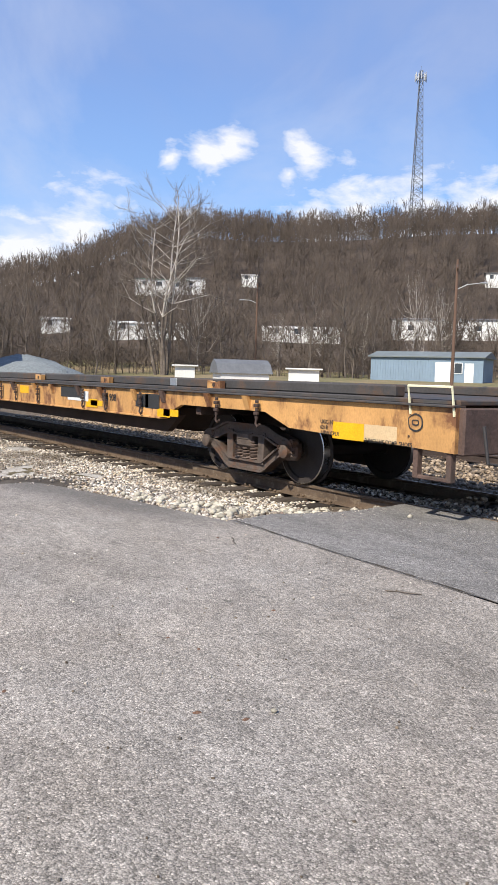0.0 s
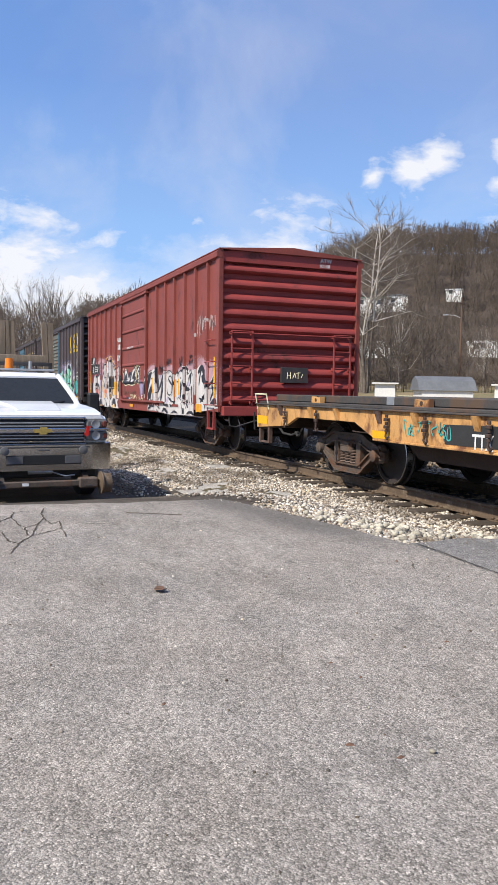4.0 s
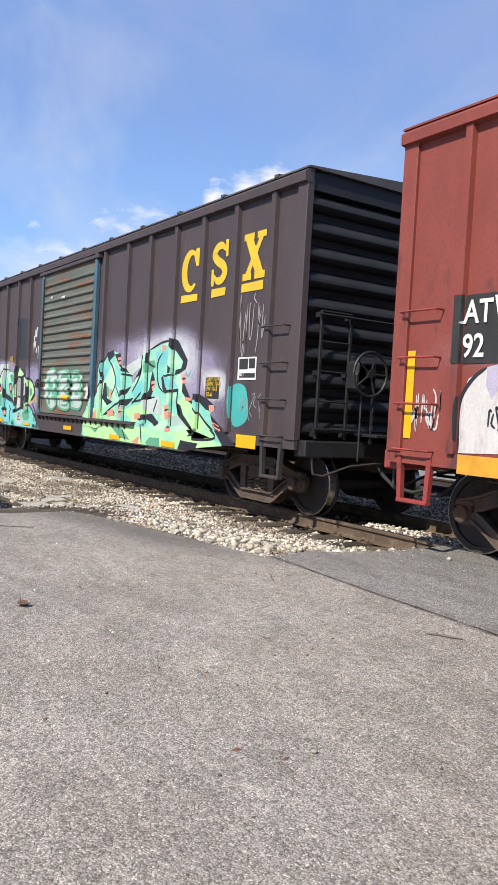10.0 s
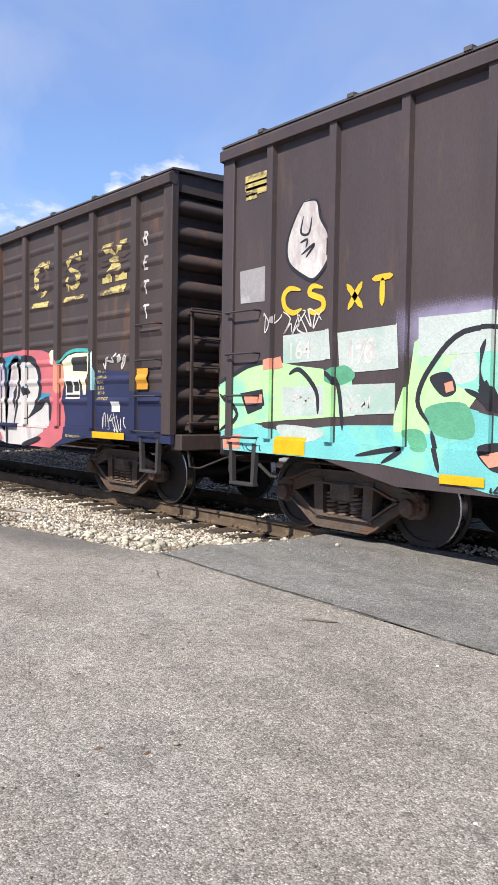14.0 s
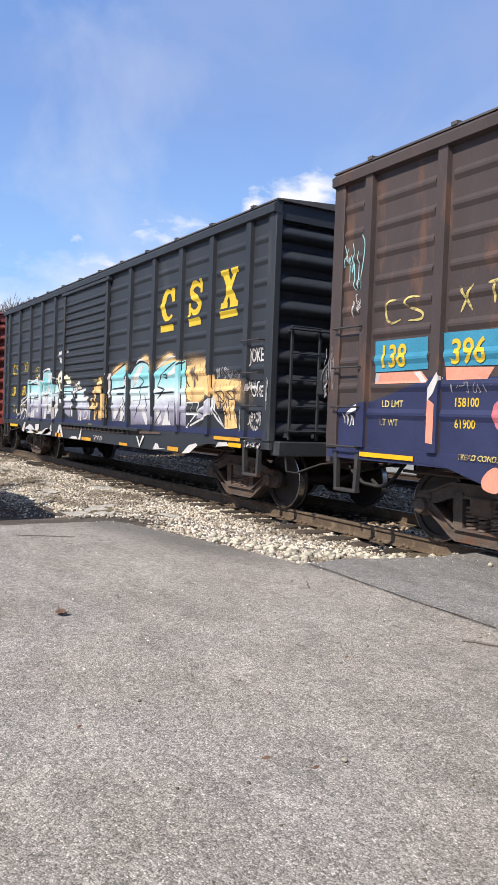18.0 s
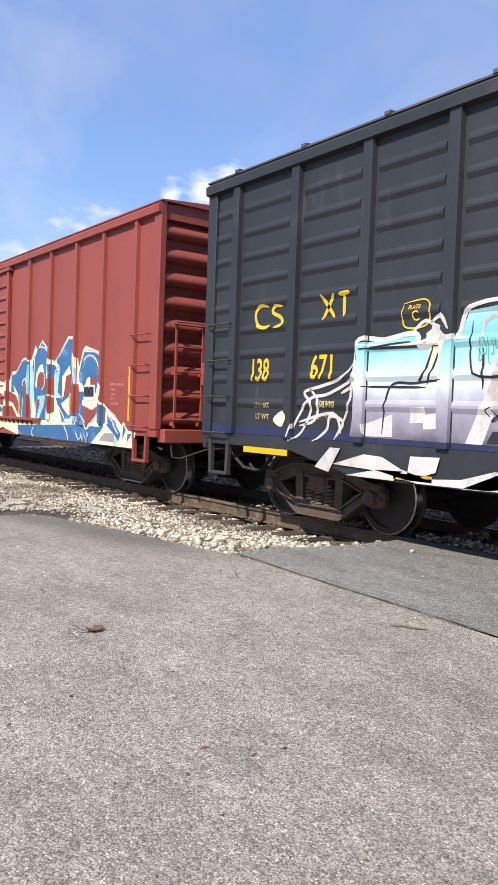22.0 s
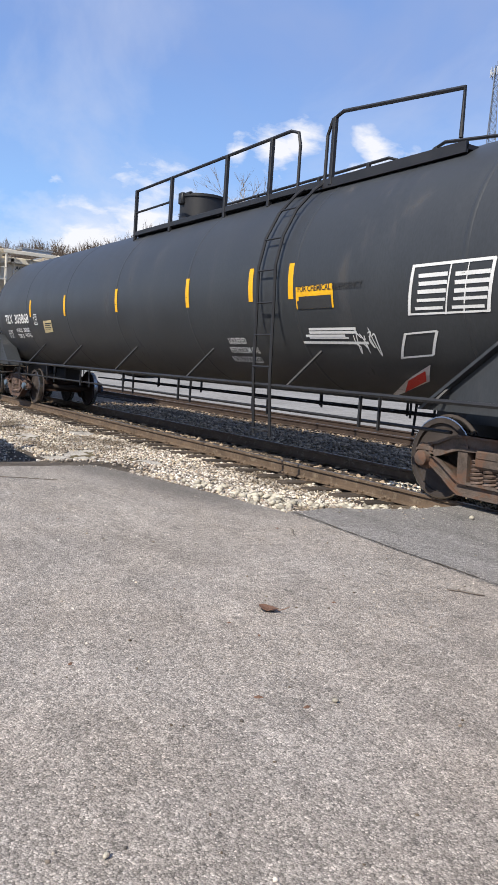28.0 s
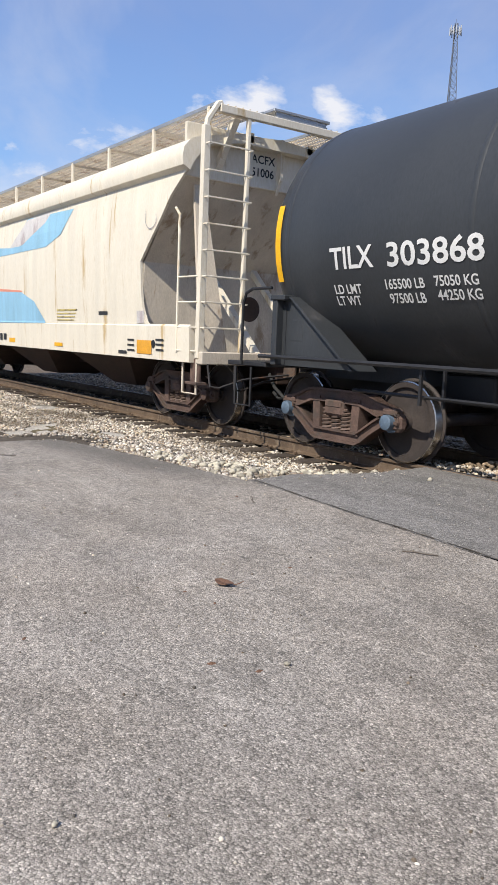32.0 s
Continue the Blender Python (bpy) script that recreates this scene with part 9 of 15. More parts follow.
fill(paint_plum, "g_green", ((0.96, 0.9), (1.28, 1.27), (1.76, 1.18), (1.92, 0.97), (1.63, 0.87)), 0.027, 0)
fill(paint_plum, "g_white", ((-2.1, 2.88), (-1.96, 2.87), (-1.98, 2.7), (-2.11, 2.73)), 0.008, 0)
fill(paint_plum, "g_white", ((-2.17, 2.75), (-2.09, 2.75), (-2.12, 2.59), (-2.18, 2.61)), 0.008, 0)
fill(paint_plum, "g_white", ((-2.02, 2.93), (-1.92, 2.93), (-1.94, 2.84), (-2.03, 2.86)), 0.008, 0)
fill(paint_plum, "g_white", ((-0.29, 3.45), (-0.08, 3.44), (-0.12, 3.38), (-0.31, 3.4)), 0.05, 0)
fill(paint_plum, "g_white", ((-1.02, 3.5), (-0.9, 3.5), (-0.95, 3.44), (-1.04, 3.46)), 0.05, 0)
paint_plum.bar(-0.08, 0.33, 1.37, 1.46, "yellow_mark", 0.03, "reflector")
fill(paint_plum, "g_violet", ((-2.4, 2.12), (-1.86, 2.13), (-1.61, 1.85), (-1.64, 1.39), (-1.85, 0.88), (-2.34, 0.97), (-2.61, 1.59)), 0.003, 1)
fill(paint_plum, "g_violet", ((-5.02, 2.21), (-4.33, 2.28), (-3.42, 2.18), (-3.14, 1.99), (-4.15, 1.83), (-5, 1.85)), 0.0028, 1)
fill(paint_plum, "g_aqua", ((-7.55, 1.29), (-6.62, 1.13), (-5.65, 1.21), (-4.79, 1.23), (-4.29, 1.35), (-3.23, 1.16), (-2.71, 1.15), (-2.3, 1.17), (-2.04, 1.1), (-1.85, 1), (-1.52, 0.7), (-2.69, 0.7), (-3.49, 0.7), (-4.09, 0.7), (-4.68, 0.81), (-5.24, 0.87), (-7.5, 0.89)), 0.004, 0)
fill(paint_plum, "g_green", ((-7.63, 1.6), (-7.13, 1.81), (-6.75, 1.86), (-6.4, 1.8), (-5.98, 1.75), (-5.62, 1.67), (-5.57, 1.3), (-6.51, 1.24), (-7.04, 1.19), (-7.54, 1.09)), 0.005, 0)
fill(paint_plum, "g_fog", ((-5.81, 2.09), (-5.05, 2.12), (-5.02, 1.73), (-5.77, 1.7)), 0.007, 0)
fill(paint_plum, "g_fog", ((-6.57, 1.58), (-5.95, 1.59), (-5.94, 1.30), (-6.55, 1.27)), 0.007, 0)
fill(paint_plum, "g_fog", ((-5.79, 1.59), (-5.10, 1.60), (-5.09, 1.33), (-5.78, 1.30)), 0.0072, 0)
fill(paint_plum, "g_fog", ((-4.86, 2.16), (-3.98, 2.16), (-3.96, 1.84), (-4.85, 1.82)), 0.0105, 0)
paint_plum.text("164", -6.50, 1.86, 0.25, "g_white", 0.013, width=0.9)
paint_plum.text("178", -5.70, 1.82, 0.28, "g_white", 0.013, width=0.9)
scrawl(paint_plum, -6.4, -6.05, 1.36, 1.5, 60, 5, 0.02, "g_white", 0.012)
scrawl(paint_plum, -5.7, -5.35, 1.36, 1.5, 61, 5, 0.02, "g_white", 0.012)
fill(paint_plum, "g_fog", ((-6.57, 2.11), (-5.87, 2.13), (-5.84, 1.84), (-6.56, 1.82)), 0.0066, 0)
paint_plum.text("170", -5.67, 1.79, 0.24, "letter_white", 0.009, width=0.85)
fill(paint_plum, "g_green", ((-5.11, 1.17), (-4.95, 1.59), (-4.9, 1.95), (-4.66, 2.09), (-4.28, 2.1), (-3.81, 2.02), (-4.06, 1.92), (-4.19, 1.74), (-4.22, 1.53), (-4.37, 1.34), (-4.7, 1.16)), 0.006, 0)
fill(paint_plum, "g_mint", ((-4.64, 1.64), (-4.39, 1.84), (-4.16, 1.93), (-3.7, 1.97), (-3.41, 1.9), (-3.28, 1.75), (-3.31, 1.54), (-3.25, 1.27), (-3.45, 1.36), (-3.82, 1.35), (-4.13, 1.45), (-4.38, 1.54)), 0.0066, 0)
fill(paint_plum, "g_aqua", ((-4.75, 1.34), (-4.37, 1.39), (-3.81, 1.26), (-3.62, 1.08), (-3.64, 0.85), (-3.79, 0.7), (-4.09, 0.7), (-4.6, 0.81), (-4.7, 1.08)), 0.0062, 0)
fill(paint_plum, "g_green", ((-2.65, 1.8), (-2.33, 1.77), (-2.07, 1.65), (-1.99, 1.51), (-2.14, 1.38), (-2.3, 1.26), (-2.62, 1.07), (-2.72, 1.2), (-2.65, 1.46)), 0.006, 0)
fill(paint_plum, "g_green", ((-3.38, 1.36), (-3.23, 1.81), (-3.14, 2.07), (-2.75, 1.91), (-2.39, 1.79), (-2.62, 1.78), (-3.24, 1.36)), 0.0061, 0)
fill(paint_plum, "g_grey", ((-3.24, 1.78), (-2.97, 1.81), (-2.97, 1.4), (-3.21, 1.41)), 0.009, 0)
fill(paint_plum, "g_black", ((-2.97, 1.81), (-2.77, 1.84), (-2.76, 1.42), (-2.97, 1.4)), 0.01, 0)
fill(paint_plum, "g_white", ((-2.75, 1.8), (-2.62, 1.82), (-2.65, 1.41), (-2.74, 1.41)), 0.01, 0)
fill(paint_plum, "g_white", ((-3.16, 1.38), (-2.95, 1.4), (-2.94, 1.15), (-3.09, 1.05), (-3.22, 1.16)), 0.009, 0)
fill(paint_plum, "g_black", ((-2.79, 1.39), (-2.7, 1.4), (-2.7, 1.07), (-2.92, 1.17), (-2.9, 1.37)), 0.01, 0)
fill(paint_plum, "g_deep", ((-3.8, 1.88), (-3.68, 1.91), (-3.46, 1.84), (-3.47, 1.75), (-3.69, 1.74)), 0.0085, 1)
fill(paint_plum, "g_deep", ((-2.32, 1.55), (-2.21, 1.59), (-2.15, 1.46), (-2.28, 1.41)), 0.0085, 1)
fill(paint_plum, "g_deep", ((-4.76, 1.38), (-4.37, 1.42), (-4.29, 1.15), (-4.66, 1.16)), 0.0085, 1)
fill(paint_plum, "g_deep", ((-3.9, 1.42), (-3.53, 1.45), (-3.48, 1.25), (-3.85, 1.27)), 0.0085, 1)
fill(paint_plum, "g_deep", ((-2.68, 1.06), (-2.29, 1.09), (-2.25, 0.89), (-2.64, 0.87)), 0.0085, 1)
fill(paint_plum, "g_deep", ((-4.97, 1.18), (-4.79, 1.18), (-4.74, 1.02), (-4.89, 1.02)), 0.0085, 1)
fill(paint_plum, "g_deep", ((-5.72, 1.78), (-5.57, 1.67), (-5.77, 1.59), (-5.98, 1.68)), 0.0085, 1)
fill(paint_plum, "g_deep", ((-1.9, 0.99), (-1.8, 0.92), (-1.84, 0.84), (-1.95, 0.89)), 0.0085, 1)
fill(paint_plum, "g_deep", ((-3.5, 0.81), (-3.36, 0.84), (-3.28, 0.73), (-3.46, 0.71)), 0.0085, 1)
fill(paint_plum, "g_fog", ((-3.61, 1.59), (-3.39, 1.5), (-3.31, 1.36), (-3.53, 1.41)), 0.0075, 1)
fill(paint_plum, "g_fog", ((-6.62, 1.19), (-5.95, 1.15), (-6.16, 1.03), (-6.5, 1.04)), 0.0075, 1)
fill(paint_plum, "g_fog", ((-3.22, 0.96), (-2.71, 1.03), (-2.69, 0.78), (-3.08, 0.75)), 0.0075, 1)
fill(paint_plum, "g_fog", ((-4.52, 1.77), (-4.31, 1.84), (-4.26, 1.64), (-4.47, 1.59)), 0.0075, 1)
fill(paint_plum, "g_black", ((-3.44, 1.9), (-3.2, 2.12), (-3.1, 2.03), (-3.32, 1.86)), 0.011, 0)
fill(paint_plum, "g_black", ((-4.26, 1.53), (-4.14, 1.61), (-4.04, 1.44), (-3.67, 1.36), (-3.27, 1.28), (-3.45, 1.25), (-3.81, 1.27), (-4.13, 1.37)), 0.011, 0)
fill(paint_plum, "g_black", ((-3.44, 1.03), (-3.1, 1.12), (-2.78, 1.17), (-2.77, 1.11), (-3.23, 1.04)), 0.011, 0)
fill(paint_plum, "g_black", ((-2.59, 1.69), (-2.43, 1.7), (-2.35, 1.59), (-2.37, 1.26), (-2.47, 1.21), (-2.53, 1.46)), 0.011, 0)
fill(paint_plum, "g_black", ((-3.86, 1.68), (-3.69, 1.7), (-3.59, 1.6), (-3.62, 1.47), (-3.76, 1.47), (-3.83, 1.57)), 0.011, 1)
fill(paint_plum, "g_black", ((-4.73, 1.64), (-4.54, 1.68), (-4.46, 1.53), (-4.59, 1.48)), 0.011, 1)
fill(paint_plum, "g_black", ((-4.24, 1.05), (-4.05, 1.11), (-3.92, 1), (-3.95, 0.88), (-4.12, 0.9)), 0.011, 1)
fill(paint_plum, "g_black", ((-7.24, 1.52), (-6.81, 1.57), (-6.77, 1.39), (-7.11, 1.29)), 0.011, 0)
fill(paint_plum, "g_coral", ((-3.82, 1.65), (-3.67, 1.67), (-3.65, 1.53), (-3.78, 1.51)), 0.0125, 0)
fill(paint_plum, "g_coral", ((-4.21, 1), (-4.02, 1.05), (-3.95, 0.95), (-4.12, 0.91)), 0.0125, 0)
fill(paint_plum, "g_coral", ((-6.86, 1.86), (-6.6, 1.9), (-6.56, 1.78), (-6.81, 1.76)), 0.0125, 0)
fill(paint_plum, "g_coral", ((-2.33, 1.26), (-2.14, 1.31), (-2.12, 1.24), (-2.3, 1.2)), 0.0125, 0)
fill(paint_plum, "g_coral", ((-2.58, 1.16), (-2.41, 1.17), (-2.38, 1.12), (-2.56, 1.1)), 0.0125, 0)
fill(paint_plum, "g_coral", ((-7.18, 1.49), (-6.85, 1.51), (-6.87, 1.42), (-7.14, 1.39)), 0.0125, 0)
fill(paint_plum, "g_coral", ((-7.5, 1.05), (-7.22, 1.07), (-7.21, 0.91), (-7.5, 0.9)), 0.0125, 0)
fill(paint_plum, "g_coral", ((-4.58, 1.59), (-4.5, 1.61), (-4.48, 1.53), (-4.56, 1.51)), 0.0125, 0)
line(paint_plum, 0.05, ((-7.63, 1.6), (-7.13, 1.81), (-6.65, 1.86)), "g_black", 0.012)
line(paint_plum, 0.05, ((-4.72, 1.24), (-4.85, 1.44), (-4.73, 1.72), (-4.4, 2.01), (-3.81, 2.01)), "g_black", 0.012)
line(paint_plum, 0.05, ((-4.16, 1.93), (-4.22, 1.69), (-4.13, 1.49)), "g_black", 0.012)
line(paint_plum, 0.05, ((-3.2, 2.12), (-2.63, 1.87), (-2.16, 1.73), (-1.99, 1.51), (-2.03, 1.43), (-2.36, 1.19)), "g_black", 0.012)
line(paint_plum, 0.05, ((-1.94, 1.45), (-2.19, 1.29)), "g_black", 0.012)
line(paint_plum, 0.05, ((-2.13, 1.26), (-1.85, 1.04), (-1.86, 0.98), (-2.35, 1.22)), "g_black", 0.012)
line(paint_plum, 0.05, ((-1.85, 0.98), (-1.56, 0.7)), "g_black", 0.012)
line(paint_plum, 0.05, ((-3.77, 1.17), (-3.64, 1.01), (-3.67, 0.73)), "g_black", 0.012)
line(paint_plum, 0.05, ((-4.7, 1.19), (-4.6, 0.84)), "g_black", 0.012)
line(paint_plum, 0.05, ((-3.24, 1.36), (-3.23, 1.79), (-2.97, 1.83), (-2.62, 1.83), (-2.63, 1.41), (-3.22, 1.38)), "g_black", 0.012)
line(paint_plum, 0.05, ((-5.22, 0.88), (-5.01, 1.02), (-5.53, 0.93)), "g_black", 0.012)
line(paint_plum, 0.05, ((-6.47, 1.71), (-6.31, 1.75), (-6.08, 1.54), (-6.05, 1.31)), "g_black", 0.012)
line(paint_plum, 0.05, ((-5.98, 1.75), (-5.79, 1.59), (-5.72, 1.16)), "g_black", 0.012)
line(paint_plum, 0.05, ((-7.56, 1.52), (-7.29, 1.29), (-7.54, 1.1)), "g_black", 0.012)
line(paint_plum, 0.05, ((-3.41, 1.9), (-3.32, 1.75), (-3.32, 1.54)), "g_black", 0.012)
line(paint_plum, 0.05, ((-2.65, 1.46), (-2.61, 1.07), (-2.5, 1.08)), "g_black", 0.012)
line(paint_plum, 0.05, ((-3.09, 1.05), (-3.44, 1.01)), "g_black", 0.012)
line(paint_plum, 0.05, ((-4.38, 1.54), (-4.13, 1.44), (-3.78, 1.35)), "g_black", 0.012)
line(paint_plum, 0.02, ((-3.05, 0.97), (-2.86, 1), (-2.85, 0.87), (-3.03, 0.85), (-3.05, 0.97)), "g_black", 0.013)
line(paint_plum, 0.02, ((-3.05, 0.92), (-2.85, 0.94)), "g_black", 0.013)
line(paint_plum, 0.02, ((-2.95, 0.99), (-2.94, 0.86)), "g_black", 0.013)
fill(paint_plum, "g_white", ((-6.3, 3.42), (-6.12, 3.4), (-6.06, 3.22), (-5.95, 3.05), (-5.94, 2.82), (-6.12, 2.64), (-6.28, 2.68), (-6.5, 2.84), (-6.53, 3.05), (-6.42, 3.28)), 0.008, 1)
line(paint_plum, 0.035, ((-6.3, 3.42), (-6.12, 3.4), (-6.06, 3.22), (-5.95, 3.05), (-5.94, 2.82), (-6.12, 2.64), (-6.28, 2.68), (-6.5, 2.84), (-6.53, 3.05), (-6.42, 3.28), (-6.3, 3.42)), "g_black", 0.012)
line(paint_plum, 0.025, ((-6.30, 3.28), (-6.33, 3.12), (-6.22, 3.10), (-6.18, 3.26)), "g_black", 0.0124)
line(paint_plum, 0.025, ((-6.34, 3.02), (-6.24, 3.04), (-6.26, 2.96)), "g_black", 0.0124)
line(paint_plum, 0.03, ((-6.32, 2.90), (-6.14, 2.98), (-6.26, 2.86)), "g_black", 0.0124)
line(paint_plum, 0.06, ((-6.32, 2.55), (-6.48, 2.58), (-6.57, 2.51), (-6.54, 2.39), (-6.42, 2.33), (-6.3, 2.36)), "letter_yellow", 0.012)
line(paint_plum, 0.06, ((-6.01, 2.54), (-6.15, 2.57), (-6.19, 2.5), (-6.02, 2.43), (-6.01, 2.34), (-6.14, 2.31), (-6.22, 2.35)), "letter_yellow", 0.012)
line(paint_plum, 0.06, ((-5.7, 2.54), (-5.5, 2.3)), "letter_yellow", 0.012)
line(paint_plum, 0.06, ((-5.51, 2.54), (-5.68, 2.3)), "letter_yellow", 0.012)
line(paint_plum, 0.06, ((-5.39, 2.55), (-5.15, 2.56)), "letter_yellow", 0.012)
line(paint_plum, 0.06, ((-5.27, 2.55), (-5.27, 2.3)), "letter_yellow", 0.012)
fill(paint_plum, "g_grey", ((-7.28, 2.85), (-6.84, 2.86), (-6.82, 2.49), (-7.26, 2.5)), 0.006, 0)
fill(paint_plum, "slate_paint", ((-3.24, 3.21), (-2.5, 3.14), (-2.45, 2.24), (-3.19, 2.26)), 0.0028, 0, "repaint_patch")
fill(paint_plum, "g_white", ((-2.2, 2.59), (-2.09, 2.6), (-2.13, 2.47), (-2.19, 2.25), (-2.16, 2.43)), 0.008, 0)
fill(paint_plum, "g_white", ((-2.08, 2.62), (-2.02, 2.63), (-2.04, 2.5), (-2.1, 2.49)), 0.008, 0)
fill(paint_plum, "g_white", ((-2.02, 2.46), (-1.96, 2.49), (-1.96, 2.37), (-2.01, 2.36)), 0.008, 0)
fill(paint_plum, "g_white", ((-1.89, 2.5), (-1.83, 2.52), (-1.83, 2.24), (-1.87, 2.22)), 0.008, 0)
paint_plum.bar(-6.66, -6.2, 0.89, 1.07, "yellow_mark", 0.014, "reflector")
paint_plum.bar(-4.58, -4.15, 0.75, 0.83, "yellow_mark", 0.03, "reflector")
paint_plum.bar(-2.56, -2.13, 0.75, 0.81, "yellow_mark", 0.03, "reflector")
scrawl(paint_plum, -4.14, -3.73, 0.7, 0.78, 14, 5, 0.0155, "g_black", 0.03)
scrawl(paint_plum, -3.53, -3.29, 0.7, 0.77, 15, 4, 0.0155, "g_black", 0.03)
scrawl(paint_plum, -1.94, -1.63, 0.71, 0.81, 16, 6, 0.0186, "g_black", 0.03)
scrawl(paint_plum, -6.82, -6, 2.1, 2.37, 17, 7, 0.0155, "g_white", 0.013)
scrawl(paint_plum, -7.19, -6.82, 0.88, 0.98, 18, 4, 0.0124, "g_black", 0.013)
paint_plum.bar(-7.21, -6.82, 3.77, 3.86, "letter_faded", 0.008, "lettering")
paint_plum.bar(-7.21, -6.82, 3.7, 3.79, "letter_faded", 0.008, "lettering")
paint_plum.bar(-7.2, -6.82, 3.64, 3.73, "letter_faded", 0.008, "lettering")
paint_plum.bar(-7.2, -7.01, 3.6, 3.66, "letter_faded", 0.008, "lettering")
paint_plum.text("C", -3.79, 2.16, 0.16, "letter_yellow", 0.01, width=1)
paint_plum.text("PLATE", -3.86, 2.24, 0.07, "letter_yellow", 0.01, width=1)
fill(paint_plum, "letter_yellow", ((-3.89, 2.33), (-3.66, 2.33), (-3.66, 2.31), (-3.89, 2.32)), 0.012, 0, "lettering")
fill(paint_plum, "letter_yellow", ((-3.88, 2.14), (-3.65, 2.14), (-3.65, 2.12), (-3.88, 2.12)), 0.012, 0, "lettering")
fill(paint_plum, "letter_yellow", ((-3.89, 2.33), (-3.87, 2.33), (-3.86, 2.12), (-3.88, 2.12)), 0.012, 0, "lettering")
fill(paint_plum, "letter_yellow", ((-3.68, 2.33), (-3.66, 2.33), (-3.65, 2.12), (-3.67, 2.13)), 0.012, 0, "lettering")
paint_plum.text("50 K", -2.12, 1.28, 0.17, "letter_yellow", 0.01, width=1)
# brown car
fill(paint_brown, "g_pink", ((-4.92, 0.7), (-4.6, 1.4), (-2.99, 1.79), (-1.64, 2.11), (1.47, 2.17), (2.42, 2.24), (3.33, 2.26), (4.02, 2.22), (4.4, 2.13), (4.62, 2.01), (4.8, 1.79), (4.7, 1.49), (4.81, 1.17), (4.75, 0.86), (4.35, 0.7), (3.35, 0.7), (2.21, 0.75), (0.17, 0.75), (-2.76, 0.72)), 0.003, 0)
fill(paint_brown, "g_coral", ((4.48, 1.97), (4.8, 1.95), (4.87, 1.79), (4.63, 1.54), (4.48, 1.7)), 0.004, 1)
fill(paint_brown, "g_cream", ((4.27, 2.17), (4.48, 2.21), (4.52, 2.07), (4.37, 1.98)), 0.005, 1)
fill(paint_brown, "teal_board", ((-4.3, 2.24), (-3.74, 2.42), (-2.98, 2.39), (-2.51, 2.2), (-1.64, 2.2), (-0.67, 2.32), (0.63, 2.38), (1.06, 2.27), (1.84, 2.09), (2.08, 2.16), (2.64, 2.17), (2.94, 2.2), (3.51, 2.15), (3.9, 2.01), (4.03, 1.72), (3.95, 1.55), (4.34, 1.54), (4.19, 1.41), (3.34, 1.5), (1.6, 1.81), (-3.49, 1.6)), 0.004, 0)
fill(paint_brown, "g_white", ((-4.85, 0.85), (-4.9, 1.73), (-4.59, 1.99), (-3.91, 2.22), (-3.7, 1.6), (-4.04, 0.88)), 0.008, 0)
fill(paint_brown, "g_white", ((-3.71, 0.99), (-3.59, 2.11), (-3.23, 2.24), (-2.74, 2.07), (-2.63, 1.59), (-3, 0.9)), 0.008, 0)
fill(paint_brown, "g_white", ((-3, 0.81), (-2.56, 1.4), (-2.39, 1.96), (-2.02, 2.13), (-1.72, 1.94), (-1.75, 1.03)), 0.008, 0)
fill(paint_brown, "g_white", ((-1.73, 1.03), (-1.72, 1.94), (-1.33, 2.32), (-0.67, 1.98), (-0.59, 1.56), (-0.86, 0.96)), 0.008, 0)
fill(paint_brown, "g_white", ((-0.68, 0.97), (-0.57, 1.64), (-0.46, 1.89), (0.41, 2.24), (0.48, 1.62), (0.45, 1)), 0.008, 0)
fill(paint_brown, "g_white", ((0.45, 1), (0.56, 1.62), (0.63, 2.15), (1.06, 2.2), (1.09, 1.61), (1.23, 1.02)), 0.008, 0)
fill(paint_brown, "g_white", ((1.29, 1.06), (1.34, 1.96), (1.82, 1.98), (1.91, 1.52), (1.82, 1.04)), 0.008, 0)
fill(paint_brown, "g_white", ((1.87, 1.04), (1.94, 1.8), (2.08, 2.12), (2.53, 2.11), (2.64, 1.77), (2.65, 1.03)), 0.008, 0)
fill(paint_brown, "g_white", ((2.67, 1.03), (2.73, 1.51), (2.85, 2.02), (3.14, 2.09), (3.19, 1.63), (2.96, 1.01)), 0.008, 0)
fill(paint_brown, "g_white", ((2.96, 1), (3.05, 1.38), (3.22, 1.75), (3.19, 2.06), (3.6, 2.09), (3.88, 1.92), (3.93, 1.55), (3.7, 1.27), (4.25, 1.46), (4.29, 1.11), (4.26, 1)), 0.008, 0)
line(paint_brown, 0.1, ((-4.85, 0.85), (-4.9, 1.73), (-4.59, 1.99), (-3.91, 2.22), (-3.7, 1.6), (-4.04, 0.88)), "g_black", 0.012)
line(paint_brown, 0.1, ((-3.71, 0.99), (-3.59, 2.11), (-3.23, 2.24), (-2.74, 2.07), (-2.63, 1.59), (-3, 0.9)), "g_black", 0.012)
line(paint_brown, 0.1, ((-3, 0.81), (-2.56, 1.4), (-2.39, 1.96), (-2.02, 2.13), (-1.72, 1.94), (-1.75, 1.03)), "g_black", 0.012)
line(paint_brown, 0.1, ((-1.73, 1.03), (-1.72, 1.94), (-1.33, 2.32), (-0.67, 1.98), (-0.59, 1.56), (-0.86, 0.96)), "g_black", 0.012)
line(paint_brown, 0.1, ((-0.68, 0.97), (-0.57, 1.64), (-0.46, 1.89), (0.41, 2.24), (0.48, 1.62), (0.45, 1)), "g_black", 0.012)
line(paint_brown, 0.1, ((0.45, 1), (0.56, 1.62), (0.63, 2.15), (1.06, 2.2), (1.09, 1.61), (1.23, 1.02)), "g_black", 0.012)
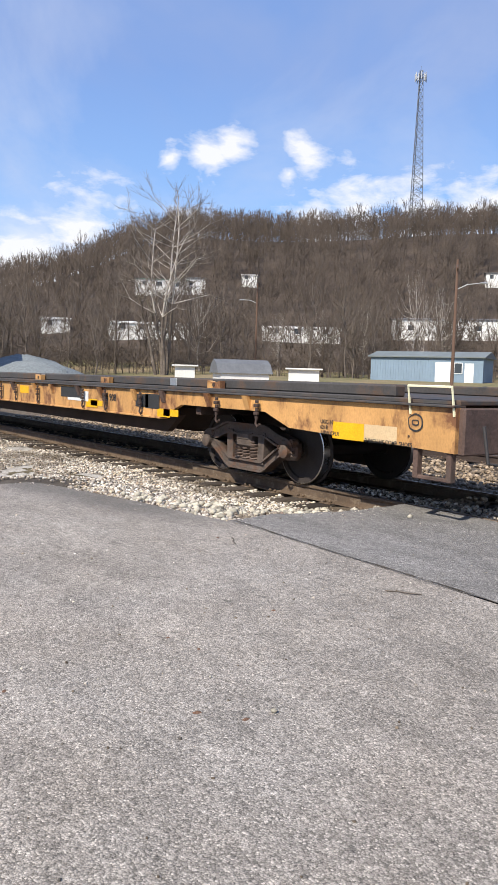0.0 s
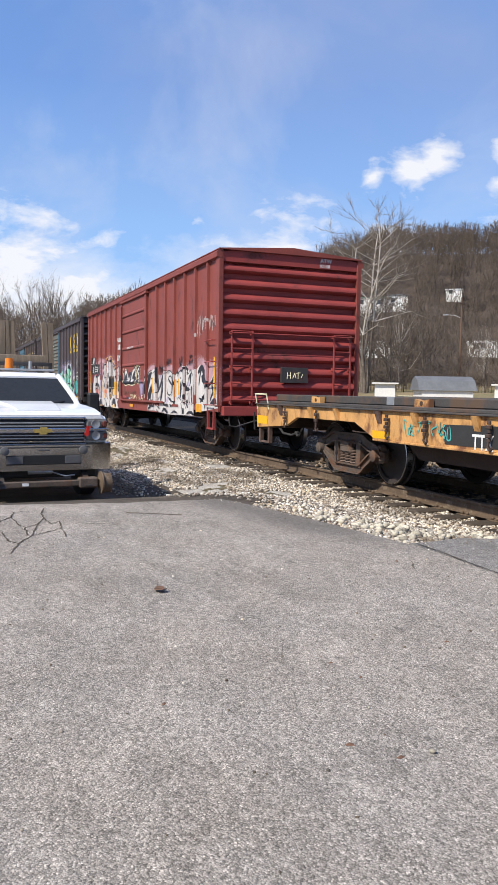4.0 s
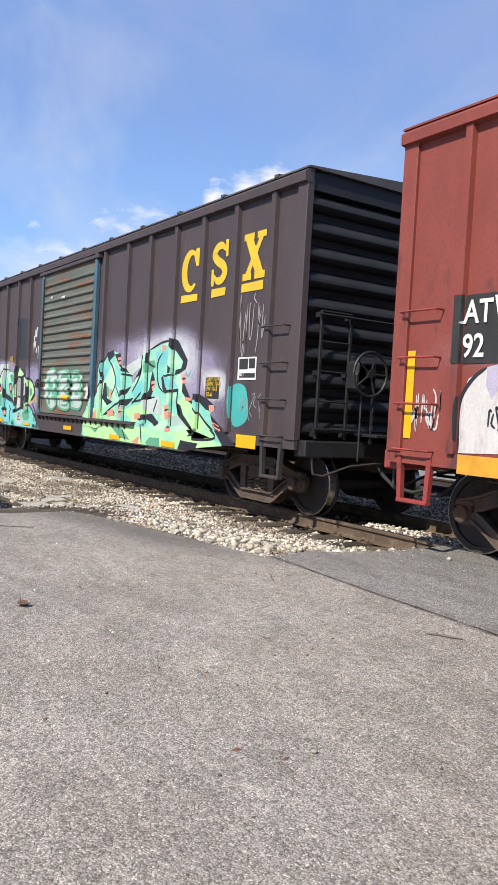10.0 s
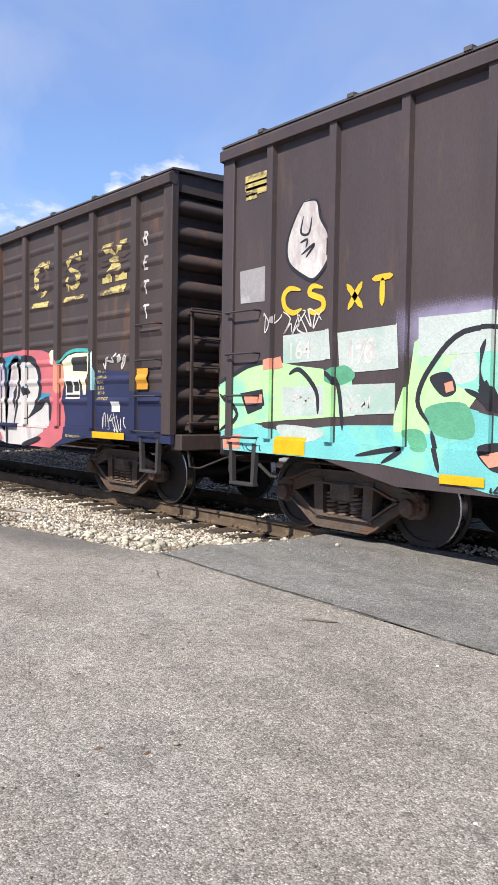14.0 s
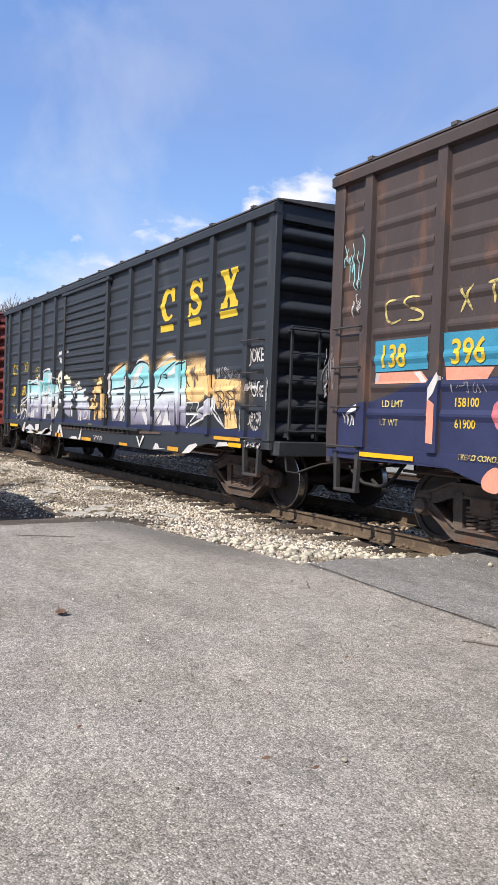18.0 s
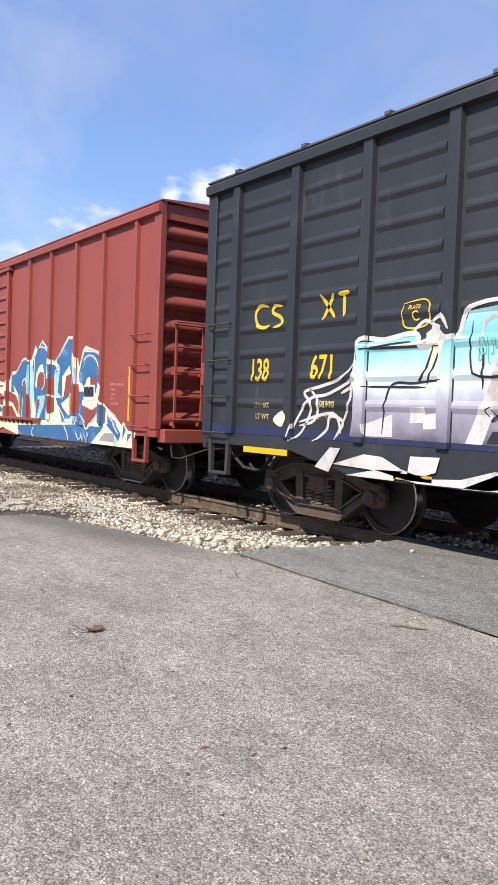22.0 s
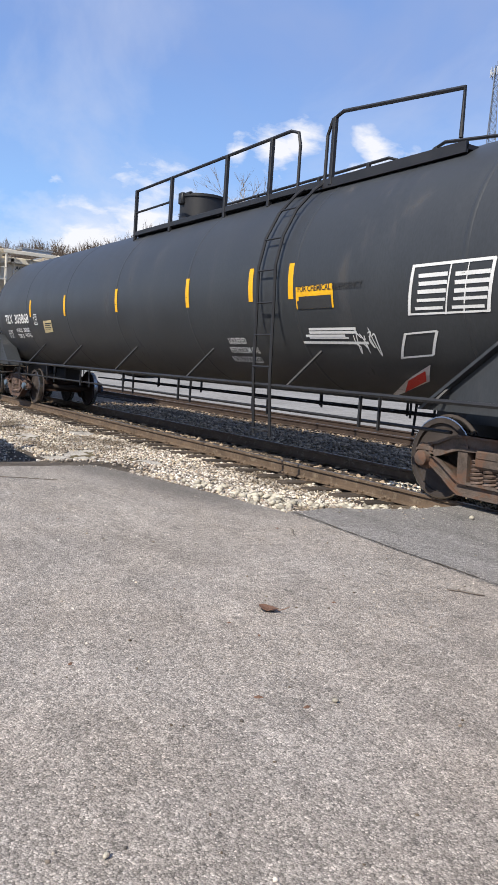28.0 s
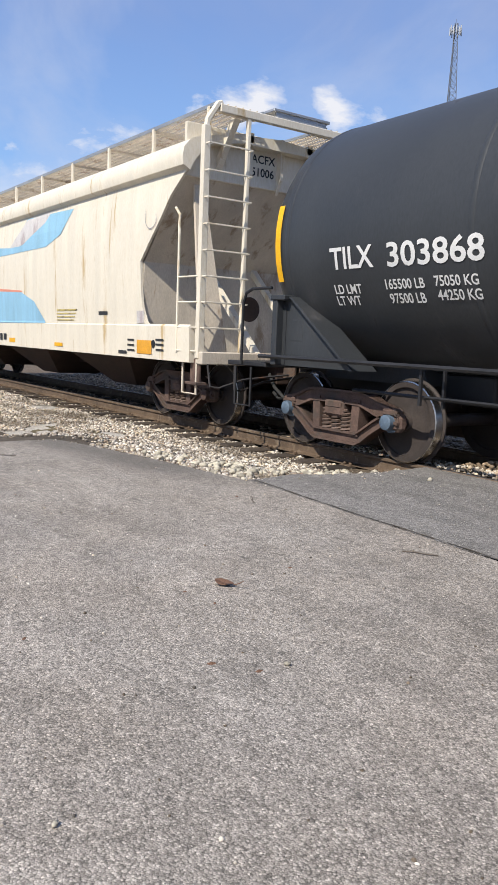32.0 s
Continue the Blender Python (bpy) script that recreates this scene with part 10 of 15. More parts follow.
line(paint_brown, 0.1, ((1.29, 1.06), (1.34, 1.96), (1.82, 1.98), (1.91, 1.52), (1.82, 1.04)), "g_black", 0.012)
line(paint_brown, 0.1, ((1.87, 1.04), (1.94, 1.8), (2.08, 2.12), (2.53, 2.11), (2.64, 1.77), (2.65, 1.03)), "g_black", 0.012)
line(paint_brown, 0.1, ((2.67, 1.03), (2.73, 1.51), (2.85, 2.02), (3.14, 2.09), (3.19, 1.63), (2.96, 1.01)), "g_black", 0.012)
line(paint_brown, 0.11, ((3.22, 1.75), (3.2, 2.04), (3.6, 2.1), (3.89, 1.92), (3.95, 1.55), (3.7, 1.25)), "g_black", 0.012)
line(paint_brown, 0.1, ((3.7, 1.25), (4.25, 1.45), (4.3, 1.11)), "g_black", 0.012)
line(paint_brown, 0.1, ((2.65, 1.03), (2.71, 1.51), (2.85, 2.02), (3.14, 2.1)), "g_black", 0.012)
fill(paint_brown, "g_black", ((1.91, 1.59), (1.99, 1.93), (2.14, 2.06), (2.42, 2.01), (2.08, 1.86), (2.15, 1.72), (2.36, 1.75), (2.43, 1.68), (2.14, 1.59), (1.99, 1.49)), 0.013, 0)
fill(paint_brown, "g_black", ((3.34, 1.62), (3.47, 1.67), (3.61, 1.56), (3.47, 1.5)), 0.013, 0)
fill(paint_brown, "g_black", ((3.48, 1.12), (3.78, 1.35), (4.25, 1.46), (4.03, 1.3)), 0.013, 0)
fill(paint_brown, "g_black", ((1.91, 1.39), (2.09, 1.35), (2.37, 1.42), (2.32, 1.29), (1.97, 1.21)), 0.013, 0)
fill(paint_brown, "g_black", ((2.95, 1.57), (3.1, 1.69), (3.05, 1.38), (2.97, 1.26)), 0.013, 0)
fill(paint_brown, "g_black", ((-1.64, 1.66), (-1.24, 1.74), (-0.93, 1.56), (-1.2, 1.39), (-1.54, 1.44)), 0.046, 1)
fill(paint_brown, "g_black", ((0.63, 1.69), (0.93, 1.72), (1, 1.39), (0.75, 1.43)), 0.046, 0)
fill(paint_brown, "g_black", ((-0.07, 1.63), (0.17, 1.79), (0.33, 1.55), (0.17, 1.31)), 0.046, 0)
fill(paint_brown, "g_lilac", ((-4.48, 1.72), (-4.14, 1.82), (-4.08, 1.61), (-4.42, 1.56)), 0.012, 1)
fill(paint_brown, "g_lilac", ((-1.05, 1.74), (-0.77, 1.76), (-0.71, 1.39), (-0.97, 1.37)), 0.047, 1)
fill(paint_brown, "g_lilac", ((-0.24, 1.96), (0.01, 2.03), (0.01, 1.63), (-0.19, 1.63)), 0.047, 1)
fill(paint_brown, "g_lilac", ((2.37, 1.91), (2.59, 2.03), (2.53, 1.65), (2.32, 1.22)), 0.012, 1)
fill(paint_brown, "g_lilac", ((2.78, 1.77), (2.9, 1.82), (2.85, 1.51), (2.75, 1.48)), 0.012, 1)
fill(paint_brown, "g_lilac", ((0.85, 2.06), (1.04, 2.09), (1, 1.76), (0.85, 1.69)), 0.047, 1)
fill(paint_brown, "g_lilac", ((1.4, 1.53), (1.6, 1.6), (1.57, 1.25), (1.42, 1.21)), 0.012, 1)
fill(paint_brown, "g_white", ((-4.62, 0.75), (-1.65, 0.94), (1.6, 1), (3.34, 0.99), (4.12, 0.99), (4.12, 0.94), (3.35, 0.7), (2.76, 0.7), (2.21, 0.78), (1.6, 0.89), (0.48, 0.77), (-2.76, 0.7)), 0.007, 0)
line(paint_brown, 0.08, ((-2.07, 0.93), (-1.65, 0.76), (-1.05, 0.96), (-0.5, 0.72), (0.17, 0.95), (0.63, 0.78), (1.2, 0.99)), "g_black", 0.03)
line(paint_brown, 0.08, ((1.6, 0.93), (2.21, 0.88), (2.43, 0.7)), "g_black", 0.03)
line(paint_brown, 0.08, ((2.75, 1), (2.76, 0.7)), "g_black", 0.03)
line(paint_brown, 0.08, ((3.35, 0.7), (4.04, 0.85)), "g_black", 0.03)
fill(paint_brown, "g_pink", ((1.6, 0.89), (1.97, 1.01), (2.43, 0.92), (2.54, 0.76), (2.09, 0.79)), 0.03, 1)
fill(paint_brown, "g_cream", ((4.73, 2), (4.88, 2.1), (5.15, 2.13), (5.45, 2.12), (5.61, 2.06), (5.6, 1.85), (5.46, 1.81), (5.43, 1.52), (5.35, 1.52), (5.31, 1.74), (4.77, 1.74)), 0.005, 0)
line(paint_brown, 0.05, ((4.59, 1.96), (4.79, 2.11), (5.09, 2.17), (5.51, 2.15), (5.63, 2.1)), "g_teal", 0.012)
fill(paint_brown, "sticker_dark", ((5.03, 2.07), (5.5, 2.07), (5.49, 1.85), (5.04, 1.87)), 0.012, 0, "stencil_panel")
paint_brown.text("HOSE SCALED", 5.1, 2, 0.07, "letter_white", 0.01, width=1)
paint_brown.bar(4.83, 5.27, 1.46, 1.74, "letter_white", 0.012, "data_panel")
paint_brown.bar(4.86, 5.05, 1.55, 1.72, "sticker_dark", 0.016, "data_panel")
paint_brown.bar(5.1, 5.25, 1.57, 1.71, "sticker_dark", 0.016, "data_panel")
paint_brown.bar(4.85, 5.26, 1.48, 1.52, "sticker_dark", 0.016, "data_panel")
paint_brown.text("AD COND. SHOES", 4.88, 0.89, 0.055, "letter_faded", 0.03, width=1)
scrawl(paint_brown, -2.38, -1.84, 2.53, 2.8, 21, 4, 0.0186, "g_white", 0.013)
scrawl(paint_brown, -1.53, -0.95, 2.5, 2.68, 22, 3, 0.0186, "g_white", 0.05)
fill(paint_brown, "navy", ((4.67, 1.6), (5.73, 1.58), (5.73, 1.87), (6.61, 1.82), (6.63, 1.56), (7.36, 1.54), (7.37, 1.03), (6.79, 0.93), (5.63, 0.99), (5.27, 0.86), (4.88, 0.9), (4.67, 1.15)), 0.002, 0, "repaint_patch")
fill(paint_brown, "g_sky", ((5.66, 2.1), (5.71, 2.13), (5.73, 1.58), (5.67, 1.58)), 0.006, 0)
scrawl(paint_brown, 5.92, 6.57, 1.85, 2.08, 23, 5, 0.031, "g_white", 0.013)
scrawl(paint_brown, 5.92, 6.54, 1, 1.26, 24, 7, 0.0186, "g_white", 0.013)
paint_brown.text("EW 15-5", 5.78, 1.82, 0.06, "letter_faded", 0.01, width=1)
paint_brown.text("XWH 10-8", 5.78, 1.74, 0.06, "letter_faded", 0.01, width=1)
paint_brown.text("IW 9-2", 5.78, 1.67, 0.06, "letter_faded", 0.01, width=1)
paint_brown.text("IL 50-6", 5.78, 1.59, 0.06, "letter_faded", 0.01, width=1)
paint_brown.text("IH 11-0", 5.78, 1.52, 0.06, "letter_faded", 0.01, width=1)
paint_brown.text("CAPY 5277", 5.78, 1.44, 0.06, "letter_faded", 0.01, width=1)
paint_brown.bar(6.17, 6.39, 1.28, 1.42, "letter_white", 0.014, "placard")
paint_brown.bar(5.69, 6.55, 0.91, 1, "yellow_mark", 0.03, "reflector")
paint_brown.bar(6.84, 7.1, 1.58, 1.85, "orange_mark", 0.035, "reflector")
paint_brown.text("B", 6.93, 3.42, 0.26, "g_white", 0.01, width=0.8)
paint_brown.text("E", 6.94, 3.11, 0.26, "g_white", 0.01, width=0.8)
paint_brown.text("T", 6.94, 2.8, 0.26, "g_white", 0.01, width=0.8)
paint_brown.text("T", 6.95, 2.49, 0.26, "g_white", 0.01, width=0.8)
slab_c(paint_brown, "letter_faded", 3.72, 4.28, 3.05, 3.6)
fill(paint_brown, "letter_faded", ((3.68, 2.98), (4.25, 2.97), (4.25, 2.88), (3.69, 2.9)), 0.012, 0, "marking")
slab_s(paint_brown, "letter_faded", 4.82, 5.31, 3.05, 3.6)
fill(paint_brown, "letter_faded", ((4.78, 2.97), (5.36, 2.97), (5.35, 2.91), (4.78, 2.89)), 0.012, 0, "marking")
slab_x(paint_brown, "letter_faded", 5.89, 6.53, 3.05, 3.58)
# bare bands where the stencil has peeled off the ribs
for k, (x0, x1) in enumerate(((3.66, 4.34), (4.76, 5.38), (5.84, 6.58))):
    for q, (z, w) in enumerate(((3.17, 0.045), (3.30, 0.02), (3.40, 0.05), (3.52, 0.018))):
        fill(paint_brown, "brown_paint", [(x0 + (x1 - x0) * n / 6, z + w * (0.6 + 0.7 * math.sin(n * 2.3 + k + q))) for n in range(7)] + [(x1 - (x1 - x0) * n / 6, z - w * (0.6 + 0.6 * math.sin(n * 1.7 + k * 2 + q))) for n in range(7)], 0.0145 + 0.0003 * q, 0, "bare_patch")
fill(paint_brown, "letter_faded", ((5.88, 2.97), (6.52, 2.99), (6.5, 2.88), (5.87, 2.88)), 0.012, 0, "marking")
fill(paint_brown, "navy", ((-7.47, 1.49), (-6.81, 1.56), (-5.95, 1.79), (-5.81, 1.81), (-5.5, 1.8), (-5.02, 1.79), (-4.96, 0.73), (-5.65, 0.91), (-6.95, 0.97), (-7.44, 1.05)), 0.0022, 0, "repaint_patch")
fill(paint_brown, "teal_board", ((-6.8, 2.22), (-5.98, 2.22), (-5.96, 1.89), (-6.78, 1.88)), 0.012, 0, "number_board")
fill(paint_brown, "teal_board", ((-5.76, 2.24), (-5.05, 2.23), (-4.92, 2.23), (-4.9, 1.89), (-5.73, 1.91)), 0.012, 0, "number_board")
paint_brown.text("138", -6.71, 1.93, 0.34, "letter_yellow", 0.018, width=0.85)
paint_brown.text("396", -5.65, 1.93, 0.34, "letter_yellow", 0.018, width=0.9)
line(paint_brown, 0.03, ((-6.41, 2.63), (-6.58, 2.64), (-6.64, 2.55), (-6.62, 2.45), (-6.54, 2.4), (-6.4, 2.43)), "letter_faded", 0.01)
line(paint_brown, 0.03, ((-6.11, 2.64), (-6.29, 2.65), (-6.32, 2.57), (-6.09, 2.48), (-6.1, 2.41), (-6.29, 2.41)), "letter_faded", 0.01)
line(paint_brown, 0.03, ((-5.57, 2.68), (-5.4, 2.43)), "letter_faded", 0.01)
line(paint_brown, 0.03, ((-5.4, 2.69), (-5.55, 2.42)), "letter_faded", 0.01)
line(paint_brown, 0.03, ((-5.22, 2.67), (-5.07, 2.68)), "letter_faded", 0.01)
line(paint_brown, 0.03, ((-5.14, 2.67), (-5.13, 2.47)), "letter_faded", 0.01)
paint_brown.text("LD LMT", -6.65, 1.5, 0.1, "letter_faded", 0.01, width=1)
paint_brown.text("LT WT", -6.68, 1.3, 0.1, "letter_faded", 0.01, width=1)
paint_brown.text("158100", -5.59, 1.51, 0.12, "letter_yellow", 0.01, width=0.9)
paint_brown.text("61900", -5.57, 1.3, 0.12, "letter_yellow", 0.01, width=0.9)
paint_brown.text("TREAD COND. SHOES", -5.48, 1, 0.075, "letter_faded", 0.03, width=1)
fill(paint_brown, "g_coral", ((-6.77, 1.87), (-6.06, 1.87), (-5.96, 1.78), (-5.98, 1.75), (-6.77, 1.75)), 0.008, 0)
fill(paint_brown, "g_white", ((-6.77, 1.87), (-6.7, 1.86), (-6.73, 1.77), (-6.78, 1.78)), 0.009, 0)
fill(paint_brown, "g_white", ((-6.17, 1.86), (-6.08, 1.87), (-5.97, 1.76), (-6.04, 1.75)), 0.009, 0)
fill(paint_brown, "g_coral", ((-5.72, 1.9), (-5.1, 1.88), (-5.18, 1.77), (-5.7, 1.77)), 0.008, 0)
fill(paint_brown, "g_coral", ((-5.95, 1.56), (-5.9, 1.59), (-5.8, 1.53), (-5.8, 1.13), (-5.93, 1.14)), 0.009, 0)
fill(paint_brown, "g_white", ((-5.95, 1.53), (-5.9, 1.69), (-5.78, 1.85), (-5.75, 1.79), (-5.82, 1.64), (-5.9, 1.56)), 0.01, 0)
fill(paint_brown, "g_coral", ((-5.16, 0.83), (-5.07, 0.93), (-4.97, 0.94), (-4.96, 0.73), (-5.13, 0.74)), 0.028, 1)
fill(paint_brown, "g_pink", ((-5.1, 1.49), (-5.05, 1.56), (-5, 1.54), (-4.99, 1.31), (-5.06, 1.33)), 0.007, 1)
paint_brown.bar(-6.96, -6.09, 0.94, 0.99, "yellow_mark", 0.03, "reflector")
scrawl(paint_brown, -7.43, -6.98, 2.81, 3.46, 25, 7, 0.0136, "g_sky", 0.013)
scrawl(paint_brown, -7.25, -7.07, 2.48, 2.79, 28, 5, 0.0112, "g_white", 0.013)
fill(paint_brown, "g_white", ((-7.27, 1.4), (-7.16, 1.51), (-7.05, 1.54), (-7.07, 1.47), (-7.24, 1.39)), 0.008, 0)
scrawl(paint_brown, -7.31, -7.13, 1.28, 1.42, 26, 5, 0.0124, "g_white", 0.013)
scrawl(paint_brown, -5.63, -5.11, 1.64, 1.75, 27, 9, 0.0074, "g_grey", 0.013)
scrawl(paint_brown, -7.7, -7.51, 1.56, 2.23, 29, 6, 0.0074, "g_grey", 0.013)
# slate car
paint_slate.bar(-7.42, 7.42, 1.045, 1.15, "navy", 0.003, "stripe")
fill(paint_slate, "g_peach", ((2.89, 2.32), (3.22, 2.39), (3.48, 2.2), (3.41, 1.99), (2.91, 2.05)), 0.003, 1)
fill(paint_slate, "g_peach", ((3.64, 2.19), (4.16, 2.39), (4.5, 2.26), (4.83, 2.2), (4.58, 2.03), (3.88, 1.97)), 0.003, 1)
fill(paint_slate, "g_peach", ((4.84, 2.17), (5.49, 2.24), (5.61, 2.02), (5.69, 1.84), (6.3, 1.89), (6.69, 1.82), (6.69, 1.55), (5.8, 1.66), (5.12, 1.45), (4.88, 1.44)), 0.003, 1)
fill(paint_slate, "g_peach_solid", ((4.84, 2.13), (5.44, 2.14), (5.5, 2.21), (5.48, 1.95), (5.22, 1.87), (5.17, 1.78), (5.06, 1.76), (5.06, 1.56), (4.88, 1.59)), 0.004, 0)
fill(paint_slate, "g_peach_solid", ((5.45, 1.9), (5.8, 1.97), (6.24, 1.87), (6.62, 1.84), (6.62, 1.65), (6.45, 1.6), (6.56, 1.17), (6.19, 1.14), (6.16, 1.45), (5.96, 1.44), (5.8, 1.59), (5.57, 1.7)), 0.004, 0)
fill(paint_slate, "g_fade", ((2.45, 2.07), (2.8, 2.26), (3.06, 2.27), (3.45, 2.1), (3.52, 1.6), (2.48, 1.56)), 0.006, 0)
fill(paint_slate, "g_fade", ((3.57, 2.07), (3.77, 2.14), (4.44, 2.25), (4.5, 1.56), (3.6, 1.52)), 0.006, 0)
fill(paint_slate, "g_fade", ((4.47, 2.19), (4.8, 2.23), (4.88, 1.14), (4.63, 1.17), (4.55, 1.56)), 0.006, 0)
fill(paint_slate, "g_fade", ((2.48, 1.56), (3.53, 1.58), (3.58, 1.14), (2.53, 1.11)), 0.0065, 0)
fill(paint_slate, "g_fade", ((3.6, 1.52), (4.55, 1.56), (4.57, 1.15), (3.62, 1.12)), 0.0065, 0)
fill(paint_slate, "g_fade", ((5.33, 1.41), (5.82, 1.61), (5.81, 1.4), (5.55, 1.3), (5.25, 1.28)), 0.0065, 0)
fill(paint_slate, "g_white", ((2.94, 1.43), (3.11, 1.47), (3.38, 1.13), (3.23, 1.13)), 0.008, 0)
fill(paint_slate, "g_white", ((3.66, 1.39), (3.84, 1.41), (3.92, 1.23), (3.78, 1.14)), 0.008, 0)
fill(paint_slate, "g_white", ((3.94, 1.14), (4.1, 1.42), (4.3, 1.15)), 0.008, 0)
fill(paint_slate, "g_white", ((4.17, 2.04), (4.44, 2.19), (4.45, 2.03), (4.17, 1.96)), 0.008, 0)
fill(paint_slate, "g_white", ((2.55, 1.98), (2.81, 2.19), (3.07, 2.22), (2.82, 1.92), (2.56, 1.79)), 0.008, 0)
line(paint_slate, 0.03, ((2.45, 2.07), (2.63, 2.2), (2.98, 2.28), (3.32, 2.19), (3.47, 2.03)), "g_black", 0.012)
line(paint_slate, 0.03, ((2.91, 2.01), (3.08, 1.91), (2.83, 1.79)), "g_black", 0.012)
line(paint_slate, 0.03, ((2.96, 1.83), (2.94, 1.56), (2.69, 1.24)), "g_black", 0.012)
line(paint_slate, 0.03, ((3.14, 1.69), (3.38, 1.22)), "g_black", 0.012)
line(paint_slate, 0.03, ((3.7, 1.81), (3.95, 2.05), (4.44, 2.23)), "g_black", 0.012)
line(paint_slate, 0.03, ((3.7, 1.81), (4, 1.76)), "g_black", 0.012)
line(paint_slate, 0.03, ((3.71, 1.6), (4.05, 1.76)), "g_black", 0.012)
line(paint_slate, 0.03, ((3.97, 2.01), (4.1, 2.01), (4.09, 1.95), (3.97, 1.97)), "g_black", 0.012)
line(paint_slate, 0.03, ((4.52, 2.15), (4.8, 2.21)), "g_black", 0.012)
line(paint_slate, 0.03, ((4.55, 1.56), (4.63, 1.17), (4.71, 1.1)), "g_black", 0.012)
line(paint_slate, 0.03, ((4.88, 1.44), (5.02, 1.18), (4.95, 1.14)), "g_black", 0.012)
line(paint_slate, 0.03, ((4.2, 1.56), (4.22, 1.2)), "g_black", 0.012)
line(paint_slate, 0.03, ((3.91, 1.39), (3.62, 1.14)), "g_black", 0.012)
line(paint_slate, 0.03, ((2.47, 1.79), (3.5, 1.82)), "g_black", 0.012)
line(paint_slate, 0.03, ((3.59, 1.69), (4.49, 1.71)), "g_black", 0.012)
line(paint_slate, 0.03, ((4.82, 2.17), (4.86, 1.9), (4.98, 1.78)), "g_black", 0.012)
line(paint_slate, 0.03, ((5.36, 1.38), (5.55, 1.3), (5.23, 1.14)), "g_black", 0.012)
line(paint_slate, 0.035, ((2.55, 2.11), (2.8, 2.28), (3.06, 2.3), (3.47, 2.14)), "g_white", 0.011)
line(paint_slate, 0.035, ((3.64, 2.13), (4.16, 2.29), (4.45, 2.3)), "g_white", 0.011)
line(paint_slate, 0.035, ((4.89, 1.13), (5.32, 1.39), (5.82, 1.61), (5.86, 1.45), (6.19, 1.15)), "g_white", 0.011)
line(paint_slate, 0.035, ((4.89, 1.12), (5.55, 1.31), (5.81, 1.38)), "g_white", 0.011)
line(paint_slate, 0.035, ((5.82, 1.61), (5.82, 1.38), (6.16, 1.17)), "g_white", 0.011)
line(paint_slate, 0.018, ((5.88, 1.69), (6.1, 1.7), (6.13, 1.55), (5.91, 1.56)), "g_black", 0.013)
line(paint_slate, 0.018, ((5.88, 1.69), (6.13, 1.55)), "g_black", 0.013)
line(paint_slate, 0.018, ((6.23, 1.7), (6.42, 1.7), (6.42, 1.59), (6.27, 1.59)), "g_black", 0.013)
line(paint_slate, 0.018, ((6.23, 1.7), (6.42, 1.59)), "g_black", 0.013)
line(paint_slate, 0.018, ((6.09, 1.42), (6.19, 1.55), (6.24, 1.4), (6.12, 1.32)), "g_black", 0.013)
line(paint_slate, 0.018, ((6.09, 1.42), (6.24, 1.4)), "g_black", 0.013)
paint_slate.bar(4.88, 5.32, 1.33, 1.54, "letter_white", 0.014, "data_panel")
paint_slate.bar(4.91, 5.1, 1.38, 1.52, "sticker_dark", 0.018, "data_panel")
paint_slate.bar(5.12, 5.3, 1.38, 1.53, "sticker_dark", 0.018, "data_panel")
fill(paint_slate, "slate_paint", ((5.8, 2.02), (6.63, 2.03), (6.62, 1.92), (6.3, 1.89), (5.82, 1.89)), 0.0055, 0)
scrawl(paint_slate, 5.85, 6.59, 1.88, 2.04, 37, 9, 0.0074, "g_grey", 0.013)
paint_slate.bar(5.92, 6.71, 0.98, 1.03, "orange_mark", 0.03, "reflector")
paint_slate.bar(6.38, 6.74, 0.89, 0.95, "yellow_mark", 0.032, "reflector")
paint_slate.bar(4.28, 4.7, 0.72, 0.79, "orange_mark", 0.032, "reflector")
paint_slate.bar(2.05, 2.48, 0.7, 0.75, "orange_mark", 0.032, "reflector")
paint_slate.bar(-0.18, 0.41, 0.7, 0.77, "orange_mark", 0.032, "reflector")
paint_slate.bar(-2.14, -1.7, 0.7, 0.79, "orange_mark", 0.032, "reflector")
fill(paint_slate, "g_white", ((4.83, 0.7), (5.09, 0.85), (5.34, 0.89), (5.39, 0.86), (5.1, 0.72)), 0.028, 0)
fill(paint_slate, "g_white", ((5.99, 0.87), (6.07, 0.94), (6.34, 0.95), (6.39, 0.9)), 0.028, 0)
fill(paint_slate, "g_white", ((3.66, 0.7), (3.77, 0.82), (3.88, 0.81), (3.95, 0.74), (4.24, 0.74)), 0.028, 0)
fill(paint_slate, "g_white", ((2.89, 0.91), (2.97, 0.9), (3.07, 0.77), (3.19, 0.93), (3.27, 0.92), (3.06, 0.7)), 0.028, 0)
fill(paint_slate, "truck_rust", ((0.96, 0.96), (3.94, 1.02), (3.97, 0.98), (0.96, 0.91)), 0.024, 0, "stripe")
slab_c(paint_slate, "letter_yellow", 3.77, 4.31, 2.92, 3.47)
fill(paint_slate, "letter_yellow", ((3.77, 2.86), (4.28, 2.86), (4.3, 2.75), (3.77, 2.75)), 0.012, 0, "marking")
slab_s(paint_slate, "letter_yellow", 4.84, 5.33, 2.92, 3.49)
fill(paint_slate, "letter_yellow", ((4.88, 2.88), (5.28, 2.89), (5.3, 2.77), (4.88, 2.76)), 0.012, 0, "marking")
slab_x(paint_slate, "letter_yellow", 5.94, 6.46, 2.94, 3.51)
fill(paint_slate, "letter_yellow", ((5.94, 2.9), (6.45, 2.9), (6.46, 2.8), (5.94, 2.79)), 0.012, 0, "marking")
paint_slate.text("JOKE", 6.86, 2.11, 0.26, "g_white", 0.01, width=0.62)
paint_slate.text("ONE", 6.94, 1.62, 0.22, "g_white", 0.01, width=0.7)
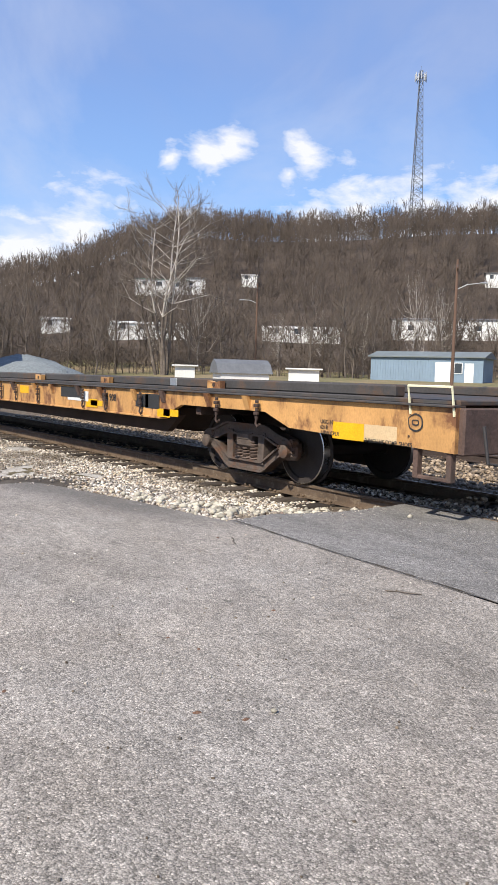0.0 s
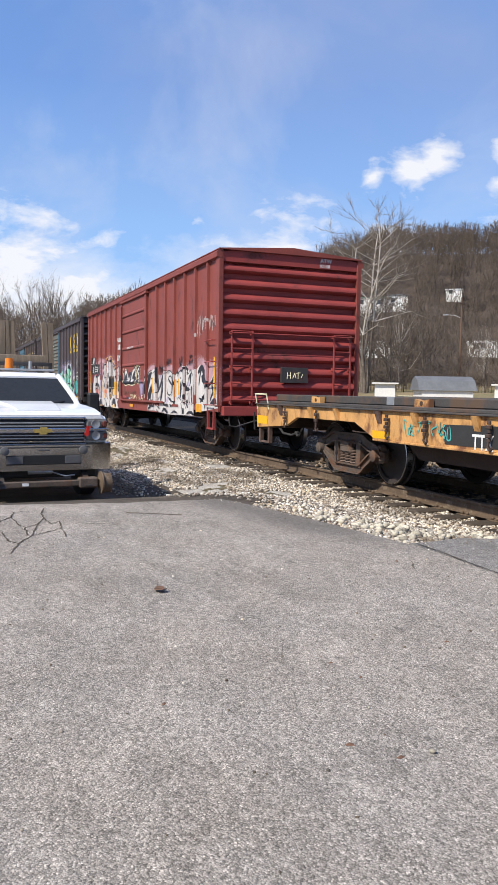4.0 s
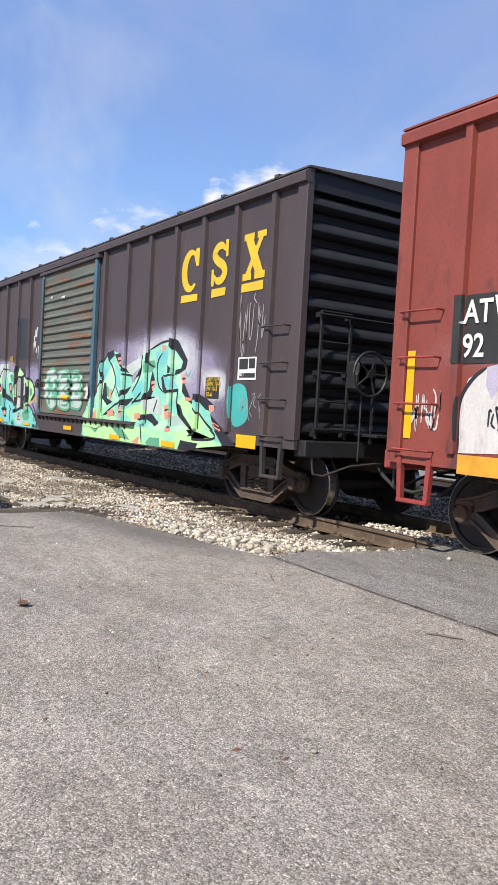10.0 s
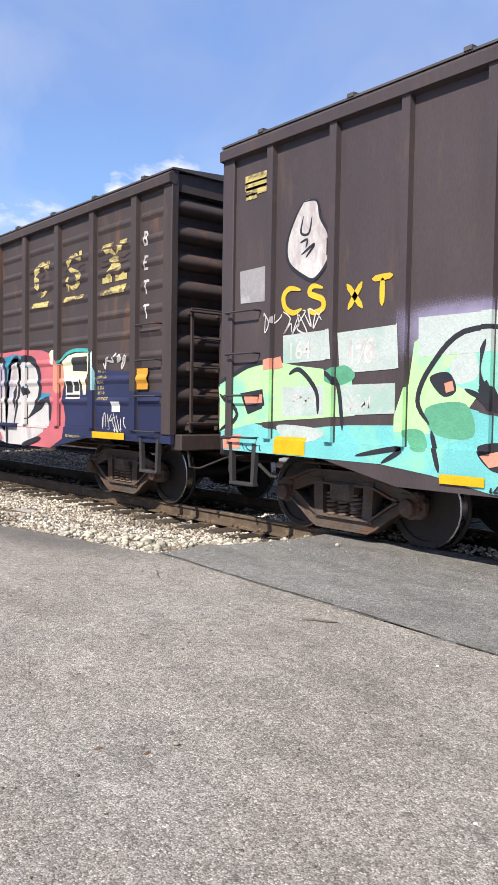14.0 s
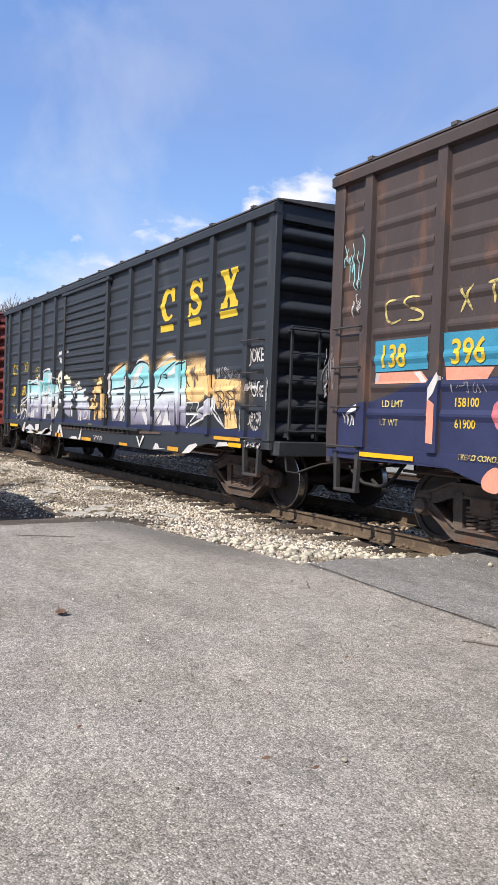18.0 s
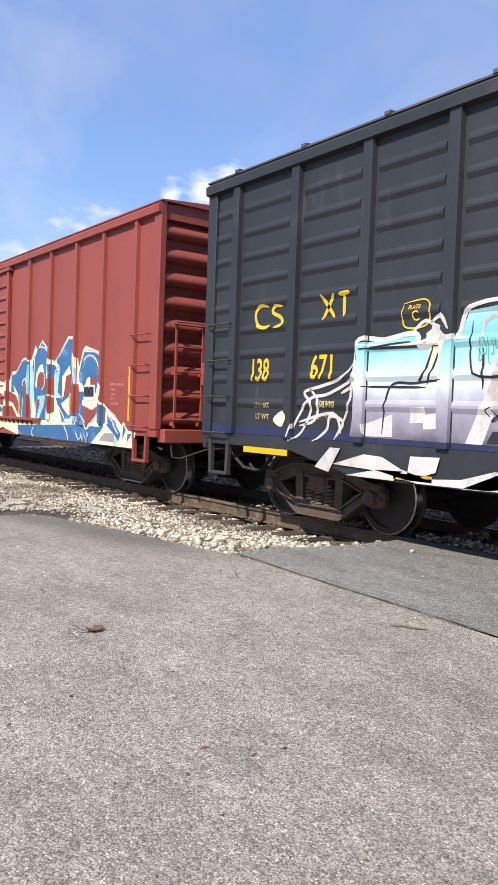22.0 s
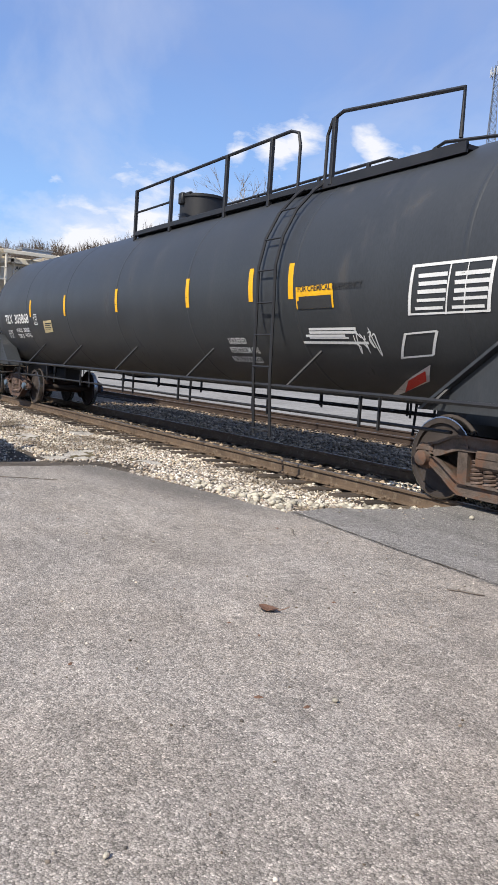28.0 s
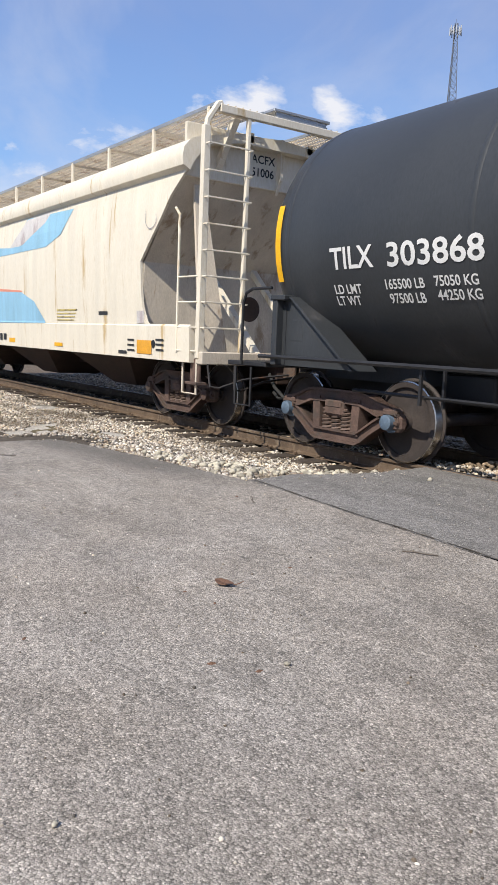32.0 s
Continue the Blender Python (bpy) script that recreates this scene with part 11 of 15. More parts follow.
scrawl(paint_slate, 6.84, 7.14, 1.7, 1.86, 31, 5, 0.0248, "g_white", 0.013)
scrawl(paint_slate, 6.86, 7.23, 1.22, 1.4, 32, 7, 0.0248, "g_white", 0.013)
scrawl(paint_slate, 6.94, 7.14, 1.15, 1.21, 33, 4, 0.0186, "g_white", 0.013)
scrawl(paint_slate, 6.83, 7.25, 0.91, 0.99, 34, 6, 0.0248, "g_white", 0.03)
scrawl(paint_slate, 7.3, 7.41, 1.38, 1.89, 35, 6, 0.0124, "g_white", 0.013)
scrawl(paint_slate, 6.66, 6.74, 1.06, 1.43, 36, 6, 0.0124, "g_white", 0.013)
scrawl(paint_slate, 5.86, 6.3, 1.9, 2.07, 37, 6, 0.0124, "g_grey", 0.013)
scrawl(paint_slate, 5.95, 6.46, 1.28, 1.69, 38, 9, 0.0124, "g_black", 0.014)
fill(paint_slate, "g_fade", ((-4.67, 2.04), (-3.52, 2), (-3.54, 1.63), (-3.76, 1.62), (-4.34, 1.61), (-4.56, 1.48)), 0.006, 0)
fill(paint_slate, "g_fade", ((-3.19, 1.94), (-2.45, 1.96), (-2.4, 1.59), (-3.14, 1.58)), 0.006, 0)
fill(paint_slate, "g_fade", ((-2.41, 1.96), (-2.12, 1.91), (-1.95, 1.64), (-1.81, 1.64), (-1.61, 1.93), (-1.59, 1.52), (-2.27, 1.48), (-2.37, 1.57)), 0.006, 0)
fill(paint_slate, "g_fade", ((-1.48, 1.89), (-0.84, 1.87), (-0.83, 1.6), (-0.89, 1.48), (-1.47, 1.5)), 0.006, 0)
fill(paint_slate, "g_fade", ((-3.16, 2.12), (-2.89, 2.2), (-2.61, 2.18), (-2.52, 1.96), (-3.17, 1.98)), 0.006, 0)
fill(paint_slate, "g_fade", ((-4.61, 1.48), (-3.5, 1.53), (-3.4, 1.12), (-4.59, 1.12)), 0.0065, 0)
fill(paint_slate, "g_fade", ((-3.14, 1.58), (-2.4, 1.57), (-2.36, 1.35), (-2.86, 1.3), (-3.12, 1.3)), 0.0065, 0)
fill(paint_slate, "g_fade", ((-1.45, 1.5), (-0.89, 1.48), (-0.98, 1.17), (-1.43, 1.28)), 0.0065, 0)
fill(paint_slate, "g_fade", ((-0.52, 1.74), (0.02, 1.82), (0, 1.71), (-0.14, 1.62), (0.23, 1.62), (0.22, 1.48), (0.36, 1.38), (0.34, 1.15), (-0.44, 1.12)), 0.0065, 0)
fill(paint_slate, "g_white", ((-4.55, 1.23), (-4.17, 1.34), (-4.16, 1.12), (-4.52, 1.11)), 0.008, 0)
fill(paint_slate, "g_white", ((-3.79, 1.34), (-3.59, 1.37), (-3.58, 1.22), (-3.78, 1.21)), 0.008, 0)
fill(paint_slate, "g_white", ((-2.27, 1.57), (-2.06, 1.48), (-2.06, 1.36), (-2.38, 1.09), (-2.42, 1.22)), 0.008, 0)
fill(paint_slate, "g_white", ((-2.86, 1.48), (-2.73, 1.53), (-2.94, 1.1), (-3.01, 1.12)), 0.008, 0)
fill(paint_slate, "g_white", ((-0.95, 1.48), (-0.83, 1.48), (-0.84, 1.2), (-0.93, 1.21)), 0.008, 0)
fill(paint_slate, "g_white", ((-0.27, 1.32), (-0.2, 1.34), (-0.23, 1.12), (-0.31, 1.12)), 0.008, 0)
fill(paint_slate, "g_white", ((-0.78, 1.83), (-0.53, 1.87), (-0.58, 1.71), (-0.83, 1.52), (-0.73, 1.71)), 0.008, 0)
fill(paint_slate, "g_cream", ((-2.14, 2.12), (-1.98, 2.24), (-1.76, 2.27), (-1.64, 2.14), (-1.69, 1.97), (-1.81, 1.65), (-1.95, 1.69), (-2.03, 1.9)), 0.009, 0)
fill(paint_slate, "g_cream", ((-0.47, 1.98), (-0.29, 1.92), (-0.23, 1.83), (-0.47, 1.84), (-0.59, 1.88)), 0.009, 0)
fill(paint_slate, "g_cream", ((-1.48, 2.13), (-1.31, 2.16), (-1.11, 2.09), (-0.95, 2.1), (-0.98, 1.95), (-1.23, 1.94), (-1.39, 2.02)), 0.009, 0)
fill(paint_slate, "g_cream", ((-3.79, 2.1), (-3.66, 2.18), (-3.52, 2.05), (-3.62, 1.77), (-3.72, 1.67)), 0.009, 0)
fill(paint_slate, "g_black", ((-2.04, 2.11), (-1.94, 2.13), (-1.92, 2.05), (-2.01, 2.03)), 0.0115, 1)
fill(paint_slate, "g_black", ((-1.83, 2.13), (-1.72, 2.14), (-1.73, 2.06), (-1.81, 2.04)), 0.0115, 1)
fill(paint_slate, "g_black", ((-1.93, 1.96), (-1.84, 1.98), (-1.84, 1.84), (-1.91, 1.82)), 0.0115, 1)
fill(paint_slate, "g_black", ((-0.7, 1.8), (-0.62, 1.84), (-0.66, 1.77)), 0.0115, 1)
fill(paint_slate, "g_black", ((-0.41, 1.94), (-0.31, 1.89), (-0.4, 1.87)), 0.0115, 1)
fill(paint_slate, "g_black", ((-0.78, 1.66), (-0.72, 1.67), (-0.75, 1.59)), 0.0115, 1)
line(paint_slate, 0.035, ((-4.67, 2.03), (-3.83, 2.02), (-3.69, 2.17), (-3.52, 2.05), (-3.3, 2.04)), "g_white", 0.012)
line(paint_slate, 0.035, ((-3.19, 1.97), (-3.12, 2.18), (-2.84, 2.21), (-2.59, 2.16), (-2.54, 1.99)), "g_white", 0.012)
line(paint_slate, 0.035, ((-2.45, 2.14), (-2.2, 2.08), (-2.06, 2.2), (-1.83, 2.27), (-1.67, 2.2)), "g_white", 0.012)
line(paint_slate, 0.035, ((-2.29, 2.08), (-1.84, 1.64), (-1.59, 2.01)), "g_white", 0.012)
line(paint_slate, 0.035, ((-1.48, 1.89), (-0.88, 1.89), (-0.84, 1.75)), "g_white", 0.012)
line(paint_slate, 0.035, ((-0.84, 1.87), (-0.53, 1.89), (-0.44, 1.98), (-0.29, 1.9), (-0.26, 1.83), (-0.47, 1.82), (-0.58, 1.71)), "g_white", 0.012)
line(paint_slate, 0.035, ((-0.52, 1.74), (0.02, 1.81), (-0.03, 1.7), (-0.11, 1.62), (0.22, 1.63), (0.25, 1.48), (0.36, 1.38), (0.32, 1.14)), "g_white", 0.012)
line(paint_slate, 0.035, ((-4.69, 2.04), (-4.68, 1.74), (-5.08, 1.54), (-5.38, 1.48), (-5.62, 1.21), (-5.73, 1)), "g_white", 0.012)
line(paint_slate, 0.035, ((-0.06, 1.2), (0.02, 1.33), (0.19, 1.33), (0.13, 1.19), (-0.05, 1.17)), "g_white", 0.012)
line(paint_slate, 0.035, ((-0.27, 1.32), (-0.41, 1.12)), "g_white", 0.012)
line(paint_slate, 0.035, ((-4.9, 1.54), (-4.68, 1.64)), "g_white", 0.012)
line(paint_slate, 0.035, ((-5.56, 1.22), (-5.01, 1.33), (-4.88, 1.12)), "g_white", 0.012)
line(paint_slate, 0.025, ((-4.62, 1.99), (-3.62, 1.98)), "g_black", 0.012)
line(paint_slate, 0.025, ((-3.76, 1.62), (-3.62, 1.96)), "g_black", 0.012)
line(paint_slate, 0.025, ((-4.56, 1.61), (-3.77, 1.6)), "g_black", 0.012)
line(paint_slate, 0.025, ((-3.14, 1.58), (-3.15, 1.94)), "g_black", 0.012)
line(paint_slate, 0.025, ((-2.95, 1.35), (-2.73, 1.53)), "g_black", 0.012)
line(paint_slate, 0.025, ((-0.89, 1.48), (-1.01, 1.17)), "g_black", 0.012)
line(paint_slate, 0.025, ((-0.83, 1.52), (-0.53, 1.78)), "g_black", 0.012)
line(paint_slate, 0.025, ((-1.98, 2.03), (-1.87, 1.73)), "g_black", 0.012)
line(paint_slate, 0.025, ((-2.58, 1.92), (-2.59, 1.57)), "g_black", 0.012)
line(paint_slate, 0.025, ((-1.48, 1.77), (-0.84, 1.77)), "g_black", 0.012)
line(paint_slate, 0.025, ((-2.4, 1.74), (-1.59, 1.75)), "g_black", 0.012)
fill(paint_slate, "g_peach_solid", ((0.85, 2.04), (1.16, 2.04), (1.14, 1.9), (0.83, 1.88)), 0.04, 0)
fill(paint_slate, "g_peach_solid", ((0.57, 1.85), (0.91, 1.87), (1.22, 1.85), (1.2, 1.7), (0.72, 1.72), (0.7, 1.6), (0.85, 1.52), (0.83, 1.39), (0.69, 1.15), (0.6, 1.17), (0.64, 1.38), (0.58, 1.62)), 0.04, 0)
fill(paint_slate, "g_peach_solid", ((0.85, 1.37), (1.28, 1.42), (1.3, 1.22), (0.89, 1.14)), 0.04, 0)
fill(paint_slate, "g_peach_solid", ((0.48, 1.62), (0.69, 1.58), (0.64, 1.38), (0.41, 1.38)), 0.04, 0)
fill(paint_slate, "g_peach_solid", ((1.12, 1.69), (1.27, 1.7), (1.28, 1.39), (1.14, 1.41)), 0.04, 0)
fill(paint_slate, "g_peach", ((1.5, 2.18), (1.85, 2.28), (2.35, 2.29), (2.36, 2.12), (1.52, 2)), 0.003, 1)
fill(paint_slate, "g_fade", ((1.47, 2.05), (2.22, 2.27), (2.27, 2.16), (2.16, 1.99), (2.35, 2.04), (2.36, 1.54), (1.49, 1.48)), 0.006, 0)
fill(paint_slate, "g_fade", ((1.49, 1.48), (2.07, 1.53), (1.89, 1.16), (1.52, 1.15)), 0.0065, 0)
fill(paint_slate, "g_fade", ((2.21, 1.4), (2.36, 1.48), (2.36, 1.17), (2.13, 1.15)), 0.0065, 0)
fill(paint_slate, "g_white", ((1.99, 1.51), (2.17, 1.57), (2.08, 1.17), (1.94, 1.16)), 0.008, 0)
fill(paint_slate, "g_white", ((1.6, 1.33), (1.73, 1.43), (1.89, 1.4), (1.7, 1.19), (1.6, 1.21)), 0.008, 0)
fill(paint_slate, "g_white", ((2.1, 1.97), (2.35, 2.01), (2.35, 1.87), (2.06, 1.8)), 0.008, 0)
fill(paint_slate, "g_white", ((1.25, 2.11), (1.42, 2.11), (1.41, 1.64), (1.3, 1.61)), 0.008, 0)
fill(paint_slate, "g_cream", ((2.23, 1.53), (2.3, 1.51), (2.19, 1.26), (2.08, 1.15), (2.11, 1.26)), 0.009, 0)
line(paint_slate, 0.035, ((1.46, 2.1), (2.22, 2.28), (2.25, 2.16), (2.16, 1.99), (2.34, 2.05)), "g_black", 0.012)
line(paint_slate, 0.035, ((2.06, 1.8), (2.35, 1.93)), "g_black", 0.012)
line(paint_slate, 0.035, ((2.06, 1.63), (2.1, 1.51), (1.74, 1.19)), "g_black", 0.012)
line(paint_slate, 0.035, ((2.3, 1.51), (2.22, 1.34), (2.08, 1.16)), "g_black", 0.012)
line(paint_slate, 0.035, ((1.49, 1.48), (1.57, 1.51)), "g_black", 0.012)
line(paint_slate, 0.035, ((1.25, 2.08), (1.25, 1.61), (1.38, 1.39), (1.55, 1.18)), "g_black", 0.012)
line(paint_slate, 0.035, ((1.42, 2.1), (1.41, 1.7)), "g_black", 0.012)
line(paint_slate, 0.035, ((1.48, 1.79), (2.35, 1.82)), "g_black", 0.012)
line(paint_slate, 0.035, ((1.77, 1.69), (2.2, 1.7)), "g_black", 0.012)
fill(paint_slate, "g_white", ((-1.06, 0.7), (-0.86, 0.76), (-0.55, 0.76), (-0.45, 0.7)), 0.028, 0)
fill(paint_slate, "g_white", ((-0.42, 0.7), (-0.25, 0.92), (-0.2, 0.92), (-0.27, 0.7)), 0.028, 0)
fill(paint_slate, "g_white", ((-2.04, 0.7), (-1.86, 0.99), (-1.7, 0.99), (-1.51, 0.7), (-1.62, 0.7), (-1.78, 0.89), (-1.92, 0.7)), 0.028, 0)
fill(paint_slate, "g_white", ((-3.29, 0.7), (-2.93, 0.85), (-2.58, 0.87), (-2.45, 0.74), (-2.56, 0.72)), 0.028, 0)
fill(paint_slate, "g_white", ((-4.75, 0.7), (-4.31, 0.79), (-3.98, 0.8), (-4.09, 0.7)), 0.028, 0)
fill(paint_slate, "g_white", ((-3.93, 0.71), (-3.89, 0.95), (-3.54, 0.96), (-3.58, 0.82)), 0.028, 0)
fill(paint_slate, "g_white", ((-5.23, 0.75), (-5, 0.97), (-4.84, 0.97), (-5.01, 0.71)), 0.028, 0)
paint_slate.bar(-4.09, -3.62, 0.72, 0.78, "orange_mark", 0.032, "reflector")
paint_slate.bar(-6.53, -5.7, 0.83, 0.9, "yellow_mark", 0.03, "reflector")
scrawl(paint_slate, 0.58, 1.09, 0.73, 0.85, 39, 7, 0.0155, "g_white", 0.03)
paint_slate.bar(0.3, 0.38, 1.02, 1.07, "letter_yellow", 0.05, "lettering")
paint_slate.bar(0.41, 0.5, 1.03, 1.07, "letter_faded", 0.05, "lettering")
fill(paint_slate, "truck_rust", ((-1.59, 0.96), (0.94, 0.98), (2.52, 1), (2.52, 0.96), (0.94, 0.93), (-1.59, 0.91)), 0.0262, 0, "stripe")
fill(paint_slate, "g_white", ((-2.12, 2.73), (-1.89, 2.74), (-1.91, 2.66), (-2.14, 2.64)), 0.01, 0)
fill(paint_slate, "g_white", ((-2.06, 2.58), (-1.88, 2.6), (-1.9, 2.44), (-2.03, 2.48)), 0.01, 0)
fill(paint_slate, "g_white", ((-1.36, 2.71), (-1.2, 2.72), (-1.23, 2.67), (-1.36, 2.66)), 0.01, 0)
line(paint_slate, 0.045, ((-6.16, 2.55), (-6.31, 2.57), (-6.42, 2.49), (-6.37, 2.35), (-6.23, 2.31), (-6.12, 2.33)), "letter_yellow", 0.012)
line(paint_slate, 0.045, ((-5.92, 2.54), (-6.05, 2.55), (-6.09, 2.48), (-5.94, 2.41), (-5.92, 2.33), (-6.06, 2.3)), "letter_yellow", 0.012)
line(paint_slate, 0.045, ((-5.26, 2.6), (-5.03, 2.34)), "letter_yellow", 0.012)
line(paint_slate, 0.045, ((-5.05, 2.6), (-5.22, 2.33)), "letter_yellow", 0.012)
line(paint_slate, 0.045, ((-4.98, 2.58), (-4.81, 2.59)), "letter_yellow", 0.012)
line(paint_slate, 0.045, ((-4.9, 2.58), (-4.9, 2.34)), "letter_yellow", 0.012)
paint_slate.text("138", -6.50, 1.69, 0.37, "letter_yellow", 0.01, width=0.68)
paint_slate.text("671", -5.40, 1.70, 0.37, "letter_yellow", 0.01, width=0.72)
paint_slate.text("LD LMT", -6.37, 1.37, 0.085, "letter_faded", 0.01, width=1)
paint_slate.text("LT WT", -6.36, 1.24, 0.085, "letter_faded", 0.01, width=1)
paint_slate.text("158300", -5.28, 1.39, 0.1, "letter_faded", 0.01, width=1)
paint_slate.text("61700", -5.27, 1.26, 0.1, "letter_faded", 0.01, width=1)
paint_slate.text("C", -3.97, 2.23, 0.13, "letter_yellow", 0.01, width=1)
paint_slate.text("PLATE", -4.02, 2.34, 0.055, "letter_yellow", 0.01, width=1)
line(paint_slate, 0.018, ((-4.08, 2.4), (-3.79, 2.41), (-3.78, 2.19), (-4.06, 2.18), (-4.08, 2.4)), "letter_yellow", 0.012)
paint_slate.text("10-0 H 10-4", 0.53, 1.96, 0.075, "letter_faded", 0.04, width=1)
paint_slate.text("DOOR OPENING", -0.94, 1.95, 0.06, "letter_faded", 0.04, width=1)
# rear letters: one fading block with white edging, dark cuts and flames along the sill
fill(paint_slate, "g_fade", ((-4.75, 1.1), (-4.62, 2.05), (-3.92, 2.09), (-3.84, 1.95), (-3.62, 2.01), (-3.42, 2.04), (-3.31, 2.27), (-2.78, 2.31), (-2.6, 2.04), (-2.46, 2.09), (-2.38, 1.1)), 0.0052, 0)
line(paint_slate, 0.05, ((-4.98, 1.05), (-4.78, 1.4), (-4.66, 2.04), (-4.3, 2.07), (-3.92, 2.11), (-3.84, 1.97), (-3.62, 2.04), (-3.42, 2.07), (-3.3, 2.3), (-2.8, 2.33), (-2.6, 2.06)), "g_white", 0.0125)
line(paint_slate, 0.022, ((-4.62, 1.98), (-4.2, 2.02), (-3.95, 2.03)), "g_black", 0.013)
line(paint_slate, 0.026, ((-4.3, 1.14), (-4.22, 1.6), (-3.9, 1.64), (-3.56, 1.67)), "g_black", 0.013)
line(paint_slate, 0.026, ((-3.86, 1.66), (-3.8, 1.72), (-3.7, 1.98)), "g_black", 0.013)
line(paint_slate, 0.022, ((-3.27, 2.18), (-3.24, 1.72), (-2.74, 1.76), (-2.72, 2.14)), "g_black", 0.013)
fill(paint_slate, "g_white", ((-4.36, 1.14), (-4.2, 1.15), (-4.19, 1.31), (-4.34, 1.3)), 0.0092, 0)
fill(paint_slate, "g_white", ((-3.95, 1.26), (-3.77, 1.27), (-3.76, 1.42), (-3.93, 1.41)), 0.0092, 0)
fill(paint_slate, "g_white", ((-3.3, 1.1), (-3.12, 1.1), (-2.68, 2.24), (-2.92, 2.22), (-3.04, 1.7)), 0.0075, 0)
fill(paint_slate, "g_white", ((-2.86, 1.28), (-2.62, 1.3), (-2.56, 1.5), (-2.8, 1.48)), 0.0094, 0)
fill(paint_slate, "g_black", ((-3.08, 1.11), (-2.45, 1.11), (-2.48, 1.24), (-3.02, 1.22)), 0.0092, 0)
scrawl(paint_slate, -3.2, -2.8, 1.8, 2.08, 71, 9, 0.012, "g_teal", 0.0135)
scrawl(paint_slate, -3.1, -2.75, 1.3, 1.44, 72, 5, 0.012, "g_black", 0.0135)
for pts in (((-5.72, 1.0), (-5.5, 1.12), (-5.35, 1.4), (-5.48, 1.55), (-5.2, 1.62), (-4.9, 1.7), (-4.72, 1.86)), ((-5.55, 1.18), (-5.3, 1.25), (-5.25, 1.45), (-5.4, 1.6)), ((-5.3, 1.02), (-5.1, 1.15), (-5.05, 1.3), (-4.85, 1.24), (-4.95, 1.08)),
            ((-3.98, 2.1), (-3.8, 2.22), (-3.66, 2.12), (-3.74, 2.0)), ((-3.74, 2.2), (-3.6, 2.26), (-3.5, 2.12))):
    line(paint_slate, 0.035, pts, "g_white", 0.0128)
fill(paint_slate, "g_cream", ((-6.02, 1.24), (-5.86, 1.34), (-5.74, 1.3), (-5.76, 1.2), (-5.9, 1.16)), 0.011, 1)
fill(paint_slate, "g_white", ((-4.95, 0.80), (-4.5, 0.93), (-4.25, 0.92), (-4.0, 0.82), (-3.7, 0.75), (-3.3, 0.78), (-2.95, 0.88), (-2.62, 0.86), (-2.48, 1.02), (-2.44, 0.82), (-2.75, 0.76), (-3.0, 0.71), (-3.8, 0.70), (-4.3, 0.78)), 0.0285, 0)
# second red car
fill(paint_two, "g_cream", ((-0.03, 1.11), (0.2, 1.23), (0.44, 1.1), (0.7, 1.24), (0.81, 1.14), (1.33, 1.32), (1.42, 1.45), (1.03, 1.53), (1.03, 1.77), (1.39, 1.73), (1.61, 1.97), (1.84, 1.97), (2.14, 2.2), (2.45, 2.25), (2.61, 2.15), (2.75, 2.32), (2.83, 2.45), (2.91, 2.35), (3.17, 2.53), (3.44, 2.36), (3.53, 2.17), (3.77, 2.11), (4, 2.26), (4.34, 2.53), (4.55, 2.53), (4.55, 2.37), (4.69, 2.19), (4.78, 2.12), (4.83, 1.97), (4.98, 2.28), (5.08, 2.33), (5.58, 2.22), (5.66, 2.09), (5.66, 1.72), (5.77, 1.65), (5.75, 1.5), (5.67, 1.45), (5.89, 1.32), (6.2, 1.19), (6.44, 1.03), (6.5, 1.09), (6.72, 0.96), (6.95, 0.94), (6.84, 0.7), (6.64, 0.7), (6.25, 0.7), (5.41, 0.7), (4.55, 0.7), (2.88, 0.7), (2, 0.7), (0.22, 0.94)), 0.004, 0)
fill(paint_two, "g_blue", ((1.56, 1.91), (1.83, 1.93), (2.16, 2.16), (2.45, 2.21), (2.58, 2.13), (2.56, 1.9), (2.45, 1.72), (2.69, 1), (2.17, 0.93), (1.8, 1.54), (1.55, 1.54)), 0.006, 0)
fill(paint_two, "g_blue", ((2.69, 2.05), (2.77, 2.24), (2.98, 2.38), (3.17, 2.48), (3.42, 2.34), (3.52, 2.03), (3.52, 1.55), (3.39, 1.21), (3.52, 1.03), (2.94, 1.01), (2.83, 1.35), (2.75, 1.74)), 0.006, 0)
fill(paint_two, "g_blue", ((3.55, 2.06), (3.77, 2.05), (3.92, 1.96), (3.86, 2.16), (4.34, 2.48), (4.53, 2.47), (4.55, 2.3), (4.66, 2.06), (4.72, 1.76), (4.78, 1.05), (4.47, 1), (4.17, 1.02), (3.92, 1.37), (3.81, 1.48), (3.58, 1.55)), 0.006, 0)
fill(paint_two, "g_blue", ((4.83, 1.89), (5.03, 2.23), (5.58, 2.2), (5.62, 2.03), (5.61, 1.81), (5.5, 1.53), (5.22, 1.46), (4.97, 1.69), (4.86, 1.72)), 0.006, 0)
fill(paint_two, "g_blue", ((2.03, 0.89), (4.78, 0.99), (5.86, 0.98), (5.41, 0.7), (4.5, 0.7), (2.88, 0.7), (2.05, 0.7)), 0.006, 0)
fill(paint_two, "g_blue", ((5.67, 1.39), (5.89, 1.29), (5.86, 0.98), (5.7, 0.99)), 0.006, 0)
fill(paint_two, "g_blue", ((5.94, 1.2), (6.22, 1.09), (6.47, 0.9), (6.39, 0.77), (6.25, 0.88), (5.97, 1.02)), 0.006, 0)
fill(paint_two, "g_blue", ((4.75, 1.56), (5.05, 1.56), (5.08, 1.07), (5.25, 0.94), (4.78, 0.99)), 0.006, 0)
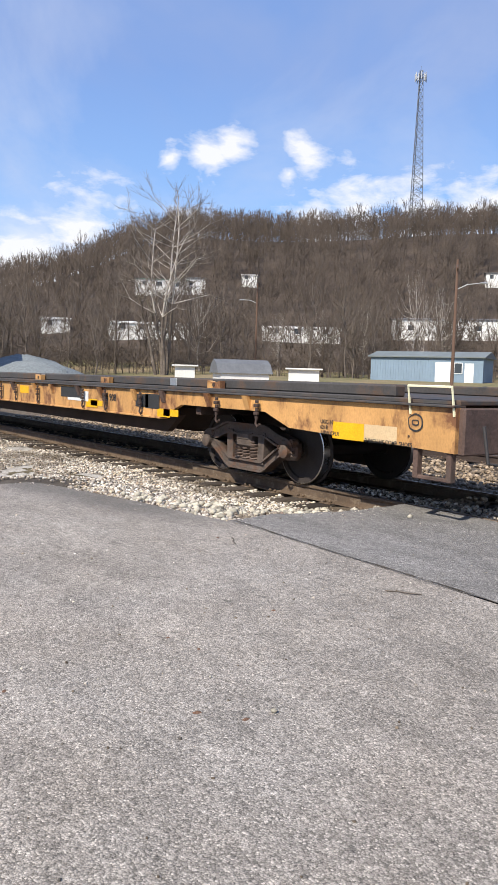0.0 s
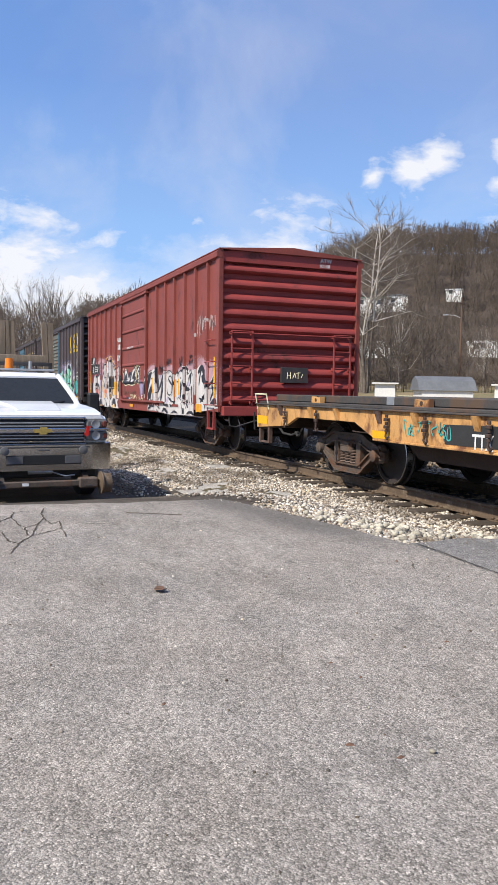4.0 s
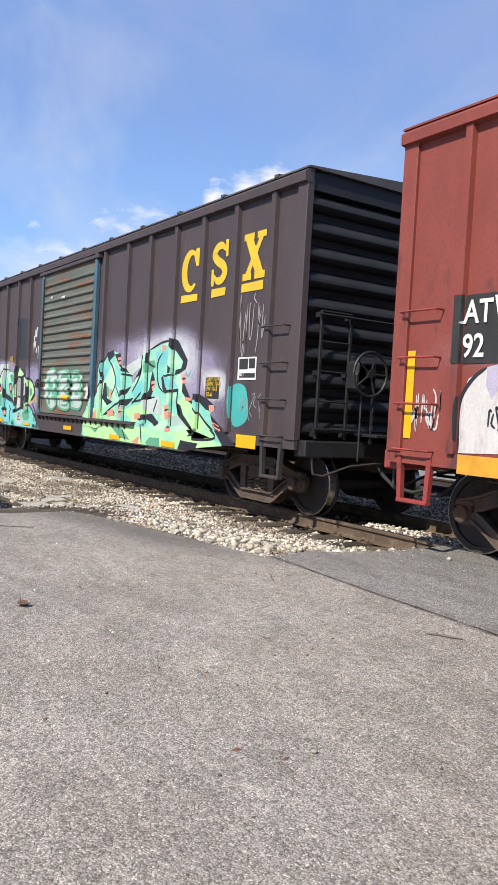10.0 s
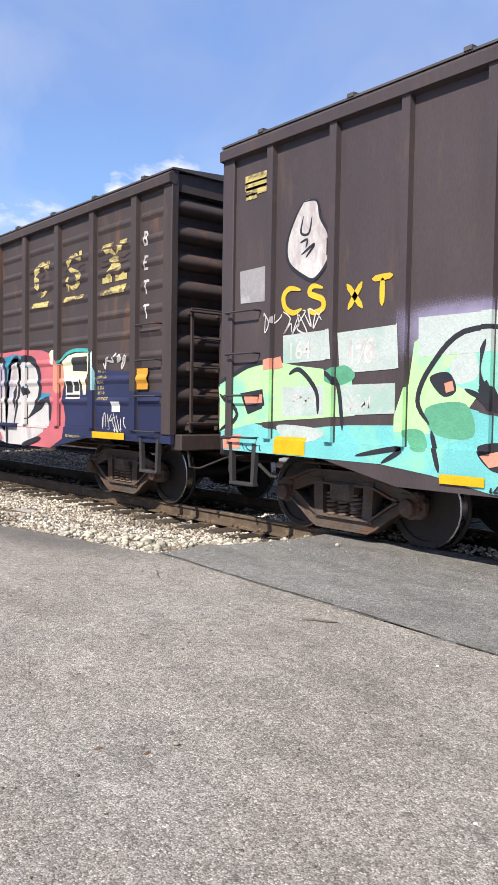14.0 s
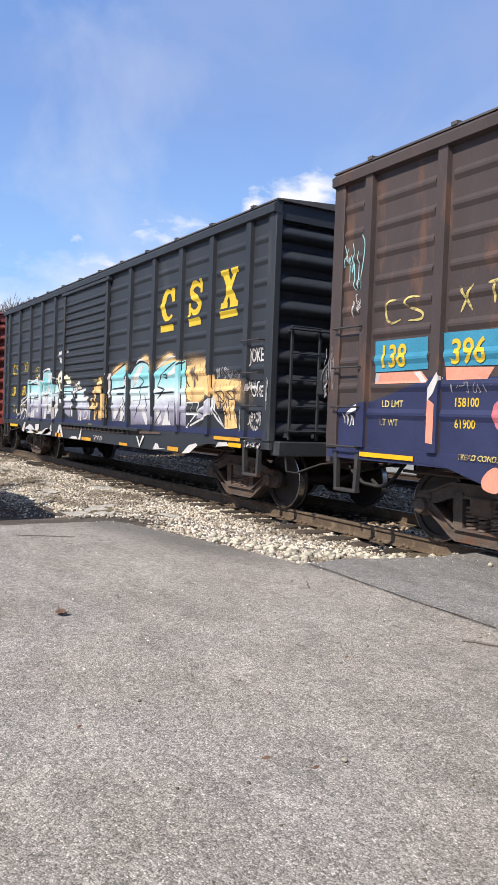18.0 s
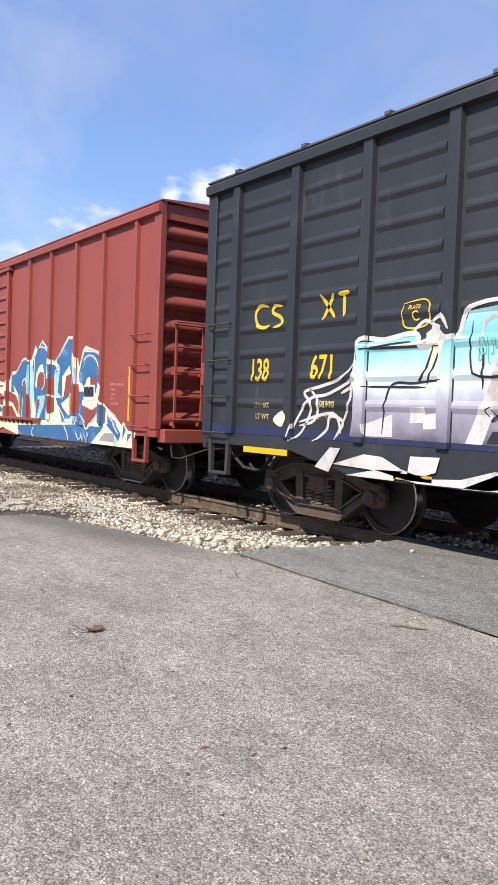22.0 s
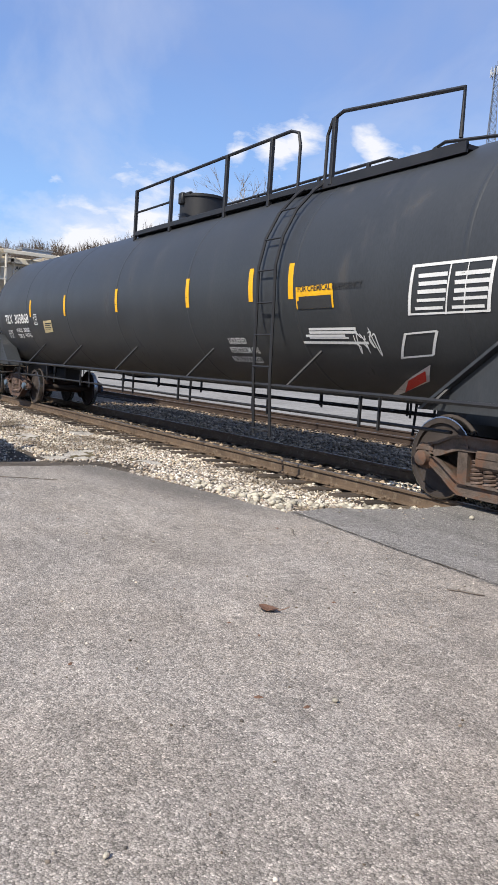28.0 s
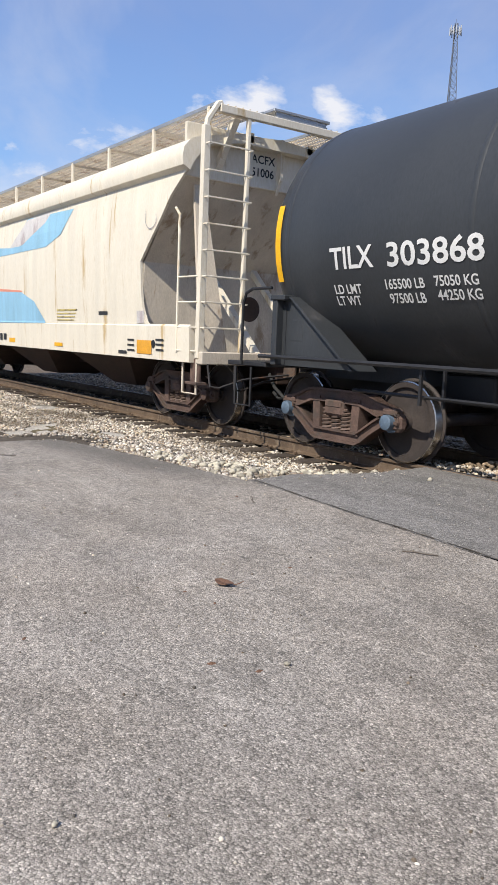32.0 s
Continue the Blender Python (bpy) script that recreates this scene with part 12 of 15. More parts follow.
fill(paint_two, "g_blue", ((6.55, 1.05), (6.64, 0.97), (6.53, 0.81)), 0.006, 0)
fill(paint_two, "g_blue", ((6.69, 0.91), (6.83, 0.92), (6.67, 0.77)), 0.006, 0)
fill(paint_two, "g_sky", ((2.58, 2.13), (2.8, 1.89), (2.77, 1.54), (2.69, 1), (2.5, 1.66)), 0.0075, 0)
fill(paint_two, "g_sky", ((3.39, 1.21), (3.58, 1.55), (3.62, 1.04), (3.5, 1.03)), 0.0075, 0)
fill(paint_two, "g_sky", ((3.78, 1.87), (4.02, 1.98), (3.94, 1.55), (4.12, 1.46), (3.81, 1.47)), 0.0075, 0)
fill(paint_two, "g_sky", ((4.59, 2.26), (4.73, 1.99), (4.83, 1.72), (4.73, 1.69)), 0.0075, 0)
fill(paint_two, "g_sky", ((5.05, 1.56), (5.22, 1.46), (5.47, 1.51), (5.45, 1.43), (5.05, 1.43)), 0.0075, 0)
fill(paint_two, "g_sky", ((4.27, 1.06), (4.78, 1.14), (4.78, 0.99), (4.41, 0.99)), 0.0075, 0)
fill(paint_two, "g_sky", ((5.55, 1.65), (5.66, 1.69), (5.72, 1.62), (5.72, 1.5), (5.59, 1.49)), 0.0075, 0)
fill(paint_two, "g_sky", ((5.97, 0.99), (6.39, 0.77), (6.28, 0.7), (6.14, 0.87)), 0.0075, 0)
fill(paint_two, "g_sky", ((2.97, 1.47), (3.36, 1.49), (3.3, 1.29), (3.05, 1.01), (2.94, 1.01), (3.11, 1.32)), 0.0075, 0)
fill(paint_two, "red_fresh", ((2.19, 1.66), (2.5, 1.76), (2.67, 1.15), (2.55, 1.03), (2.34, 1.14), (2.41, 1.5), (2.25, 1.54)), 0.01, 0)
fill(paint_two, "red_fresh", ((2.98, 1.85), (3.09, 1.93), (3.28, 1.9), (3.28, 1.7), (3.12, 1.6), (3, 1.64)), 0.01, 0)
fill(paint_two, "red_fresh", ((2.94, 1.39), (3.11, 1.41), (3.05, 1.28), (2.95, 1.22)), 0.01, 0)
fill(paint_two, "red_fresh", ((3.53, 1.8), (3.78, 1.8), (3.8, 1.19), (3.62, 1.15), (3.53, 1.29)), 0.01, 0)
fill(paint_two, "red_fresh", ((4.22, 1.69), (4.3, 1.83), (4.47, 1.88), (4.55, 1.79), (4.53, 1.62), (4.42, 1.5), (4.22, 1.48)), 0.01, 0)
fill(paint_two, "red_fresh", ((4.55, 1.67), (4.83, 1.69), (4.86, 1.52), (4.86, 1.19), (4.61, 1.18)), 0.01, 0)
fill(paint_two, "red_fresh", ((5.28, 1.8), (5.47, 1.8), (5.47, 1.65), (5.3, 1.65)), 0.01, 0)
fill(paint_two, "red_fresh", ((5, 1.31), (5.14, 1.38), (5.42, 1.26), (5.62, 1.34), (5.67, 1.25), (5.38, 1.08), (5.23, 0.96), (5.08, 1.07)), 0.01, 0)
fill(paint_two, "red_fresh", ((1.39, 1.58), (1.84, 1.48), (2, 1.29), (1.97, 1.11), (1.67, 1.33), (1.42, 1.37)), 0.01, 0)
fill(paint_two, "red_fresh", ((0.94, 1.05), (1.33, 1.26), (1.62, 1.27), (1.92, 1.05), (1.3, 1)), 0.01, 0)
fill(paint_two, "red_fresh", ((3.55, 0.7), (3.66, 0.73), (3.73, 0.7)), 0.01, 0)
fill(paint_two, "g_cream", ((3.05, 2.04), (3.2, 2.08), (3.3, 1.9), (3.09, 1.94), (2.98, 1.85), (2.94, 1.62), (2.86, 1.66), (2.91, 1.89)), 0.011, 0)
fill(paint_two, "g_cream", ((4.45, 2.02), (4.5, 1.87), (4.3, 1.83), (4.22, 1.48), (4.14, 1.45), (4.14, 1.83)), 0.011, 0)
fill(paint_two, "g_cream", ((5.16, 1.78), (5.28, 1.81), (5.3, 1.65), (5.09, 1.66)), 0.011, 0)
fill(paint_two, "g_cream", ((5, 1.42), (5.14, 1.41), (5.36, 1.34), (5.62, 1.43), (5.58, 1.36), (5.38, 1.25), (5, 1.33)), 0.011, 0)
fill(paint_two, "g_cream", ((4.11, 1.34), (4.5, 1.49), (4.58, 1.32), (4.44, 1.14), (4.19, 1.27)), 0.011, 0)
fill(paint_two, "g_cream", ((1.69, 1.68), (1.95, 1.52), (2, 1.34), (1.77, 1.54)), 0.011, 0)
fill(paint_two, "g_cream", ((3.62, 1.15), (3.84, 1.05), (3.55, 1.03)), 0.011, 0)
fill(paint_two, "g_cream", ((5.83, 0.85), (6.22, 0.91), (6.25, 0.76), (5.8, 0.74)), 0.011, 0)
line(paint_two, 0.035, ((1.53, 1.89), (1.84, 1.95), (2.16, 2.18), (2.45, 2.21), (2.58, 2.13)), "g_white", 0.013)
line(paint_two, 0.035, ((2.19, 1.66), (2.2, 1.76), (2.44, 1.87)), "g_white", 0.013)
line(paint_two, 0.035, ((2.8, 1.7), (2.8, 2.16), (2.91, 2.33)), "g_white", 0.013)
line(paint_two, 0.035, ((3.02, 2.4), (3.3, 2.37), (3.45, 2.21), (3.53, 1.55)), "g_white", 0.013)
line(paint_two, 0.035, ((3.81, 1.48), (3.81, 1.91), (4, 1.98), (3.8, 2.11)), "g_white", 0.013)
line(paint_two, 0.035, ((3.91, 2.14), (4.34, 2.47), (4.5, 2.49)), "g_white", 0.013)
line(paint_two, 0.035, ((4.55, 2.47), (4.59, 2.23), (4.7, 2.02), (4.72, 1.76)), "g_white", 0.013)
line(paint_two, 0.035, ((5, 2.08), (5.17, 2.16), (5.41, 2.13), (5.58, 1.97), (5.61, 1.72)), "g_white", 0.013)
line(paint_two, 0.035, ((4.86, 1.89), (5.03, 2.24), (5.56, 2.19), (5.62, 2.03)), "g_white", 0.013)
line(paint_two, 0.035, ((2.92, 1.62), (3.02, 1.94), (3.25, 1.95), (3.31, 1.7), (3.17, 1.58)), "g_white", 0.013)
line(paint_two, 0.035, ((3.52, 1.51), (3.81, 1.46), (4.12, 1.46)), "g_white", 0.013)
line(paint_two, 0.035, ((3.81, 1.41), (4.16, 1.17), (4.33, 1)), "g_white", 0.013)
line(paint_two, 0.035, ((5.67, 1.39), (5.69, 0.98)), "g_white", 0.013)
line(paint_two, 0.035, ((5.89, 1.3), (6.2, 1.16), (6.53, 0.93), (6.28, 0.7)), "g_white", 0.013)
line(paint_two, 0.035, ((5.94, 1.2), (6.17, 1.06), (6.39, 0.89)), "g_white", 0.013)
line(paint_two, 0.035, ((6.64, 0.7), (6.88, 0.92)), "g_white", 0.013)
line(paint_two, 0.035, ((4.86, 1.19), (5.08, 1.06), (5.25, 0.94), (5.64, 1.26), (5.69, 1.37)), "g_white", 0.013)
line(paint_two, 0.035, ((2.77, 1), (2.92, 1.12), (2.86, 1.39)), "g_white", 0.013)
line(paint_two, 0.035, ((2.88, 0.7), (2.78, 0.77), (2.88, 0.89)), "g_white", 0.013)
line(paint_two, 0.035, ((4.14, 1.41), (4.16, 1.52)), "g_white", 0.013)
line(paint_two, 0.035, ((4.5, 0.7), (4.44, 0.83), (4.3, 0.96)), "g_white", 0.013)
line(paint_two, 0.035, ((2.17, 0.93), (2.22, 1.46)), "g_white", 0.013)
line(paint_two, 0.035, ((0.66, 1.22), (0.86, 1.18)), "g_white", 0.013)
line(paint_two, 0.035, ((0.17, 1.03), (0.22, 1.21)), "g_white", 0.013)
fill(paint_two, "g_grey", ((5.75, 0.8), (5.92, 0.89), (6.25, 0.9), (6.25, 0.76), (5.75, 0.76)), 0.014, 0)
fill(paint_two, "g_cream", ((-0.03, 1.11), (0.2, 1.23), (0.42, 1.13), (0.22, 0.96)), 0.05, 0)
fill(paint_two, "g_cream", ((0.5, 1.13), (0.75, 1.25), (0.77, 1.09), (0.67, 1.02)), 0.05, 0)
fill(paint_two, "g_blue", ((0.08, 1.12), (0.2, 1.2), (0.34, 1.12)), 0.054, 0)
fill(paint_two, "g_blue", ((0.58, 1.13), (0.73, 1.21), (0.72, 1.09)), 0.054, 0)
paint_two.bar(5.05, 5.48, 1.41, 1.67, "letter_white", 0.016, "data_panel")
paint_two.bar(5.08, 5.25, 1.48, 1.64, "sticker_dark", 0.02, "data_panel")
paint_two.bar(5.27, 5.44, 1.48, 1.64, "sticker_dark", 0.02, "data_panel")
paint_two.bar(6.64, 6.76, 1.11, 1.96, "yellow_mark", 0.016, "reflector")
paint_two.bar(2.00, 2.07, 1.10, 1.51, "orange_mark", 0.016, "reflector")
paint_two.bar(4.46, 4.54, 1.14, 1.53, "orange_mark", 0.016, "reflector")
paint_two.text("EXTW 10-8 H 14-2", 6.03, 1.65, 0.055, "g_rose_solid", 0.01, width=1)
paint_two.text("IW 9-4", 6.05, 1.57, 0.055, "g_rose_solid", 0.01, width=1)
paint_two.text("IL 50-6", 6.05, 1.5, 0.055, "g_rose_solid", 0.01, width=1)
paint_two.text("IH 11-1", 6.05, 1.43, 0.055, "g_rose_solid", 0.01, width=1)
paint_two.text("CAPY 5347", 6.06, 1.35, 0.055, "g_rose_solid", 0.01, width=1)
scrawl(paint_two, 6.89, 7.39, 2.5, 3.23, 41, 6, 0.0217, "g_rose", 0.013)
scrawl(paint_two, 6.98, 7.25, 2, 2.29, 42, 4, 0.0217, "g_rose", 0.013)
scrawl(paint_two, 4.8, 5.4, 0.70, 0.88, 41, 5, 0.022, "g_white", 0.03)
scrawl(paint_two, 2, 2.3, 0.7, 0.79, 43, 3, 0.0186, "g_white", 0.03)
fill(paint_two, "g_grey", ((-5.02, 0.7), (-4.98, 0.88), (-4.64, 1.25), (-4.56, 1.51), (-4.67, 1.86), (-4.83, 1.95), (-4.66, 2.02), (-4.44, 1.77), (-4.28, 1.94), (-4.05, 2.1), (-3.92, 2.43), (-3.7, 2.62), (-3.47, 2.62), (-3.27, 2.39), (-3.2, 2.23), (-2.97, 2.15), (-2.61, 2.17), (-2.34, 2.05), (-2.11, 1.76), (-1.97, 2.11), (-1.77, 2.14), (-1.66, 1.55), (-1.64, 0.74), (-3.31, 0.7), (-3.95, 0.7)), 0.006, 0)
fill(paint_two, "g_black", ((-3.81, 0.7), (-3.67, 1.28), (-3.58, 1.45), (-3.47, 1.21), (-3.38, 0.7)), 0.01, 0)
fill(paint_two, "g_black", ((-3.36, 1.77), (-3.03, 1.46), (-2.89, 1.54), (-2.69, 1.54), (-2.58, 1.76), (-2.41, 1.47), (-2.53, 1.32), (-3.23, 1.34)), 0.01, 0)
fill(paint_two, "g_white", ((-3.28, 1.7), (-3, 1.77), (-2.72, 1.69), (-2.78, 1.42), (-3, 1.26), (-3.22, 1.41)), 0.012, 1)
line(paint_two, 0.05, ((-3.17, 1.61), (-3.05, 1.5), (-2.97, 1.6), (-2.88, 1.5), (-2.81, 1.61)), "g_black", 0.014)
line(paint_two, 0.09, ((-5.02, 0.7), (-4.94, 0.93), (-4.64, 1.25), (-4.56, 1.53)), "g_black", 0.012)
line(paint_two, 0.09, ((-4.56, 1.53), (-4.81, 1.77), (-4.77, 2.02)), "g_black", 0.012)
line(paint_two, 0.09, ((-4.44, 1.77), (-4.17, 2.11), (-3.98, 2.35), (-3.92, 2.44)), "g_black", 0.012)
line(paint_two, 0.09, ((-3.97, 2.27), (-3.86, 2.57), (-3.47, 2.62), (-3.2, 2.31), (-3.22, 1.92)), "g_black", 0.012)
line(paint_two, 0.09, ((-3.16, 1.92), (-3, 2.13), (-2.61, 2.18), (-2.42, 1.91)), "g_black", 0.012)
line(paint_two, 0.09, ((-2.42, 1.91), (-2.28, 1.54), (-2.06, 1.76), (-2, 2.1), (-1.75, 2.14)), "g_black", 0.012)
line(paint_two, 0.09, ((-4.2, 1.52), (-4.08, 1.69), (-3.81, 1.67), (-3.72, 1.44)), "g_black", 0.012)
line(paint_two, 0.09, ((-4.64, 1.25), (-4.52, 0.91)), "g_black", 0.012)
line(paint_two, 0.09, ((-3.41, 1.45), (-3.28, 1.81), (-2.72, 1.84), (-2.42, 1.54)), "g_black", 0.012)
line(paint_two, 0.05, ((-4.56, 1.95), (-4.59, 1.6), (-4.34, 1.26)), "g_black", 0.012)
line(paint_two, 0.05, ((-4.14, 1.94), (-4.2, 1.52), (-3.84, 1.44)), "g_black", 0.012)
line(paint_two, 0.05, ((-3.42, 2.24), (-3.44, 1.77), (-3.56, 1.45)), "g_black", 0.012)
line(paint_two, 0.05, ((-2.22, 1.47), (-2.11, 1.05), (-1.83, 0.85)), "g_black", 0.012)
line(paint_two, 0.05, ((-4.31, 0.7), (-4.31, 1.09)), "g_black", 0.012)
line(paint_two, 0.05, ((-2.31, 1.33), (-2.2, 0.82)), "g_black", 0.012)
fill(paint_two, "g_white", ((-3.02, 2.23), (-2.89, 2.3), (-2.78, 2.4), (-2.67, 2.21), (-2.56, 2.17), (-2.73, 2), (-2.94, 2.03)), 0.011, 0)
line(paint_two, 0.04, ((-4.86, 0.89), (-4.53, 0.99)), "g_black", 0.012)
line(paint_two, 0.04, ((-4.88, 0.78), (-4.47, 0.88)), "g_black", 0.012)
scrawl(paint_two, -2.09, -1.7, 1.62, 1.9, 44, 5, 0.0248, "g_black", 0.013)
scrawl(paint_two, -2.06, -1.77, 0.8, 0.96, 45, 5, 0.0248, "g_black", 0.013)
scrawl(paint_two, -4.98, -4.47, 0.78, 1.02, 46, 5, 0.0217, "g_black", 0.013)
paint_two.bar(-4.22, -4.13, 1.14, 1.64, "orange_mark", 0.016, "reflector")
paint_two.bar(-1.90, -1.80, 1.17, 1.55, "orange_mark", 0.016, "reflector")
paint_two.bar(-0.31, 0.08, 1.19, 1.26, "orange_mark", 0.055, "reflector")
paint_two.text("MUST LOCK DOORS BEFORE MOVING", -0.78, 2.14, 0.075, "letter_white", 0.06, width=1)
fill(paint_two, "g_cream", ((-0.02, 1.22), (0.17, 1.32), (0.39, 1.13), (0.2, 1.03)), 0.052, 0)
fill(paint_two, "g_cream", ((0.39, 1.23), (0.56, 1.3), (0.66, 1.15), (0.58, 1.06)), 0.052, 0)
fill(paint_two, "g_cream", ((0.72, 1.16), (1.05, 1.3), (1.22, 1.26), (1.25, 1.03), (1.02, 1.04)), 0.052, 0)
fill(paint_two, "g_blue", ((0.03, 1.21), (0.19, 1.28), (0.31, 1.16)), 0.056, 0)
fill(paint_two, "g_blue", ((0.42, 1.21), (0.55, 1.26), (0.61, 1.16)), 0.056, 0)
fill(paint_two, "g_blue", ((0.83, 1.15), (1.08, 1.27), (1.22, 1.21), (1.2, 1.13)), 0.056, 0)
fill(paint_two, "g_cream", ((0.25, 0.95), (0.44, 1), (0.53, 0.86), (0.39, 0.88)), 0.03, 0)
fill(paint_two, "g_cream", ((0.78, 0.94), (1.14, 1), (1.27, 0.83), (0.97, 0.77)), 0.03, 0)
fill(paint_two, "g_cream", ((-0.92, 2.7), (-0.78, 2.66), (-0.81, 2.53), (-0.89, 2.57)), 0.055, 0)
fill(paint_two, "g_cream", ((-0.97, 2.2), (-0.89, 2.17), (-0.92, 2.14), (-0.95, 2.17)), 0.055, 0)
fill(paint_two, "g_cream", ((-1.06, 1.95), (-0.97, 1.92), (-0.97, 1.63), (-1.02, 1.66)), 0.055, 0)
fill(paint_two, "g_cream", ((-1.39, 2.61), (-1.19, 2.57), (-1.22, 2.56), (-1.38, 2.6)), 0.055, 0)
paint_two.bar(-0.75, -0.31, 1.21, 1.36, "under", 0.055, "stencil_panel")
paint_two.text("AT", -6.33, 2.18, 0.3, "letter_white", 0.01, width=0.8)
paint_two.text("W", -5.27, 2.2, 0.3, "letter_white", 0.01, width=0.8)
paint_two.text("309", -6.5, 1.73, 0.3, "letter_white", 0.01, width=0.85)
paint_two.text("95", -5.33, 1.73, 0.3, "letter_white", 0.01, width=0.85)
paint_two.text("LD LMT", -6.45, 1.37, 0.11, "letter_white", 0.01, width=1)
paint_two.text("LT WT", -6.47, 1.24, 0.11, "letter_white", 0.01, width=1)
paint_two.text("159300 LB", -5.44, 1.4, 0.11, "letter_white", 0.01, width=0.9)
paint_two.text("60700 LB", -5.39, 1.24, 0.11, "letter_white", 0.01, width=0.9)
paint_two.text("2 INCH TREAD COND. SHOES", -5.67, 0.7, 0.085, "letter_white", 0.03, width=1)
paint_two.bar(-6.65, -6.57, 1.08, 1.95, "orange_mark", 0.016, "reflector")
scrawl(paint_two, -6.67, -5.86, 2.47, 3.24, 47, 9, 0.0248, "g_white", 0.013)
scrawl(paint_two, -7.28, -6.94, 2.54, 3.09, 48, 6, 0.0248, "g_white", 0.013)
scrawl(paint_two, -6.77, -6.17, 0.74, 1.05, 49, 8, 0.0217, "g_white", 0.013)
# flat car
paint_flat.bar(10.71, 11.18, 0.7, 0.88, "yellow_mark", 0.006, "reflector")
paint_flat.bar(11.17, 11.63, 0.72, 0.88, "flat_pale", 0.004, "repaint_patch")
paint_flat.text("2 INCH HF COMP. SHOES", 11.2, 0.7, 0.056, "sticker_dark", 0.01, width=1)
paint_flat.text("UGC-10", 10.51, 0.85, 0.06, "sticker_dark", 0.01, width=1)
paint_flat.text("6218", 10.51, 0.79, 0.06, "sticker_dark", 0.01, width=1)
paint_flat.text("NEW CPLR", 10.52, 0.73, 0.06, "sticker_dark", 0.01, width=1)
line(paint_flat, 0.018, ((11.77, 0.98), (11.85, 1.02), (11.93, 0.99), (11.94, 0.9), (11.87, 0.86), (11.79, 0.89), (11.77, 0.98)), "sticker_dark", 0.008)
line(paint_flat, 0.014, ((11.82, 0.96), (11.89, 0.96), (11.89, 0.92), (11.83, 0.92), (11.82, 0.96)), "sticker_dark", 0.008)
paint_flat.text("P", 11.77, 0.78, 0.05, "sticker_dark", 0.01, width=1)
paint_flat.bar(6.95, 7.31, 0.72, 0.84, "yellow_mark", 0.006, "reflector")
paint_flat.bar(4.52, 4.96, 0.75, 0.89, "yellow_mark", 0.006, "reflector")
paint_flat.bar(6.29, 6.68, 0.84, 1.03, "sticker_dark", 0.008, "data_panel")
paint_flat.bar(3.45, 4.36, 0.89, 1.07, "sticker_dark", 0.008, "data_panel")
paint_flat.text("NA 908", 5.12, 0.89, 0.16, "sticker_dark", 0.01, width=1)
paint_flat.bar(4.7, 5.15, 0.78, 0.87, "yellow_mark", 0.006, "reflector")
paint_flat.bar(7.13, 7.54, 0.74, 0.84, "yellow_mark", 0.006, "reflector")
paint_flat.bar(6.59, 7.01, 0.83, 1.04, "sticker_dark", 0.008, "data_panel")
paint_flat.bar(3.75, 4.61, 0.84, 1.01, "letter_white", 0.007, "data_panel")
paint_flat.bar(1.38, 1.85, 0.89, 1.04, "yellow_mark", 0.006, "reflector")
fill(paint_flat, "sticker_dark", ((-6.61, 0.98), (-4.2, 1.03), (-4.13, 0.76), (-6.56, 0.75)), 0.006, 0, "number_board")
paint_flat.text("TTX 137480", -6.06, 0.73, 0.24, "letter_white", 0.01, width=0.78)
paint_flat.text("206600", -4.42, 0.78, 0.12, "sticker_dark", 0.01, width=1)
paint_flat.text("79400", -4.18, 0.7, 0.13, "sticker_dark", 0.01, width=1)
paint_flat.bar(-4.23, -3.71, 0.82, 0.92, "yellow_mark", 0.008, "reflector")
paint_flat.bar(-0.99, -0.58, 0.8, 0.9, "yellow_mark", 0.008, "reflector")
paint_flat.bar(-12.32, -11.83, 0.75, 0.9, "yellow_mark", 0.006, "reflector")
paint_flat.bar(-8.19, -7.76, 0.73, 0.83, "yellow_mark", 0.006, "reflector")
scrawl(paint_flat, -7.44, -7.05, 0.73, 0.99, 51, 5, 0.0186, "g_teal", 0.013)
scrawl(paint_flat, -6.89, -6.43, 0.77, 1.01, 52, 6, 0.0186, "g_teal", 0.013)
# tank car
paint_tank.bar(-5.89, -5.78, 2.23, 2.64, "yellow_mark", 0.006, "reflector")
paint_tank.bar(-3.36, -3.25, 2.20, 2.65, "yellow_mark", 0.006, "reflector")
paint_tank.bar(-0.43, -0.32, 2.21, 2.64, "yellow_mark", 0.006, "reflector")
paint_tank.bar(2.45, 2.56, 2.20, 2.65, "yellow_mark", 0.006, "reflector")
paint_tank.bar(4.32, 4.43, 2.22, 2.67, "yellow_mark", 0.006, "reflector")
paint_tank.bar(5.27, 5.38, 2.22, 2.67, "yellow_mark", 0.006, "reflector")
fill(paint_tank, "yellow_mark", ((5.44, 2.36), (6.19, 2.37), (6.18, 2.09), (5.43, 2.09)), 0.006, 0, "placard")
paint_tank.text("FOR CHEMICAL EMERGENCY", 5.48, 2.3, 0.1, "sticker_dark", 0.01, width=0.95)
paint_tank.bar(5.5, 6.15, 2.19, 2.24, "sticker_dark", 0.01, "lettering")
paint_tank.bar(5.46, 6.15, 2.09, 2.19, "sticker_dark", 0.01, "lettering")
paint_tank.text("LIQUEFIED", 3.51, 1.66, 0.115, "letter_white", 0.01, width=0.9)
paint_tank.text("PETROLEUM GAS", 3.44, 1.53, 0.115, "letter_white", 0.01, width=0.9)
paint_tank.text("NON-ODORIZED", 3.35, 1.4, 0.115, "letter_white", 0.01, width=0.9)
paint_tank.bar(5.59, 6.5, 1.83, 1.86, "letter_white", 0.006, "lettering")
paint_tank.bar(5.58, 6.5, 1.79, 1.82, "letter_white", 0.006, "lettering")
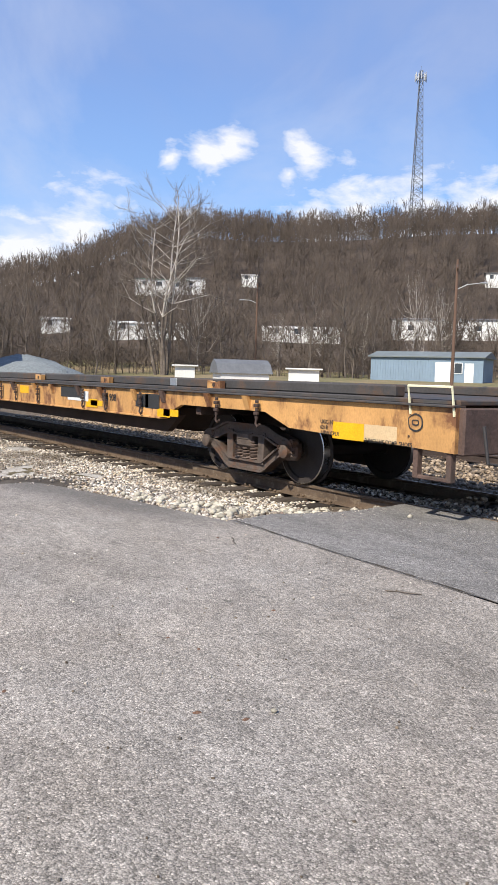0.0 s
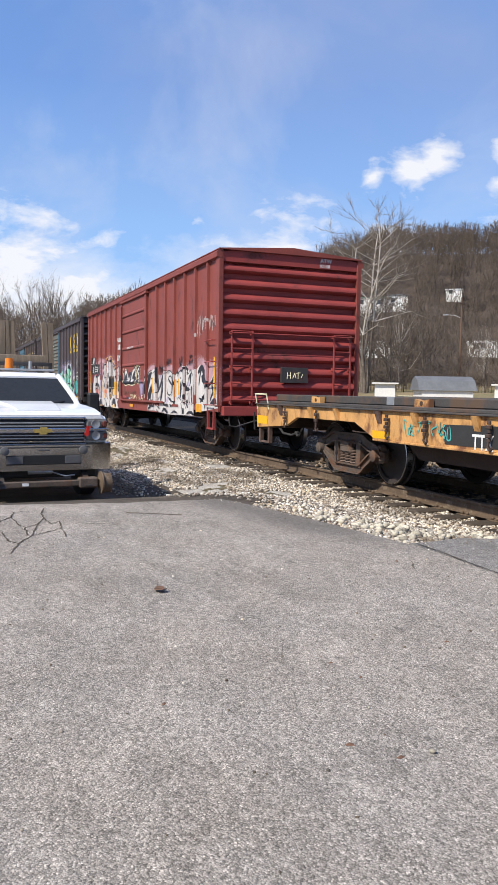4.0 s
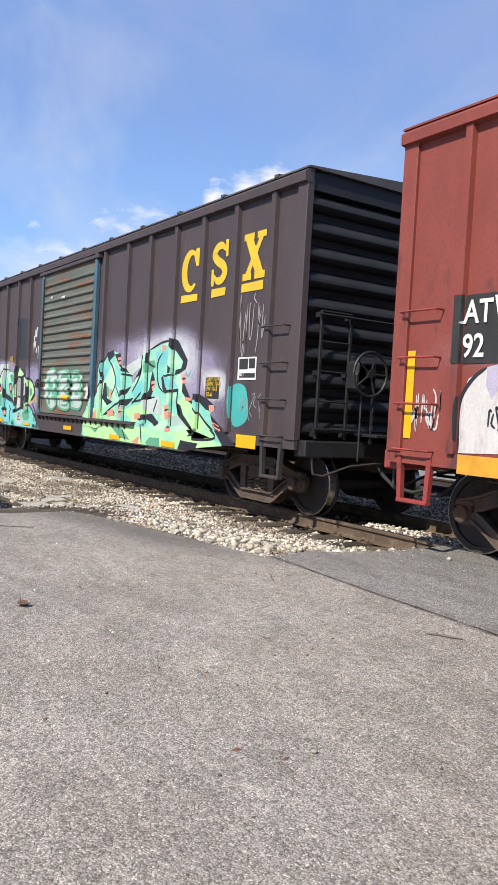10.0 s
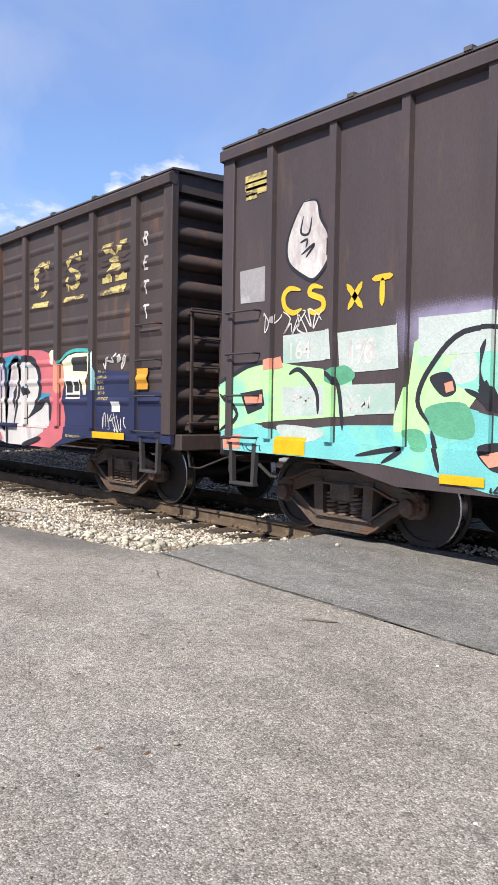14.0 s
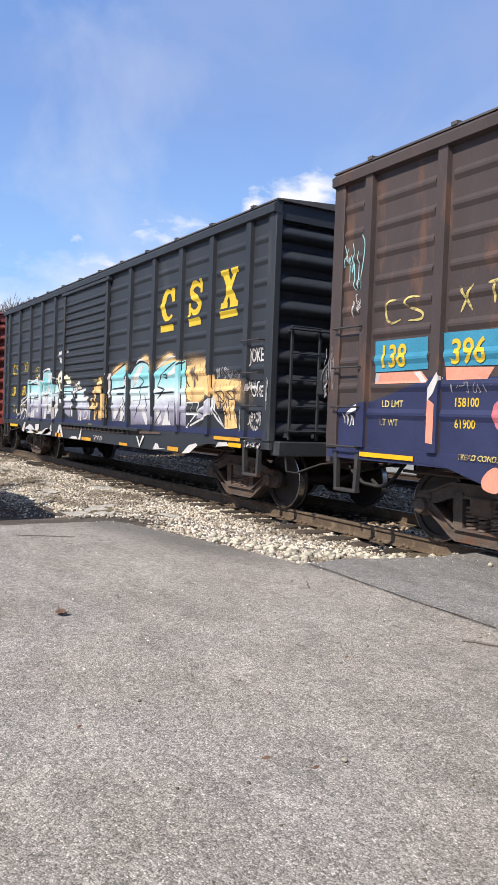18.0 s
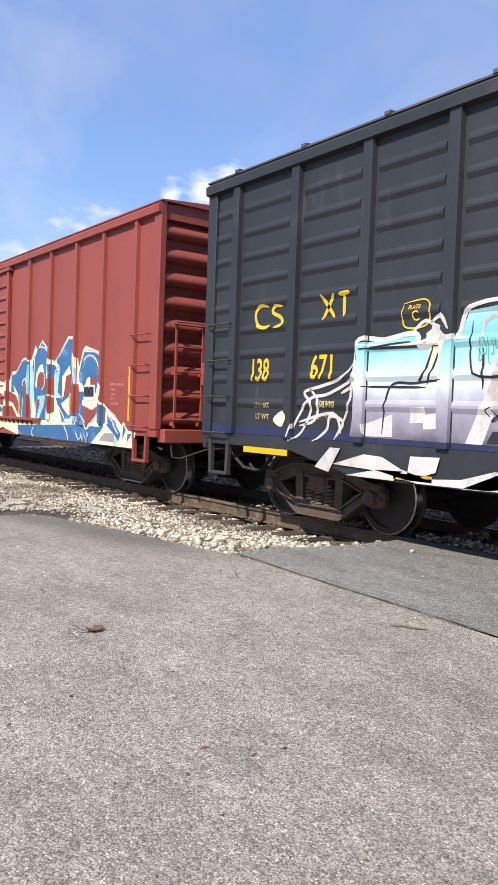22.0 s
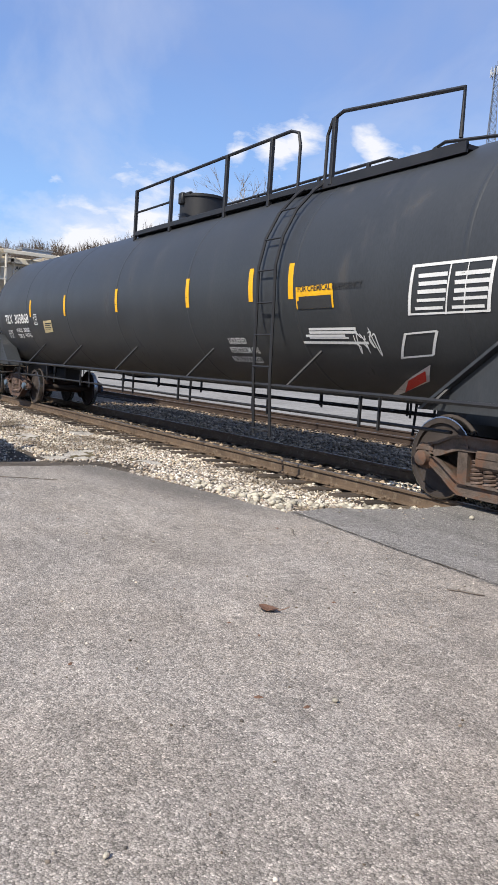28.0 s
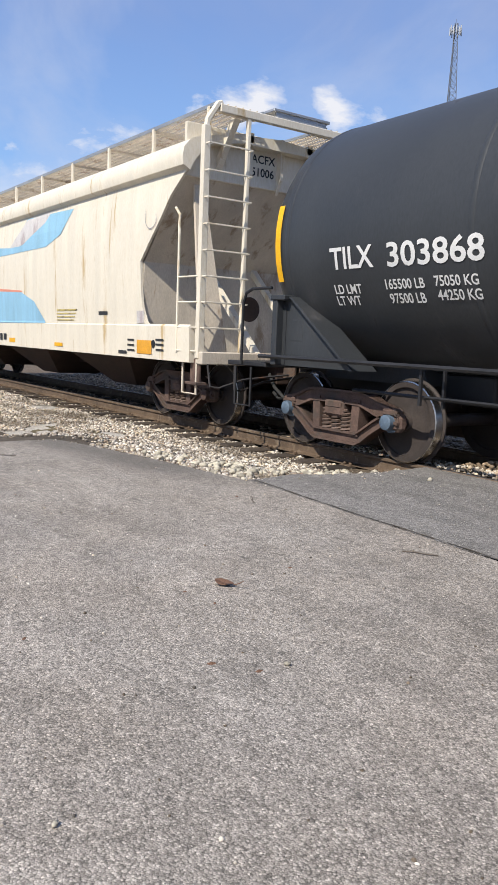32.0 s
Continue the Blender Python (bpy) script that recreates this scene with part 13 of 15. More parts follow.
paint_tank.bar(5.55, 6.32, 1.73, 1.75, "letter_white", 0.006, "lettering")
paint_tank.bar(5.52, 6.07, 1.68, 1.69, "letter_white", 0.006, "lettering")
paint_tank.text("TILX", -8.13, 2.1, 0.32, "letter_white", 0.008, width=1)
paint_tank.text("303868", -7.28, 2.09, 0.33, "letter_white", 0.008, width=1.25)
paint_tank.text("LD LMT", -8.14, 1.84, 0.135, "letter_white", 0.008, width=0.95)
paint_tank.text("165500 LB", -7.36, 1.87, 0.135, "letter_white", 0.008, width=0.95)
paint_tank.text("75050 KG", -6.68, 1.88, 0.135, "letter_white", 0.008, width=0.95)
paint_tank.text("LT WT", -8.15, 1.72, 0.135, "letter_white", 0.008, width=0.95)
paint_tank.text("97500 LB", -7.32, 1.73, 0.135, "letter_white", 0.008, width=0.95)
paint_tank.text("44250 KG", -6.67, 1.75, 0.135, "letter_white", 0.008, width=0.95)
paint_tank.bar(-9.12, -9.02, 2.00, 2.89, "yellow_mark", 0.006, "reflector")
fill(paint_tank, "placard_tan", ((-4.9, 2.12), (-4.3, 2.13), (-4.36, 1.87), (-4.98, 1.84)), 0.006, 0, "placard")
paint_tank.bar(-4.79, -4.35, 2.04, 2.07, "sticker_dark", 0.009, "lettering")
paint_tank.bar(-4.82, -4.44, 2, 2.02, "sticker_dark", 0.009, "lettering")
paint_tank.bar(-4.85, -4.41, 1.95, 1.97, "sticker_dark", 0.009, "lettering")
paint_tank.bar(-4.89, -4.51, 1.91, 1.92, "sticker_dark", 0.009, "lettering")
for a, b, c, d in ((-5.61, -5.36, 2.27, 2.29), (-5.61, -5.36, 2.04, 2.06), (-5.61, -5.59, 2.06, 2.27), (-5.38, -5.36, 2.06, 2.27)):
    paint_tank.bar(a, b, c, d, "letter_white", 0.007)
paint_tank.text("PLATE", -5.575, 2.20, 0.07, "letter_white", 0.007, width=0.95)
paint_tank.text("C", -5.53, 2.075, 0.14, "letter_white", 0.007, width=1)
paint_tank.bar(8.77, 8.88, 1.95, 2.82, "yellow_mark", 0.006, "reflector")
fill(paint_tank, "letter_white", ((7.51, 2.48), (8.59, 2.48), (8.6, 2.45), (7.52, 2.45)), 0.006, 0, "data_panel")
fill(paint_tank, "letter_white", ((7.41, 1.99), (8.51, 2), (8.5, 1.98), (7.4, 1.97)), 0.006, 0, "data_panel")
fill(paint_tank, "letter_white", ((7.51, 2.48), (7.55, 2.47), (7.44, 1.97), (7.4, 1.97)), 0.006, 0, "data_panel")
fill(paint_tank, "letter_white", ((8.56, 2.47), (8.6, 2.47), (8.5, 1.98), (8.46, 1.98)), 0.006, 0, "data_panel")
fill(paint_tank, "letter_white", ((8.04, 2.47), (8.06, 2.47), (7.95, 1.97), (7.93, 1.97)), 0.006, 0, "data_panel")
fill(paint_tank, "letter_white", ((8.27, 2.47), (8.28, 2.47), (8.19, 1.99), (8.17, 1.99)), 0.006, 0, "data_panel")
paint_tank.bar(7.6, 8, 2.34, 2.38, "letter_white", 0.006, "lettering")
paint_tank.bar(8.1, 8.53, 2.33, 2.37, "letter_white", 0.006, "lettering")
paint_tank.bar(7.6, 7.99, 2.26, 2.3, "letter_white", 0.006, "lettering")
paint_tank.bar(8.09, 8.52, 2.25, 2.29, "letter_white", 0.006, "lettering")
paint_tank.bar(7.58, 7.97, 2.18, 2.22, "letter_white", 0.006, "lettering")
paint_tank.bar(8.08, 8.5, 2.17, 2.21, "letter_white", 0.006, "lettering")
paint_tank.bar(7.56, 7.95, 2.1, 2.13, "letter_white", 0.006, "lettering")
paint_tank.bar(8.06, 8.48, 2.1, 2.13, "letter_white", 0.006, "lettering")
paint_tank.bar(7.52, 7.91, 2.02, 2.05, "letter_white", 0.006, "lettering")
paint_tank.bar(8.03, 8.44, 2.02, 2.05, "letter_white", 0.006, "lettering")
fill(paint_tank, "letter_white", ((7.28, 1.79), (7.78, 1.82), (7.76, 1.8), (7.26, 1.77)), 0.006, 0, "data_panel")
fill(paint_tank, "letter_white", ((7.09, 1.54), (7.62, 1.58), (7.59, 1.56), (7.07, 1.52)), 0.006, 0, "data_panel")
fill(paint_tank, "letter_white", ((7.28, 1.79), (7.32, 1.79), (7.11, 1.52), (7.07, 1.52)), 0.006, 0, "data_panel")
fill(paint_tank, "letter_white", ((7.75, 1.81), (7.79, 1.81), (7.62, 1.57), (7.58, 1.57)), 0.006, 0, "data_panel")
paint_tank.bar(5.49, 6.27, 1.75, 1.78, "letter_white", 0.008, "lettering")
paint_tank.bar(5.39, 6.65, 1.67, 1.7, "letter_white", 0.008, "lettering")
scrawl(paint_tank, 6.42, 6.79, 1.52, 1.86, 62, 6, 0.0186, "letter_white", 0.008)
fill(paint_tank, "g_white", ((6.96, 1.28), (7.52, 1.47), (7.34, 1.29), (6.12, 1.02)), 0.03, 0, "placard")
fill(paint_tank, "red_plastic", ((7, 1.28), (7.39, 1.4), (7.3, 1.29), (6.74, 1.14)), 0.034, 0, "placard")
# hopper car
fill(paint_hopper, "hopper_blue", ((4.01, 3.52), (3.48, 3.11), (2.72, 2.93), (0.52, 2.98), (1.54, 3.58)), 0.005, 0, "stripe")
fill(paint_hopper, "hopper_blue", ((2.72, 2.93), (-0.27, 2.92), (-0.27, 3.11), (0.9, 3.03), (1.68, 3.11)), 0.006, 0, "stripe")
fill(paint_hopper, "hopper_blue", ((-0.28, 2.17), (1.27, 2.09), (2.03, 1.89), (2.68, 1.46), (-0.28, 1.45)), 0.005, 0, "stripe")
fill(paint_hopper, "g_coral", ((-0.28, 2.21), (1.27, 2.13), (1.34, 2.09), (-0.28, 2.15)), 0.006, 0, "stripe")
fill(paint_hopper, "g_white", ((1.54, 3.56), (2.89, 3.58), (2.59, 3.4), (1.26, 3.05), (0.52, 3.06)), 0.006, 0, "stripe")
paint_hopper.bar(3.28, 4.28, 1.69, 1.72, "letter_faded", 0.008, "lettering")
paint_hopper.bar(3.28, 4.23, 1.63, 1.65, "letter_faded", 0.008, "lettering")
paint_hopper.bar(3.28, 4.17, 1.57, 1.59, "letter_faded", 0.008, "lettering")
paint_hopper.bar(3.29, 4.12, 1.51, 1.53, "letter_faded", 0.008, "lettering")
paint_hopper.bar(5.22, 5.58, 1.61, 1.67, "sticker_dark", 0.008, "lettering")
paint_hopper.bar(6.66, 6.9, 1.48, 1.67, "g_white", 0.008, "lettering")
paint_hopper.bar(6.7, 7.19, 1.01, 1.22, "orange_mark", 0.006, "reflector")
paint_hopper.bar(3.18, 3.59, 1.02, 1.09, "yellow_mark", 0.006, "reflector")
paint_hopper.bar(0.45, 0.83, 1.03, 1.12, "yellow_mark", 0.006, "reflector")
paint_hopper.bar(6.37, 6.61, 1.2, 1.23, "sticker_dark", 0.008, "lettering")
paint_hopper.bar(7.32, 7.57, 1.22, 1.25, "sticker_dark", 0.008, "lettering")
paint_hopper.bar(6.37, 6.61, 1.12, 1.15, "sticker_dark", 0.008, "lettering")
paint_hopper.bar(7.32, 7.57, 1.15, 1.18, "sticker_dark", 0.008, "lettering")
paint_hopper.bar(6.37, 6.62, 1.04, 1.07, "sticker_dark", 0.008, "lettering")
paint_hopper.bar(7.33, 7.57, 1.07, 1.1, "sticker_dark", 0.008, "lettering")
fill(paint_hopper, "black", ((7.18, 1.2), (7.25, 1.23), (7.3, 1.2), (7.29, 1.13), (7.22, 1.11)), 0.006, 1, "lettering")
paint_hopper.bar(6.04, 6.34, 0.99, 1.04, "sticker_dark", 0.008, "lettering")
paint_hopper.bar(-0.2, -0.03, 1.06, 1.21, "black", 0.008, "lettering")
paint_hopper.bar(0.05, 0.25, 1.07, 1.21, "black", 0.008, "lettering")
line(paint_hopper, 0.015, ((6.93, 3.17), (6.94, 2.98), (7.09, 2.88), (7.26, 2.95), (7.26, 3.09)), "g_grey", 0.012)


# ---- hill, woods, buildings ----
def branches(rng, p, d, length, r, depth, out, droop=0.0, spread=0.55, kids=(2, 4)):
    """Tapered limbs: start, end and both radii."""
    bits = 3 if depth > 1 else 2
    for k in range(bits):
        q = p + d * (length / bits)
        r1 = r * (0.82 if depth else 0.55)
        out.append((p, q, r, r1))
        p, r = q, r1
        d = (d + Vector((rng.uniform(-0.16, 0.16), rng.uniform(-0.16, 0.16), rng.uniform(-0.05, 0.12) - droop))).normalized()
        if depth and k:
            for _ in range(rng.randint(*kids) // 2 + (k == bits - 1)):
                a = rng.uniform(0, 6.28)
                s = d.cross(Vector((math.cos(a), math.sin(a), 0.3))).normalized()
                nd = (d * (1 - spread * 0.5) + s * rng.uniform(spread * 0.6, spread * 1.3) + Vector((0, 0, 0.12))).normalized()
                branches(rng, p.copy(), nd, length * rng.uniform(0.5, 0.75), r * rng.uniform(0.5, 0.72), depth - 1, out, droop, spread, kids)


def limb_arrays(segs, sides=3):
    vs, fs = [], []
    for p, q, r0, r1 in segs:
        d = (q - p).normalized()
        e = d.cross(Vector((0.3, 0.9, 0.1))).normalized()
        g = d.cross(e)
        n = len(vs)
        for c, r in ((p, r0), (q, r1)):
            for k in range(sides):
                a = 2 * math.pi * k / sides
                vs.append(c + e * (math.cos(a) * r) + g * (math.sin(a) * r))
        fs += [(n + k, n + (k + 1) % sides, n + sides + (k + 1) % sides, n + sides + k) for k in range(sides)]
    return np.array([tuple(v) for v in vs]), np.array(fs)


def make_tree(seed, height, depth, girth, spread, trunk=0.35, kids=(2, 4), up=0.0):
    rng = random.Random(seed)
    out = []
    p, r = Vector((0, 0, -0.3)), girth
    d = Vector((rng.uniform(-0.05, 0.05), rng.uniform(-0.05, 0.05), 1)).normalized()
    steps_up = 6
    for k in range(steps_up):
        q = p + d * (height * 0.75 / steps_up)
        out.append((p, q, r, r * 0.84))
        p, r = q, r * 0.84
        d = (d + Vector((rng.uniform(-0.1, 0.1), rng.uniform(-0.1, 0.1), 0.1))).normalized()
        if (k + 1) / steps_up > trunk:
            for _ in range(rng.randint(*kids)):
                a = rng.uniform(0, 6.28)
                nd = (Vector((math.cos(a), math.sin(a), 0)) * spread + Vector((0, 0, 0.75 + up))).normalized()
                branches(rng, p.copy(), nd, height * rng.uniform(0.16, 0.3), r * rng.uniform(0.35, 0.6), depth, out, 0.0, 0.6, kids)
    branches(rng, p.copy(), d, height * 0.25, r, depth, out, 0.0, 0.5, kids)
    return out


def split_tree(name, segs, m, label, mat, group=""):
    """Trunk and limbs of one tree."""
    big = [s for s in segs if s[2] > 0.11]
    small = [s for s in segs if s[2] <= 0.11]
    ob = thing(name, m, label, "tree", group)
    v, f = limb_arrays(big, 7)
    t = new("trunk", raw_mesh("trunk", v, f, mat))
    t.parent = ob
    v, f = limb_arrays(small, 3)
    t = new("crown", raw_mesh("crown", v, f, mat))
    t.parent = ob
    return ob


def on_hill(bearing, dist):
    x, y = -dist * math.sin(radians(bearing)), dist * math.cos(radians(bearing))
    return x, y, ground_level(x, y)


def twiggy(seed, h, wide, limbs, twigs, girth, low=0.3):
    """A round-headed bare tree: trunk, bent limbs to points of its crown, and a spray of twigs at each."""
    rng = random.Random(seed)
    big, fine = [], []
    p, r, line = Vector((0, 0, -0.4)), girth, []
    for k in range(5):
        q = Vector((p.x + rng.uniform(-0.03, 0.03) * h, p.y + rng.uniform(-0.03, 0.03) * h, (k + 1) / 5 * h * 0.82))
        big.append((p, q, r, r * 0.74))
        line.append((p, q, r))
        p, r = q, r * 0.74
    for k in range(limbs):
        a, f = rng.uniform(0, 6.28), rng.uniform(0.25, 1.0) ** 0.5
        e = rng.uniform(-0.55, 1.0)
        tip = Vector((math.cos(a) * f * wide * math.cos(e * 1.3), math.sin(a) * f * wide * math.cos(e * 1.3), h * (0.66 + 0.33 * math.sin(e * 1.5))))
        s0 = min(0.93, max(low, tip.z / h * rng.uniform(0.5, 0.8)))
        seg = line[min(4, int(s0 / 0.82 * 5))]
        root = seg[0].lerp(seg[1], rng.random())
        mid = root.lerp(tip, 0.5) + Vector((0, 0, -0.05 * h)) + Vector((rng.uniform(-1, 1), rng.uniform(-1, 1), rng.uniform(-1, 1))) * 0.03 * h
        r0 = min(seg[2] * 0.5, girth * 0.36)
        big += [(root, mid, r0, r0 * 0.6), (mid, tip, r0 * 0.6, r0 * 0.22)]
        out = (tip - root).normalized()
        for j in range(twigs):
            at = mid.lerp(tip, rng.uniform(0.2, 1.0))
            d = (out + Vector((rng.uniform(-0.8, 0.8), rng.uniform(-0.8, 0.8), rng.uniform(-0.3, 0.9)))).normalized()
            fine.append((at, at + d * h * rng.uniform(0.06, 0.15), r0 * 0.34))
    return big, fine


def twiggy_arrays(big, fine, least):
    vs, fs = [], []
    for p, q, r0, r1 in big:
        d = (q - p).normalized()
        e = d.cross(Vector((0.3, 0.9, 0.1))).normalized()
        g = d.cross(e)
        n = len(vs)
        for c, r in ((p, max(r0, least)), (q, max(r1, least * 0.8))):
            vs += [c + e * (math.cos(a) * r) + g * (math.sin(a) * r) for a in (0.0, 2.09, 4.19)]
        for k in range(3):
            j = (k + 1) % 3
            fs += [(n + k, n + j, n + 3 + j), (n + k, n + 3 + j, n + 3 + k)]
    for p, q, r in fine:
        d = (q - p).normalized()
        e = d.cross(Vector((0.3, 0.9, 0.1))).normalized()
        g = d.cross(e)
        n = len(vs)
        r = max(r, least)
        vs += [p + e * (math.cos(a) * r) + g * (math.sin(a) * r) for a in (0.0, 2.09, 4.19)] + [q]
        fs += [(n, n + 1, n + 3), (n + 1, n + 2, n + 3), (n + 2, n, n + 3)]
    return np.array([tuple(v) for v in vs]), np.array(fs)


def twiggy_tree(tree, m, label, mat, group="", twig_mat="brown_bark"):
    big, fine = tree
    ob = thing("tree", m, label, "tree", group)
    t = new("trunk", raw_mesh("trunk", *limb_arrays(big, 5), mat))
    t.parent = ob
    t = new("crown", raw_mesh("crown", *twiggy_arrays([], fine, 0.011), twig_mat))
    t.parent = ob
    return ob


# big pale sycamore and its neighbours at the foot of the hill
x, y = -86.4, 50.4
syc = thing("sycamore_tree", pose(x, y, ground_level(x, y)), "tall bare sycamore with pale white upper limbs", "tree")
srng = random.Random(14)
for dx, dy, h, lean, a in ((0.0, 0.0, 22.5, 0.12, 2.2), (0.6, 0.3, 21.5, 0.20, 0.5), (-0.6, 0.4, 19.0, 0.34, 3.0), (1.1, -0.3, 17.5, 0.42, 5.9), (-1.1, -0.2, 13.5, 0.52, 3.6)):
    stem, p = [], Vector((dx, dy, -0.4))
    d = Vector((math.cos(a) * lean * 0.4, math.sin(a) * lean * 0.4, 1)).normalized()
    r, limbs, twigs = 0.26, [], []
    for k in range(9):
        q = p + d * h / 9
        stem.append((p, q, r, r * 0.86))
        p, r = q, r * 0.86
        d = (d + Vector((math.cos(a) * lean * 0.12 + srng.uniform(-0.16, 0.16), math.sin(a) * lean * 0.12 + srng.uniform(-0.16, 0.16), 0.08))).normalized()
        if k > 2:
            for _ in range(3):
                b = srng.uniform(0, 6.28)
                w = (Vector((math.cos(b), math.sin(b), srng.uniform(0.2, 0.9)))).normalized()
                branches(srng, p.copy(), w, h * srng.uniform(0.11, 0.24), r * 0.5, 1, limbs, 0.0, 0.6, (2, 3))
    for s0, s1, r0, r1 in list(limbs):
        for _ in range(4):
            w = ((s1 - s0).normalized() + Vector((srng.uniform(-0.8, 0.8), srng.uniform(-0.8, 0.8), srng.uniform(-0.2, 0.8)))).normalized()
            twigs.append((s0.lerp(s1, srng.random()), s1 + w * srng.uniform(0.7, 1.7), 0.02))
    t = new("stem", raw_mesh("stem", *limb_arrays(stem[:4], 7), "bark"))
    t.parent = syc
    t = new("limbs", raw_mesh("limbs", *limb_arrays(stem[4:] + limbs, 5), "bark" if h < 15 else "pale_bark"))
    t.parent = syc
    t = new("crown", raw_mesh("crown", *twiggy_arrays([], twigs, 0.018), "bark"))
    t.parent = syc
HOUSES = (((-181.5, 105.5), 14.0, 3.2, 58, "low white house with a green roof up on the hill", "green_roof"), ((-177.5, 113.5), 5.4, 3.4, 55, "white house on the hill beside a longer one", "grey_roof"),
          ((-166, 69.2), 6.2, 2.9, 68, "white mobile home at the edge of the woods", "house_white"), ((-143.5, 80.2), 16.5, 2.7, 62, "long white mobile home among the trees", "house_white"),
          ((-130.5, 111.3), 17.0, 2.7, 50, "long white mobile home below the hill", "house_white"), ((-111.5, 136.5), 23.0, 4.0, 40, "long grey-white trailer building on the slope", "grey_roof"),
          ((-131.5, 180.6), 5, 3.0, 40, "small white house high on the hill", "grey_roof"), ((-179.5, 133), 4.2, 2.6, 52, "small white trailer among the trees", "house_white"))
VIEWS = [(math.degrees(math.atan2(-hx, hy)), math.hypot(hx, hy), math.degrees(L * 0.5 / math.hypot(hx, hy))) for (hx, hy), L, *_ in HOUSES]


def cleared(b, d):
    """Ground kept open round and below the houses."""
    return any(abs(b - hb) < half + 0.6 and hd - 24 < d < hd + 6 for hb, hd, half in VIEWS)


rng = random.Random(8)
protos = [twiggy(20 + k, h, w, 34, 7, g) for k, (h, w, g) in enumerate(((12.5, 3.2, 0.15), (15, 3.6, 0.17), (10, 3.0, 0.13), (13, 4.2, 0.16), (8.5, 2.8, 0.11)))]
made = {}
for k in range(84):
    b, d = rng.uniform(34, 84), rng.uniform(102, 150)
    x, y, z = on_hill(b, d)
    if -70 < x < -48 and 58 < y < 84:
        continue
    i = k % 5
    pale = k in (3, 31, 59)
    if cleared(b, d):
        continue
    m = pose(x, y, z, 0, 0, rng.uniform(0, 360))
    key = (i, pale)
    if key not in made:
        made[key] = twiggy_tree(protos[i], m, "slender bare tree with pale bark below the hill" if pale else "bare grey-brown winter tree at the foot of the hill", "pale_bark" if pale else "bark", "trees at the foot of the hill")
    else:
        copy_thing(made[key], m)
# slender white-barked trees standing out before the slope
for b, d, h in ((44.9, 128, 1.0), (41.6, 126, 1.35), (48.2, 134, 0.9), (51.2, 120, 0.8), (40.6, 140, 1.1), (60.5, 126, 0.9)):
    x, y, z = on_hill(b, d)
    white = copy_thing(made[(next(k[0] for k in made if k[1]), True)], pose(x, y, z, 0, 0, rng.uniform(0, 360)))
    white.scale = (0.55 * h, 0.55 * h, h)
# round-headed trees beyond the parked truck
for b, d, i in ((86.6, 92, 3), (84.2, 96, 3), (88.6, 90, 1), (82.4, 104, 1), (91.0, 96, 3), (79.5, 112, 0), (89.8, 104, 1)):
    x, y, z = on_hill(b, d)
    copy_thing(made[(i, False)], pose(x, y, z - 0.3, 0, 0, rng.uniform(0, 360)))

# woods on the slope, joined
wood_protos = [twiggy_arrays(*twiggy(60 + k, 10.5 + 0.5 * k, 3.7 + 0.3 * (k % 4), 20, 5, 0.2, 0.25), 0.05) for k in range(8)]
wv, wf, base = [], [], 0
nr = np.random.default_rng(4)
for k in range(3000):
    b = nr.uniform(33, 93)
    d = math.sqrt(nr.uniform(122 ** 2, 352 ** 2)) if k % 4 else nr.uniform(300, 350)
    x, y, z = on_hill(b, d)
    if (y < 8 and x > -140) or cleared(b, d):
        continue
    v, f = wood_protos[k % 8]
    a, s = nr.uniform(0, 6.28), nr.uniform(0.6, 1.0) * (1.2 if nr.random() < 0.06 else 1.0)
    c, sn = math.cos(a) * s, math.sin(a) * s
    wv.append(np.stack([v[:, 0] * c - v[:, 1] * sn + x, v[:, 0] * sn + v[:, 1] * c + y, v[:, 2] * s + z], 1))
    wf.append(f + base)
    base += len(v)
woods = new("woods", raw_mesh("woods", np.concatenate(wv), np.concatenate(wf), "brown_bark"))
tagged(woods, "dense bare brown woods covering the hillside", "woods", kind="stuff")
# undergrowth: thin stems close to the ground
bv, bf, base = [], [], 0
bushes = [twiggy_arrays(*twiggy(90 + k, 3.6, 2.0, 14, 6, 0.06, 0.02), 0.022) for k in range(4)]
for k in range(1300):
    b, d = nr.uniform(30, 90), nr.uniform(103, 240) if k % 2 else nr.uniform(103, 140)
    x, y, z = on_hill(b, d)
    if (-70 < x < -48 and 58 < y < 84) or y < 12 or (cleared(b, d) and nr.random() < 0.9):
        continue
    v, f = bushes[k % 4]
    a, s = nr.uniform(0, 6.28), nr.uniform(0.5, 1.2)
    c, sn = math.cos(a) * s, math.sin(a) * s
    bv.append(np.stack([v[:, 0] * c - v[:, 1] * sn + x, v[:, 0] * sn + v[:, 1] * c + y, v[:, 2] * s + z - 0.2], 1))
    bf.append(f + base)
    base += len(v)
tagged(new("brush", raw_mesh("brush", np.concatenate(bv), np.concatenate(bf), "brown_bark")), "tangled brown brush at the foot of the hill", "brush", kind="stuff")


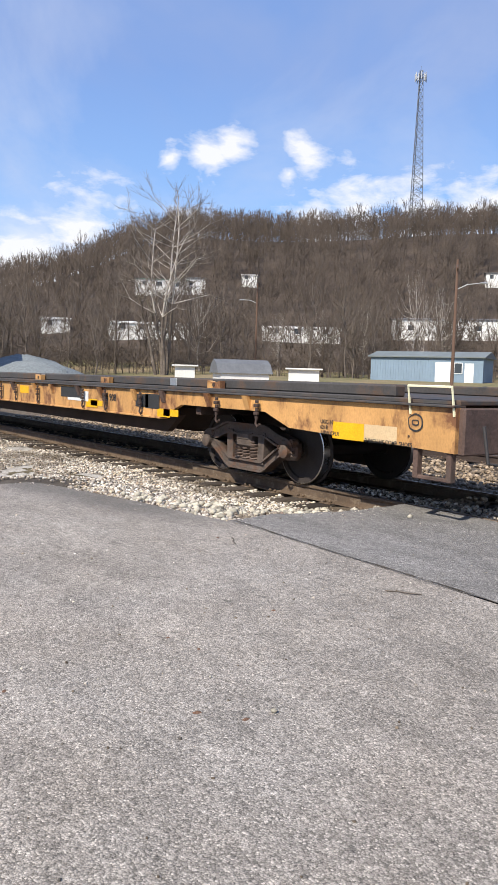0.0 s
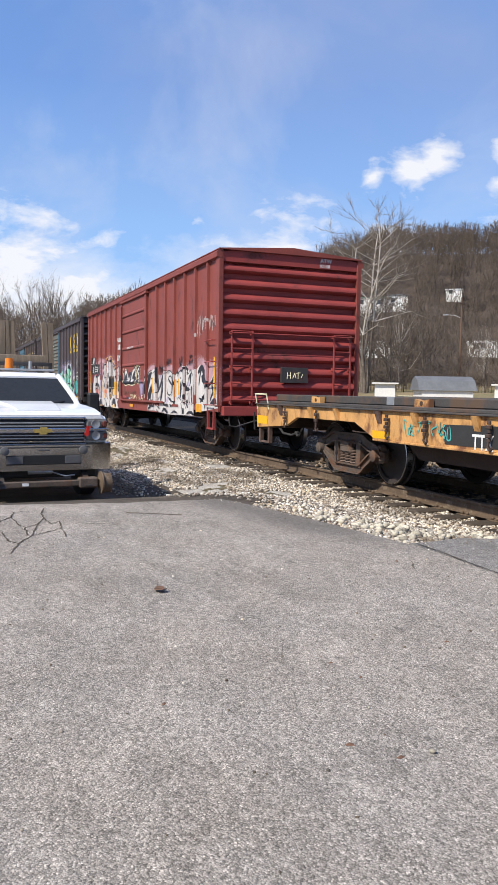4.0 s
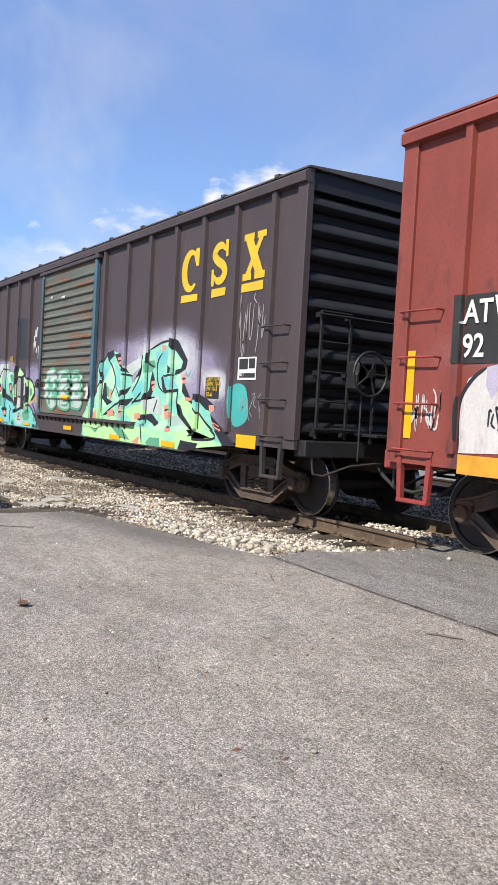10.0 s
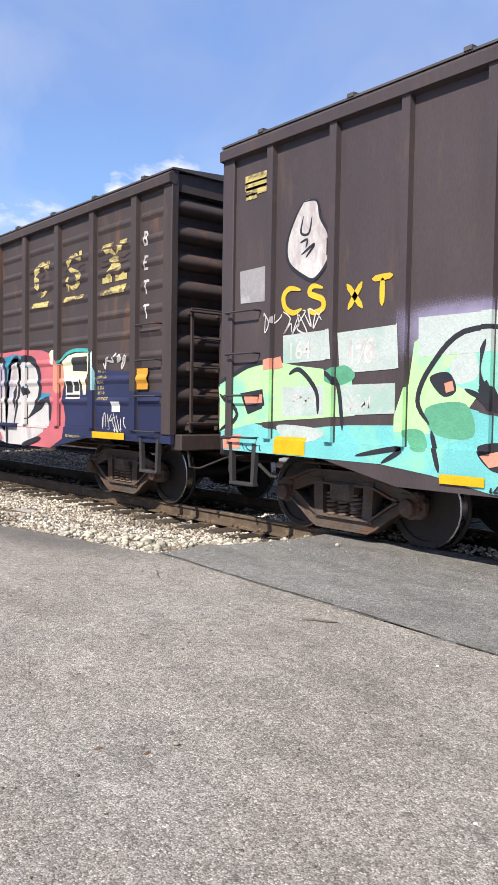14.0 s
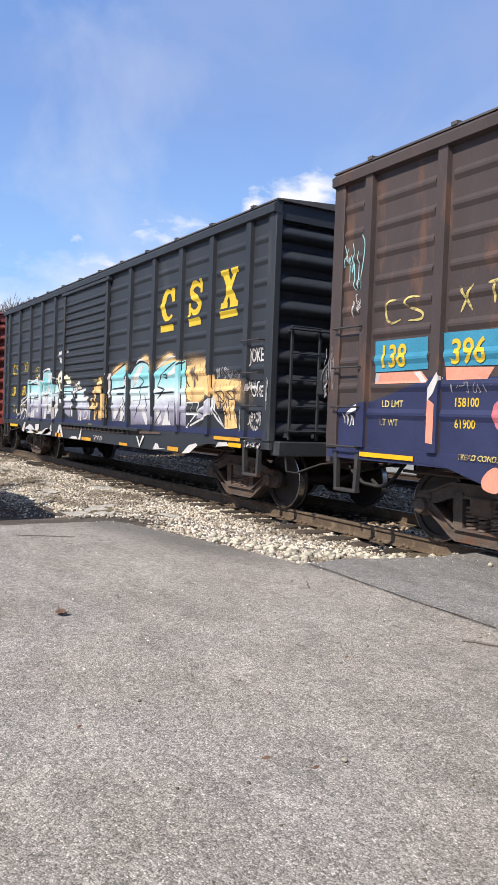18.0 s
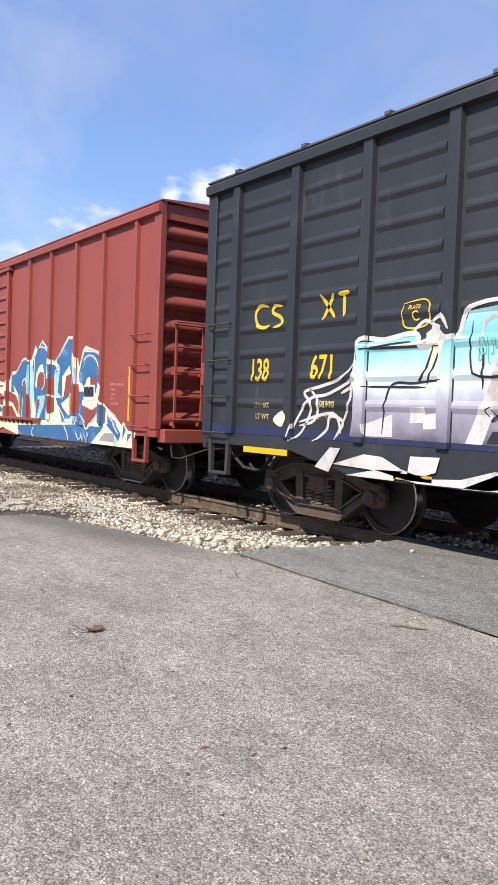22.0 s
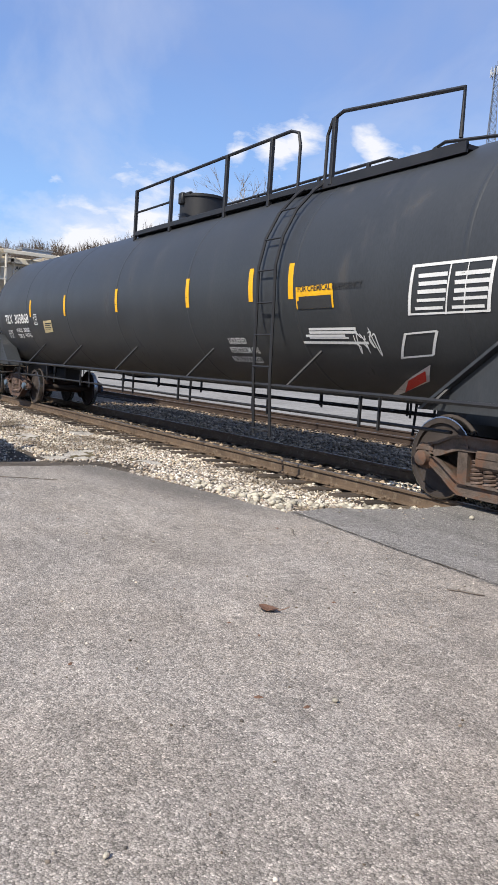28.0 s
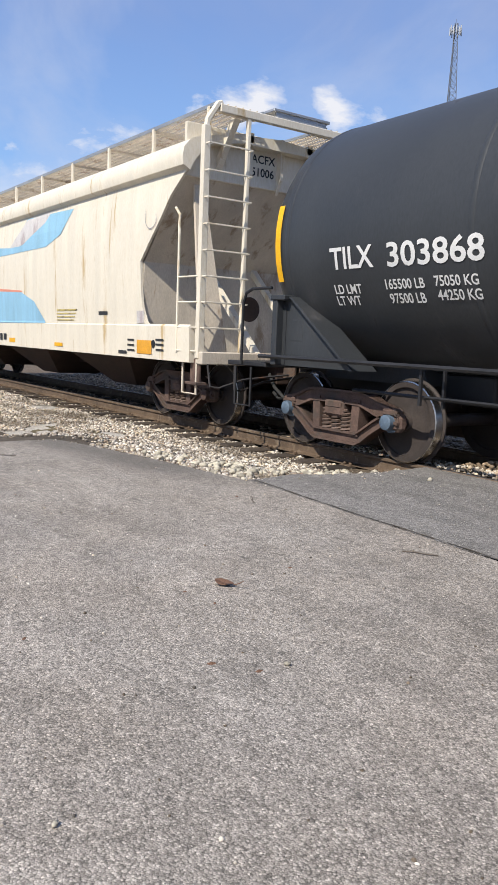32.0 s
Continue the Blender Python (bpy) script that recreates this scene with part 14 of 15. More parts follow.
def building(name, label, category, cx, cy, z, length, width, height, roof_h, turn, wall_m, roof_m, windows=(), doors=(), gambrel=False, group=""):
    """A small gabled building; windows and doors: place along the front, width, height, sill."""
    ob = thing(name, pose(cx, cy, z, 0, 0, turn), label, category, group)
    L, W = length / 2, width / 2
    part("wall", Mb().box(-L, L, -W, W, -1.5, height), wall_m, ob)
    if gambrel:
        sec = [(-W - 0.2, height), (-W * 0.62, height + roof_h * 0.7), (0, height + roof_h), (W * 0.62, height + roof_h * 0.7), (W + 0.2, height)]
    else:
        sec = [(-W - 0.3, height - 0.05), (-W - 0.3, height + 0.08), (0, height + roof_h), (W + 0.3, height + 0.08), (W + 0.3, height - 0.05)]
    part("roof", Mb().prism(sec, "x", -L - 0.3, L + 0.3), roof_m, ob)
    part("gable", Mb().prism([(y * 0.97, zz - 0.06) for y, zz in sec], "x", -L - 0.02, -L + 0.05).prism([(y * 0.97, zz - 0.06) for y, zz in sec], "x", L - 0.05, L + 0.02), wall_m, ob)
    for x, w, h, s in windows:
        win = part("window", Mb().box(x - w / 2 - 0.08, x + w / 2 + 0.08, -W - 0.05, -W, s - 0.08, s + h + 0.08, 0.01), "white_paint", ob)
        part("pane", Mb().box(x - w / 2, x + w / 2, -W - 0.06, -W - 0.02, s, s + h), "house_glass", win)
    for x, w, h in doors:
        part("door", Mb().box(x - w / 2, x + w / 2, -W - 0.05, -W + 0.02, 0.0, h, 0.01), "white_paint", ob, "white door")
    return ob


shed = building("shed", "long blue-grey metal shed with a low roof and pale doors", "shed", -59.7, 71.0, 1.5, 12.8, 6.0, 2.75, 0.75, 26.0, "shed_blue", "shed_roof",
                windows=((3.7, 0.8, 1.1, 1.0),), doors=((2.0, 1.7, 2.2), (4.9, 1.0, 2.1)))
seams = Mb()
for k in range(40):
    seams.box(-6.2 + k * 0.31, -6.17 + k * 0.31, -3.03, -3.0, 0.0, 2.7)
part("siding_seams", seams, "shed_blue", shed)
building("shed", "small white shed with a grey gambrel roof", "shed", -56.6, 41.2, ground_level(-56.6, 41.2), 4.4, 3.4, 1.35, 1.25, 68.0, "house_white", "grey_roof", gambrel=True)
building("trailer", "white box trailer parked by the field", "trailer", -64.5, 40.2, ground_level(-64.5, 40.2), 1.9, 1.6, 1.9, 0.06, 60.0, "house_white", "house_white")
building("trailer", "white tarpaulined trailer beside the shed", "trailer", -54.6, 47.0, ground_level(-54.6, 47.0), 2.8, 1.8, 1.7, 0.08, 50.0, "house_white", "house_white")
for (x, y), L, h, turn, lab, roof in HOUSES:
    building("house", lab, "house", x, y, ground_level(x, y) + 0.1, L, 6.0, h * 0.85, 0.6, turn, "house_white", roof,
             windows=[(-L * 0.32, 1.2, 1.1, 1.1), (-L * 0.05, 1.6, 1.1, 1.1), (L * 0.3, 1.2, 1.1, 1.1)] if L > 8 else [(-L * 0.2, 1.0, 1.1, 1.1)], doors=((L * 0.13, 0.95, 2.1),), group="houses on the hill")
building("house", "pale low building beside the far track", "building", -66, 16.4, 2.0, 8, 5.0, 4.2, 1.0, 75, "house_white", "grey_roof")

# pile of crushed stone
pile = Mb()
pr = random.Random(2)
prings = []
for k in range(9):
    rad = 5.6 * (1 - (k / 8.3) ** 1.7)
    prings.append([(math.cos(a * 0.2618) * rad * 1.25 * pr.uniform(0.93, 1.07), math.sin(a * 0.2618) * rad * pr.uniform(0.93, 1.07), 2.5 * (k / 8) ** 0.95 - 0.3 + pr.uniform(-0.08, 0.08)) for a in range(24)])
pile.add([p for rg in prings for p in rg], [(i * 24 + k, i * 24 + (k + 1) % 24, (i + 1) * 24 + (k + 1) % 24, (i + 1) * 24 + k) for i in range(8) for k in range(24)] + [tuple(range(8 * 24, 9 * 24))])
solid("stone_pile", pile, "stone_pile", "heap of crushed blue-grey stone", "stone pile", smooth=True, m=pose(-66, 24.5, 0.6, 0, 0, 20))

# lattice tower on the ridge
x, y = -199.8, 223.8
tz = ground_level(x, y)
tower = thing("radio_tower", pose(x, y, tz, 0, 0, 20), "tall grey lattice radio tower with antennas at its top", "radio tower")
TH = 115.8 - tz
legs = [(math.cos(a), math.sin(a)) for a in (0.2, 2.29, 4.39)]
wid = lambda z: 3.4 - 2.7 * (z / TH)
for cx, cy in legs:
    part("leg", Mb().cyl((cx * wid(0), cy * wid(0), -1), (cx * wid(TH), cy * wid(TH), TH), 0.16, 0.10, 6), "tower_steel", tower)
lat = Mb()
for k in range(26):
    z0, z1 = TH * k / 26, TH * (k + 1) / 26
    for i in range(3):
        a, b = legs[i], legs[(i + 1) % 3]
        lat.cyl((a[0] * wid(z0), a[1] * wid(z0), z0), (b[0] * wid(z1), b[1] * wid(z1), z1), 0.06, n=4)
        lat.cyl((b[0] * wid(z0), b[1] * wid(z0), z0), (a[0] * wid(z1), a[1] * wid(z1), z1), 0.06, n=4)
        lat.cyl((a[0] * wid(z1), a[1] * wid(z1), z1), (b[0] * wid(z1), b[1] * wid(z1), z1), 0.05, n=4)
part("lattice", lat, "tower_steel", tower)
for k in range(12):
    a = k * math.pi / 6
    part("antenna", Mb().box(2.0 * math.cos(a) - 0.16, 2.0 * math.cos(a) + 0.16, 2.0 * math.sin(a) - 0.16, 2.0 * math.sin(a) + 0.16, TH - 3.6 - (k % 2) * 0.6, TH - 0.9 - (k % 2) * 0.6, 0.03), "galvanised", tower)
part("antenna_ring", Mb().tube([(1.9 * math.cos(a * 0.3927), 1.9 * math.sin(a * 0.3927), TH - 2.2) for a in range(17)], 0.08, 5).tube([(1.9 * math.cos(a * 0.3927), 1.9 * math.sin(a * 0.3927), TH - 3.2) for a in range(17)], 0.08, 5), "tower_steel", tower)
part("whip", Mb().cyl((0, 0, TH - 1), (0, 0, TH + 1.5), 0.05, n=5), "tower_steel", tower)


def street_pole(x, y, h, arm, label, turn):
    z = ground_level(x, y)
    ob = thing("utility_pole", pose(x, y, z, 0, 0, turn), label, "utility pole", "poles")
    part("pole", Mb().cyl((0, 0, -0.4), (0, 0, h), 0.16, 0.11, 9), "pole_wood", ob)
    part("cross_arm", Mb().box(-0.06, 0.06, -1.1, 1.1, h - 0.9, h - 0.76, 0.01), "pole_wood", ob)
    for yy in (-0.95, -0.4, 0.4, 0.95):
        part("insulator", Mb().cyl((0, yy, h - 0.76), (0, yy, h - 0.58), 0.04, n=6), "grey_plastic", ob)
    a = part("lamp_arm", Mb().tube([(0, 0, h - arm), (0.9, 0, h - arm + 0.45), (2.0, 0, h - arm + 0.55)], 0.035, 6), "galvanised", ob)
    part("lamp_head", Mb().box(1.9, 2.6, -0.14, 0.14, h - arm + 0.48, h - arm + 0.62, 0.05), "galvanised", a)
    return ob


street_pole(-43.7, 54.7, 11.4, 2.6, "leaning brown wooden utility pole with a street lamp arm", 40)
street_pole(-87.7, 66.4, 13.0, 2.8, "brown wooden utility pole with a street lamp below the hill", 215)


# ---- parked rail-road truck ----
def loft(mb, rings):
    """Joins rings of four corners: (x, half width low, half width high, z low, z high)."""
    vs = []
    for x, wl, wh, z0, z1 in rings:
        vs += [(x, -wl, z0), (x, wl, z0), (x, wh, z1), (x, -wh, z1)]
    n = len(rings)
    fs = [(i * 4 + k, i * 4 + (k + 1) % 4, (i + 1) * 4 + (k + 1) % 4, (i + 1) * 4 + k) for i in range(n - 1) for k in range(4)]
    return mb.add(vs, fs + [(3, 2, 1, 0), tuple((n - 1) * 4 + k for k in range(4))])


pick = thing("pickup_truck", pose(-11.4, 1.58, -0.37, 0, 0, 4.0), "white rail-road pickup truck with chrome bumper and raised guide wheels", "pickup truck")
part("lower_body", loft(Mb(), [(-0.16, 0.95, 0.97, 0.60, 1.20), (-0.35, 1.0, 1.0, 0.58, 1.28), (-1.3, 1.0, 0.98, 0.60, 1.38), (-3.9, 1.0, 0.98, 0.58, 1.40)]), "truck_white", pick, "white painted body")
part("hood", loft(Mb(), [(-0.10, 0.90, 0.86, 1.26, 1.315), (-0.16, 0.93, 0.88, 1.24, 1.345), (-0.5, 0.95, 0.88, 1.24, 1.40), (-1.0, 0.96, 0.88, 1.26, 1.435), (-1.55, 0.96, 0.87, 1.28, 1.46)]), "truck_white", pick, "raised white hood")
part("hood_bulge", loft(Mb(), [(-0.3, 0.36, 0.30, 1.36, 1.385), (-0.9, 0.44, 0.36, 1.40, 1.46), (-1.5, 0.50, 0.42, 1.44, 1.495)]), "truck_white", pick)
part("hood_lip", Mb().box(-0.11, -0.07, -0.64, 0.64, 1.255, 1.285, 0.01), "chrome", pick, "chrome strip over the grille")
cabin = part("cab", loft(Mb(), [(-1.50, 0.84, 0.83, 1.36, 1.44), (-2.14, 0.93, 0.665, 1.36, 1.885), (-2.4, 0.94, 0.69, 1.36, 1.93), (-3.6, 0.94, 0.69, 1.36, 1.93), (-3.86, 0.94, 0.72, 1.36, 1.86)]), "windscreen", pick, "dark glazed cab")
part("roof", loft(Mb(), [(-2.10, 0.66, 0.60, 1.872, 1.90), (-2.3, 0.70, 0.64, 1.90, 1.965), (-2.9, 0.715, 0.66, 1.91, 1.99), (-3.6, 0.71, 0.65, 1.91, 1.975), (-3.85, 0.70, 0.62, 1.87, 1.93)]), "truck_white", cabin, "white roof panel")
part("windscreen", Mb().add([(-1.485, -0.79, 1.455), (-1.485, 0.79, 1.455), (-2.105, 0.635, 1.876), (-2.105, -0.635, 1.876), (-1.53, -0.79, 1.43), (-1.53, 0.79, 1.43), (-2.14, 0.635, 1.86), (-2.14, -0.635, 1.86)],
     [(0, 1, 2, 3), (7, 6, 5, 4), (0, 4, 5, 1), (1, 5, 6, 2), (2, 6, 7, 3), (3, 7, 4, 0)]), "windscreen", cabin, "dark tinted windscreen")
part("wiper", Mb().tube([(-1.46, -0.55, 1.465), (-1.50, -0.1, 1.485), (-1.53, 0.0, 1.50)], 0.01, 5), "black", cabin)
part("wiper", Mb().tube([(-1.46, 0.12, 1.465), (-1.50, 0.55, 1.485), (-1.53, 0.64, 1.50)], 0.01, 5), "black", cabin)
for s in (-1, 1):
    part("pillar", Mb().tube([(-1.42, s * 0.855, 1.40), (-1.60, s * 0.825, 1.535), (-2.06, s * 0.69, 1.862), (-2.2, s * 0.68, 1.92)], 0.042, 7), "truck_white", cabin)
    for x, w in ((-2.95, 0.06), (-3.78, 0.12)):
        part("pillar", Mb().add([(x - w, s * 0.952, 1.36), (x + w, s * 0.952, 1.36), (x + w, s * 0.705, 1.92), (x - w, s * 0.705, 1.92), (x - w, s * 0.90, 1.36), (x + w, s * 0.90, 1.36), (x + w, s * 0.66, 1.92), (x - w, s * 0.66, 1.92)],
             [(0, 1, 2, 3), (7, 6, 5, 4), (0, 4, 5, 1), (1, 5, 6, 2), (2, 6, 7, 3), (3, 7, 4, 0)]), "truck_white", cabin)
    mir = part("mirror", Mb().box(-1.75, -1.60, s * 1.06, s * 1.25, 1.33, 1.64, 0.03), "black", pick, "tall black towing mirror")
    part("mirror_arm", Mb().box(-1.72, -1.64, s * 0.92, s * 1.08, 1.40, 1.45), "black", mir)
    arch = [(-1.07 + 0.52 * math.cos(a * math.pi / 10), 0.50 + 0.50 * math.sin(a * math.pi / 10)) for a in range(11)]
    # body is closed here; a black half disc paints the arch's shade
    part("arch_shade", Mb().prism(arch, "y", s * 0.98, s * 1.008), "black", pick, "black plate painted as the shade in the wheel arch")
    part("fender_flare", Mb().tube([(x, s * 1.01, z) for x, z in arch], 0.028, 6), "truck_white", pick)
    part("door", Mb().box(-2.93, -1.72, s * 0.985, s * 1.012, 0.66, 1.40, 0.02), "truck_white", pick)
    part("rear_door", Mb().box(-3.85, -2.97, s * 0.985, s * 1.012, 0.66, 1.40, 0.02), "truck_white", pick)
    part("running_board", Mb().box(-3.7, -1.7, s * 0.94, s * 1.14, 0.44, 0.50, 0.02), "black", pick, "black running board")
    for x in (-1.07, -4.85):
        t = part("tyre", Mb().lathe([(0.22, s * 0.72), (0.36, s * 0.72), (0.40, s * 0.75), (0.40, s * 0.95), (0.36, s * 0.985), (0.22, s * 0.97)], (x, 0, 0.40), "y", 26), "rubber", pick, smooth=True)
        part("rim", Mb().lathe([(0.0, s * 0.93), (0.08, s * 0.95), (0.12, s * 0.90), (0.22, s * 0.955)], (x, 0, 0.40), "y", 20), "chrome", t, smooth=True)
    lamp = part("headlight", Mb().box(-0.22, -0.06, s * 0.64, s * 0.97, 0.935, 1.085, 0.03).box(-0.22, -0.07, s * 0.64, s * 0.97, 1.115, 1.25, 0.03), "grey_plastic", pick, "stacked headlight with smoked lens")
    for z in (1.01, 1.18):
        part("lamp_bulb", Mb().lathe([(0.0, 0.006), (0.03, 0.004), (0.055, 0.012), (0.066, 0.014), (0.066, -0.02)], (-0.058, s * 0.78, z), "x", 16), "lamp_glass", lamp, "clear round lamp", True)
        part("turn_lens", Mb().box(-0.2, -0.052, s * 0.88, s * 0.955, z - 0.05, z + 0.05, 0.02), "dim_red", lamp)
    part("headlight_trim", Mb().box(-0.16, -0.035, s * 0.62, s * 0.98, 1.082, 1.118, 0.008), "chrome", lamp)
    part("fog_lamp", Mb().lathe([(0.0, 0.10), (0.045, 0.095), (0.06, 0.09), (0.062, 0.05), (0.062, 0.0)], (0.05, s * 0.555, 0.81), "x", 16), "grey_plastic", pick, "round black driving lamp", True)
    gw = part("guide_wheel", Mb().lathe([(0.0, s * 0.66), (0.05, s * 0.66), (0.06, s * 0.68), (0.165, s * 0.69), (0.165, s * 0.715), (0.14, s * 0.72), (0.138, s * 0.84), (0.12, s * 0.845), (0.05, s * 0.82), (0.0, s * 0.82)] if s < 0 else
                         [(0.0, 0.74), (0.05, 0.74), (0.10, 0.775), (0.165, 0.78), (0.17, 0.80), (0.145, 0.81), (0.14, 0.93), (0.12, 0.935), (0.05, 0.90), (0.0, 0.90)], (0.20, 0, 0.33), "y", 24), "rail", pick, "rusty steel rail guide wheel", True)
    part("guide_arm", Mb().prism([(0.12, 0.29), (0.30, 0.31), (-0.35, 0.62), (-0.45, 0.55)], "y", s * 0.56, s * 0.64), "steel", gw)
part("guide_axle", Mb().box(0.16, 0.25, -0.66, 0.74, 0.30, 0.385, 0.012).box(0.12, 0.28, 0.46, 0.74, 0.27, 0.42, 0.02), "truck_iron", pick, "grey guide wheel axle beam")
part("reflector", Mb().box(0.25, 0.256, -0.34, -0.25, 0.325, 0.365), "white_paint", pick)
grille = part("grille", Mb().box(-0.20, -0.085, -0.62, 0.62, 0.93, 1.25, 0.02), "black", pick, "black grille with chrome bars")
for z in (0.975, 1.02, 1.155, 1.20):
    part("grille_bar", Mb().box(-0.09, -0.07, -0.61, 0.61, z - 0.008, z + 0.008, 0.003), "galvanised", grille)
part("grille_bar", Mb().box(-0.10, -0.03, -0.63, 0.63, 1.055, 1.125, 0.012), "chrome", grille, "wide chrome centre bar")
part("grille_frame", Mb().box(-0.12, -0.045, -0.64, 0.64, 0.915, 0.94, 0.008), "chrome", grille)
part("badge", Mb().prism([(-0.12, 1.06), (-0.05, 1.06), (-0.05, 1.035), (0.06, 1.035), (0.06, 1.06), (0.14, 1.07), (0.12, 1.115), (0.06, 1.115), (0.06, 1.14), (-0.04, 1.14), (-0.04, 1.115), (-0.14, 1.115)], "x", -0.03, -0.012), "gold", grille, "plain gold badge")
bumper = part("bumper", loft(Mb(), [(-0.42, 1.02, 1.02, 0.53, 0.90), (-0.10, 1.02, 1.02, 0.51, 0.91), (0.0, 0.95, 0.96, 0.51, 0.90), (0.07, 0.70, 0.70, 0.52, 0.885)]), "chrome", pick, "wide chrome front bumper")
part("bumper_step", Mb().box(0.04, 0.085, -0.66, 0.66, 0.845, 0.862, 0.005), "black", bumper)
part("bumper_intake", Mb().box(0.05, 0.078, -0.54, 0.54, 0.60, 0.75, 0.02), "black", bumper, "black lower air intake")
for s in (-1, 1):
    part("intake_mesh", Mb().box(0.06, 0.083, s * 0.29, s * 0.53, 0.615, 0.735, 0.01), "grey_plastic", bumper)
part("plate_lamp", Mb().box(0.06, 0.083, -0.08, 0.08, 0.80, 0.83, 0.008), "grey_plastic", bumper)
part("air_dam", Mb().box(-0.5, -0.1, -0.8, 0.8, 0.40, 0.52, 0.02), "black", pick)
part("winch", Mb().cyl((0.02, -0.22, 0.50), (0.02, 0.12, 0.50), 0.035, n=8).tube([(0.02, 0.12, 0.49), (0.05, 0.3, 0.43), (0.02, 0.45, 0.44)], 0.012, 5), "galvanised", pick, "small winch fitting under the bumper")
part("hang_tag", Mb().prism([(0.60, 1.03), (0.63, 1.0), (0.67, 1.02), (0.68, 1.10), (0.70, 1.15), (0.64, 1.16), (0.63, 1.10)], "x", -0.03, -0.02), "red_plastic", pick, "small red tag clipped to the grille")
part("light_bar", Mb().box(-2.72, -2.40, -0.66, 0.66, 2.0, 2.035, 0.012).box(-2.6, -2.5, -0.5, -0.4, 1.97, 2.0).box(-2.6, -2.5, 0.4, 0.5, 1.97, 2.0), "galvanised", pick)
part("beacon", Mb().cyl((-2.6, -0.08, 2.03), (-2.6, -0.08, 2.21), 0.075, 0.065, 14), "amber", pick, "amber roof beacon", True)
part("work_lamp", Mb().lathe([(0.001, 0.07), (0.05, 0.05), (0.07, 0.0), (0.05, -0.05), (0.001, -0.07)], (-2.55, -0.46, 2.105), "x", 14), "white_paint", pick, "round white work lamp", True)
part("antenna_base", Mb().cyl((-2.6, 0.28, 2.03), (-2.6, 0.28, 2.17), 0.035, 0.03, 10), "galvanised", pick)
rack = part("rack", Mb().box(-4.06, -4.0, -0.85, 0.95, 2.13, 2.20, 0.01).box(-4.06, -4.0, -0.85, 0.95, 1.45, 1.52, 0.01).box(-4.06, -4.0, -0.85, -0.78, 1.2, 2.2, 0.01).box(-4.06, -4.0, 0.88, 0.95, 1.2, 2.2, 0.01), "steel", pick, "dark headache rack behind the cab")
part("cross_beam", Mb().box(-4.12, -4.07, -0.25, 0.85, 2.20, 2.34, 0.01), "wood", rack)
for y, lean in ((0.08, 0.0), (0.20, 0.0), (0.34, 0.09), (0.98, 0.10), (1.06, 0.05)):
    part("stake", Mb().prism([(y - 0.05, 1.2), (y + 0.05, 1.2), (y + 0.05 - lean, 3.02), (y - 0.05 - lean, 3.02)], "x", -4.56, -4.50), "wood", pick, "weathered wooden stake standing in the bed")
part("bed", loft(Mb(), [(-3.98, 1.0, 1.0, 0.7, 1.42), (-6.2, 1.0, 1.0, 0.7, 1.42)]), "truck_white", pick)
# a second white vehicle beside it
van = thing("box_trailer", pose(-16.2, -1.45, -0.37), "white box trailer parked beside the truck", "trailer")
part("box", Mb().box(-5, 0, -1.1, 1.1, 0.6, 2.0, 0.03), "truck_white", van)
part("window", Mb().box(0.0, 0.02, -0.8, 0.8, 1.45, 1.85, 0.01), "windscreen", van)
for s in (-1, 1):
    part("tyre", Mb().lathe([(0.2, s * 0.85), (0.36, s * 0.86), (0.36, s * 1.05), (0.2, s * 1.06)], (-2.5, 0, 0.36), "y", 20), "rubber", van, smooth=True)

# ---- small things on the asphalt ----
leaf_mb = Mb()
edge = [(-0.055, 0.0), (-0.03, 0.035), (0.0, 0.03), (0.02, 0.045), (0.05, 0.02), (0.06, 0.0), (0.045, -0.025), (0.015, -0.04), (-0.02, -0.03)]
lv = [(0, 0, 0.012)] + [(x, y, 0.004 + 0.022 * ((abs(x) * 16) % 1) + 0.25 * abs(y)) for x, y in edge] + [(0, 0, 0.009)] + [(x, y, 0.001 + 0.022 * ((abs(x) * 16) % 1) + 0.25 * abs(y)) for x, y in edge]
k = len(edge)
leaf_mb.add(lv, [(0, 1 + i, 1 + (i + 1) % k) for i in range(k)] + [(k + 1, k + 2 + (i + 1) % k, k + 2 + i) for i in range(k)] + [(1 + i, k + 2 + i, k + 2 + (i + 1) % k, 1 + (i + 1) % k) for i in range(k)])
leaf = thing("dead_leaf", pose(-4.6, 1.47, 0.0), "curled brown dead leaf lying on the asphalt", "leaf")
part("blade", leaf_mb, "leaf_brown", leaf)
part("stem", Mb().tube([(-0.05, 0, 0.012), (-0.09, 0.01, 0.03), (-0.12, 0.015, 0.05)], 0.0025, 5), "leaf_brown", leaf)
for x, y, a, L in ((-3.12, 3.53, 35, 0.11), (-7.35, 2.15, 60, 0.28), (-4.75, 3.42, -30, 0.12)):
    tw = Mb().tube([(-L, 0, 0.004), (-L * 0.3, 0.008, 0.006), (L * 0.4, -0.004, 0.005), (L, 0.006, 0.004)], 0.004, 5)
    solid("twig", tw, "bark", "thin dry twig on the asphalt", "twig", "twigs", m=pose(x, y, lot_level(x, y) + 0.006, 0, 0, a))
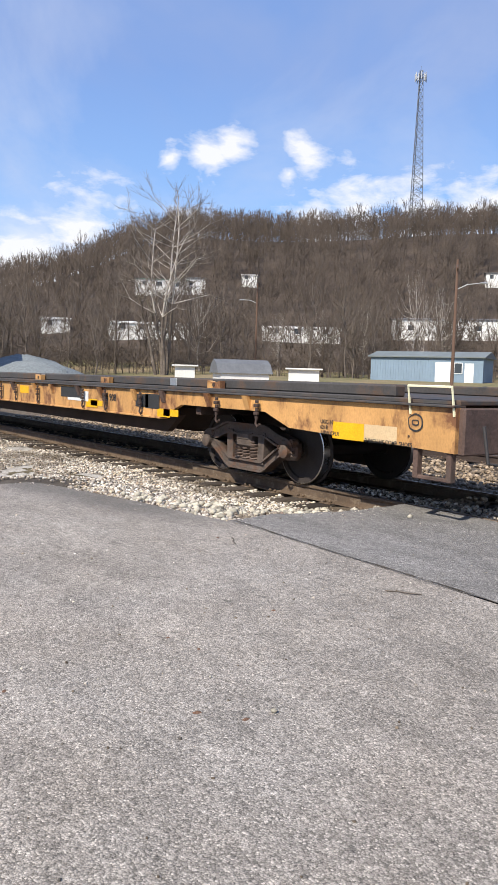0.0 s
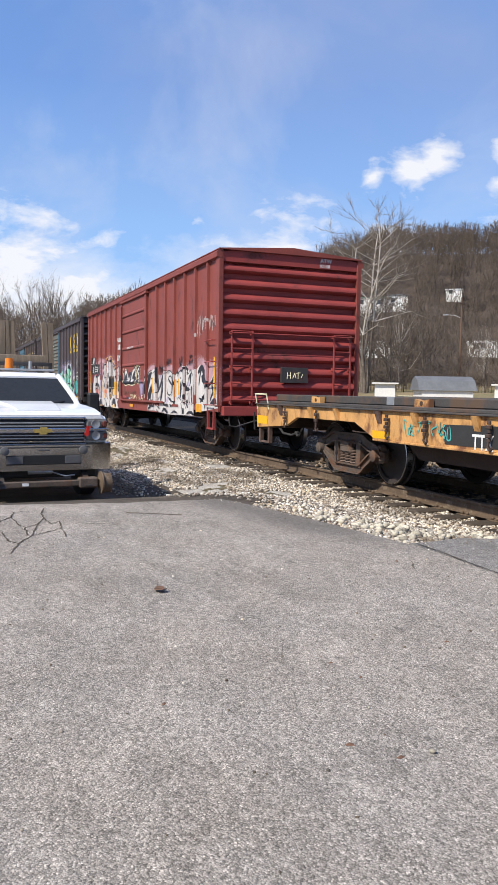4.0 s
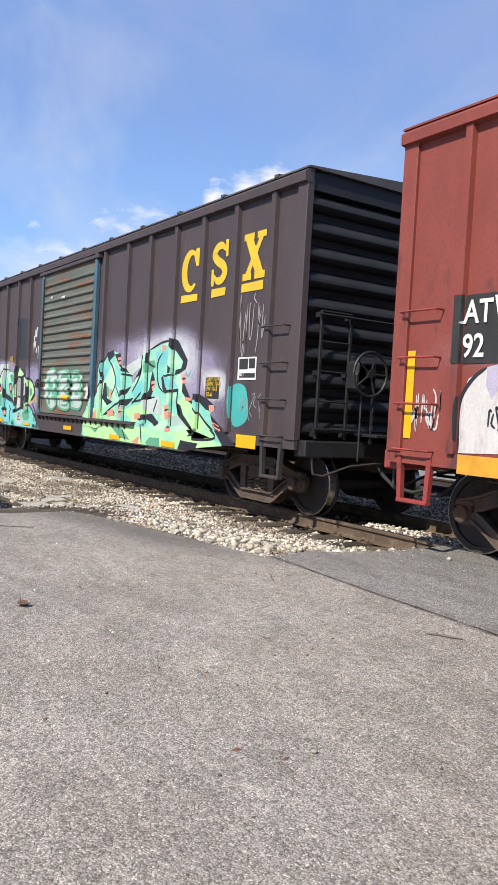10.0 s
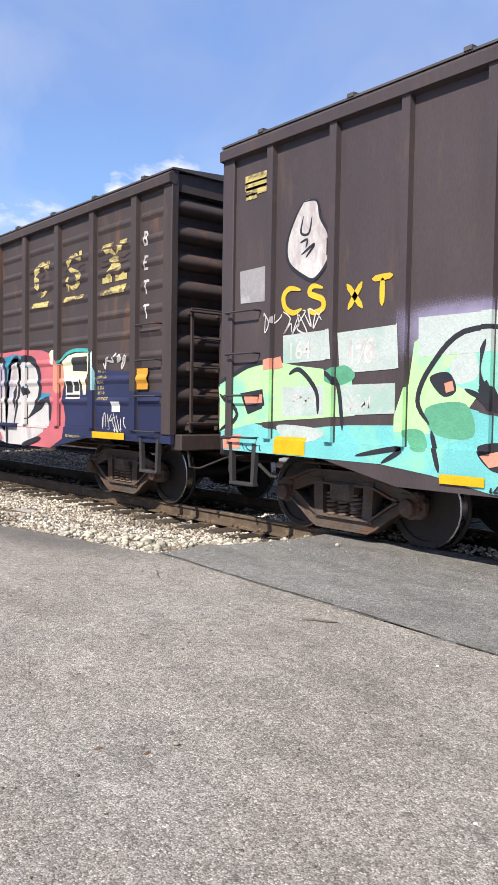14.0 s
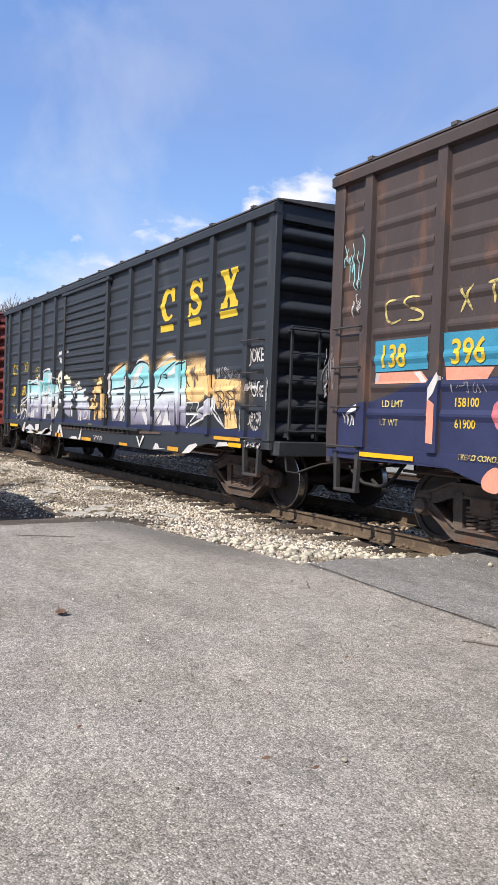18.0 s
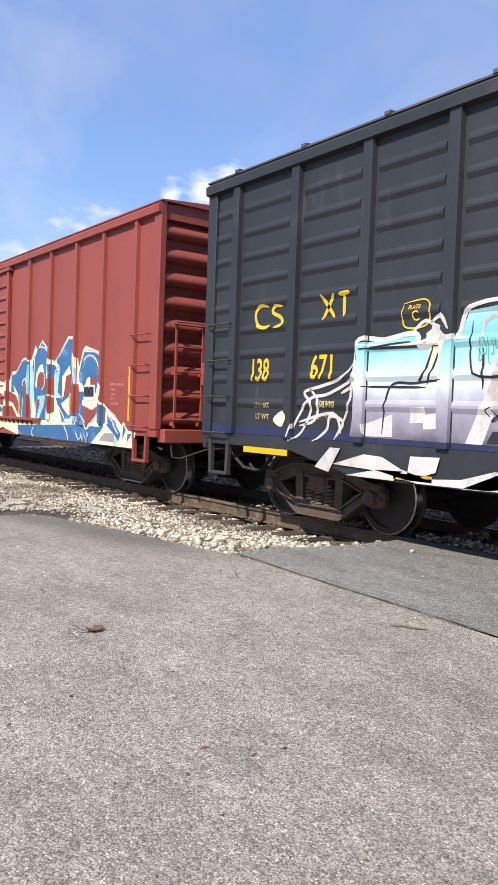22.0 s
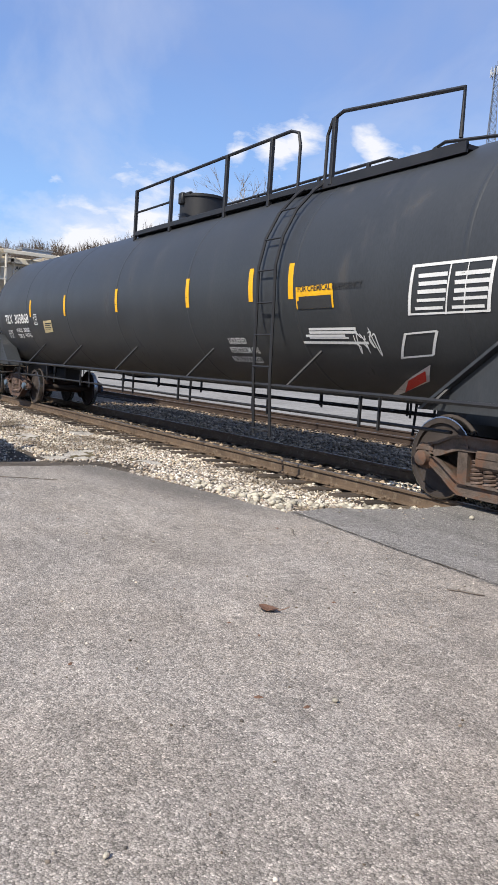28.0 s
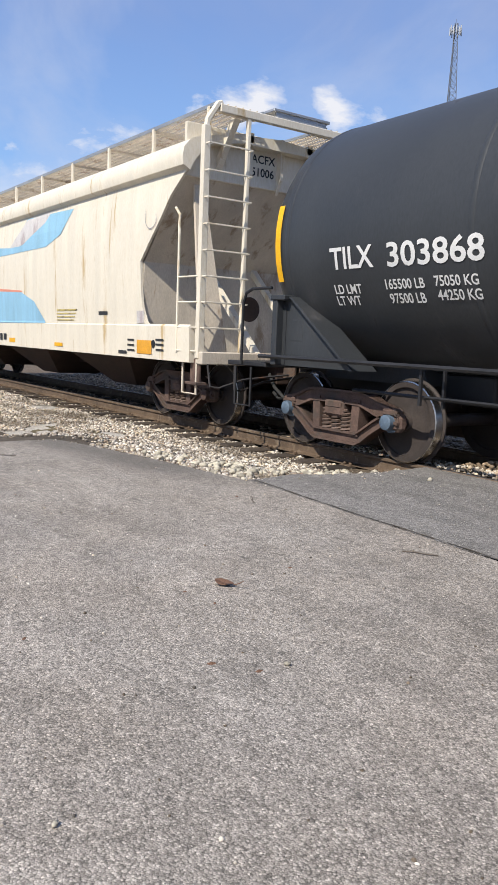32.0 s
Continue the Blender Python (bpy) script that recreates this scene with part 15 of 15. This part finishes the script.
for x, y, s in ((-2.448, 1.607, 1.0), (-2.30, 1.734, 0.9), (-3.009, 1.978, 0.7), (-3.276, 2.647, 0.8), (-3.215, 1.931, 0.7), (-3.036, 1.051, 0.8), (-4.90, 3.38, 1.0)):
    cl = Mb().add([(0.016 * s * math.cos(a) * (1.6 if i % 2 else 1.1), 0.011 * s * math.sin(a), 0.0) for i, a in enumerate([j * 0.785 for j in range(8)])] + [(0, 0, 0.009 * s)], [(i, (i + 1) % 8, 8) for i in range(8)] + [tuple(range(8))[::-1]])
    solid("bark_chip", cl, "leaf_brown", "small dark bark chip on the asphalt", "bark chip", "bark chips", m=pose(x, y, lot_level(x, y) + 0.004, 0, 0, x * 190))
for x, y, z, s in ((-2.284, 1.861, 0, 0.014), (-1.81, 0.716, 0, 0.014), (-4.98, 5.69, 1, 0.03), (-2.697, 1.836, 0, 0.008)):
    m = pose(x, y, (approach_level(x, y) if z else lot_level(x, y)) + 0.006 + s * 0.5)
    me = stones("pebble", np.zeros((1, 3)), np.array([s]), "edge_stone")
    ob = new("pebble", me)
    ob.matrix_basis = m
    tagged(ob, "pale round pebble lying on the asphalt", "pebble", "pebbles")


def motions():
    """The train rolls past on the near track, and its wheels turn."""
    times = [k * 2.0 for k in range(17)]
    for car, place in CARS:
        walk(car, [(t, pose(place + rolled(t), TRACK_Y, 0)) for t in times])
    hop = [(0, -4.68, 1.48, 0), (18, -4.68, 1.48, 0), (20.6, -4.6, 1.5, 12), (21.5, -4.25, 1.75, 60), (22.3, -3.85, 1.92, 110), (23, -3.66, 1.98, 150), (24, -3.55, 2.05, 200), (25, -3.45, 2.13, 160), (26, -3.36, 2.20, 190), (28.5, -3.28, 2.22, 215), (32, -3.2, 2.16, 205)]
    walk(leaf, [(t, pose(x, y, lot_level(x, y) + 0.004, 0, 0, a)) for t, x, y, a in hop])
    turns = [k * 0.15 for k in range(214)]
    for ws, x, r in WHEELS:
        walk(ws, [(t, pose(x, 0, r, 0, math.degrees(rolled(t) / r) % 360)) for t in turns])


motions()
